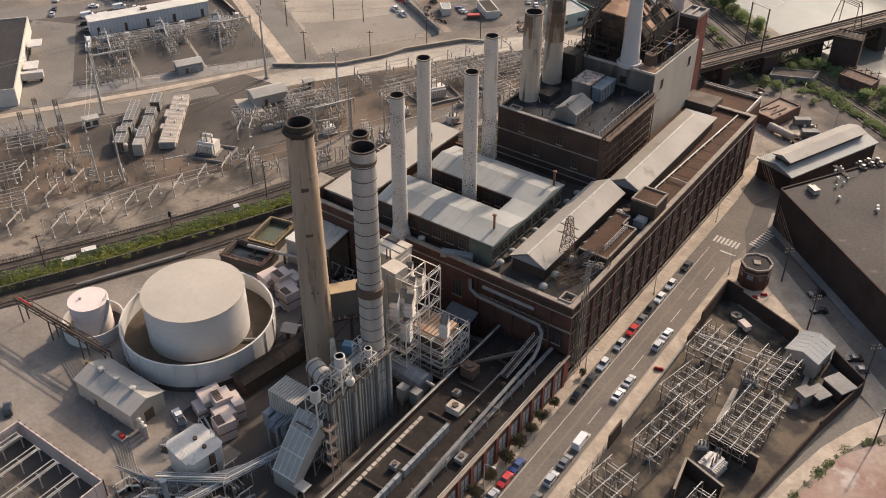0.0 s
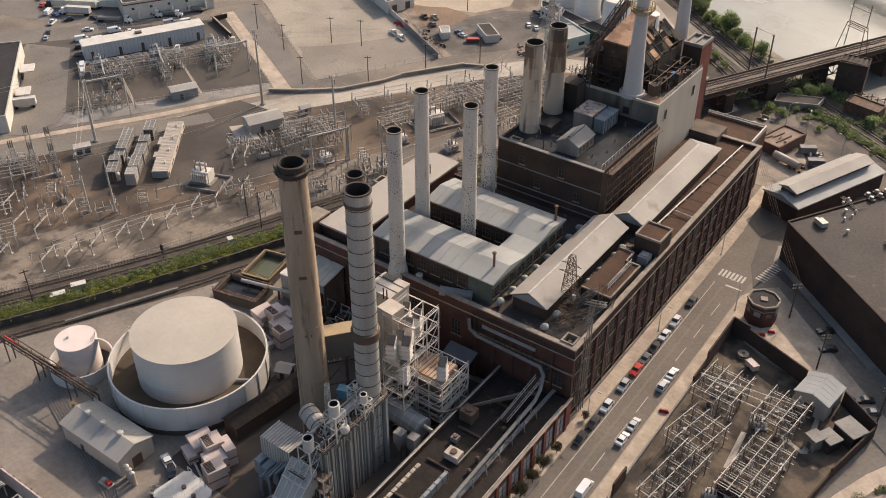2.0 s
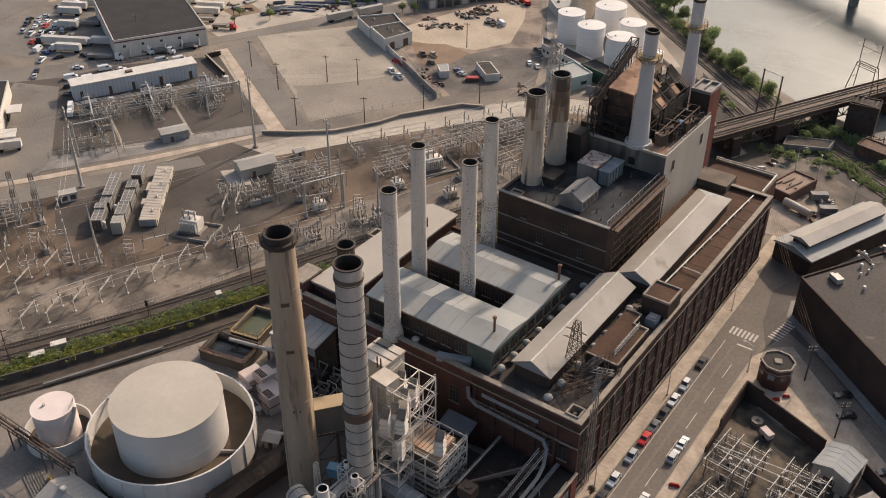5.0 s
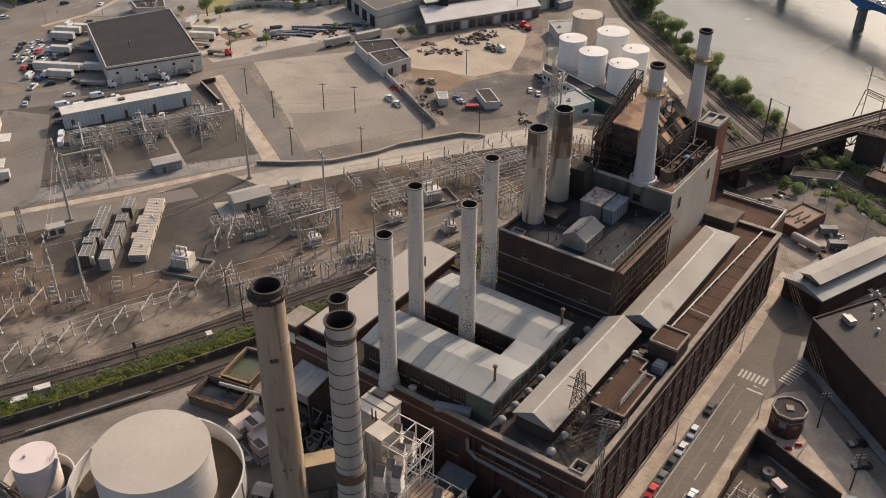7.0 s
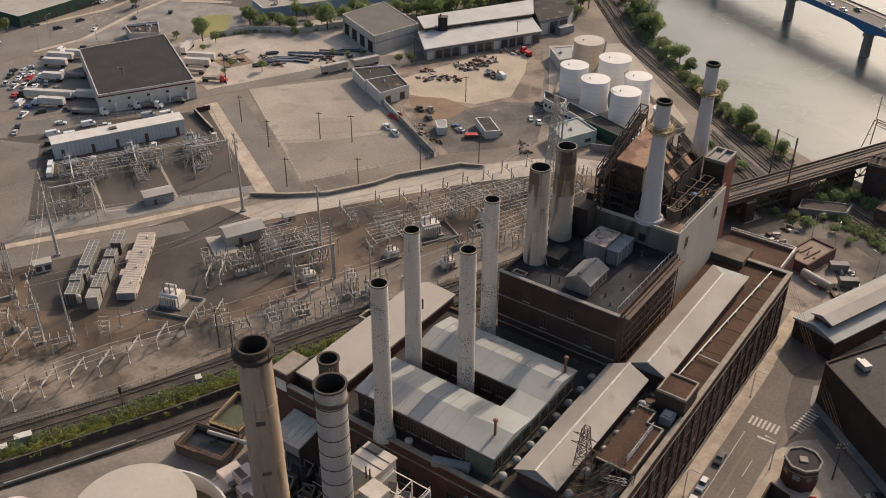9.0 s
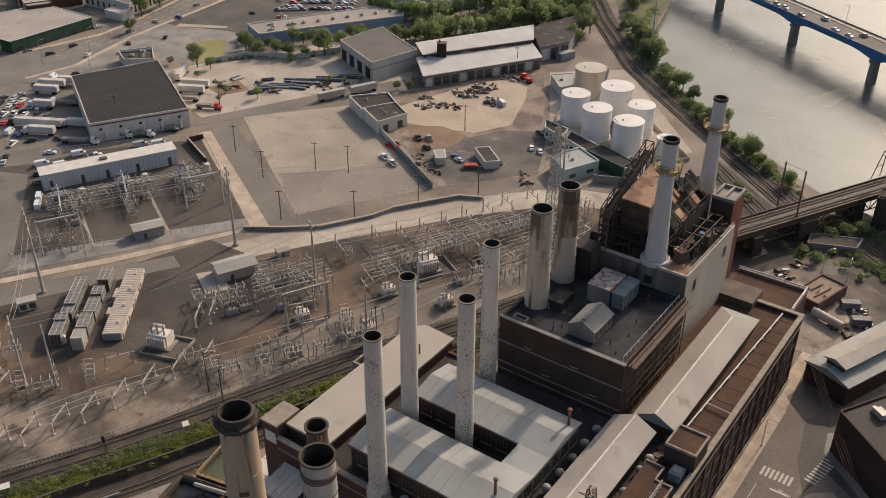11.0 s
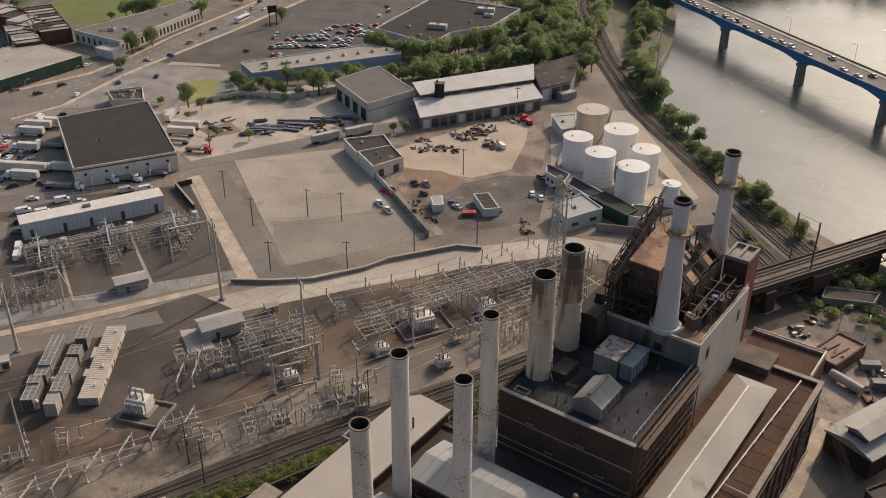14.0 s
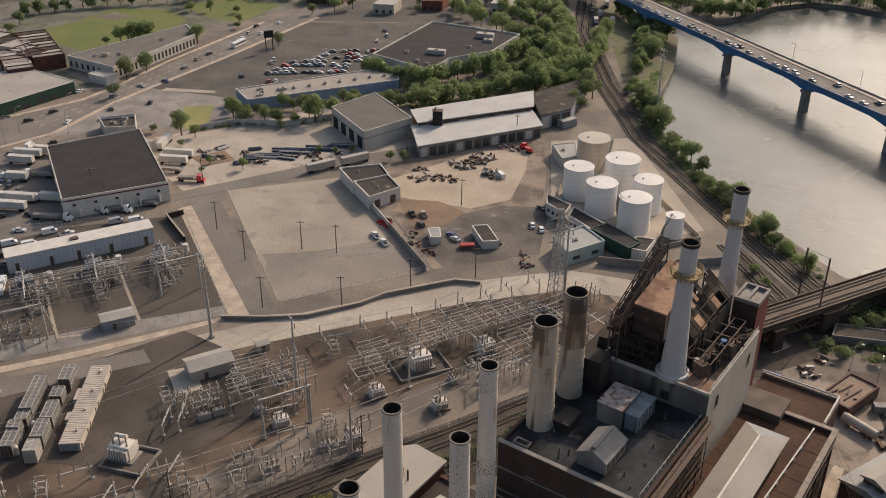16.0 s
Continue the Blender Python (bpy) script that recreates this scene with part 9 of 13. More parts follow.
ribbed_shed(45.0, 39.3, 8.0, 8.6, 5.0, 1.4, "white sheet shed with a pale gabled roof", SHEET_PALE, mat("cool_grey_sheet_roof", (0.30, 0.30, 0.285), (0.25, 0.25, 0.24), 0.7, grain=0.12, scale=0.15), "y", -8)
for x, y, lx, ly, h in ((54.6, 32.4, 5.6, 4.6, 3.6), (51.4, 27.4, 4.0, 3.6, 3.0), (48.8, 25.6, 3.0, 3.0, 3.2)):
    a = thing("control_hut", x, y, 0.06, -28, label="low flat-roofed concrete control hut", category="hut", group="huts of the walled substation")
    part("wall", MB().box(-lx / 2, lx / 2, -ly / 2, ly / 2, 0, h), BRICK_BLACK if lx > 3.5 else STONE, a)
    part("roof", MB().box(-lx / 2 - 0.2, lx / 2 + 0.2, -ly / 2 - 0.2, ly / 2 + 0.2, h, h + 0.3), CONC_GREY, a)
    part("door", MB().box(-0.5, 0.5, -ly / 2 - 0.05, -ly / 2, 0, 2.0), STEEL_DARK, a)
slab("cable_path", [(34.0, 20.5), (35.2, 20.8), (36.2, 8.2), (34.8, 7.8)], 0.09, PALE_CONC, "pale concrete cable cover path", "path")
slab("cable_path_far", [(42, 23.8), (47.5, 21.8), (48.6, 22.6), (47.2, 38.6), (46.2, 38.4), (47.2, 23.0), (42.2, 24.8)], 0.09, PALE_CONC, "pale concrete angled path", "path")
rl = thing("cable_reel", 24.6, 45.6, 0.06, label="round pale cable reel lying by the wall", category="cable reel")
part("drum", MB().cyl(0, 0, 0.1, 0.9, 0.8, n=16), STEEL_DARK, rl)
part("flange", MB().lathe(0, 0, [(1.4, 0.8), (1.4, 1.0), (0.5, 1.0), (0.5, 0.8)], 18), STONE, rl)
part("flange", MB().cyl(0, 0, 0, 0.1, 1.4, n=18), STONE, rl)
pk = thing("pump_cart", 28.0, 42.4, 0.06, 60, label="pinkish pump trailer parked in the yard", category="trailer")
part("body", MB().box(-0.9, 0.9, -1.6, 1.6, 0.6, 2.0), PINKISH, pk)
part("wheel", MB().pipe([(-1.0, 0, 0.45), (1.0, 0, 0.45)], 0.45, 10), RUBBER, pk)
part("drawbar", MB().beam((0, 1.6, 0.7), (0, 3.2, 0.5), 0.15), STEEL_DARK, pk)

# dark workshop across the street, and the gabled shop behind it
dk = thing("workshop", 45, 90, 0, label="low dark brick workshop with a brown tar roof", category="building")
WH = 12.4
WP = [(17.2, 92.2), (42.8, 70.2), (59.3, 56), (111, 24), (141, 57), (96, 100), (53, 135), (35, 123)]
part("wall", MB().prism(WP, 0, WH - 0.15), BRICK_BLACK, dk, world_space=True)
cx_, cy_ = 63, 85
part("roof", MB().prism([(cx_ + (x - cx_) * 0.985, cy_ + (y - cy_) * 0.985) for x, y in WP], WH - 0.15, WH), mat("brown_tar_roof", (0.078, 0.066, 0.057), (0.056, 0.048, 0.042), 0.92, scale=0.05, fine=1.2, rust=(0.16, 0.13, 0.10), rust_at=0.66), dk, world_space=True)
for i in range(len(WP)):
    part("parapet", MB().beam((*WP[i], WH + 0.15), (*WP[(i + 1) % len(WP)], WH + 0.15), 0.5, 0.6), BRICK_BLACK, dk, world_space=True)
rr = random.Random(11)
for k in range(9):
    x, y = rr.uniform(24, 62), rr.uniform(84, 118)
    if y + x * 0.8 < 122 or y - x * 0.75 > 92:
        continue
    a = thing("roof_vent", x + 1.3, y - 5, WH, rr.uniform(0, 90), label="small white roof vent on the workshop", category="roof vent", group="roof vents of the workshop")
    part("stub", MB().cyl(0, 0, 0, 0.8, 0.3, n=8), STEEL, a)
    part("cap", MB().cyl(0, 0, 0.8, 1.3, 0.55, 0.4, n=10), WHITE_PAINT, a)
for x, y in ((24.0, 101), (54, 74)):
    a = thing("rooftop_unit", x + 1.3, y - 5, WH, -38, label="pale rooftop air unit with pipes", category="air handler", group="units on the workshop roof")
    part("body", MB().box(-1.5, 1.5, -1.0, 1.0, 0.3, 1.7), SHEET_PALE, a)
    part("duct", MB().box(-2.6, -1.5, -0.5, 0.5, 0.3, 1.2), STEEL, a)
    part("skid", MB().box(-1.5, 1.5, -1.0, 1.0, 0, 0.3), STEEL_DARK, a)
for i, (x, y) in enumerate(((31.7, 127.1), (33.2, 125.6), (30.1, 124.0), (31.6, 122.4), (33.8, 129.0), (35.2, 127.4))):
    a = thing("condenser_fan", x + 1.3, y - 5, WH, -38, label="pale round condenser fan on a dark skid", category="air handler", group="condenser fans on the workshop roof")
    part("skid", MB().box(-1.0, 1.0, -0.8, 0.8, 0, 0.6), STEEL_DARK, a)
    part("drum", MB().cyl(0, 0, 0.6, 1.4, 0.6, n=14), SHEET_SOOTY, a)
    part("guard", MB().cyl(0, 0, 1.4, 1.5, 0.5, n=14), STEEL, a)
for x, y in ((29.9, 113.2), (25.5, 115.6), (28.4, 107.4), (29.7, 110.2), (27.0, 117.5), (26.2, 118.6)):
    a = thing("roof_vent", x + 1.3, y - 5, WH, rr.uniform(0, 90), label="small white roof vent on the workshop", category="roof vent", group="roof vents of the workshop")
    part("stub", MB().cyl(0, 0, 0, 0.7, 0.25, n=8), STEEL, a)
    part("cap", MB().cyl(0, 0, 0.7, 1.1, 0.45, 0.3, n=10), WHITE_PAINT, a)
rp_ = thing("roof_pipe_run", 29, 112, WH, -38, label="pale pipe run on blocks across the workshop roof", category="pipes")
for k in range(3):
    part("pipe", MB().pipe([(-4, -1 + k * 0.5, 0.4), (3, -1 + k * 0.5, 0.4), (3, 3, 0.4)], 0.1, 6), STONE, rp_)
for k in range(5):
    part("block", MB().box(-4 + k * 1.6, -3.7 + k * 1.6, -1.2, 0.2, 0, 0.3), WOOD_POLE, rp_)
gs = thing("monitor_shed", 16.5, 132, 0, -22, label="brick shop with a white gabled monitor roof", category="building")
part("wall", MB().box(-6.5, 6.5, -20, 20, 0, 6.2), BRICK_BLACK, gs)
part("roof", MB().gable(-7, 7, -20.4, 20.4, 6.0, 6.4, 8.0), ROOF_WHITE, gs)
part("monitor_wall", MB().box(-2.6, 2.6, -17.5, 17.5, 7.0, 9.0), STEEL_DARK, gs)
part("monitor_roof", MB().gable(-3.6, 3.6, -18, 18, 8.9, 9.1, 10.2), MONITOR_ROOF, gs, "pale monitor roof")
rn = thing("brick_ruin", -5.7, 157.3, 0, -15, label="roofless red brick ruin with bare roof beams", category="ruin")
mb = MB()
for a in ((-4.4, 4.4, -8, -7.5), (-4.4, 4.4, 7.5, 8), (-4.4, -3.9, -7.5, 7.5), (3.9, 4.4, -7.5, 7.5)):
    mb.box(*a, 0, 3.8)
part("wall", mb, mat("weathered_brown_brick", (0.15, 0.08, 0.058), (0.085, 0.05, 0.04), 0.92, scale=0.3), rn)
part("roof", MB().box(-3.9, 3.9, -7.5, 7.5, 3.0, 3.3), mat("dusty_roof_boards", (0.30, 0.22, 0.16), (0.2, 0.14, 0.1), 0.95, scale=0.3), rn)
for k in range(5):
    part("beam", MB().beam((-3 + k * 1.4, -5 + (k % 3) * 2.5, 3.5), (-2.4 + k * 1.4, -2 + (k % 2) * 5, 3.6), 0.4, 0.3), STEEL_DARK, rn)
ht = thing("horizontal_tank", 0.4, 145.7, 0, -20, label="pale horizontal storage tank on saddles", category="tank")
part("shell", MB().pipe([(-5, 0, 1.8), (5, 0, 1.8)], 1.3, 16), CREAM, ht, smooth=True)
part("saddle", MB().box(-3.4, -2.8, -1, 1, 0, 1).box(2.8, 3.4, -1, 1, 0, 1), CONC_GREY, ht)
for x, y, c in ((3.5, 158, SHEET_SOOTY), (8.5, 151, SHEET_SOOTY)):
    a = thing("skip_container", x, y, 0, 30, label="sooty grey steel skip container in the yard", category="container", group="skips by the ruin")
    part("body", MB().obox(0, 0, 0.2, 2.4, 5.5, 2.4), c, a)
    part("runner", MB().box(-2.4, 2.4, -0.9, -0.6, 0, 0.2).box(-2.4, 2.4, 0.6, 0.9, 0, 0.2), STEEL_DARK, a)
gc = thing("dump_box", -26.3, 154.5, 0.05, 10, label="blue steel dump box in the riverside yard", category="container")
part("body", MB().obox(0, 0, 0.1, 2.0, 5, 2.6), BLUE_PAINT, gc)
part("rim", MB().box(-2.6, 2.6, -1.4, -1.2, 1.9, 2.1).box(-2.6, 2.6, 1.2, 1.4, 1.9, 2.1), STEEL_DARK, gc)
# ---- the open switchyard beyond the railway ----
def bus_frame(length=7.5, h=3.6, n=3):
    f = thing("bus_gantry", 0, 0, 0.03, label="pale steel bus frame with upright insulators", category="bus structure", group="bus frames of the switchyard")
    for s in (-length / 2, length / 2):
        part("post", MB().beam((s, 0, 0), (s, 0, h), 0.3).obox(s, 0, 0, 0.25, 0.9, 0.9, 0, 0.8), STEEL, f)
    part("beam", MB().beam((-length / 2 - 0.5, 0, h), (length / 2 + 0.5, 0, h), 0.34, 0.3), STEEL, f)
    for i in range(n):
        x = -length / 2 + 0.3 + i * (length - 0.6) / (n - 1)
        part("insulator", MB().lathe(x, 0, [(0.16, h + 0.15), (0.2, h + 0.5), (0.14, h + 0.9), (0.2, h + 1.2), (0.1, h + 1.9)], 8), STONE, f)
    return f


def switch_frame():
    """A disconnect switch: a low steel table with two rows of insulators and blades."""
    f = thing("disconnect_switch", 0, 0, 0.03, label="pale disconnect switch frame with rows of insulators", category="switchgear", group="disconnect switches of the switchyard")
    for x in (-2.4, 2.4):
        part("leg_frame", MB().beam((x, -1.2, 0), (x, -1.2, 3.0), 0.24).beam((x, 1.2, 0), (x, 1.2, 3.0), 0.24).beam((x, -1.2, 1.5), (x, 1.2, 1.5), 0.1), STEEL, f)
    mb = MB()
    for y in (-1.2, 1.2):
        mb.beam((-2.8, y, 3.0), (2.8, y, 3.0), 0.22)
        mb.beam((-2.4, y, 0.3), (2.4, y, 3.0), 0.1)
    for x in (-2.4, 0, 2.4):
        mb.beam((x, -1.4, 3.0), (x, 1.4, 3.0), 0.18)
    part("top_frame", mb, STEEL, f)
    for y in (-1.1, 1.1):
        mb = MB()
        for x in (-2.2, 0, 2.2):
            mb.cyl(x, y, 3.1, 4.7, 0.17, 0.13, 7)
        tagged(part("insulator", mb, STONE, f), kind="stuff")
    for x in (-2.2, 0, 2.2):
        part("blade", MB().beam((x, -1.1, 4.75), (x, 1.3, 5.1), 0.1), WHITE_PAINT, f)
    return f


def breaker():
    f = thing("circuit_breaker", 0, 0, 0.03, label="pale circuit breaker with slanted bushings", category="switchgear", group="circuit breakers of the switchyard")
    part("cabinet", MB().box(-1.6, 1.6, -0.7, 0.7, 0.4, 1.9), SHEET_PALE, f)
    part("base", MB().box(-1.9, 1.9, -1.0, 1.0, 0, 0.4), CONC_GREY, f)
    for x in (-1.1, 0, 1.1):
        for s in (-1, 1):
            part("bushing", MB().beam((x, s * 0.3, 1.9), (x * 1.3, s * 1.1, 4.2), 0.24), STONE, f)
    return f


def post_insulator():
    f = thing("bus_support", 0, 0, 0.03, label="slim pale bus support post", category="bus structure", group="bus supports of the switchyard")
    part("post", MB().beam((0, 0, 0), (0, 0, 3.2), 0.2).beam((-0.6, 0, 3.2), (0.6, 0, 3.2), 0.14), STEEL, f)
    part("insulator", MB().cyl(0, 0, 3.2, 4.6, 0.15, 0.1, 8), STONE, f)
    return f


FRAME, SWITCH, BREAK, SUPPORT = bus_frame(), switch_frame(), breaker(), post_insulator()
USED = set()


def put(proto, x, y, deg, z=0.03):
    m = pose(x, y, z, 0, 0, deg)
    if proto.name not in USED:
        USED.add(proto.name)
        proto.matrix_basis = m
        return proto
    return copy_thing(proto, m)


# rows of frames beside the tracks
for x, y in ((-148.4, -35.3), (-144.9, -29.6), (-143.5, -22.2), (-141.0, -15.4), (-138.5, -8.4), (-136.9, -0.3), (-135.4, 8.1), (-133.8, 16.8), (-130.9, 24.7)):
    put(FRAME, x - 1.8, y + 3.4, 117)
for x, y in ((-163.6, -26.5), (-171.3, -28.7), (-164.3, -16.4), (-180, -36), (-160, -42), (-172, -46), (-183, -24)):
    put(FRAME, x - 1.8, y + 3.4, 117)
for x, y in ((-140.5, 91.8), (-134.8, 103.8), (-129.6, 110.5), (-124.9, 117.0), (-121.5, 125.0), (-118.2, 132.5), (-115.0, 141.0), (-112.2, 149.0), (-107.5, 158.5)):
    put(FRAME, x, y, 150)
# two thin rows of supports along the fence
for k in range(11):
    f = k / 10
    put(SUPPORT, -126 + 24.5 * f, 20 + 42 * f, 60)
    put(SUPPORT, -129.4 + 22.0 * f, 22.6 + 43.4 * f, 60)
for x, y, g in ((-121.4, 40.6, 62), (-113.6, 40.8, 152), (-108.6, 48.4, 62), (-127.6, 26.4, 150), (-121.6, 26.2, 62), (-117.2, 34.6, 152), (-134.2, 24.6, 62), (-112.4, 62.6, 152), (-104.8, 57.6, 62)):
    put(SWITCH, x, y, g)
for x, y in ((-100.2, 77.4), (-95.6, 88.8), (-91.4, 101), (-149.0, 39.4), (-147.0, 43.0), (-150.4, 47.2)):
    put(FRAME, x, y, 125)
for x, y in ((-143.4, 47.4), (-146.2, 53.2), (-141.8, 51.2), (-114.2, 43.4), (-106.0, 64.2)):
    put(BREAK, x, y, 62)
BUS = thing("bus_lines", -120, 60, 0, label="long thin white bus pipes linking the frames", category="bus pipes")


def bus_line(pts, z=5.5, r=0.07):
    part("bus_pipe", MB().pipe([(x, y, z) for x, y in pts], r, 5), WHITE_PAINT, BUS, world_space=True)


for o in (-3.2, 0, 3.2):
    bus_line([(-150.2 - o * 0.45, -31.9 + o * 0.9), (-140.3 - o * 0.45, -5.0 + o * 0.9), (-131.4 - o * 0.45, 13 + o * 0.9)])
    bus_line([(-140.5 + o * 0.86, 91.8 - o * 0.5), (-124.9 + o * 0.86, 117 - o * 0.5), (-107.5 + o * 0.86, 158.5 - o * 0.5)])
    bus_line([(-118 + o, 96), (-104 + o, 128), (-92 + o, 160)], 5.2)
    bus_line([(-92 + o, 103), (-87 + o, 122), (-80 + o, 150)], 5.2)
bus_line([(-126, 20), (-101.5, 62), (-91, 98)], 4.7)
bus_line([(-129.4, 22.6), (-107.4, 66), (-94, 100)], 4.7)
bus_line([(-132.2, 25.0), (-111.0, 67), (-97, 101)], 5.4)
# dense bays at the north end
rr = random.Random(21)
d, nrm = Vector((0.40, 0.917, 0)), Vector((-0.917, 0.40, 0))
o = Vector((-108, 70, 0))
for i in range(13):
    for j in range(4):
        if rr.random() < 0.16:
            continue
        p = o + d * (i * 7.6 + rr.uniform(-0.8, 0.8)) + nrm * (j * 8.4 - 4 + rr.uniform(-0.7, 0.7))
        if -118 < p.x < -104 and 92 < p.y < 112 or p.y < 97 and not (-124 < p.x < -112 and p.y > 84):
            continue
        proto = rr.choice((SWITCH, SWITCH, SWITCH, FRAME, SUPPORT, BREAK))
        put(proto, p.x, p.y, 66 + rr.choice((0, 90)) + rr.uniform(-4, 4))
        if rr.random() < 0.75:
            q = p + d * 3.4 + nrm * rr.uniform(-1.5, 1.5)
            put(rr.choice((SUPPORT, SWITCH)), q.x, q.y, 156 + rr.uniform(-6, 6))
# middle bays
for x, y in ((-148.5, 64), (-143, 68), (-142.5, 79), (-138, 74), (-135.7, 91), (-128, 66), (-127, 60), (-133, 58), (-148, 54), (-152, 48), (-146, 49), (-156, 45.5), (-113.6, 64), (-106, 66.5), (-109, 58), (-101, 59.5), (-118, 55), (-137, 56)):
    put(rr.choice((SWITCH, SWITCH, FRAME, BREAK)), x, y, 62 + rr.choice((0, 90)) + rr.uniform(-8, 8))
    if rr.random() < 0.6:
        put(SUPPORT, x + rr.uniform(-3, 3), y + rr.uniform(-3, 3), 60)
for k in range(7):
    put(SUPPORT, rr.uniform(-148, -128), rr.uniform(52, 74), rr.uniform(0, 180))
# west bays
for x, y in ((-180, -9), (-174.6, -9), (-187, -6), (-177, -3), (-162.6, -9.7), (-156.6, -7.2), (-170, -18), (-184, -16), (-190, 0.3), (-196, -2), (-202, -4), (-208, -8), (-158, -2), (-152, 4), (-150, 12)):
    put(rr.choice((SWITCH, FRAME, BREAK, SWITCH)), x, y, 58 + rr.choice((0, 90)) + rr.uniform(-8, 8))
for k in range(14):
    put(SUPPORT, rr.uniform(-205, -150), rr.uniform(-40, 8), rr.uniform(0, 180))
for x, y, dg, k in ((-111.2, 100.5, 60, 1.25), (-148.5, 25.0, 20, 1.2), (-112.5, 82.5, 60, 0.8), (-100, 118.5, 60, 1.0), (-95, 88, 60, 0.8), (-124.8, 57.5, 60, 0.8), (-105, 64, 60, 0.8)):
    transformer(x, y, dg, k, group="transformers of the switchyard", z=0.03)
bx = thing("transformer_sump", -146, 25, 0, 20, label="low concrete sump wall round the transformer", category="sump")
mb = MB()
for a in ((-6, 6, -5, -4.6), (-6, 6, 4.6, 5), (-6, -5.6, -4.6, 4.6), (5.6, 6, -4.6, 4.6)):
    mb.box(*a, 0, 0.9)
part("wall", mb, CONC_GREY, bx)
part("floor", MB().box(-5.6, 5.6, -4.6, 4.6, 0.03, 0.1), DARK_YARD, bx)
bx2 = thing("transformer_sump", -111.2, 100.5, 0, 60, label="low concrete sump wall round the transformer", category="sump")
mb = MB()
for a in ((-8, 8, -5.5, -5.1), (-8, 8, 5.1, 5.5), (-8, -7.6, -5.1, 5.1), (7.6, 8, -5.1, 5.1)):
    mb.box(*a, 0, 0.9)
part("wall", mb, CONC_GREY, bx2)
part("floor", MB().box(-7.6, 7.6, -5.1, 5.1, 0.03, 0.1), DARK_YARD, bx2)


# tall bushing columns at the west end
def bushing_tower(x, y, h):
    t = thing("capacitor_tower", x, y, 0.03, 62, label="tall pale insulator column tower", category="insulator tower", group="insulator towers")
    mb = MB()
    for a in (-0.9, 0.9):
        for b in (-0.9, 0.9):
            mb.beam((a, b, 0), (a * 0.7, b * 0.7, h), 0.2)
    for k in range(6):
        z = h * (k + 1) / 6
        mb.beam((-0.9, -0.9, z), (0.9, -0.9, z), 0.12).beam((0.9, -0.9, z), (0.9, 0.9, z), 0.12).beam((0.9, -0.9, z - h / 6), (0.9, 0.9, z), 0.1).beam((-0.9, -0.9, z - h / 6), (0.9, -0.9, z), 0.1)
    part("frame", mb, STEEL, t)
    for k in range(3):
        part("insulator", MB().lathe(-0.6 + k * 0.6, 0, [(0.25, h), (0.2, h + 1), (0.28, h + 1.2), (0.16, h + 2.6)], 8), STONE, t)
    return t


for x, y in ((-203, -6), (-197, -3), (-191, 0.5), (-208, 3), (-201.5, 6.5)):
    bushing_tower(x, y, 8.5)


def steel_monopole(x, y, h, deg, arms=3, r=0.55, label="tall tapered grey steel transmission pole"):
    p = thing("transmission_pole", x, y, 0.03, deg, label=label, category="transmission pole", group="steel transmission poles")
    part("shaft", MB().cyl(0, 0, 0, h, r, r * 0.4, 12), STEEL, p, smooth=True)
    part("footing", MB().cyl(0, 0, 0, 0.5, r * 1.8, n=12), CONC_GREY, p)
    for k in range(arms):
        z = h - 1.2 - k * 2.6
        a = part("arm", MB().beam((0, 0, z), (2.6, 0, z + 0.5), 0.22).beam((0, 0, z), (-2.6, 0, z + 0.5), 0.22), STEEL, p)
        part("insulator", MB().cyl(2.5, 0, z - 1.0, z + 0.4, 0.14, n=8), STONE, a)
        part("insulator", MB().cyl(-2.5, 0, z - 1.0, z + 0.4, 0.14, n=8), STONE, a)
    return p


for x, y, h, a in ((-171.5, 75.5, 29, 2), (-198.4, 21.5, 29, 3), (-132.4, 71.5, 24, 1), (-119.6, 62.6, 21, 0), (-101.3, 58.6, 22, 1), (-107.5, 90.6, 14, 0), (-124.5, 50.9, 13, 0), (-163.2, -8.2, 22, 3), (-156.8, -3.5, 20, 0), (-95.5, 157.5, 30, 3), (-142.4, 331, 34, 3)):
    steel_monopole(x, y, h, 152, a, 0.55 if h > 22 else 0.38)
pg = thing("portal_gantry", -122, 57, 0.03, 64, label="tall steel portal gantry over the bays", category="gantry")
part("post", MB().cyl(-6.6, 0, 0, 12.4, 0.35, 0.25, 10), STEEL, pg)
part("post", MB().cyl(6.6, 0, 0, 12.4, 0.35, 0.25, 10), STEEL, pg)
part("beam", MB().beam((-7.2, 0, 12.2), (7.2, 0, 12.2), 0.5), STEEL, pg)
for k in range(3):
    part("insulator", MB().cyl(-4 + k * 4, 0, 10.4, 12.0, 0.16, n=8), STONE, pg)
lattice_mast("lattice_tower", -99.7, 159.5, 0, 4.0, 31, 11, 0.22, "tall grey lattice transmission tower", STEEL, ((20, 4.5), (24, 5.0), (28, 3.6)), 60, 0.3)
for x, y in ((-122.4, 18.7), (-114.1, 16.3), (-99.8, 61), (-138.5, -45.5)):
    wood_pole(x, y, 13 if x > -130 else 11, 70, 1, "dark weathered rail-side pole", group="rail-side poles")
lines = thing("transmission_lines", -150, 40, 0, label="thin pale overhead conductors between the steel poles", category="wires")
POLES = [((-171.5, 75.5, 27), (-198.4, 21.5, 27)), ((-198.4, 21.5, 27), (-240, -70, 27)), ((-171.5, 75.5, 27), (-95.5, 157.5, 28)), ((-163.2, -8.2, 20), (-132.4, 71.5, 22)), ((-132.4, 71.5, 22), (-107.5, 90.6, 13)), ((-163.2, -8.2, 20), (-198.4, 21.5, 24)), ((-101.3, 58.6, 21), (-95.5, 157.5, 24))]
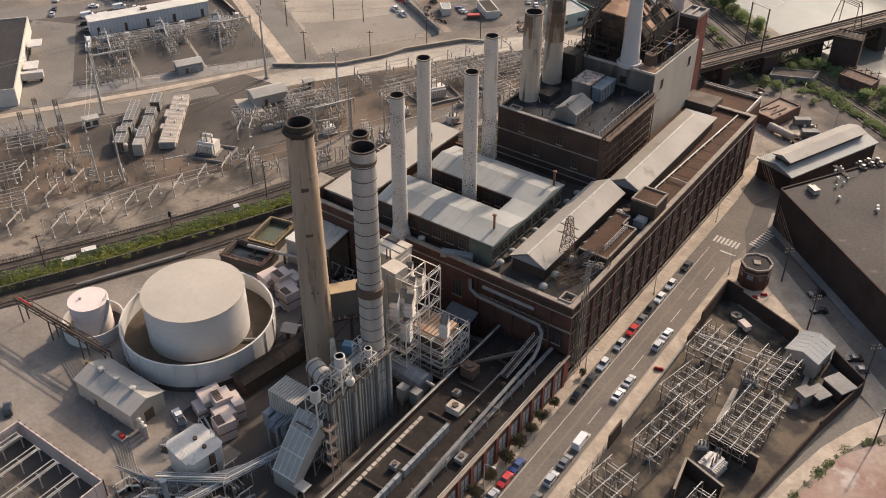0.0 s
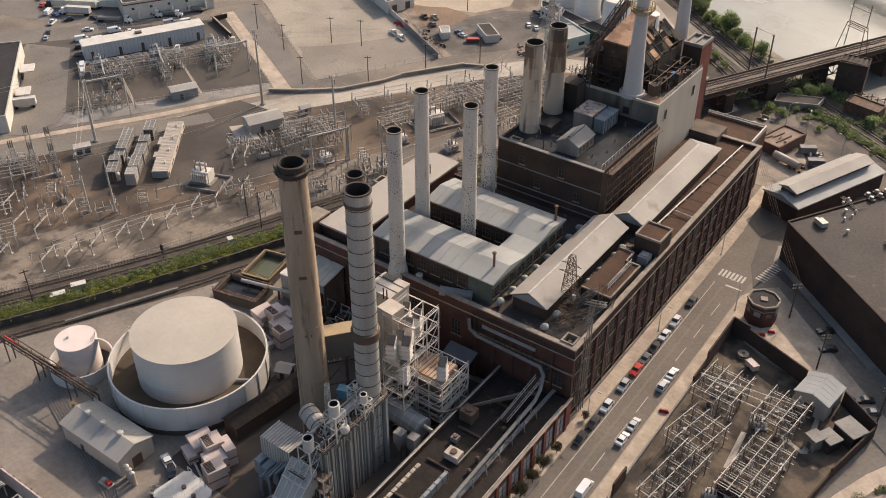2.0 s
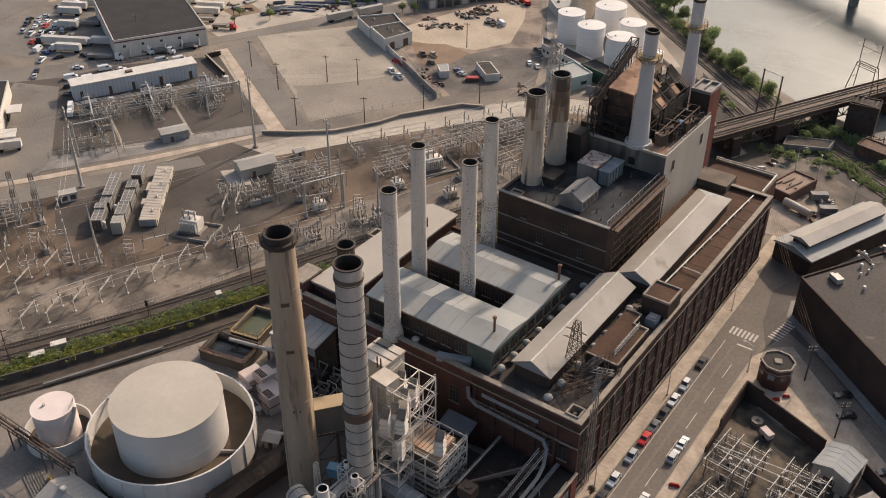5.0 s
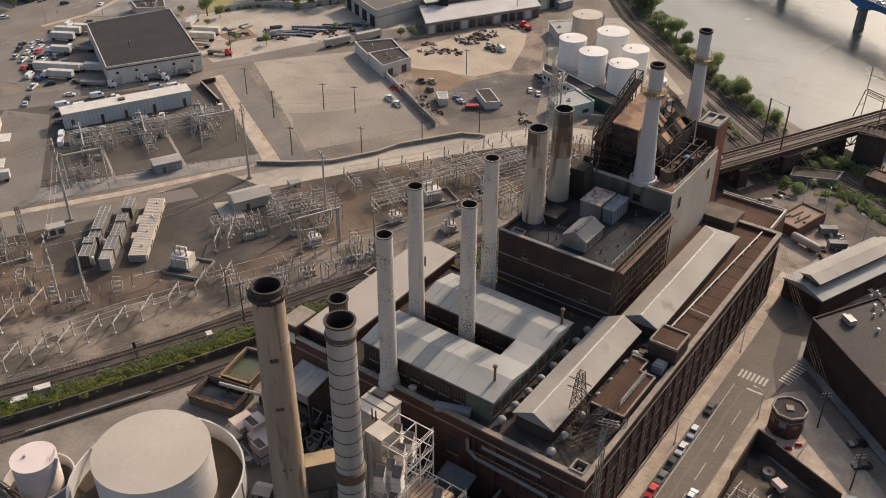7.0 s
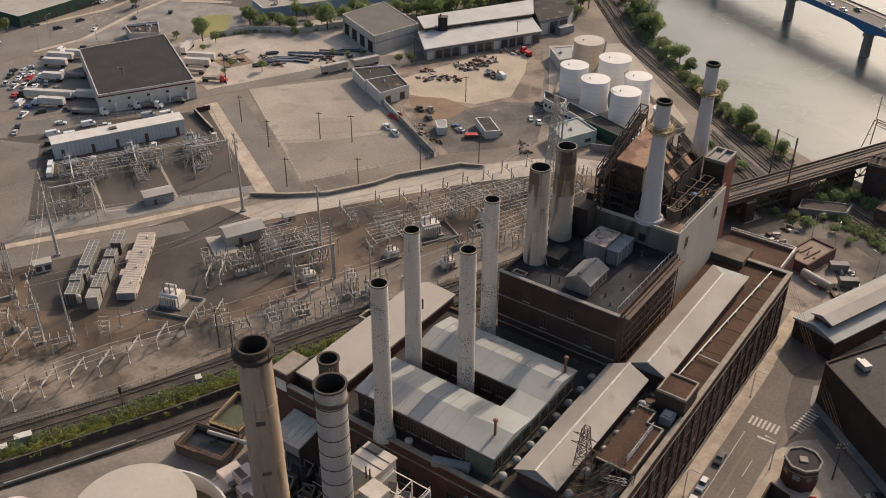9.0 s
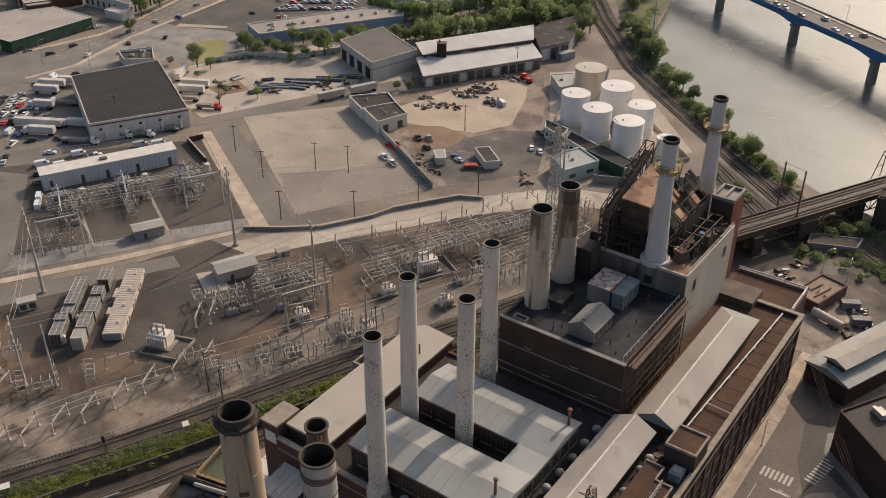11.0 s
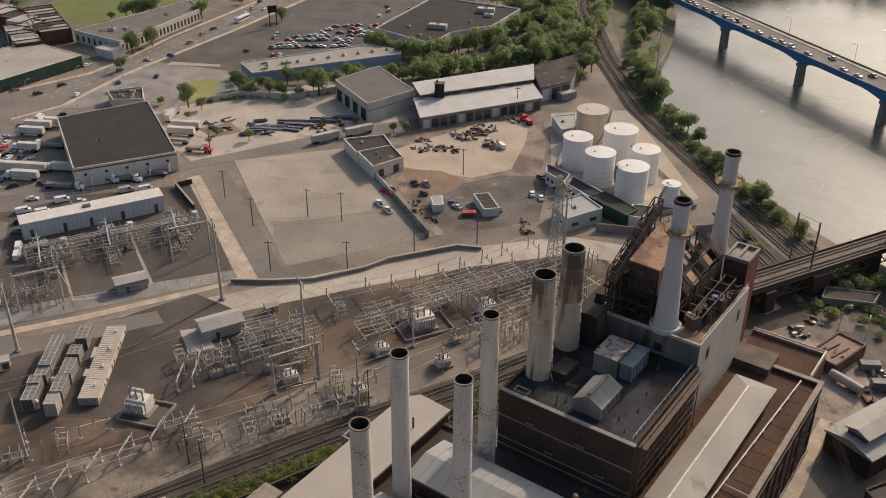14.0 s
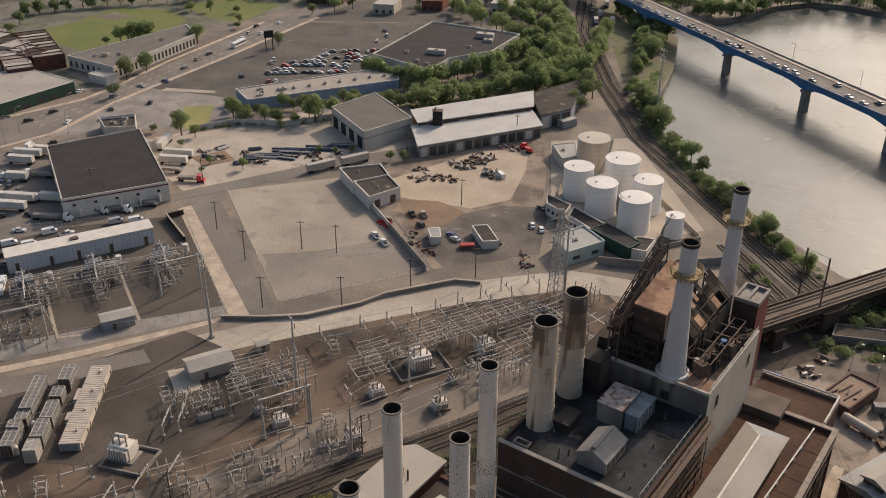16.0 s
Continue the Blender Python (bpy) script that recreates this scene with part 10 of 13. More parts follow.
for a, b in POLES:
    for s in (-2.2, 2.2):
        pts = []
        for i in range(11):
            f = i / 10
            pts.append((a[0] + (b[0] - a[0]) * f + s * 0.5, a[1] + (b[1] - a[1]) * f - s * 0.8, a[2] + (b[2] - a[2]) * f - 4.0 * 2.5 * f * (1 - f)))
        part("wire", MB().pipe(pts, 0.04, 4), STEEL, lines, world_space=True)


LONG_BOX = mat("warm_white_container", (0.50, 0.435, 0.36), (0.42, 0.36, 0.295), 0.75, scale=0.15, streak=True)
LOUVRE_GREY = mat("grey_louvre_sheet", (0.235, 0.225, 0.205), (0.165, 0.157, 0.143), 0.6, 0.2, scale=0.5)


def louvred_box(x, y, L, h, W=3.1, white=False):
    """A louvred equipment box: panelled sides and a top of trays inside a pale frame."""
    t = thing("equipment_container", x, y, 0.06, 130, label="white equipment container with pale frames" if white else "grey louvred equipment container with a pale panelled top", category="container", group="switchyard containers")
    part("skid", MB().box(-L / 2 + 0.2, L / 2 - 0.2, -W / 2 + 0.2, W / 2 - 0.2, 0, 0.3), STEEL_DARK, t)
    part("body", MB().box(-L / 2, L / 2, -W / 2, W / 2, 0.3, h), SHEET_PALE if white else LOUVRE_GREY, t)
    n = max(2, round(L / 1.7))
    top = MB()
    for y_ in (-W / 2, 0, W / 2):
        top.box(-L / 2 - 0.06, L / 2 + 0.06, y_ - 0.08, y_ + 0.08, h, h + 0.14)
    for k in range(n + 1):
        a = -L / 2 + L * k / n
        top.box(a - 0.08, a + 0.08, -W / 2, W / 2, h + 0.14, h + 0.2)
    part("top_frame", top, STEEL, t)
    for sgn in (-1, 1):
        side = MB()
        for k in range(n + 1):
            a = -L / 2 + L * k / n
            side.box(a - 0.07, a + 0.07, min(sgn * W / 2, sgn * (W / 2 + 0.08)), max(sgn * W / 2, sgn * (W / 2 + 0.08)), 0.3, h)
        side.box(-L / 2, L / 2, min(sgn * (W / 2 + 0.08), sgn * (W / 2 + 0.13)), max(sgn * (W / 2 + 0.08), sgn * (W / 2 + 0.13)), h * 0.5, h * 0.5 + 0.16)
        part("side_frame", side, STEEL, t)
    for k in range(3):
        part("end_louvre", MB().box(-L / 2 - 0.08, -L / 2, -W / 2 + 0.15 + k * W / 3.2, -W / 2 + 0.9 + k * W / 3.2, 0.6, h - 0.3), SHEET_PALE if white else STEEL_DARK, t)
    return t


for a in ((-185.9, 24.7, 14.3, 4.0), (-180.1, 17.5, 3.6, 3.4), (-173.9, 9.9, 7.0, 4.0), (-177.2, 13.4, 3.0, 4.4), (-186.0, 35.5, 7.0, 4.2), (-181.2, 28.9, 4.4, 3.6), (-175.7, 22.8, 7.2, 4.0), (-170.7, 16.5, 7.0, 4.2)):
    louvred_box(*a)
louvred_box(-166.2, 11.1, 4.4, 4.4, 3.1, True)
for x, y in ((-171.2, 9.4), (-176.2, 17.9)):
    a = thing("gas_bottle", x, y, 0.06, label="white upright cylinder beside the containers", category="tank", group="cylinders beside the containers")
    part("shell", MB().lathe(0, 0, [(0.7, 0.2), (0.7, 2.4), (0.3, 2.8), (0.01, 2.85)], 12), WHITE_PAINT, a, smooth=True)
    part("foot", MB().cyl(0, 0, 0, 0.2, 0.8, n=12), CONC_GREY, a)
for k in range(4):
    u = -12.9 + k * 8.6
    t = thing("equipment_container", -172.0 + 0.643 * -u * 1.0, 31.2 + 0.766 * u, 0.06, 130, label="cream ribbed equipment container in a long row", category="container", group="switchyard containers")
    W = 5.3
    part("body", MB().box(-4.28, 4.28, -2.7, -2.7 + W, 0.25, 2.6), LONG_BOX, t)
    part("skid", MB().box(-4.1, 4.1, -2.5, -2.9 + W, 0, 0.25), STEEL_DARK, t)
    for i in range(9):
        part("roof_rib", MB().box(-4.2 + i * 0.98, -3.75 + i * 0.98, -2.72, -2.68 + W, 2.6, 2.68), LONG_BOX, t)
    part("door_panel", MB().box(-4.33, -4.28, -2.2, -2.9 + W, 0.4, 2.4), SHEET_BLUE if k == 0 else LONG_BOX, t)
    part("cooling_unit", MB().box(-3.4, -2.8, -3.0, -2.7, 0.6, 1.9), SHEET_PALE, t)
    part("cooling_unit", MB().box(2.6, 3.2, -3.0, -2.7, 0.6, 1.9), SHEET_PALE, t)
    if k in (1, 2):
        part("side_box", MB().box(-2.5, 2.6 if k == 2 else 0.8, -2.7 + W, -1.4 + W, 0.25, 2.3), LONG_BOX, t)
    part("roof_vent", MB().pipe([(0.5, -0.8, 2.6), (0.5, -0.8, 3.2), (1.7, -0.8, 3.2)], 0.22, 7), SHEET_PALE, t)
ribbed_shed(-159.2, 63.5, 12.6, 7.4, 3.6, 1.3, "white sheet hut with a ribbed pale roof", SHEET_PALE, ROOF_GREY, "x", 65)
ribbed_shed(-154.6, 80.0, 3.6, 3.2, 2.4, 0.5, "small white switch hut", SHEET_PALE, ROOF_GREY, "x", 65)
slab("hut_pad", [(-169, 56), (-158, 50), (-153.8, 56), (-164, 62)], 0.1, PALE_CONC, "pale concrete pad beside the hut", "ground")
cb_ = thing("control_cabinet", -194.8, 13.8, -0.2, 62, label="white louvred control cabinet", category="cabinet")
part("body", MB().box(-2.6, 2.6, -1.6, 1.6, 0.3, 3.2), WHITE_PAINT, cb_)
part("roof", MB().box(-2.8, 2.8, -1.8, 1.8, 3.2, 3.4), SHEET_PALE, cb_)
part("louvre", MB().box(-2.2, -0.4, -1.65, -1.6, 0.8, 2.6).box(0.4, 2.2, -1.65, -1.6, 0.8, 2.6), STEEL_DARK, cb_)
# low dark retaining wall along the pale road
rw = thing("retaining_wall", -145, 122, 0, label="low dark concrete retaining wall along the pale road", category="wall", kind="structure")
RW = [(-177, 84.5), (-166, 92), (-155.7, 101.0), (-147.1, 116.0), (-144.5, 124.4), (-130.3, 146.5), (-123.0, 150.0)]
for i, (a, b) in enumerate(zip(RW, RW[1:])):
    part("panel", MB().beam((*a, 0.6), (*b, 0.6), 0.7, 1.2 + 0.5 * (i == 4)), CONC_GREY, rw, world_space=True)
    part("capping", MB().beam((*a, 1.3 + 0.25 * (i == 4)), (*b, 1.3 + 0.25 * (i == 4)), 0.9, 0.2), CONCRETE, rw, world_space=True)


def fence(name, pts, h, step, label):
    f = thing(name, pts[0][0], pts[0][1], 0, label=label, category="fence")
    for a, b in zip(pts, pts[1:]):
        n = max(1, int(math.hypot(b[0] - a[0], b[1] - a[1]) / step))
        for k in range(n):
            p = (a[0] + (b[0] - a[0]) * k / n, a[1] + (b[1] - a[1]) * k / n)
            part("post", MB().beam((*p, 0), (*p, h), 0.1), STEEL, f, world_space=True)
        part("rail", MB().beam((*a, h), (*b, h), 0.07).beam((*a, h * 0.55), (*b, h * 0.55), 0.05), STEEL, f, world_space=True)


fence("chain_link_fence", [(-152.5, -56), (-143.5, -37.6), (-136.5, -26), (-130.5, -13.3), (-124.5, 2), (-119, 18), (-115, 29), (-110.5, 39), (-105, 49.5), (-101, 57.5), (-91, 77), (-82, 97), (-74, 115)], 2.4, 3.0, "thin grey chain-link fence beside the tracks")
fence("chain_link_fence", [(-224, 27), (-178, 87), (-243, 127), (-283, 79)], 2.6, 3.5, "grey chain-link fence round the substation")
fence("chain_link_fence", [(-168, 101), (-246, 151)], 2.2, 4.0, "thin fence along the parking lot")
fence("chain_link_fence", [(-168, 101), (-142, 148), (-213, 195)], 2.2, 4.0, "thin fence along the parking lot")

# ---- the fenced substation ----
sbh = thing("switch_house", -248, 85, 0.06, 63.5, label="long pale metal-clad switchgear house", category="building")
part("wall", MB().box(-24.5, 24.5, -3.6, 3.6, 0, 6.0), mat("pale_blue_cladding", (0.56, 0.58, 0.59), (0.46, 0.48, 0.5), 0.6, scale=0.2, streak=True), sbh)
part("roof", MB().box(-24.8, 24.8, -3.9, 3.9, 6.0, 6.35), WHITE_PAINT, sbh)
mb = MB()
for k in range(33):
    mb.box(-24.3 + k * 1.5, -24.15 + k * 1.5, -3.68, -3.6, 0.2, 5.9)
part("rib", mb, SHEET_PALE, sbh)
for k in (-22, -11, -2, 9, 21):
    part("door", MB().box(k, k + 1.2, -3.72, -3.62, 0, 3.4), STEEL_DARK, sbh)
part("hatch", MB().box(-3, -0.4, -1, 1, 6.35, 6.9), STEEL_DARK, sbh)
ribbed_shed(-200.3, 63.3, 9.6, 5.2, 3.6, 0.8, "small grey metal relay house", SHEET_BLUE, SHEET_PALE, "x", 63)
for x, y in ((-243.0, 59.5), (-234.0, 80.0), (-222.0, 99.0)):
    transformer(x, y, 62, 1.15, "pale blue-grey power transformer with radiators", SHEET_BLUE, "transformers of the fenced substation")
    t = thing("expansion_drum", x + 5.5, y + 6.0, 0.06, 62, label="upright white nitrogen drum on a stand", category="tank", group="drums of the fenced substation")
    part("drum", MB().cyl(0, 0, 2.2, 5.2, 1.0, n=14), WHITE_PAINT, t, smooth=True)
    part("stand", MB().box(-0.7, -0.5, -0.7, -0.5, 0, 2.2).box(0.5, 0.7, -0.7, -0.5, 0, 2.2).box(-0.1, 0.1, 0.5, 0.7, 0, 2.2), STEEL_DARK, t)
for x, y, dg in ((-214, 40, 62), (-199.6, 88, 62)):
    p2 = thing("portal_gantry", x, y, 0.06, dg, label="grey steel dead-end gantry with hanging insulators", category="gantry", group="gantries of the fenced substation")
    for s in (-6.5, 6.5):
        part("post", MB().cyl(s, 0, 0, 13, 0.36, 0.26, 10), STEEL, p2)
    part("beam", MB().beam((-7, 0, 12.2), (7, 0, 12.2), 0.5), STEEL, p2)
    part("brace", MB().beam((-6.5, 0, 12), (-9, 6, 0), 0.25), STEEL, p2)
    part("brace", MB().beam((6.5, 0, 12), (9, 6, 0), 0.25), STEEL, p2)
    for k in range(3):
        part("insulator", MB().cyl(-4 + k * 4, 0, 10.4, 12.0, 0.16, n=8), STONE, p2)
rr = random.Random(8)
for bx_, by_ in ((-231, 54), (-224, 74), (-213, 92)):
    for i in range(3):
        for j in range(3):
            put(rr.choice((SWITCH, SWITCH, FRAME, BREAK)), bx_ + i * 4.6 - j * 3.4 + rr.uniform(-0.6, 0.6), by_ + i * -3.0 + j * 5.6 + rr.uniform(-0.6, 0.6), 62 + rr.choice((0, 90)))
for i in range(12):
    f = i / 11
    put(SUPPORT, -232 + 26 * f, 52 + 40 * f, 62)
for i in range(8):
    put(SUPPORT, rr.uniform(-222, -202), rr.uniform(36, 46), 62)
for tx, ty in ((-243.0, 59.5), (-234.0, 80.0), (-222.0, 99.0)):
    for j in range(3):
        put(SWITCH, tx + 4.6 + j * 2.2 + rr.uniform(-0.3, 0.3), ty - 1.5 + (j - 1) * 3.8, 62 + 90 * (j % 2))
    for k in range(4):
        put(SUPPORT, tx + 2.5 + rr.uniform(0, 8), ty - 5 + k * 3.2, 62)
    for o in (-1.5, 0, 1.5):
        part("bus_pipe", MB().pipe([(tx + o, ty - o * 0.5, 6.8), (tx + 5 + o, ty - 3 - o * 0.5, 6.6), (tx + 12 + o, ty - 7.5 - o * 0.5, 5.0)], 0.09, 5), WHITE_PAINT, BUS, world_space=True)
for k in range(7):
    put(FRAME, -224 + rr.uniform(-1, 1) + k * 1.5, 37 + k * 1.3, 62 + rr.choice((0, 90)))
for o in (-2.0, 0.0, 2.0):
    bus_line([(-236 + o, 50 - o * 0.5), (-207 + o, 98 - o * 0.5)], 5.0)
for a, b in (((-234.2, 61.0), (-209.1, 47.6)), ((-233.6, 88.0), (-196.9, 68.7)), ((-209.1, 47.6), (-204, 53.5))):
    band("cable_trench", [a, b], -0.5, 0.5, 0.1, CONCRETE, "pale concrete cable trench cover", "path")
for x, y, c, k in ((-270.8, 87.7, "white", "van"), (-264.6, 90.6, "white", "pickup"), (-268, 77.5, "white", "van"), (-274.5, 73.8, "white", "van"), (-258.3, 107.3, "silver", "van"), (-253.1, 112.4, "white", "van")):
    car(x, y, 63 - 90, c, k, group="vans behind the switch house")
wl3 = thing("low_block_wall", -236, 118, 0, label="low dark wall at the substation corner", category="wall")
part("wall", MB().beam((-246, 121, 1), (-226, 112.5, 1), 0.5, 2.0).beam((-246, 121, 1), (-243.5, 127, 1), 0.5, 2.0), BRICK_BLACK, wl3, world_space=True)
part("coping", MB().beam((-246, 121, 2.1), (-226, 112.5, 2.1), 0.7, 0.2), CONCRETE, wl3, world_space=True)

# ---- railways ----
SLEEPER = mat("oily_sleeper_wood", (0.062, 0.05, 0.041), (0.04, 0.033, 0.028), 0.95, scale=0.8)


def track(name, line, label, sleepers=True, z=0.07):
    """Two rails on sleepers along a line of points."""
    t = thing(name, line[0][0], line[0][1], 0, label=label, category="railway track", kind="structure")
    for s in (-0.75, 0.75):
        mb = MB()
        p = strip_pts(line, s - 0.09, s + 0.09)
        n = len(line)
        for i in range(n - 1):
            mb.prism([p[i], p[i + 1], p[2 * n - 2 - i], p[2 * n - 1 - i]], z + 0.12, z + 0.3)
        part("rail", mb, RAIL, t, world_space=True)
    if sleepers:
        mb = MB()
        for a, b in zip(line, line[1:]):
            L = math.hypot(b[0] - a[0], b[1] - a[1])
            dg = math.degrees(math.atan2(b[1] - a[1], b[0] - a[0]))
            for k in range(int(L / 0.9)):
                f = (k + 0.5) * 0.9 / L
                mb.obox(a[0] + (b[0] - a[0]) * f, a[1] + (b[1] - a[1]) * f, z - 0.05, z + 0.13, 0.28, 2.6, dg)
        o = part("sleepers", mb, SLEEPER, t, world_space=True)
        o["kind"] = "stuff"
    return t


CUT = [(-196, -140), (-178, -108), (-153, -61), (-140, -37.5), (-127.6, -13.5), (-117, 9.5), (-105, 38.5), (-96, 59), (-83.5, 86), (-75, 107), (-60, 140), (-36, 180), (-10, 214)]
for o_ in (-2.2, 2.2):
    p = strip_pts(CUT, o_ - 0.01, o_)
    track("track", p[:len(CUT)], "rusty main line track on dark ballast")
LOW = [(-172, -140), (-137, -69), (-122.9, -41.9), (-114.9, -25.4), (-108.9, -12.9), (-103.3, 1), (-94, 26), (-85.5, 50), (-76, 74), (-62, 104), (-50, 128)]
track("track", LOW, "siding track below the bank")
cr = thing("crane_rail", -113, -28, 0, label="long pale pipe beam beside the siding", category="pipe")
part("beam", MB().beam((-124, -46, 0.9), (-111, -19, 0.9), 0.5, 0.5), SHEET_SOOTY, cr, world_space=True)
part("post", MB().box(-121.6, -121.2, -41, -40.6, 0, 0.7).box(-113.4, -113.0, -24, -23.6, 0, 0.7), STEEL_DARK, cr, world_space=True)
RIV = [(-330, 620), (-242, 441), (-186, 362), (-136, 302), (-76, 250), (-34, 214), (18, 180), (78, 138), (180, 58)]
for o_ in (-3.6, 0.6, 4.8):
    p = strip_pts(RIV, o_ - 0.01, o_)
    track("track", p[:len(RIV)], "river line track on ballast")
for o_ in (0, 4.4):
    track("track", [(-66 - o_ * 0.7, 228 - o_ * 0.8), (-38 - o_ * 0.6, 202 - o_ * 0.8), (-22 - o_ * 0.5, 189 - o_ * 0.9)], "rusty junction track on dark ballast", z=0.09)
sp = thing("signal_mast", -124.5, -12.3, 0, label="dark rail signal mast beside the track", category="signal")
part("mast", MB().cyl(0, 0, 0, 5, 0.14, n=8), STEEL_DARK, sp)
part("head", MB().box(-0.4, 0.4, -0.2, 0.2, 4.2, 6.0), RUBBER, sp)
part("ladder", MB().box(-0.35, -0.28, 0.2, 0.3, 0, 4.2).box(0.28, 0.35, 0.2, 0.3, 0, 4.2), STEEL_DARK, sp)
for x, y in ((-133.2, -34.6), (-134.0, -40.6), (-115.5, 5.0)):
    a = thing("relay_box", x, y, 0, 62, label="white trackside relay box", category="cabinet", group="relay boxes")
    part("body", MB().box(-1.9 if x < -131 else -0.7, 1.9 if x < -131 else 0.7, -0.9, 0.9, 0.2, 2.2), SHEET_PALE, a)
    part("roof", MB().box(-2.0 if x < -131 else -0.8, 2.0 if x < -131 else 0.8, -1.0, 1.0, 2.2, 2.35), WHITE_PAINT, a)
    part("base", MB().box(-0.6, 0.6, -0.7, 0.7, 0, 0.2), CONC_GREY, a)


# crowded lattice bays of white pipe between the gantries
def lattice_bay(x, y, deg, lx, ly, h, seed):
    b = thing("lattice_bay", x, y, 0.06, deg, label="crowded white pipe lattice bay with slanted busbars", category="bus structure", group="lattice bays of the switchyard")
    r = random.Random(seed)
    posts, beams, slants, ins = MB(), MB(), MB(), MB()
    nx, ny = max(2, int(lx / 3.2)), max(2, int(ly / 3.2))
    for i in range(nx + 1):
        for j in range(ny + 1):
            px, py = -lx / 2 + lx * i / nx, -ly / 2 + ly * j / ny
            if r.random() < 0.25:
                continue
            hh = h * r.choice((0.6, 0.8, 1.0))
            posts.beam((px, py, 0), (px, py, hh), 0.22)
            ins.cyl(px, py, hh, hh + 1.3, 0.17, 0.12, 6)
            if r.random() < 0.45:
                slants.beam((px, py, hh + 1.2), (px + r.uniform(-2.6, 2.6), py + r.uniform(-2.6, 2.6), hh + r.uniform(-1.5, 2.2)), 0.14)
    for i in range(nx + 1):
        px = -lx / 2 + lx * i / nx
        if r.random() < 0.75:
            beams.beam((px, -ly / 2 - 0.6, h * 0.8), (px, ly / 2 + 0.6, h * 0.8), 0.2)
    for j in range(ny + 1):
        py = -ly / 2 + ly * j / ny
        beams.beam((-lx / 2 - 0.6, py, h), (lx / 2 + 0.6, py, h), 0.22)
        slants.pipe([(-lx / 2, py + 0.5, h + 1.3), (0, py + 0.5, h + 1.0), (lx / 2, py + 0.5, h + 1.3)], 0.08, 5)
    tagged(part("post_frame", posts, STEEL, b), kind="stuff")
    tagged(part("beam_grid", beams, STEEL, b), kind="stuff")
    tagged(part("busbar_run", slants, WHITE_PAINT, b), kind="stuff")
    tagged(part("insulator", ins, STONE, b), kind="stuff")


for i, a in enumerate(((-139, 64, 62, 13, 9, 5.2), (-133, 71, 62, 10, 8, 6.0), (-147, 69, 62, 9, 7, 4.2), (-119, 87, 62, 9, 8, 5.0), (-122, 94, 64, 9, 6, 5.6), (-117, 109, 64, 12, 10, 5.2), (-110, 121, 64, 12, 10, 5.6), (-103, 134, 64, 12, 10, 5.2),
                       (-92, 111, 66, 12, 8, 5.0), (-92, 126, 66, 12, 8, 5.0), (-142, 58.8, 62, 5, 4, 4.6), (-196, -10, 60, 12, 9, 5.0), (-184, -28, 60, 12, 9, 5.0), (-170, -36, 60, 12, 8, 4.6), (-90, 140, 66, 10, 8, 5.0))):
    lattice_bay(*a, 300 + i)
for i, a in enumerate(((-231, 65, 62, 9, 5, 5.6), (-223.5, 80, 62, 9, 5, 5.6), (-214.5, 93, 62, 7, 5, 5.4))):
    lattice_bay(*a, 360 + i)
fb_ = thing("bus_lines", -228, 75, 0.06, label="white bus pipes running along the fenced substation", category="bus pipes")
for o in (-1.4, 0, 1.4):
    part("bus_pipe", MB().pipe([(-241 + o, 52, 6.6), (-229 + o, 72, 6.6), (-212 + o, 98, 6.6)], 0.1, 6), WHITE_PAINT, fb_, world_space=True)
# ---- buildings beyond the access road ----
def building(name, pts, h, wall, roof, label, category="building", parapet=0.5, cap=None, windows=(), units=(), z=0.05, win_mat=None, band_=None, slope=None):
    """A flat-roofed building on a plan; windows: (side, count, width, height, sill); units: (x, y, length, width, height, turn) on the roof."""
    cx, cy = sum(p[0] for p in pts) / len(pts), sum(p[1] for p in pts) / len(pts)
    b = thing(name, cx, cy, z, label=label, category=category)
    L = [(x - cx, y - cy) for x, y in pts]
    n = len(L)
    for i in range(n):
        a, c = L[i], L[(i + 1) % n]
        part("wall", MB().beam((*a, h / 2), (*c, h / 2), 0.35, h), wall, b)
    part("roof", MB().prism([(x * 0.995, y * 0.995) for x, y in L], h - 0.5, h), roof, b)
    if parapet:
        for i in range(n):
            a, c = L[i], L[(i + 1) % n]
            part("parapet", MB().beam((*a, h + parapet / 2), (*c, h + parapet / 2), 0.42, parapet), cap or wall, b)
    if band_:
        for i in range(n):
            a, c = L[i], L[(i + 1) % n]
            part("band", MB().beam((*a, band_[0]), (*c, band_[0]), 0.42, band_[1]), band_[2], b)
    for side, count, w, hh, sill in windows:
        a, c = Vector(L[side]), Vector(L[(side + 1) % n])
        d = (c - a).normalized()
        ang = math.degrees(math.atan2(d.y, d.x))
        for k in range(count):
            p = a + (c - a) * ((k + 0.5) / count)
            part("window", MB().obox(p.x, p.y, sill, sill + hh, w, 0.44, ang), win_mat or GLASS, b)
    for x, y, lx, ly, uh, deg in units:
        uo = part("roof_unit", MB().obox(x - cx, y - cy, h, h + uh, lx, ly, deg), SHEET_PALE, b, "pale metal roof unit")
        part("fan_cover", MB().cyl(x - cx, y - cy, h + uh, h + uh + 0.2, min(lx, ly) * 0.3, n=10), STEEL_DARK, uo)
    return b


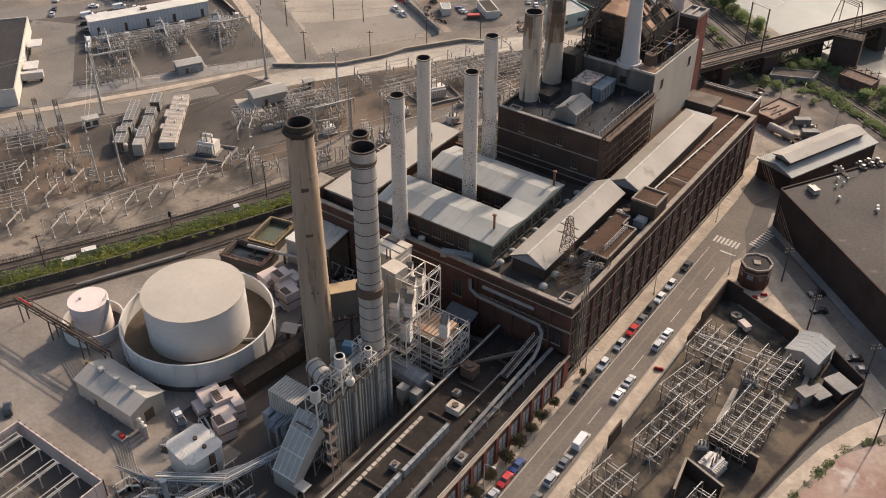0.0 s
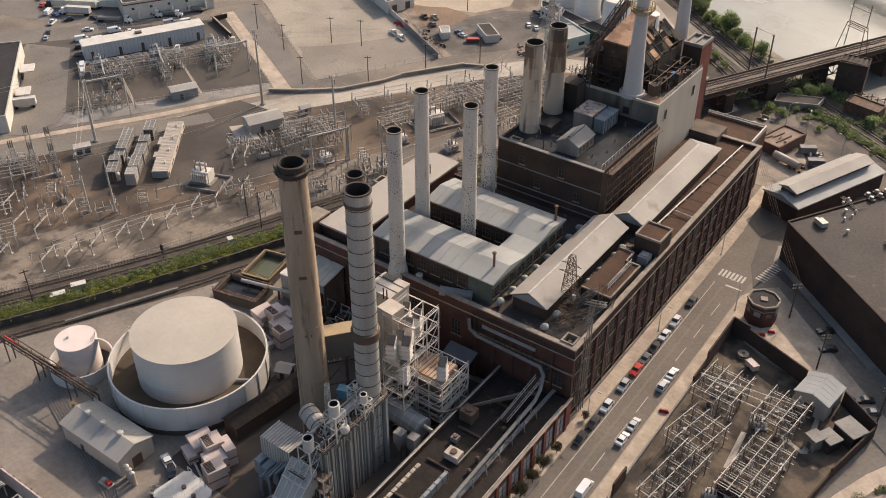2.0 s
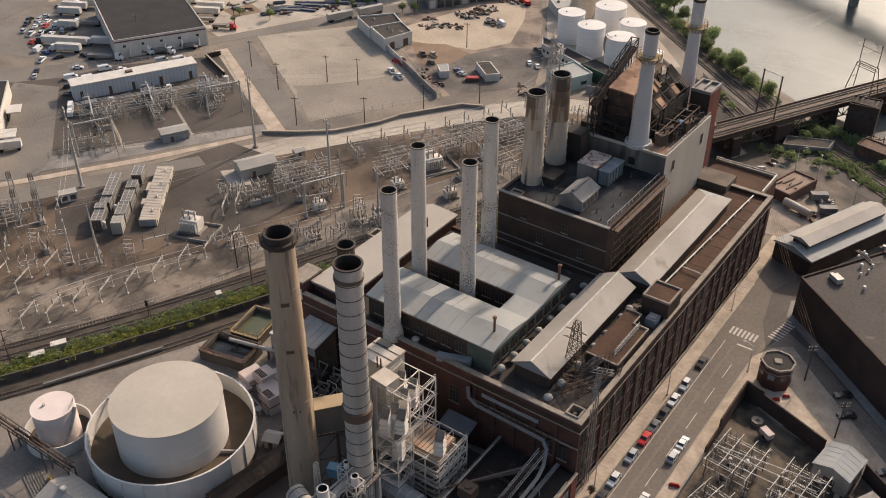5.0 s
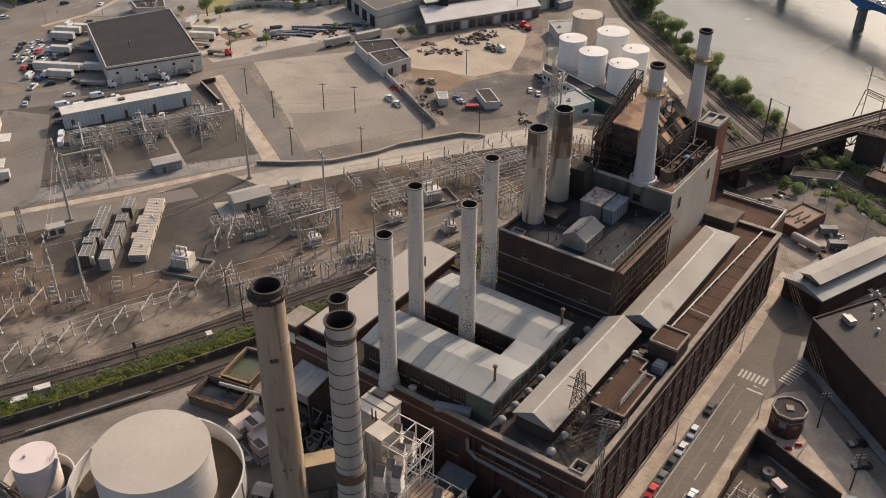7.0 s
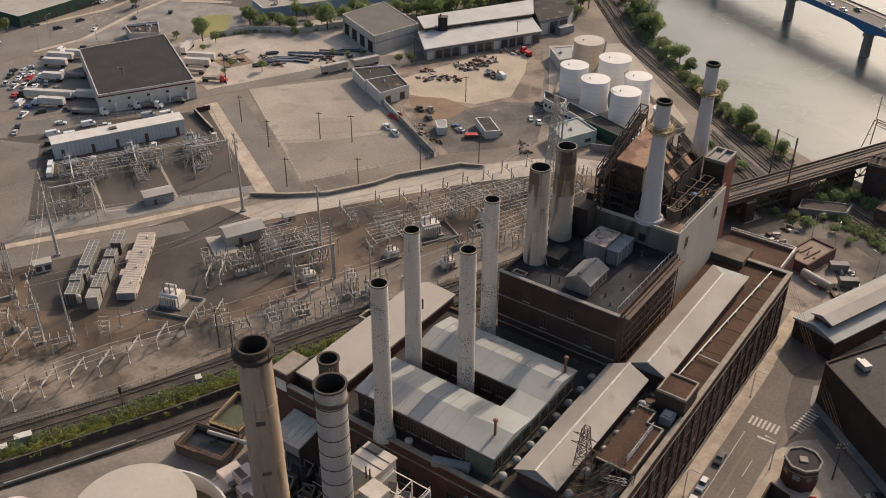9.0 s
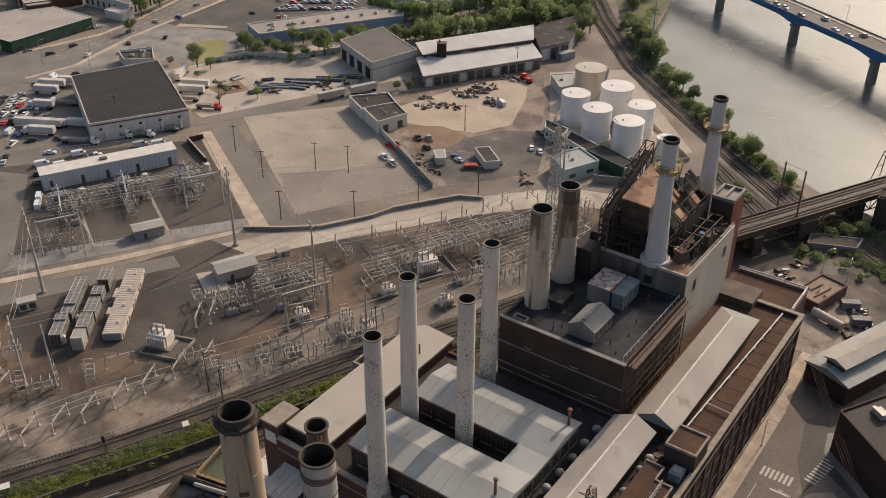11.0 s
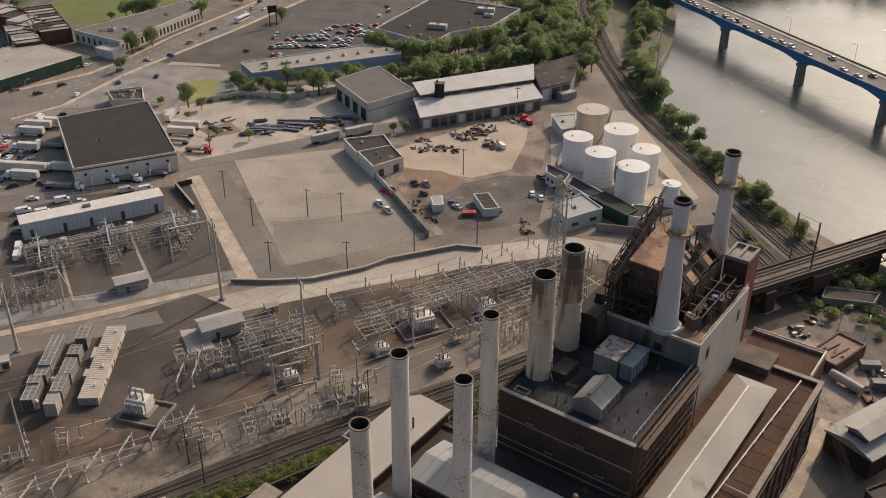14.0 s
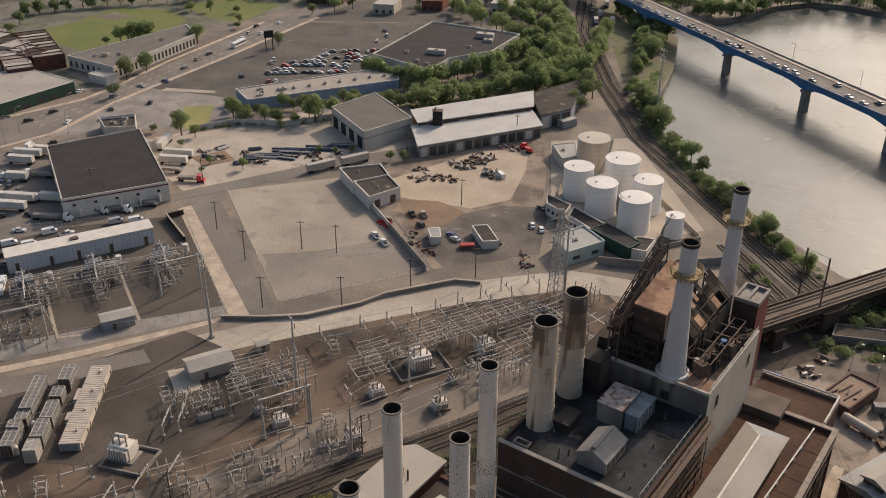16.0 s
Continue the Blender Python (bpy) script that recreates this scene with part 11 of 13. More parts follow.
DARK_SHEET = mat("dark_ribbed_roof", (0.052, 0.047, 0.046), (0.038, 0.035, 0.035), 0.85, spec=0.1, scale=0.12, fine=1.0, contrast=0.6)
TANK_BRIGHT = mat("bright_white_tank_paint", (0.80, 0.77, 0.73), (0.73, 0.70, 0.65), 0.5, scale=0.12, fine=0.8, streak=True, bump=0.02, grain=0.08)
SHED_WHITE = mat("warm_white_shed_roof", (0.45, 0.43, 0.395), (0.36, 0.34, 0.31), 0.7, scale=0.1, fine=0.8, grain=0.15)
PALE_WALL = mat("pale_block_wall", (0.54, 0.50, 0.44), (0.41, 0.375, 0.325), 0.85, scale=0.15, streak=True)
GREEN_DARK = mat("dark_green_wall", (0.03, 0.075, 0.05), (0.022, 0.05, 0.036), 0.7, scale=0.3)
SCRAP = mat("rusty_scrap", (0.16, 0.09, 0.055), (0.07, 0.05, 0.04), 0.9, scale=0.6, contrast=0.9)
PIPE_BLUE = mat("dark_blue_pipe_wrap", (0.035, 0.05, 0.085), (0.02, 0.025, 0.035), 0.5, scale=0.6)
BROWN_DIRT = mat("brown_bare_earth", (0.25, 0.165, 0.105), (0.17, 0.12, 0.08), 0.95, scale=0.08, fine=0.9, contrast=0.8)
PALE_DUST = mat("pale_dust_patch", (0.44, 0.36, 0.27), (0.33, 0.27, 0.20), 0.95, scale=0.07, fine=0.9, contrast=0.8)


def ribs_on(b, a, c, d, n, h, w=0.12, material=None):
    """Standing seams of a roof from side a-c to the side through d."""
    a, c, d = Vector(a), Vector(c), Vector(d)
    mb = MB()
    for k in range(1, n):
        p = a + (c - a) * (k / n)
        mb.beam((*p, h), (*(p + d - a), h), w, 0.12)
    part("roof_seams", mb, material, b, world_space=True)


dep = building("depot", [(-276, 98), (-257, 132), (-311, 162), (-326, 126)], 8, WHITE_PAINT, DARK_SHEET, "low truck depot with a dark ribbed roof and pale walls", "depot", 0.35, cap=PALE_WALL, band_=(7.2, 0.5, mat("dark_red_trim", (0.16, 0.035, 0.03), None, 0.7)), windows=((0, 5, 1.2, 1.0, 4.6),))
ribs_on(dep, (-277, 99.5), (-258, 132), (-325.5, 127.5), 22, 8.02, 0.1, DARK_SHEET)
for k in range(5):
    x, y = -273 + k * 3.6, 103.4 + k * 6.4
    part("dock_door", MB().obox(x + 0.2, y - 0.1, 0.6, 4.2, 0.5, 3.0, 29), WHITE_PAINT, dep, world_space=True)
for x, y, d, cab, fl, L in ((-281, 94, -60, "white", True, 12), (-275, 106, -60, "white", True, 12), (-268, 112, -60, "white", True, 11), (-262, 123, -60, None, True, 12), (-303, 97, 118, None, False, 12), (-299, 91, 118, "white", False, 11), (-292, 105, 118, "white", False, 12), (-340, 125, 118, None, False, 12), (-336, 132, 118, "white", False, 12), (-336, 119, 118, None, False, 11), (-303, 168, 30, None, False, 13), (-288, 163, 118, None, False, 13), (-284, 157, 118, None, False, 12), (-279, 150, 118, "white", True, 11), (-266, 148.5, -62, "red", True, 8), (-317, 116, 118, "white", True, 10), (-322, 108, 118, "white", False, 9), (-312, 92, 118, "black", False, 9)):
    truck(x, y, d, cab, None if not fl else CONC_GREY, L, fl)
for i, (x, y, c, k) in enumerate(((-311, 84, "white", "van"), (-318, 96, "grey", "suv"), (-326, 100, "black", "car"), (-329, 93, "white", "pickup"), (-306, 84, "blue", "car"), (-297, 84, "black", "suv"), (-321, 88, "red", "car"), (-337, 103, "white", "car"), (-343, 110, "silver", "car"), (-300, 78, "white", "pickup"), (-290, 92, "black", "car"), (-345, 140, "black", "suv"), (-350, 132, "white", "van"), (-349, 122, "grey", "car"))):
    car(x, y, 28 + (i % 3) * 60, c, k, group="vehicles in the truck yard")

# pipe yard
rr = random.Random(21)
for i, (x, y, n, L, d) in enumerate(((-262, 182, 8, 8, 35), (-258, 187, 7, 11, 30), (-252, 198, 8, 13, 30), (-262, 175, 5, 7, 60), (-281, 181, 5, 6, 80), (-278, 171, 4, 6, 10), (-246, 206, 7, 12, 30), (-256, 196, 6, 12, 30), (-240, 214, 6, 11, 32), (-262, 243, 7, 9, 30), (-250, 190, 5, 8, 20), (-268, 189, 4, 6, 50))):
    s = thing("pipe_stack", x, y, 0.04, d, label="low stack of dark blue wrapped pipes on bare concrete", category="pipe stack", group="pipe stacks in the pale yard")
    for k in range(n):
        yy = (k - n / 2) * 0.75
        part("pipe", MB().pipe([(-L / 2 + rr.uniform(-0.8, 0.8), yy, 0.5), (L / 2 + rr.uniform(-0.8, 0.8), yy, 0.5)], 0.34, 8), PIPE_BLUE if rr.random() < 0.75 else STEEL, s)
    part("bearer", MB().box(-L / 2 + 1, -L / 2 + 1.3, -n * 0.4, n * 0.4, 0, 0.18), WOOD_POLE, s)
    part("bearer", MB().box(L / 2 - 1.3, L / 2 - 1, -n * 0.4, n * 0.4, 0, 0.18), WOOD_POLE, s)
for (x0, y0), (x1, y1) in (((-232, 183), (-227, 195)), ((-225, 198), (-220.5, 208.5))):
    d = math.degrees(math.atan2(y1 - y0, x1 - x0)) - 90
    truck((x0 + x1) / 2, (y0 + y1) / 2, d, None, SHEET_PALE, 12.5, False, "parked dusty white box trailer without a cab")
slab("scrap_pad", [(-284, 166), (-272, 163), (-266, 175), (-278, 180)], 0.10, BROWN_DIRT, "brown earth pad with scrap on it", "ground")
yw = thing("yard_wall", -277, 214, 0, label="long pale concrete wall along the depot yard", category="wall", kind="structure")
YL = [(-307, 186), (-298, 205), (-277, 217), (-266, 236), (-261, 256)]
for a, b in zip(YL, YL[1:]):
    m_ = int(max(3, math.dist(a, b) / 5))
    for k in range(m_):
        p = [a[i] + (b[i] - a[i]) * k / m_ for i in (0, 1)]
        q_ = [a[i] + (b[i] - a[i]) * (k + 0.985) / m_ for i in (0, 1)]
        part("panel", MB().beam((*p, 1.4), (*q_, 1.4), 0.3, 2.8), PALE_WALL, yw, world_space=True)

# garage with open bays and the long white sheds
building("garage", [(-228, 216), (-222, 242), (-256, 258), (-260, 231)], 9, PALE_WALL, mat("brown_grey_roof", (0.135, 0.12, 0.105), (0.10, 0.09, 0.08), 0.85, scale=0.1), "tall grey-roofed garage with pale walls and open bays", "garage", 0.3, band_=(5.6, 0.6, SHEET_BLUE), windows=((3, 4, 5.2, 5.4, 0.1), (2, 3, 4.5, 5.4, 0.1)), win_mat=SOOT)


def long_shed(pts, h0, h1, wall, roof, label, windows=0, name="long_shed"):
    """A shed whose roof slopes from its far long side (height h1) down to its near one (h0); pts: near start, near end, far end, far start."""
    cx, cy = sum(p[0] for p in pts) / 4, sum(p[1] for p in pts) / 4
    s = thing(name, cx, cy, 0.05, label=label, category="shed")
    L = [(x - cx, y - cy) for x, y in pts]
    H = (h0, h0, h1, h1)
    for i in range(4):
        j = (i + 1) % 4
        a, c = L[i], L[j]
        part("wall", MB().add([(*a, 0), (*c, 0), (*c, H[j]), (*a, H[i])] + [(a[0] * 0.97, a[1] * 0.97, 0), (c[0] * 0.97, c[1] * 0.97, 0), (c[0] * 0.97, c[1] * 0.97, H[j]), (a[0] * 0.97, a[1] * 0.97, H[i])],
                                [(0, 1, 2, 3), (7, 6, 5, 4), (0, 3, 7, 4), (1, 5, 6, 2), (3, 2, 6, 7), (0, 4, 5, 1)]), wall, s)
    k = 1.03
    part("roof", MB().add([(x * k, y * k, H[i] + 0.02) for i, (x, y) in enumerate(L)] + [(x * k, y * k, H[i] + 0.35) for i, (x, y) in enumerate(L)],
                          [(3, 2, 1, 0), (4, 5, 6, 7), (0, 1, 5, 4), (1, 2, 6, 5), (2, 3, 7, 6), (3, 0, 4, 7)]), roof, s)
    a, c = Vector(L[0]), Vector(L[1])
    ang = math.degrees(math.atan2((c - a).y, (c - a).x))
    for i in range(windows):
        p = a + (c - a) * ((i + 0.5) / windows)
        part("bay_door", MB().obox(p.x, p.y, 0.3, h0 - 1.2, (c - a).length / windows * 0.72, 0.5, ang), GLASS if i % 4 else PALE_WALL, s, "dark bay opening")
    return s


long_shed([(-204, 224), (-174, 276), (-186, 287), (-219, 239)], 5.4, 6.6, CONC_GREY, SHED_WHITE, "long white-roofed loading shed with dark bays", 14)
long_shed([(-216, 240), (-186, 288), (-196, 304), (-227, 249)], 8.4, 9.4, STEEL_DARK, SHED_WHITE, "upper white shed roof above a row of windows", 12)
long_shed([(-179, 284), (-172, 300), (-187, 342), (-197, 305)], 7.0, 7.6, SHEET_BLUE, ROOF_TAR, "grey end shed under trees", 3)
bx = thing("silo_box", -211, 247, 8.4, 35, label="black square vent box above the white shed", category="vent box")
part("body", MB().box(-2.2, 2.2, -1.6, 1.6, -3, 5.0), SOOT, bx)
part("cap", MB().box(-2.4, 2.4, -1.8, 1.8, 5.0, 5.2), STEEL_DARK, bx)
part("cowl", MB().cyl(-1.0, 0, 5.2, 6.4, 0.4, n=10), STEEL_DARK, bx)
building("hut", [(-176, 293), (-171, 291), (-168, 299), (-173, 301)], 3.4, SHEET_BLUE, ROOF_GREY, "small blue-grey hut beside the sheds", "hut", 0.15)

# parking lot building, wall and scrap yard
building("workshop_block", [(-217, 187), (-203, 179), (-196, 193), (-206, 200)], 4.6, WHITE_PAINT, ROOF_BLACK, "white-walled low block with a dark roof", "workshop", 0.6, units=((-209, 189, 1, 1, 0.7, 20),))
building("workshop_block", [(-203, 179.5), (-189, 172), (-185, 186), (-196, 192.5)], 5.2, WHITE_PAINT, ROOF_TAR, "white-walled block with a dark weathered roof", "workshop", 0.5, windows=((1, 2, 2.6, 3.2, 0.1),), win_mat=STEEL_DARK, units=((-196, 183, 0.8, 0.8, 0.9, 0), (-192, 181, 0.8, 0.8, 0.9, 0)))
lw = thing("lot_wall", -166, 160, 0, label="long stained white wall beside the parking lot", category="wall", kind="structure")
for k in range(18):
    a = (-189 + 46 * k / 18, 173.5 - 27 * k / 18)
    c = (-189 + 46 * (k + 0.98) / 18, 173.5 - 27 * (k + 0.98) / 18)
    part("panel", MB().beam((*a, 1.3), (*c, 1.3), 0.3, 2.6), WHITE_PAINT if k < 6 else CONC_GREY, lw, world_space=True)
rr = random.Random(8)


def scrap_pile(x, y, r, n, material=None, label="loose pile of rusty scrap on bare dirt", lie=None):
    s = thing("scrap_pile", x, y, 0.04, label=label, category="scrap pile", group="scrap piles")
    heaps = {}
    for k in range(n):
        a, d = rr.uniform(0, 6.28), r * math.sqrt(rr.random())
        L = rr.uniform(0.8, 3.2)
        deg = rr.uniform(0, 180) if lie is None else lie + rr.uniform(-12, 12)
        m_ = material or rr.choice((SCRAP, SCRAP, STEEL_DARK, CONC_GREY, STEEL))
        heaps.setdefault(m_.name, (MB(), m_))[0].obox(d * math.cos(a), d * math.sin(a) * 0.7, 0, rr.uniform(0.25, 1.1), L, rr.uniform(0.3, 1.0), deg, rr.uniform(0.6, 1.0))
    for mb_, m_ in heaps.values():
        part("debris", mb_, m_, s)["kind"] = "stuff"


for x, y, r, n in ((-187, 211, 5, 18), (-185, 228, 6, 24), (-182, 242, 6, 22), (-171, 231, 3, 10), (-191, 205, 4, 12), (-178, 256, 5, 16), (-158, 160, 3, 10), (-163, 165, 3, 9), (-150, 158, 2.5, 8), (-274, 172, 4, 16), (-284, 174, 3, 10), (-240, 196, 4, 10), (-118, 170, 3, 10), (-122, 176, 2.5, 8), (-180, 236, 5, 18), (-166, 225, 2, 6), (-195, 214, 4, 14), (-181, 213, 4, 12), (-256, 180, 4, 16), (-250, 194, 4, 14), (-268, 183, 3, 10), (-244, 200, 3, 10), (-236, 208, 3, 10), (-19, 164, 4, 14), (-16, 173, 3, 10), (-7, 163, 3, 12), (-2, 162, 2, 8), (4, 146, 3, 10), (9, 142, 3, 8), (-13, 180, 3, 10), (6, 158, 3, 12), (12, 150, 3, 10), (-30, 176, 2, 6)):
    scrap_pile(x, y, r, n)
scrap_pile(-182, 235, 5, 20, STEEL_DARK, "row of dark steel beams lying on dirt", 20)
scrap_pile(-176, 166, 3.0, 12, RED_PAINT, "heap of bright red scrap by the wall")
scrap_pile(-179, 169, 2.2, 8, None, "heap of mixed scrap by the wall")
for x, y, d, c, k in ((-173, 156, 60, "white", "pickup"), (-167, 153.5, 60, "white", "pickup"), (-173, 178, 55, "black", "pickup"), (-169, 180, 55, "tan", "pickup"), (-165, 173, 60, "black", "suv"), (-148, 171, 80, "silver", "car"), (-151, 173, 80, "blue", "car"), (-143, 184.5, 50, "black", "suv"), (-140, 181.5, 50, "silver", "car"), (-134.5, 178, 60, "black", "car"), (-131, 197, 35, "white", "car"), (-126.5, 196, 35, "white", "car"), (-136, 212, 60, "black", "car"), (-132, 211, 60, "white", "suv"), (-128, 209, 60, "grey", "car"), (-125, 206, 60, "black", "suv"), (-170, 226, 100, "black", "pickup"), (-165, 228, 60, "white", "van")):
    car(x, y, d, c, k, group="vehicles in the scrap yard")
hut = building("hut", [(-146, 179), (-136, 171), (-132, 175), (-142, 183)], 3.2, WHITE_PAINT, ROOF_TAR, "long white trailer hut with a grey roof", "hut", 0.12)
rt = thing("tarp_bin", -141, 168.5, 0.07, 40, label="open bin covered with a red tarp", category="bin")
part("body", MB().obox(0, 0, 0, 1.4, 5.2, 2.4, 0, 1.08), STEEL_DARK, rt)
part("tarp", MB().obox(0, 0, 1.4, 1.75, 5.4, 2.6, 0, 0.85), RED_PAINT, rt, "red tarp")
truck(-169.5, 257.5, 60, "red", RED_PAINT, 5, True, "small red flat truck by the fence")
building("white_shack", [(-158, 168), (-153, 163), (-150.5, 165.5), (-155, 171)], 3.0, WHITE_PAINT, ROOF_WHITE, "small white shack on bare dirt", "hut", 0.1)
slab("dirt_patch", [(-200, 200), (-186, 188), (-158, 196), (-150, 212), (-160, 240), (-172, 262), (-188, 244)], 0.075, PALE_DUST, "pale dusty patch of the scrap yard", "ground")
slab("dirt_patch_brown", [(-186, 186), (-168, 170), (-158, 178), (-158, 192), (-172, 194)], 0.085, BROWN_DIRT, "brown earth patch of the scrap yard", "ground")
for x, y in ((-188, 133), (-176, 138), (-162.5, 196), (-199, 116), (-224, 126), (-171.5, 97), (-151, 112), (-140, 134), (-127, 153), (-258, 150), (-286, 118), (-209, 222), (-182, 268)):
    wood_pole(x, y, 11.5, 30, 1, group="poles round the parking lot")

# oil tanks and office row
TANK_TAN = mat("tan_stained_tank_paint", (0.62, 0.55, 0.46), (0.48, 0.38, 0.27), 0.6, scale=0.15, streak=True, grain=0.2, contrast=1.0)
for i, (x, y, r, h, lab) in enumerate(((-139.5, 260.5, 6.9, 13, "white round oil tank stained tan on its side"), (-130.5, 230.5, 5.9, 13, "clean white round oil tank"), (-119, 245.5, 6.9, 14, "tall white round oil tank"), (-116, 222, 5.9, 13, "clean white round oil tank"), (-103, 235, 5.6, 13, "clean white round oil tank"), (-100, 217.5, 6.0, 13, "white round oil tank with a thin ladder"), (-85.5, 221, 3.4, 8.5, "small white round oil tank"))):
    storage_tank(x, y, r, h, lab, group="white oil tanks", roof=TANK_TOP if i == 0 else TANK_WHITE, seed=0.5 + i * 0.7, shell=TANK_TAN if i == 0 else TANK_BRIGHT)
bundw = thing("tank_farm_wall", -110, 235, 0.05, label="low concrete wall round the oil tanks", category="wall", kind="structure")
BL = [(-150, 262), (-136, 224), (-110, 205), (-84, 210), (-76, 224), (-132, 272)]
for a, b in zip(BL, BL[1:] + BL[:1]):
    part("panel", MB().beam((*a, 0.8), (*b, 0.8), 0.3, 1.6), CONCRETE, bundw, world_space=True)
building("office", [(-116, 186), (-106, 178), (-99.5, 193), (-111, 199)], 5.2, mat("pale_green_render", (0.40, 0.47, 0.43), (0.31, 0.37, 0.34), 0.8, scale=0.2), ROOF_WHITE, "square pale green office with a patched white roof", "office", 0.5, windows=((1, 2, 3.0, 1.4, 1.6), (0, 2, 2.4, 1.4, 1.6)), units=((-108, 188, 1.2, 1.2, 0.7, 30),))
building("office_row", [(-136, 216), (-132, 209), (-122, 205), (-124, 213)], 4.6, WHITE_PAINT, ROOF_TAR, "low white office row with a dark roof", "office", 0.4, windows=((1, 4, 1.3, 1.3, 1.6),))
building("office_row", [(-122, 212), (-120, 204.5), (-108, 199.5), (-106, 206)], 4.6, WHITE_PAINT, ROOF_BLACK, "low white office row with a dark roof", "office", 0.4, windows=((1, 5, 1.5, 1.4, 1.5),))
building("store_shed", [(-108, 199), (-90, 193.5), (-89, 200), (-105, 206)], 5.2, GREEN_DARK, DARK_SHEET, "low dark green shed with a black roof", "shed", 0.3)
building("white_store", [(-92.5, 204), (-90, 194.5), (-85, 196), (-86, 206)], 4.6, WHITE_PAINT, ROOF_TAR, "white end block beside the dark shed", "shed", 0.3)
building("pump_house", [(-160, 262), (-149, 251), (-145, 257), (-153, 270)], 4.4, PALE_WALL, ROOF_WHITE, "pale pump house beside the tank wall", "pump house", 0.3, units=((-153, 259, 1.5, 1.2, 0.8, 20),))
bw = thing("brick_yard_wall", -80, 195, 0, label="dark wall along the yard below the tanks", category="wall", kind="structure")
for a, b in (((-98, 186), (-84, 192)), ((-84, 192), (-70, 204)), ((-70, 204), (-62, 212))):
    part("panel", MB().beam((*a, 1.5), (*b, 1.5), 0.35, 3.0), CONC_GREY, bw, world_space=True)

# shops, mall, school, houses
building("shop_row", [(-306, 222), (-266, 289), (-281, 306), (-322, 229.5)], 5.2, mat("blue_white_wall", (0.30, 0.36, 0.45), (0.22, 0.28, 0.36), 0.75, scale=0.2), mat("pale_gravel_roof", (0.33, 0.29, 0.245), (0.26, 0.23, 0.2), 0.9, scale=0.1), "long low shop row with a pale gravel roof", "shops", 0.5, cap=WHITE_PAINT,
         units=[(-308 + k * 4.0, 234 + k * 7.0, 1.8, 1.4, 1.1, 20) for k in range(9)] + [(-312, 236, 3, 1.6, 1.0, 60), (-306, 230, 3, 1.6, 1.0, 60), (-303, 243, 3.4, 2, 1.2, 60)])
building("mall", [(-298.6, 308.2), (-257.8, 304.4), (-260.8, 326.2), (-249.8, 351), (-254.9, 388.6), (-311.3, 380)], 8, WHITE_PAINT, DARK_SHEET, "big shopping hall with a dark roof and white walls", "mall", 0.7, cap=WHITE_PAINT, units=((-272, 330, 10, 3.5, 2.4, 20), (-268, 372, 10, 4, 2.6, 20), (-262, 366, 5, 3, 1.6, 20), (-272, 313, 2, 1.5, 1.2, 0), (-286, 322, 2, 1.5, 1.2, 0), (-265, 312, 1.6, 1.4, 1.0, 0), (-264, 350, 2, 2, 1.2, 0)))
building("white_shop", [(-394, 140), (-394.5, 187.6), (-434, 187), (-440, 160), (-425, 138)], 6, GREEN_DARK, MONITOR_ROOF, "low shop with a pale beige roof and dark green walls", "shop", 0.3, cap=WHITE_PAINT, windows=((0, 6, 4, 2.5, 0.2),))
building("school", [(-432, 211), (-396, 213), (-409, 280), (-428.6, 291)], 6.5, PALE_WALL, mat("school_roof", (0.16, 0.145, 0.125), (0.12, 0.108, 0.095), 0.9, scale=0.1), "long school block with pale walls and a grey roof", "school", 0.6, cap=WHITE_PAINT, windows=((0, 8, 1.6, 3.0, 1.4), (1, 22, 1.6, 3.6, 1.0)), units=((-416, 224, 4, 2.5, 1.6, 10), (-412, 230, 3, 2, 1.2, 0), (-416, 262, 2, 2, 1.2, 0), (-420, 220, 2, 2, 1.0, 0)))
building("school_wing", [(-404, 203), (-391, 204), (-392, 212.4), (-404, 211.6)], 4.2, WHITE_PAINT, ROOF_GREY, "low white wing of the school", "school", 0.4)
for i in range(9):
    ax, ay = -441 - i * 5.6, 196 + i * 2.5
    building("row_house", [(ax, ay), (ax - 5.2, ay + 2.3), (ax + 1.5, ay + 17), (ax + 6.7, ay + 14.6)], 7.4, (BRICK, BRICK_BLACK, BRICK)[i % 3], (CONC_GREY, ROOF_GREY, ROOF_TAR)[i % 3], "narrow brick row house with a flat roof", "house", 0.4, windows=((0, 2, 1.0, 1.5, 1.2), (3, 3, 1.0, 1.5, 4.2)))
for i in range(6):
    ax, ay = -433 - i * 6, 176 + i * 2.6
    building("row_house", [(ax, ay), (ax - 5.6, ay + 2.4), (ax + 0.2, ay + 14), (ax + 5.8, ay + 11.4)], 7.4, (BRICK, PINKISH, BRICK)[i % 3], (CONC_GREY, ROOF_GREY, CONC_GREY)[i % 3], "narrow brick row house with a flat roof", "house", 0.4, windows=((0, 2, 1.0, 1.5, 1.2),))
DN = building("diner", [(-344, 165), (-335, 178), (-322, 168), (-332, 159)], 4.6, PALE_WALL, ROOF_TAR, "small diner with solar panels on its roof", "diner", 0.5, units=((-333, 171, 2.4, 1.6, 1.2, 20), (-330, 168, 1.6, 1.4, 1.0, 20), (-334, 165, 2, 1.2, 0.9, 20), (-327, 166, 1.5, 1.5, 1.0, 0)))
for k in range(5):
    part("solar_panel", MB().obox(-341.5 + k * 1.9, 166.0 + k * 2.5 - 1.2, 4.9, 5.1, 2.6, 2.0, 54), GLASS, DN, "dark blue solar panel", world_space=True)
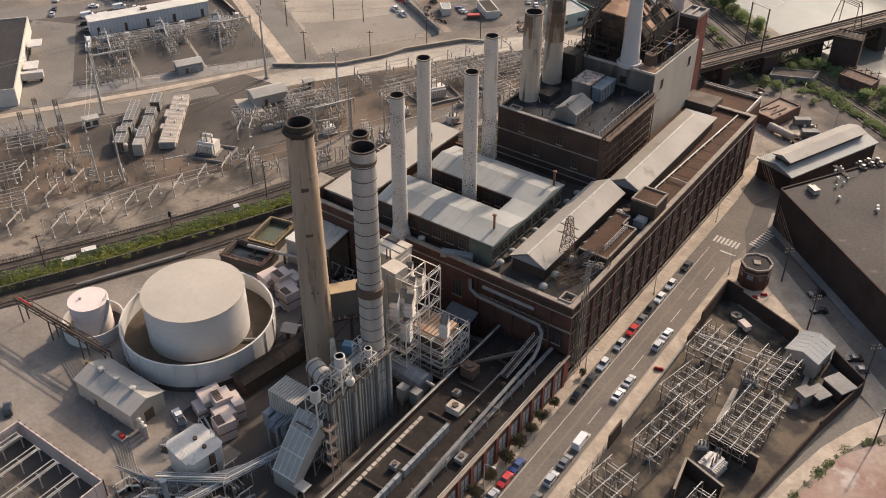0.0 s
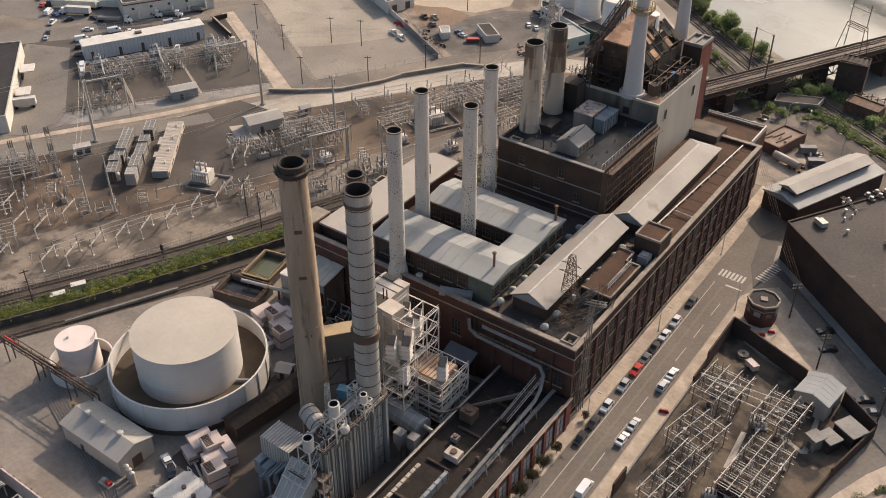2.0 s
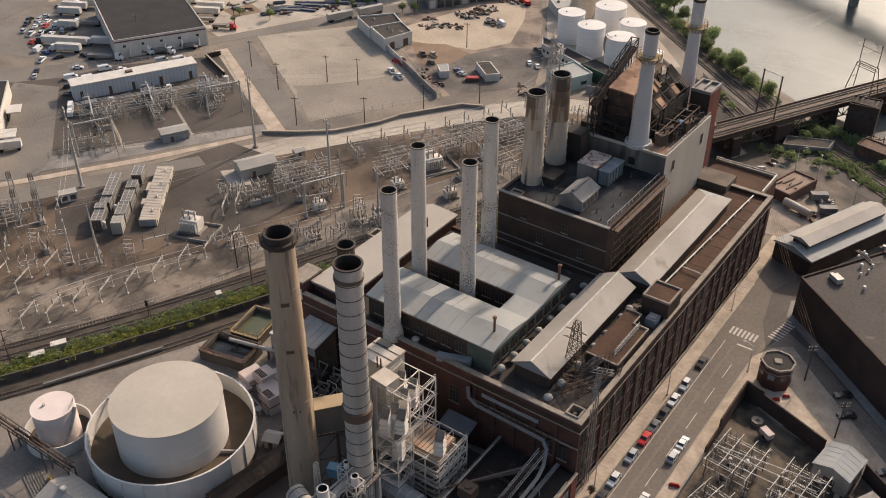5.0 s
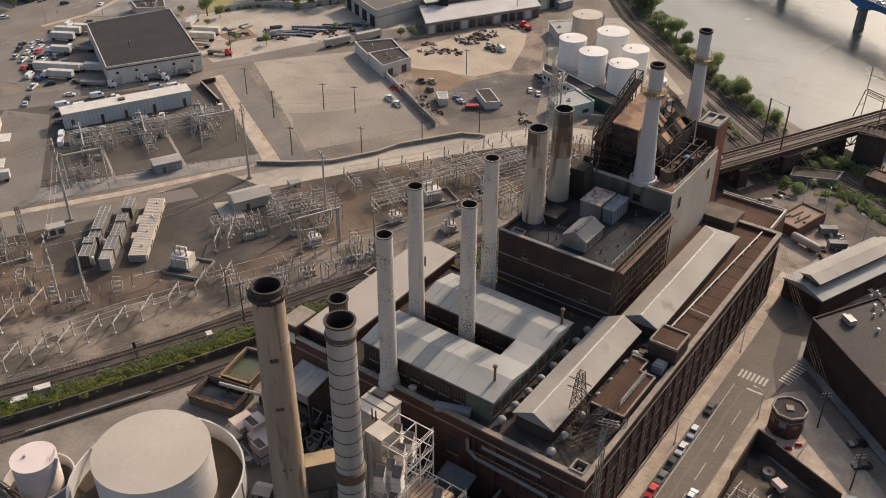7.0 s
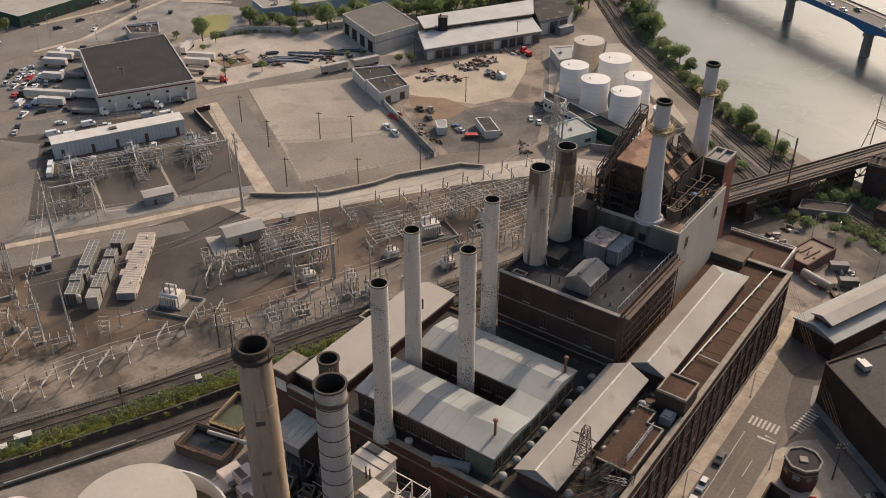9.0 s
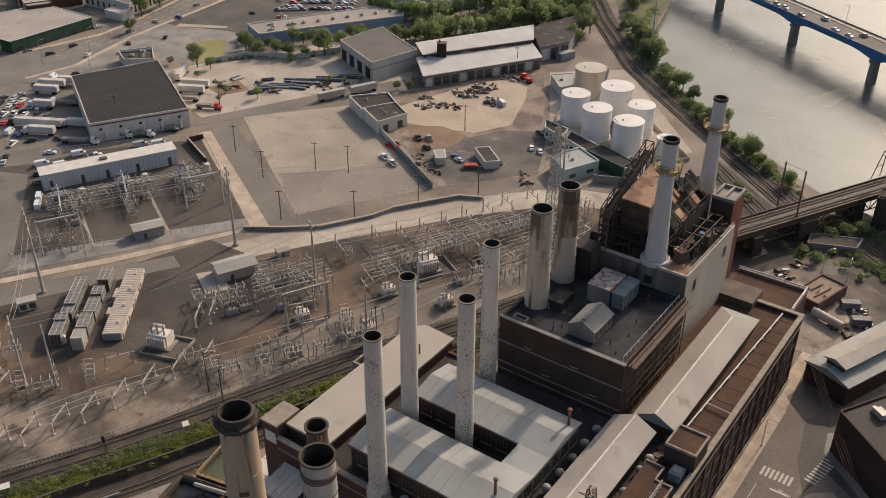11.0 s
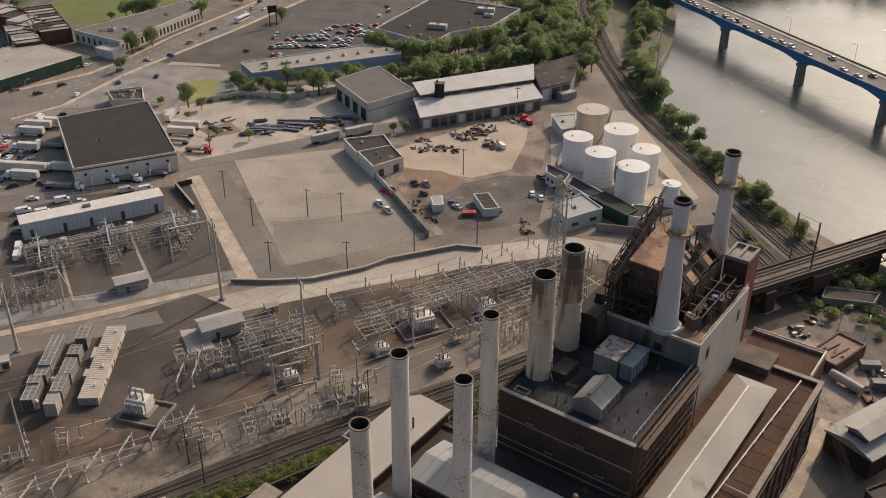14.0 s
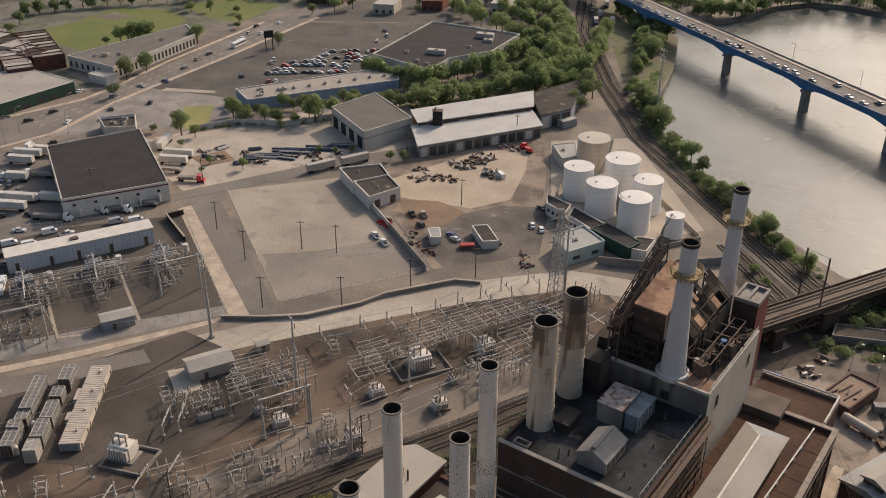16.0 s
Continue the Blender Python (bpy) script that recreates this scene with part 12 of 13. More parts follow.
for i, (pts, h, w, r) in enumerate((([(-372, 398), (-360, 404), (-366, 420), (-378, 414)], 6, CREAM, ROOF_GREY), ([(-352, 424), (-340, 430), (-346, 446), (-358, 440)], 6, BRICK_RED, ROOF_RUST), ([(-336, 440), (-322, 446), (-328, 462), (-342, 456)], 6, CREAM, ROOF_RUST), ([(-312, 446), (-300, 450), (-304, 462), (-316, 458)], 6, WHITE_PAINT, ROOF_GREY), ([(-425, 392), (-404, 404), (-414, 424), (-436, 412)], 7, BRICK, ROOF_GREY))):
    building("store", pts, h, w, r, "low store behind the shopping lot", "store", 0.4, windows=((0, 3, 2, 2.2, 0.4),))
rr = random.Random(33)
cols = ["white", "white", "silver", "black", "grey", "silver", "tan", "white", "silver", "black", "white", "grey", "red"]
for row in range(7):
    for k in range(13):
        if rr.random() < 0.32 or (k < 3 and row > 3):
            continue
        f, g = k / 12, row / 6
        x = -338 + 30 * f - 6 * g + rr.uniform(-0.6, 0.6)
        y = 268 + 26 * f + 44 * g
        if -303 < x and y < 310 and (x + 303) * 1.7 > (y - 250):
            continue
        car(x, y, -62 + (row % 2) * 180, rr.choice(cols), rr.choice(("car", "suv", "car")), group="cars in the shopping lot")
for i, (x, y, c) in enumerate(((-323, 243, "red"), (-321, 245.5, "red"), (-318, 247, "white"), (-328, 258, "red"), (-326, 261, "white"), (-317, 263, "red"), (-314, 265, "red"), (-346, 256, "black"), (-338, 268, "grey"), (-310, 266, "white"), (-312, 300, "white"), (-334, 300, "silver"), (-350, 282, "white"), (-320, 330, "white"), (-312, 344, "black"), (-306, 352, "silver"), (-330, 350, "white"), (-340, 370, "grey"), (-324, 372, "black"), (-318, 376, "white"), (-312, 380, "silver"), (-306, 384, "black"), (-300, 388, "white"), (-294, 392, "grey"), (-332, 362, "white"))):
    car(x, y, 30 + (i * 17) % 30, c, "car" if i % 3 else "suv", group="cars in the shopping lot")
for i, (x, y, c, d) in enumerate(((-378, 150, "black", -10), (-391, 146, "grey", -8), (-379, 164, "black", 0), (-360, 183, "black", 60), (-374, 195, "grey", 10), (-381, 247, "grey", 10), (-387, 262, "tan", 10), (-390, 273, "black", 12), (-353, 287, "white", 60), (-398, 306, "white", 12), (-402, 316, "silver", 12), (-396, 320, "white", 12), (-410, 330, "black", 14), (-404, 344, "white", 14), (-352, 200, "black", 40), (-347, 178, "blue", 60), (-352, 172, "grey", 60), (-362, 160, "white", 30), (-384, 120, "white", -20), (-394, 190, "white", 0), (-372, 226, "blue", 90), (-376, 214, "silver", 90))):
    car(x, y, d, c, "car" if i % 2 else "suv", group="cars on the avenue")
bus = thing("bus", -389, 295, 0.07, 12, label="long white city bus on the avenue", category="bus")
part("body", MB().box(-1.25, 1.25, -6, 6, 0.4, 3.1), PAINTS["white"], bus)
part("window_band", MB().box(-1.28, 1.28, -5.6, 5.7, 1.5, 2.4), GLASS, bus)
for yy in (-3.8, 3.6):
    part("wheel", MB().pipe([(-1.2, yy, 0.5), (1.2, yy, 0.5)], 0.5, 10), RUBBER, bus)
sg = thing("sign_pole", -367, 298, 0, 60, label="tall dark sign on two posts", category="sign")
part("post", MB().beam((-2, 0, 0), (-2, 0, 9), 0.5), STEEL_DARK, sg)
part("post", MB().beam((2, 0, 0), (2, 0, 9), 0.5), STEEL_DARK, sg)
part("board", MB().box(-2.6, 2.6, -0.4, 0.4, 8, 12), SOOT, sg)
for x, y in ((-370, 140), (-367, 165), (-366, 190), (-368, 225), (-378, 255), (-352, 240), (-330, 262), (-345, 290), (-318, 290), (-392, 220), (-350, 152), (-362, 128), (-330, 330), (-310, 360)):
    street_lamp(x, y, 11, 90, "tall pale street lamp beside the avenue")
slab("avenue_kerb", [(-364, 220), (-340, 232), (-338, 229), (-362, 215)], 0.2, CONCRETE, "pale kerb island", "kerb")
band("avenue_pavement", [(-361, 124), (-357, 148), (-369, 191), (-380, 276), (-396, 370)], -0.0, 2.6, 0.16, SIDEWALK, "pale pavement along the avenue", "pavement")
band("avenue_pavement_west", [(-391, 142), (-382, 183), (-385, 205), (-397, 250), (-413, 341)], -2.6, 0.0, 0.16, SIDEWALK, "pale pavement along the avenue", "pavement")
slab("infield", [(-511, 285), (-509, 300), (-490, 299), (-494, 287)], 0.1, DIRT, "bare earth of the ball field", "ground")
slab("school_lot", [(-395, 214), (-408, 280), (-401, 276), (-388, 216)], 0.1, ASPHALT, "dark asphalt yard beside the school", "ground")

# ---- bridges ----
D0 = Vector((-320.0, 535.5))
D1 = Vector((110.0, 258.0))
bdir = (D1 - D0).normalized()
bnor = Vector((-bdir.y, bdir.x))
BLEN = (D1 - D0).length
road_bridge = thing("road_bridge", D0.x, D0.y, 0, math.degrees(math.atan2(bdir.y, bdir.x)), label="long blue steel girder road bridge over the river", category="bridge", kind="structure")
PIER = [(Vector(p) - D0).dot(bdir) for p in ((-214, 464), (-144, 424), (-90, 391), (-44, 358), (20, 316))]


def girder_depth(s):
    return 2.0 + 2.2 * max(0.0, 1 - min(abs(s - p) for p in PIER) / 14.0) ** 1.6


for yy, nm in ((0.0, "girder"), (5, "girder"), (10, "girder"), (15.0, "girder")):
    vs, fs = [], []
    n = 120
    for k in range(n + 1):
        s = BLEN * k / n
        for w in (-0.25, 0.25):
            vs += [(s, yy + w, 12.6 - girder_depth(s)), (s, yy + w, 12.6)]
    for k in range(n):
        a, c = k * 4, k * 4 + 4
        fs += [(a, c, c + 1, a + 1), (a + 3, c + 3, c + 2, a + 2), (a + 2, c + 2, c, a), (a + 1, c + 1, c + 3, a + 3)]
    part(nm, MB().add(vs, fs), BLUE_PAINT, road_bridge, "blue painted steel girder")
part("deck", MB().box(0, BLEN, -0.8, 15.8, 12.6, 13.0), ASPHALT_PALE, road_bridge)
part("footway", MB().box(0, BLEN, 12.4, 15.6, 13.0, 13.25), SIDEWALK, road_bridge)
part("footway", MB().box(0, BLEN, -0.6, 1.0, 13.0, 13.25), SIDEWALK, road_bridge)
for yy in (-0.7, 15.6):
    part("parapet", MB().box(0, BLEN, yy - 0.12, yy + 0.12, 13.0, 13.9), CONC_GREY if yy > 0 else BLUE_PAINT, road_bridge)
part("lane_line", MB().box(0, BLEN, 6.7, 6.9, 13.0, 13.02), ROAD_YELLOW, road_bridge)
for s in PIER:
    p = part("pier", MB().obox(s, 2.5, -4, 7.2, 2.6, 4.2, 0, 0.92), CONC_GREY, road_bridge, "grey concrete pier")
    part("pier_cap", MB().box(s - 1.4, s + 1.4, -0.3, 6.0, 7.0, 8.4), CONC_GREY, p)

rr = random.Random(4)
s = 60.0
while s < BLEN - 40:
    for lane, dd in ((3.0, -90), (5.4, -90), (9.5, 90)):
        if rr.random() < (0.8 if lane < 4 else 0.12):
            p = D0 + bdir * (s + rr.uniform(-2, 2)) + bnor * lane
            car(p.x, p.y, math.degrees(math.atan2(bdir.y, bdir.x)) + dd, rr.choice(("white", "silver", "black", "grey", "white", "silver")), "car" if rr.random() < 0.6 else "suv", z=13.0, group="cars on the blue bridge")
    s += rr.uniform(7, 13)
for k in range(5):
    p = D0 + bdir * (100 + k * 48) + bnor * 15.2
    lp = street_lamp(p.x, p.y, 9, math.degrees(math.atan2(bdir.y, bdir.x)) - 90, "thin lamp on the bridge parapet")
    lp.location.z = 13.2
bb = thing("billboard", -224, 486, 0, -35, label="billboard with dark board beside the blue bridge", category="billboard")
part("post", MB().cyl(0, 0, 0, 17, 0.6, n=10), STEEL_DARK, bb)
part("board", MB().box(-7, 7, -0.5, 0.5, 16, 21), SOOT, bb)
for k, (z0, w) in enumerate(((19.2, 9.0), (17.4, 10.5))):
    part("text_bar", MB().box(-w / 2, w / 2, -0.56, -0.5, z0, z0 + 0.9), YELLOW if k else GLASS_PALE, bb, "plain coloured bar of lettering")

# dark steel rail viaduct
RL = [(-41, 151.8), (-35, 163.6), (-15, 203), (6, 244.4), (30, 291.7), (60, 350.8)]
rb = thing("rail_bridge", -24.5, 189, 0, label="dark rusty steel rail viaduct over the tracks and river", category="bridge", kind="structure")
RZ = 8.6
for (w0, w1, z0, z1, nm, m_) in ((-8.6, 0.2, RZ - 0.7, RZ - 0.15, "deck", STEEL_DARK), (-8.6, -8.3, RZ - 1.6, RZ + 0.5, "edge_girder", STEEL_DARK), (-0.1, 0.2, RZ - 1.6, RZ + 0.3, "edge_girder", STEEL_DARK)):
    mb = MB()
    p = strip_pts(RL, w0, w1)
    n = len(RL)
    for i in range(n - 1):
        mb.prism([p[i], p[i + 1], p[2 * n - 2 - i], p[2 * n - 1 - i]], z0, z1)
    part(nm, mb, m_, rb, world_space=True)
track("viaduct_track", [tuple(q) for q in strip_pts(RL, -6.4, 0)[:len(RL)]], "railway track on the dark viaduct", z=RZ - 0.1)
track("viaduct_track", [tuple(q) for q in strip_pts(RL, -2.3, 0)[:len(RL)]], "railway track on the dark viaduct", z=RZ - 0.1)


def along(line, step):
    out = []
    for a, b in zip(line, line[1:]):
        n = max(1, round(math.dist(a, b) / step))
        out += [(a[0] + (b[0] - a[0]) * k / n, a[1] + (b[1] - a[1]) * k / n) for k in range(n)]
    return out + [line[-1]]


for off in (-0.2, -8.2):
    ln = along(strip_pts(RL, off, 0)[:len(RL)], 4.2)
    for k in range(4, len(ln) - 1):
        a, b = ln[k], ln[k + 1]
        part("truss_panel", MB().beam((*a, RZ - 1.2), (*b, RZ - 5.2) if k % 2 else (*b, RZ - 1.2), 0.3).beam((*a, RZ - 5.2), (*b, RZ - 1.2) if k % 2 == 0 else (*b, RZ - 5.2), 0.3).beam((*a, RZ - 5.2), (*b, RZ - 5.2), 0.35).beam((*a, RZ - 5.2), (*a, RZ - 1.2), 0.25), STEEL_DARK, rb, world_space=True)
for x, y, w, l in ((-41, 160, 3, 10), (-34.5, 172.5, 4, 11), (-24.5, 192, 7, 10), (-13, 215, 3, 9), (3, 246, 5, 10), (20, 280, 5, 10)):
    part("pier", MB().obox(x, y, -4, RZ - 1.4, w, l, 63), BRICK_BLACK, rb, "sooty stone pier", world_space=True)
pf = thing("signal_gantry", -5.5, 231, RZ - 0.1, -27, label="dark steel portal gantry across the viaduct", category="gantry")
for sx in (-5, 5):
    part("leg", MB().beam((sx * 1.15, -2.2, 0), (sx * 0.85, -0.8, 11), 0.28).beam((sx * 1.15, 2.2, 0), (sx * 0.85, 0.8, 11), 0.28).beam((sx, -1.6, 5), (sx, 1.6, 5), 0.18), STEEL_DARK, pf)
    part("mast", MB().beam((sx * 0.85, 0, 11), (sx * 0.85, 0, 20), 0.22), STEEL_DARK, pf)
part("crossbeam", MB().beam((-4.4, -0.8, 11), (4.4, -0.8, 11), 0.3).beam((-4.4, 0.8, 11), (4.4, 0.8, 11), 0.3).beam((-4.4, 0.8, 9.6), (4.4, 0.8, 9.6), 0.2).beam((-4.4, -0.8, 9.6), (4.4, -0.8, 9.6), 0.2), STEEL_DARK, pf)
part("crossbeam", MB().beam((-4.3, 0, 17), (4.3, 0, 17), 0.15), STEEL_DARK, pf)
for x, y in ((-24, 188), (-31.5, 191)):
    cp = thing("catenary_pole", x, y, 0, label="dark steel catenary pole beside the river tracks", category="pole", group="catenary poles")
    part("pole", MB().beam((0, 0, 0), (0, 0, 25.5), 0.45), STEEL_DARK, cp)
    part("arm", MB().beam((-0.8, 0, 17), (0.8, 0, 17), 0.2), STEEL_DARK, cp)
cw_ = thing("catenary_wire", -28, 189, 17, label="thin cross wires between the catenary poles", category="wires")
part("wire", MB().pipe([(-24, 188, 25.2), (-31.5, 191, 25.2)], 0.06, 4), STEEL_DARK, cw_, world_space=True)
part("wire", MB().pipe([(-24, 188, 17.2), (-31.5, 191, 17.2)], 0.06, 4), STEEL_DARK, cw_, world_space=True)
sb = building("signal_tower", [(-4.5, 211), (5.5, 212), (4.6, 220), (-5.2, 219)], 11.5, BRICK_BLACK, ROOF_TAR, "square black signal tower beside the viaduct", "tower", 0.5, windows=((0, 3, 1.6, 1.6, 7), (1, 2, 1.6, 1.6, 7)))
for k in range(5):
    part("roof_slat", MB().obox(-3.4 + k * 1.8, 215.6, 11.5, 12.0, 0.7, 6.4, 5), RUST_DARK, sb, world_space=True)
part("roof_slat", MB().box(-4.6, 4.6, 212.4, 212.8, 11.5, 12.1), RUST_DARK, sb, world_space=True)
building("concrete_pit", [(-18, 185), (-4, 191), (-4, 198), (-19, 192)], 2.0, CONC_GREY, BALLAST, "ruined grey concrete platform beside the tracks", "platform", 0.3)
building("ruined_hopper", [(4, 197), (16, 194), (17, 201), (5, 204)], 3.6, SCRAP, SCRAP, "rusted ruined hopper frame beside the river", "ruin", 0.4)
for k in range(6):
    a = 5 + k * 2.0
    post_ = thing("ruin_post", a, 205 + (k % 2) * 1.5, 0, label="bent rusty post of a ruined pier", category="post", group="ruined pier posts")
    part("post", MB().beam((0, 0, -3), (0.4 * (k % 3 - 1), 0.3, 4.5), 0.3), STEEL_DARK, post_)
    part("beam", MB().beam((-1.0, 0, 3.6), (1.2, 0.2, 3.8), 0.25), STEEL_DARK, post_)
for x, y, d in ((-244, 463, 30), (-217, 407, 35), (-258, 505, 28), (-250, 480, 30), (-236, 470, 30)):
    truck(x, y, d, "white", None, 6, False, "white lorry on the river line road")
for x, y, d, c in ((-226, 420, 35, "black"), (-212, 396, 35, "grey"), (-248, 474, 30, "red"), (-262, 492, 30, "white"), (-196, 452, 60, "white")):
    car(x, y, d, c, "suv", group="cars beside the river line")

# dark-roofed warehouse beside the fenced substation
wh_ = building("warehouse", [(-228, 8), (-280, 50), (-330, -12), (-278, -54)], 6.2, WHITE_PAINT, DARK_SHEET, "long warehouse with white walls and a dark grey roof", "warehouse", 0.4, cap=PALE_WALL,
               units=[(-250 - k * 5, 14 + k * 3.6, 2.0, 1.6, 1.0, 40) for k in range(5)] + [(-258 - k * 5, 10 + k * 4, 2.0, 1.6, 1.0, 40) for k in range(4)] + [(-240, 6, 3, 2, 0.9, 40), (-246, 2, 2, 2, 0.9, 40)])
for x, y in ((-246, 23.5), (-262, 36.5)):
    part("dock_canopy", MB().obox(x + 2.0, y + 2.2, 4.2, 4.6, 7.0, 5.0, -39), WHITE_PAINT, wh_, world_space=True)
    part("dock_door", MB().obox(x + 0.3, y + 0.3, 0.6, 4.0, 5.0, 0.5, -39), SOOT, wh_, world_space=True)
truck(-240.5, 22.5, -39, None, TRAILER, 9, False, "white box trailer backed to the warehouse")
for x, y, d, c, k in ((-262, 64, -40, "grey", "pickup"), (-268, 68, -40, "black", "suv"), (-252, 57, 50, "white", "van"), (-247, 53, 50, "white", "van"), (-275, 74, -40, "white", "pickup"), (-281, 82, -50, "white", "car"), (-288, 66, 50, "silver", "car"), (-292, 70, 50, "black", "car")):
    car(x, y, d, c, k, group="vehicles near the warehouse")
car(-64.8, -63.0, 70, "white", "pickup", group="vehicles in the works yard")
car(-98.7, -84.3, 60, "black", "suv", group="vehicles in the works yard")

# lane lines of the avenue
mb = MB()
for (x0, y0), (x1, y1) in (((-374, 150), (-376, 188)), ((-376, 188), (-388, 262)), ((-388, 262), (-404, 355))):
    L = math.dist((x0, y0), (x1, y1))
    for k in range(int(L / 7)):
        f0, f1 = k * 7 / L, (k * 7 + 3) / L
        for o in (-5.2, 0, 5.2):
            mb.beam((x0 + (x1 - x0) * f0 + o, y0 + (y1 - y0) * f0, 0.07), (x0 + (x1 - x0) * f1 + o, y0 + (y1 - y0) * f1, 0.07), 0.25, 0.03)
solo("avenue_lane_marks", mb, ROAD_PAINT, "worn white lane dashes on the avenue", "road marking", kind="structure")

for i, (x, y) in enumerate(((-9.3, 173), (-1.0, 169.6), (14, 160))):
    street_lamp(x, y, 8, 40 + i * 60, "leaning pale lamp post in the river yard")
for i in range(7):
    ax, ay = -520 + i * 11, 206 - i * 2
    building("row_house", [(ax, ay), (ax + 9, ay + 2), (ax + 7, ay + 15), (ax - 2, ay + 13)], 7.5, (BRICK, PINKISH, BRICK_BLACK)[i % 3], (ROOF_TAR, ROOF_GREY, ROOF_GREY)[i % 3], "narrow brick row house with a flat roof", "house", 0.4, windows=((0, 3, 1.0, 1.5, 1.2),))
# ---- trees and bushes ----
def leaf_cloud(mb, rnd, lobes, count, size):
    """Small folded leaf clumps on and inside the lobes (x, y, z, rx, rz)."""
    vol = [l[3] * l[3] * l[4] for l in lobes]
    tot = sum(vol)
    for (x, y, z, rx, rz), v in zip(lobes, vol):
        for k in range(max(6, int(count * v / tot))):
            u_ = rnd.uniform(-1, 1)
            a = rnd.uniform(0, 6.2832)
            d = rnd.random() ** 0.3 * rnd.uniform(0.86, 1.08)
            w = math.sqrt(1 - u_ * u_)
            c = Vector((x + rx * d * w * math.cos(a), y + rx * d * w * math.sin(a), z + rz * d * u_))
            n = Vector((w * math.cos(a) + rnd.uniform(-0.8, 0.8), w * math.sin(a) + rnd.uniform(-0.8, 0.8), u_ + rnd.uniform(-0.3, 1.0))).normalized()
            t1 = n.orthogonal().normalized()
            t1 = (Matrix.Rotation(rnd.uniform(0, 6.28), 3, n) @ t1) * size * rnd.uniform(0.6, 1.3)
            t2 = n.cross(t1) * rnd.uniform(0.6, 1.0)
            mb.add([tuple(c - t1), tuple(c + t2 * 0.8 + n * size * 0.2), tuple(c + t1), tuple(c - t2 * 0.8 + n * size * 0.2)], [(0, 1, 2), (0, 2, 3)])
    return mb


def tree_proto(seed, h, spread, count, leaf, size, label, x, y, z=0.0, group="riverside trees"):
    rnd = random.Random(seed)
    t = thing("tree", x, y, z, 0, label=label, category="tree", group=group)
    trunk = MB().cyl(0, 0, 0, h * 0.5, 0.028 * h, 0.016 * h, 8)
    lobes = [(0, 0, h * 0.66, spread * 0.62, h * 0.30)]
    for k in range(7):
        a = k * 0.9 + rnd.uniform(-0.3, 0.3)
        d = spread * rnd.uniform(0.4, 0.66)
        zz = h * rnd.uniform(0.36, 0.74)
        lobes.append((d * math.cos(a), d * math.sin(a), zz, spread * rnd.uniform(0.32, 0.5), h * rnd.uniform(0.13, 0.22)))
        trunk.beam((0, 0, h * 0.3), (d * math.cos(a) * 0.8, d * math.sin(a) * 0.8, zz), 0.014 * h)
    part("trunk", trunk, WOOD_POLE, t, "brown trunk with bare limbs")
    part("crown", leaf_cloud(MB(), rnd, lobes, count, size), leaf, t)
    return t


T_DARK = "dark green broadleaf tree with a full uneven crown"
T_MID = "green broadleaf tree with a full uneven crown"
TREES = [tree_proto(1, 13, 5.6, 1500, LEAF, 0.42, T_MID, -307, 181), tree_proto(2, 11, 5.0, 1300, LEAF_DARK, 0.42, T_DARK, -305, 211), tree_proto(3, 15, 6.2, 1700, LEAF_DARK, 0.46, T_DARK, -269, 229), tree_proto(4, 9, 4.6, 1100, LEAF, 0.40, T_MID, -262, 254)]
BUSH = [tree_proto(11, 4.2, 3.0, 650, LEAF, 0.30, "low green wild bush", -277, 214, group="bushes"), tree_proto(12, 5.2, 3.4, 750, LEAF_DARK, 0.32, "low dark green wild bush", -244, 258, group="bushes")]
rv = random.Random(77)


def plant(x, y, k, s=1.0, z=0.0, bush=False):
    src = (BUSH if bush else TREES)[k % (2 if bush else 4)]
    ob = copy_thing(src, pose(x, y, z - 0.2, 0, 0, rv.uniform(0, 360)) @ Matrix.Diagonal((s, s, s * rv.uniform(0.85, 1.15), 1)))
    return ob


def belt(line, step, jitter, s0, s1, z=0.0, bush=0.15):
    for i, (x, y) in enumerate(along(line, step)):
        plant(x + rv.uniform(-jitter, jitter), y + rv.uniform(-jitter, jitter), rv.randrange(4), rv.uniform(s0, s1), z, rv.random() < bush)



def wood(name, line, step, jitter, s0, s1, z, label, seed):
    """A far wood: many crowns and trunks that nobody could count, as one mesh."""
    rnd = random.Random(seed)
    crowns, trunks = MB(), MB()
    for x, y in along(line, step):
        x, y, k = x + rnd.uniform(-jitter, jitter), y + rnd.uniform(-jitter, jitter), rnd.uniform(s0, s1)
        h, sp = 13 * k * rnd.uniform(0.85, 1.15), 5.6 * k
        trunks.cyl(x, y, z, z + h * 0.5, 0.3, 0.15, 6)
        lobes = [(x, y, z + h * 0.66, sp * 0.62, h * 0.3)]
        for j in range(6):
            a = j * 1.05 + rnd.uniform(-0.3, 0.3)
            d = sp * rnd.uniform(0.4, 0.66)
            lobes.append((x + d * math.cos(a), y + d * math.sin(a), z + h * rnd.uniform(0.3, 0.72), sp * rnd.uniform(0.34, 0.5), h * rnd.uniform(0.13, 0.22)))
        leaf_cloud(crowns, rnd, lobes, 900, 0.55)
    solo(name, crowns, LEAF_DARK, label, "wood", kind="stuff")
    solo(name + "_trunks", trunks, WOOD_POLE, "brown trunks inside the wood", "trunks", kind="stuff")



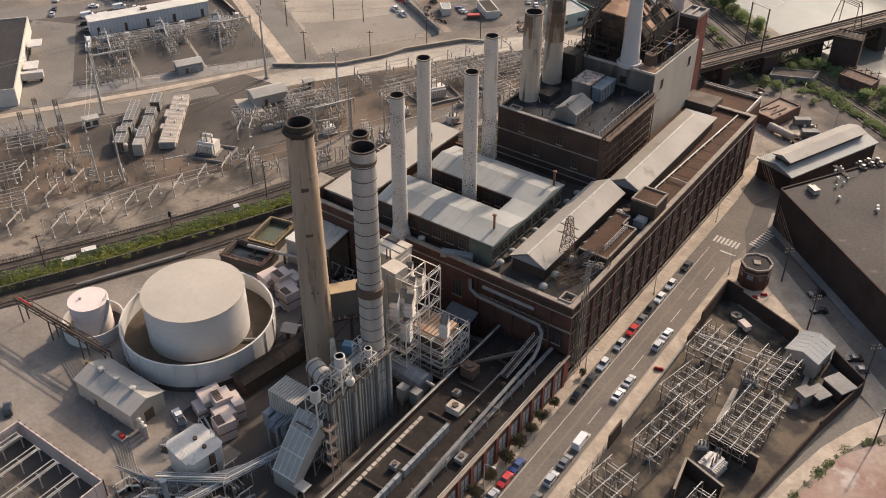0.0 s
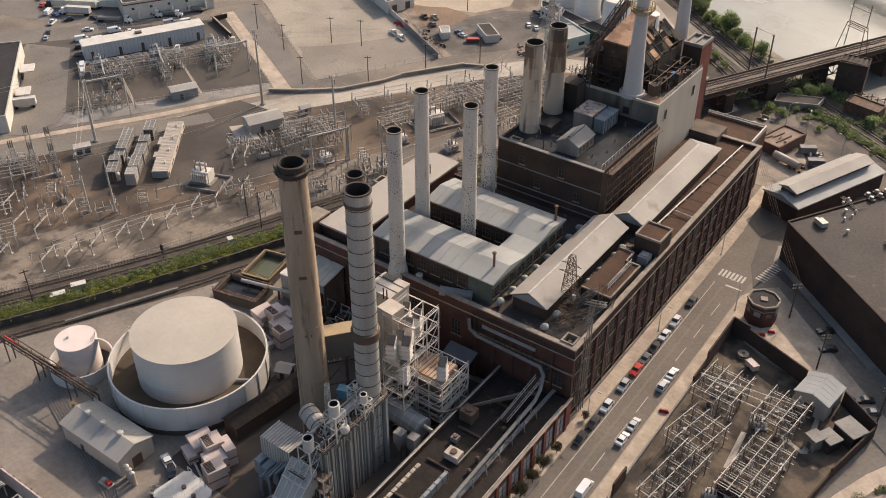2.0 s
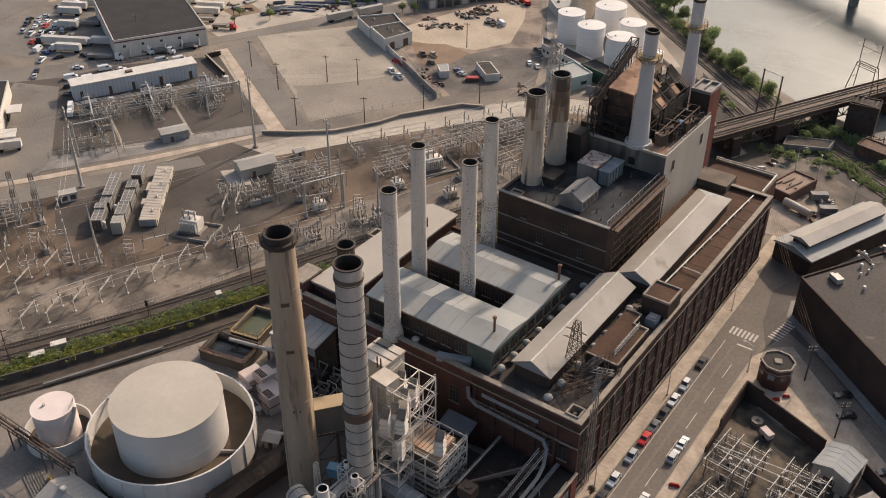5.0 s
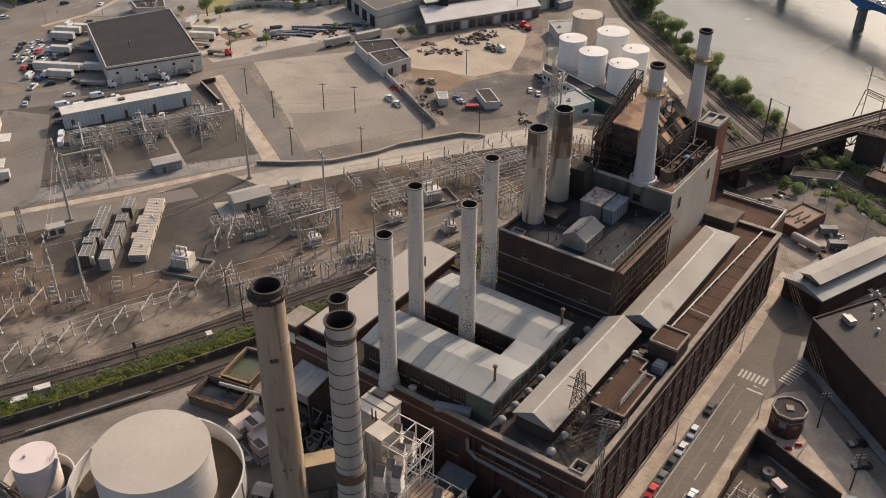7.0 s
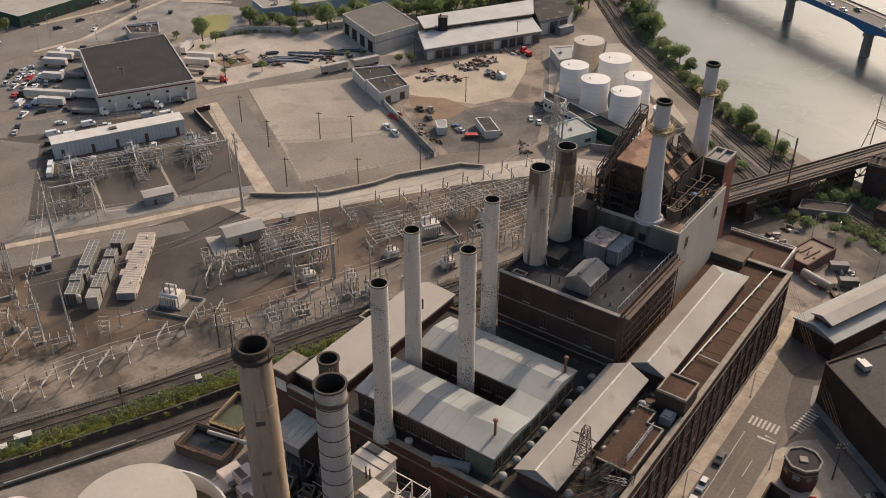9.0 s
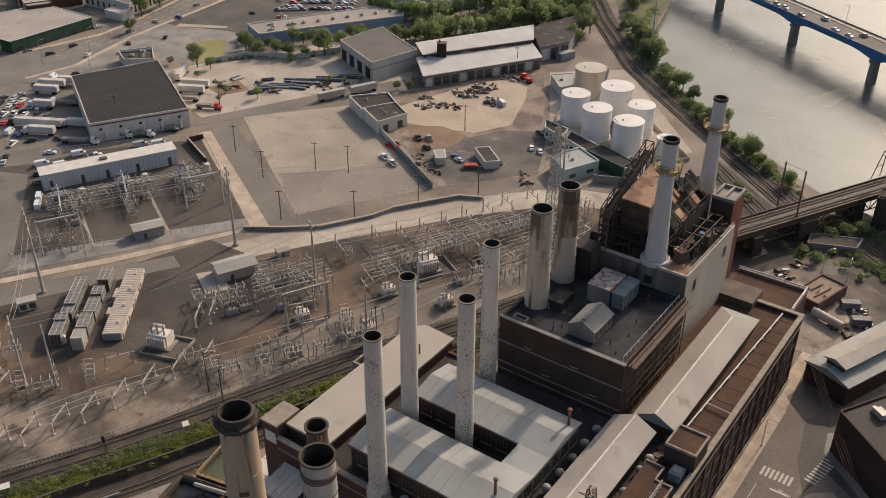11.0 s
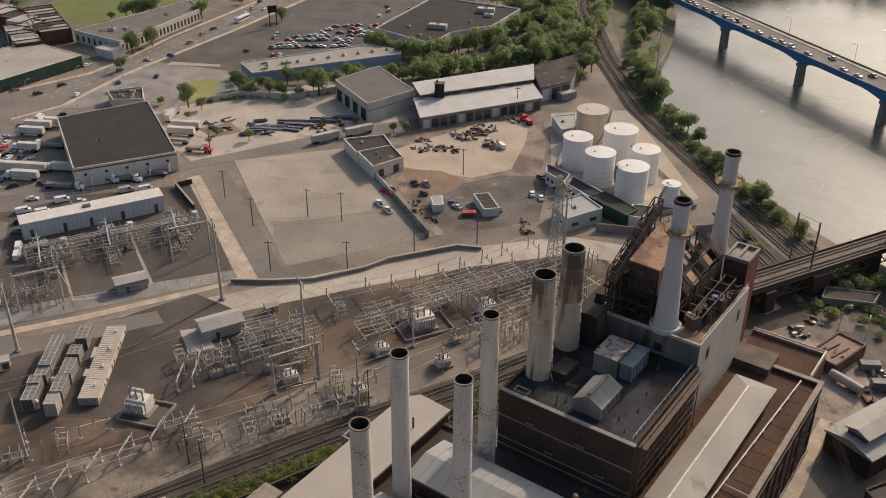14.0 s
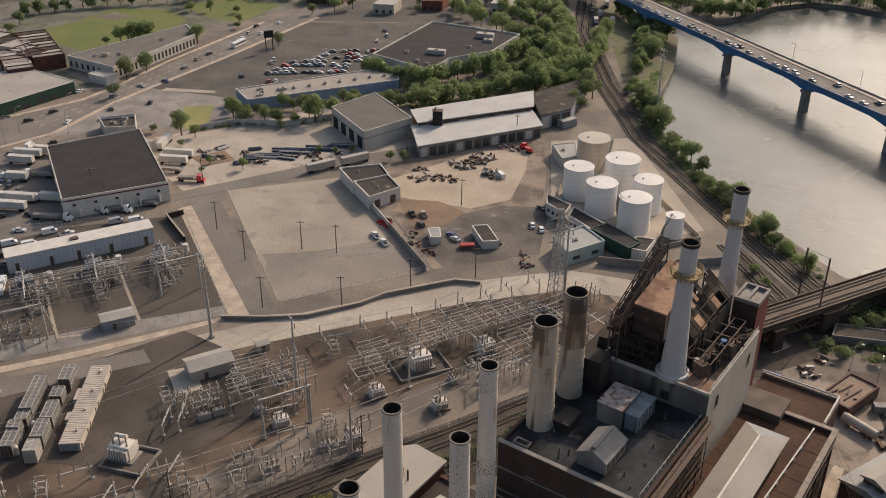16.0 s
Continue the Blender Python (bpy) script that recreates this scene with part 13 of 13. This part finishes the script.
belt([(-256, 268), (-246, 280), (-238, 290), (-230, 304), (-220, 328), (-214, 352), (-214, 378)], 5.5, 2.0, 0.7, 1.0)
belt([(-280, 219), (-268, 238), (-256, 260), (-242, 276), (-236, 296)], 5.0, 2.0, 0.55, 0.85)
wood("shed_wood", [(-228, 326), (-222, 350), (-222, 372), (-240, 390), (-262, 400)], 5.0, 2.5, 0.8, 1.1, -0.2, "dense green trees behind the sheds", 34)
wood("track_wood", [(-210, 330), (-204, 352), (-206, 384), (-214, 410), (-222, 440)], 5.5, 3.0, 0.8, 1.15, -0.2, "dense green trees beside the railway", 35)
wood("garage_wood", [(-240, 268), (-228, 292), (-218, 318), (-206, 330), (-196, 345)], 6.5, 2.5, 0.75, 1.05, -0.2, "dense green trees behind the garage", 36)
wood("mall_wood", [(-292, 299), (-276, 296), (-258, 297), (-252, 316), (-244, 340), (-244, 362), (-246, 392)], 5.5, 1.8, 0.75, 1.0, -0.2, "dense green trees against the shopping hall", 31)
belt([(-318, 220), (-306, 214), (-294, 226), (-280, 248), (-268, 272), (-260, 288)], 5.0, 1.5, 0.45, 0.75, bush=0.3)
wood("field_wood", [(-545, 262), (-530, 300), (-500, 334), (-480, 376), (-446, 392), (-420, 396)], 9, 3.0, 0.6, 1.0, -0.2, "green trees round the ball field", 32)
wood("park_wood", [(-600, 260), (-580, 330), (-540, 380), (-500, 430), (-450, 460)], 10, 5.0, 0.8, 1.2, -0.2, "green trees round the park", 33)
belt([(-300, 205), (-286, 214), (-274, 226)], 6, 1.5, 0.45, 0.7, bush=0.4)
belt([(-178, 316), (-182, 334), (-192, 352), (-206, 372)], 5.5, 2.5, 0.8, 1.1)

wood("plaza_wood", [(-320, 425), (-275, 408), (-240, 385), (-225, 400), (-262, 425), (-300, 445), (-288, 460), (-250, 440), (-226, 380), (-228, 360), (-222, 345), (-205, 358), (-236, 412), (-270, 455), (-300, 480), (-330, 470), (-345, 500), (-300, 510), (-280, 490)], 8, 3, 0.8, 1.15, -0.2, "dense green wood behind the shopping hall", 3)
belt([(-174, 372), (-163, 346), (-152, 338), (-140, 322), (-130, 311), (-120, 301), (-106, 287), (-94, 272), (-80, 259), (-66, 247), (-56, 239), (-44, 229), (-34, 222)], 3.4, 1.8, 0.42, 0.78, -1.0, bush=0.3)
belt([(-158, 344), (-146, 333), (-132, 316)], 6, 1.5, 0.8, 1.0, -1.0, bush=0.1)
belt([(-100, 284), (-90, 273), (-78, 262)], 7, 1.0, 0.6, 0.8, -1.0, bush=0.3)
wood("bank_wood", [(-178, 384), (-186, 408), (-198, 432), (-210, 456), (-226, 478), (-244, 498)], 5.0, 3.0, 0.5, 0.85, -0.2, "green trees between the tracks and the river", 37)
belt([(-184, 407), (-190, 430), (-196, 455), (-205, 470), (-214, 490), (-222, 515)], 6.5, 3.0, 0.75, 1.1, -0.5)
belt([(-196, 430), (-206, 446), (-216, 470), (-228, 500)], 7, 3.0, 0.6, 0.9)
wood("far_bank_wood", [(-226, 536), (-212, 524), (-196, 524), (-182, 530), (-174, 546), (-168, 572), (-150, 600), (-128, 608), (-105, 604), (-60, 645), (-20, 640)], 6, 3.0, 0.8, 1.25, -0.8, "green wood on the far river bank", 4)
wood("far_bank_wood_back", [(-226, 556), (-200, 540), (-186, 560), (-176, 600), (-140, 625), (-100, 622)], 8, 4.0, 0.9, 1.3, -0.8, "green wood behind the far river bank", 5)
# trees round the school, the field and the avenue
for x, y, s in ((-394, 232, 1.0), (-390, 216, 1.0), (-412, 284, 0.9), (-446, 256, 1.1), (-441, 262, 1.3), (-437, 268, 1.2), (-443, 266, 1.2), (-452, 250, 0.6), (-418, 288, 0.6), (-373, 195, 0.7), (-370, 308, 0.8), (-425, 330, 0.7), (-416, 320, 0.6), (-300, 183, 0.7), (-297, 172, 0.45), (-272, 166, 0.4), (-268, 158, 0.3), (-394, 132, 0.6), (-390, 116, 0.5), (-320, 176, 0.5), (-470, 330, 0.8), (-480, 338, 0.8), (-490, 345, 0.7), (-460, 338, 0.7), (-500, 352, 0.8), (-443, 345, 0.6), (-520, 232, 0.8), (-500, 222, 0.6), (-530, 245, 0.9), (-545, 268, 0.9), (-556, 290, 0.9), (-540, 330, 0.8), (-560, 340, 0.9), (-402, 372, 0.8), (-395, 386, 0.8), (-390, 398, 0.9), (-408, 396, 0.7), (-360, 432, 0.9), (-350, 416, 0.7), (-330, 432, 0.9), (-236, 206, 0.3), (-243, 203, 0.35), (-256, 170, 0.4), (-212, 214, 0.55), (-208, 218, 0.5), (-232, 212, 0.4)):
    plant(x, y, rv.randrange(4), s)
# wild growth round the viaduct
for x, y, s in ((-14, 196, 1.0), (-10, 200, 1.2), (-16, 204, 1.1), (-22, 203, 1.0), (-6, 205, 1.0), (-36, 178, 1.0), (-40, 184, 0.9), (-18, 181, 0.8), (-13, 178, 0.8), (-24, 180, 0.7), (16, 190, 1.0), (24, 186, 1.2), (32, 180, 1.2), (40, 172, 1.1), (12, 202, 0.8), (48, 164, 1.0), (-10, 186, 0.6), (-4, 180, 0.7), (2, 176, 0.6), (-30, 182, 0.8), (-52, 212, 0.8), (-46, 206, 0.7), (-62, 216, 0.6), (20, 196, 0.9)):
    plant(x, y, rv.randrange(2), s, 0.0, True)
# street trees beside the low brick wing
STREET = tree_proto(31, 3.6, 1.7, 650, LEAF_OLIVE, 0.17, "small dark street tree in the sidewalk", 2.9, -10, 0.15, "street trees")
for y, s in ((-16, 1.3), (-20.5, 1.15), (-25.5, 1.4), (-31, 1.35), (-37, 1.25), (-43, 1.35), (-49, 1.25), (3.0, 0.7)):
    copy_thing(STREET, pose(2.9, y, 0.15, 0, 0, rv.uniform(0, 360)) @ Matrix.Diagonal((s, s, s, 1)))


def scrub(name, line, width, n, hgt, size, leaf, label, seed, z=0.05):
    rnd = random.Random(seed)
    mb = MB()
    pts = along(line, 2.0)
    for k in range(n):
        x, y = rnd.choice(pts)
        x, y = x + rnd.gauss(0, width * 0.42), y + rnd.gauss(0, width * 0.42)
        r = rnd.uniform(0.5, 1.5)
        hh = hgt * rnd.uniform(0.5, 1.2)
        leaf_cloud(mb, rnd, [(x, y, z + hh * 0.45, r, hh * 0.55)], 40 if size < 0.3 else 26, size)
    return solo(name, mb, leaf, label, "bushes", kind="stuff")


scrub("bushes_between_tracks", [(-150, -78), (-138, -55), (-129, -37.5), (-120.5, -19.5), (-114, -6), (-108.5, 8), (-103.5, 19.5), (-99, 31), (-95, 42)], 3.0, 640, 1.4, 0.22, LEAF_BRIGHT, "dense bright green bushes between the railway tracks", 5, 1.3)
scrub("bushes_between_tracks_dark", [(-151, -76), (-140, -55), (-131, -37), (-122.5, -19), (-116, -5), (-110, 9), (-104.5, 21), (-100, 33)], 3.4, 380, 1.5, 0.24, LEAF_DARK, "darker green bushes between the railway tracks", 6, 1.3)
scrub("weeds_by_tracks", [(-96, 36), (-90, 50), (-83, 66), (-76, 84), (-68, 102)], 4.0, 110, 1.1, 0.28, LEAF, "low weeds beside the railway tracks", 7)
scrub("weeds_by_wall", [(68, 25), (62, 17), (59, 7), (56, -6), (51, -26)], 1.0, 45, 0.5, 0.22, LEAF, "low weeds along the substation wall", 8)
scrub("bank_scrub", [(-170, 395), (-160, 352), (-140, 318), (-118, 297), (-96, 273), (-76, 256), (-56, 240), (-36, 224)], 4.5, 700, 2.2, 0.4, LEAF_DARK, "low dark scrub on the river bank", 9, -0.8)
scrub("yard_scrub", [(-305, 190), (-296, 207), (-276, 220), (-266, 240)], 2.5, 80, 1.6, 0.35, LEAF, "low scrub along the yard wall", 10)
scrub("viaduct_scrub", [(-20, 178), (-10, 182), (2, 186), (14, 190), (28, 182), (46, 166)], 3.5, 170, 1.2, 0.3, LEAF_DARK, "low dark scrub beside the railway tracks", 12)
scrub("viaduct_thicket", [(-14, 212), (0, 206), (16, 200), (34, 190), (50, 178)], 5.0, 420, 2.2, 0.3, LEAF_DARK, "dense dark green thicket beside the viaduct", 41)
scrub("track_thicket", [(-11, 193), (5, 184), (20, 174), (34, 166)], 3.5, 220, 1.5, 0.28, LEAF_DARK, "low dark thicket between the river tracks", 42)
# Dark slab stands in for the shade on the ground by the viaduct.
slab("oily_track_ground", [(-28, 212), (20, 206), (56, 178), (46, 160), (16, 168), (-14, 186), (-30, 196)], 0.055, DARK_YARD, "ground darkened for the shade under the viaduct", "ground")
car(-62.6, -64.2, 55, "black", "car", group="vehicles in the works yard")
# cars crowded in the truck yard
rc = random.Random(77)
for i in range(18):
    u_, v_ = (i % 6) * 5.6, (i // 6) * 8.5
    car(-346 + u_ * 0.78 + v_ * 0.62 + rc.uniform(-0.8, 0.8), 104 + u_ * 0.35 - v_ * 0.62 + rc.uniform(-0.8, 0.8), rc.choice((25, 30, 205)) + rc.uniform(-6, 6), rc.choice(("black", "grey", "red", "blue", "silver", "black", "white")), rc.choice(("car", "suv")), group="cars in the truck yard")
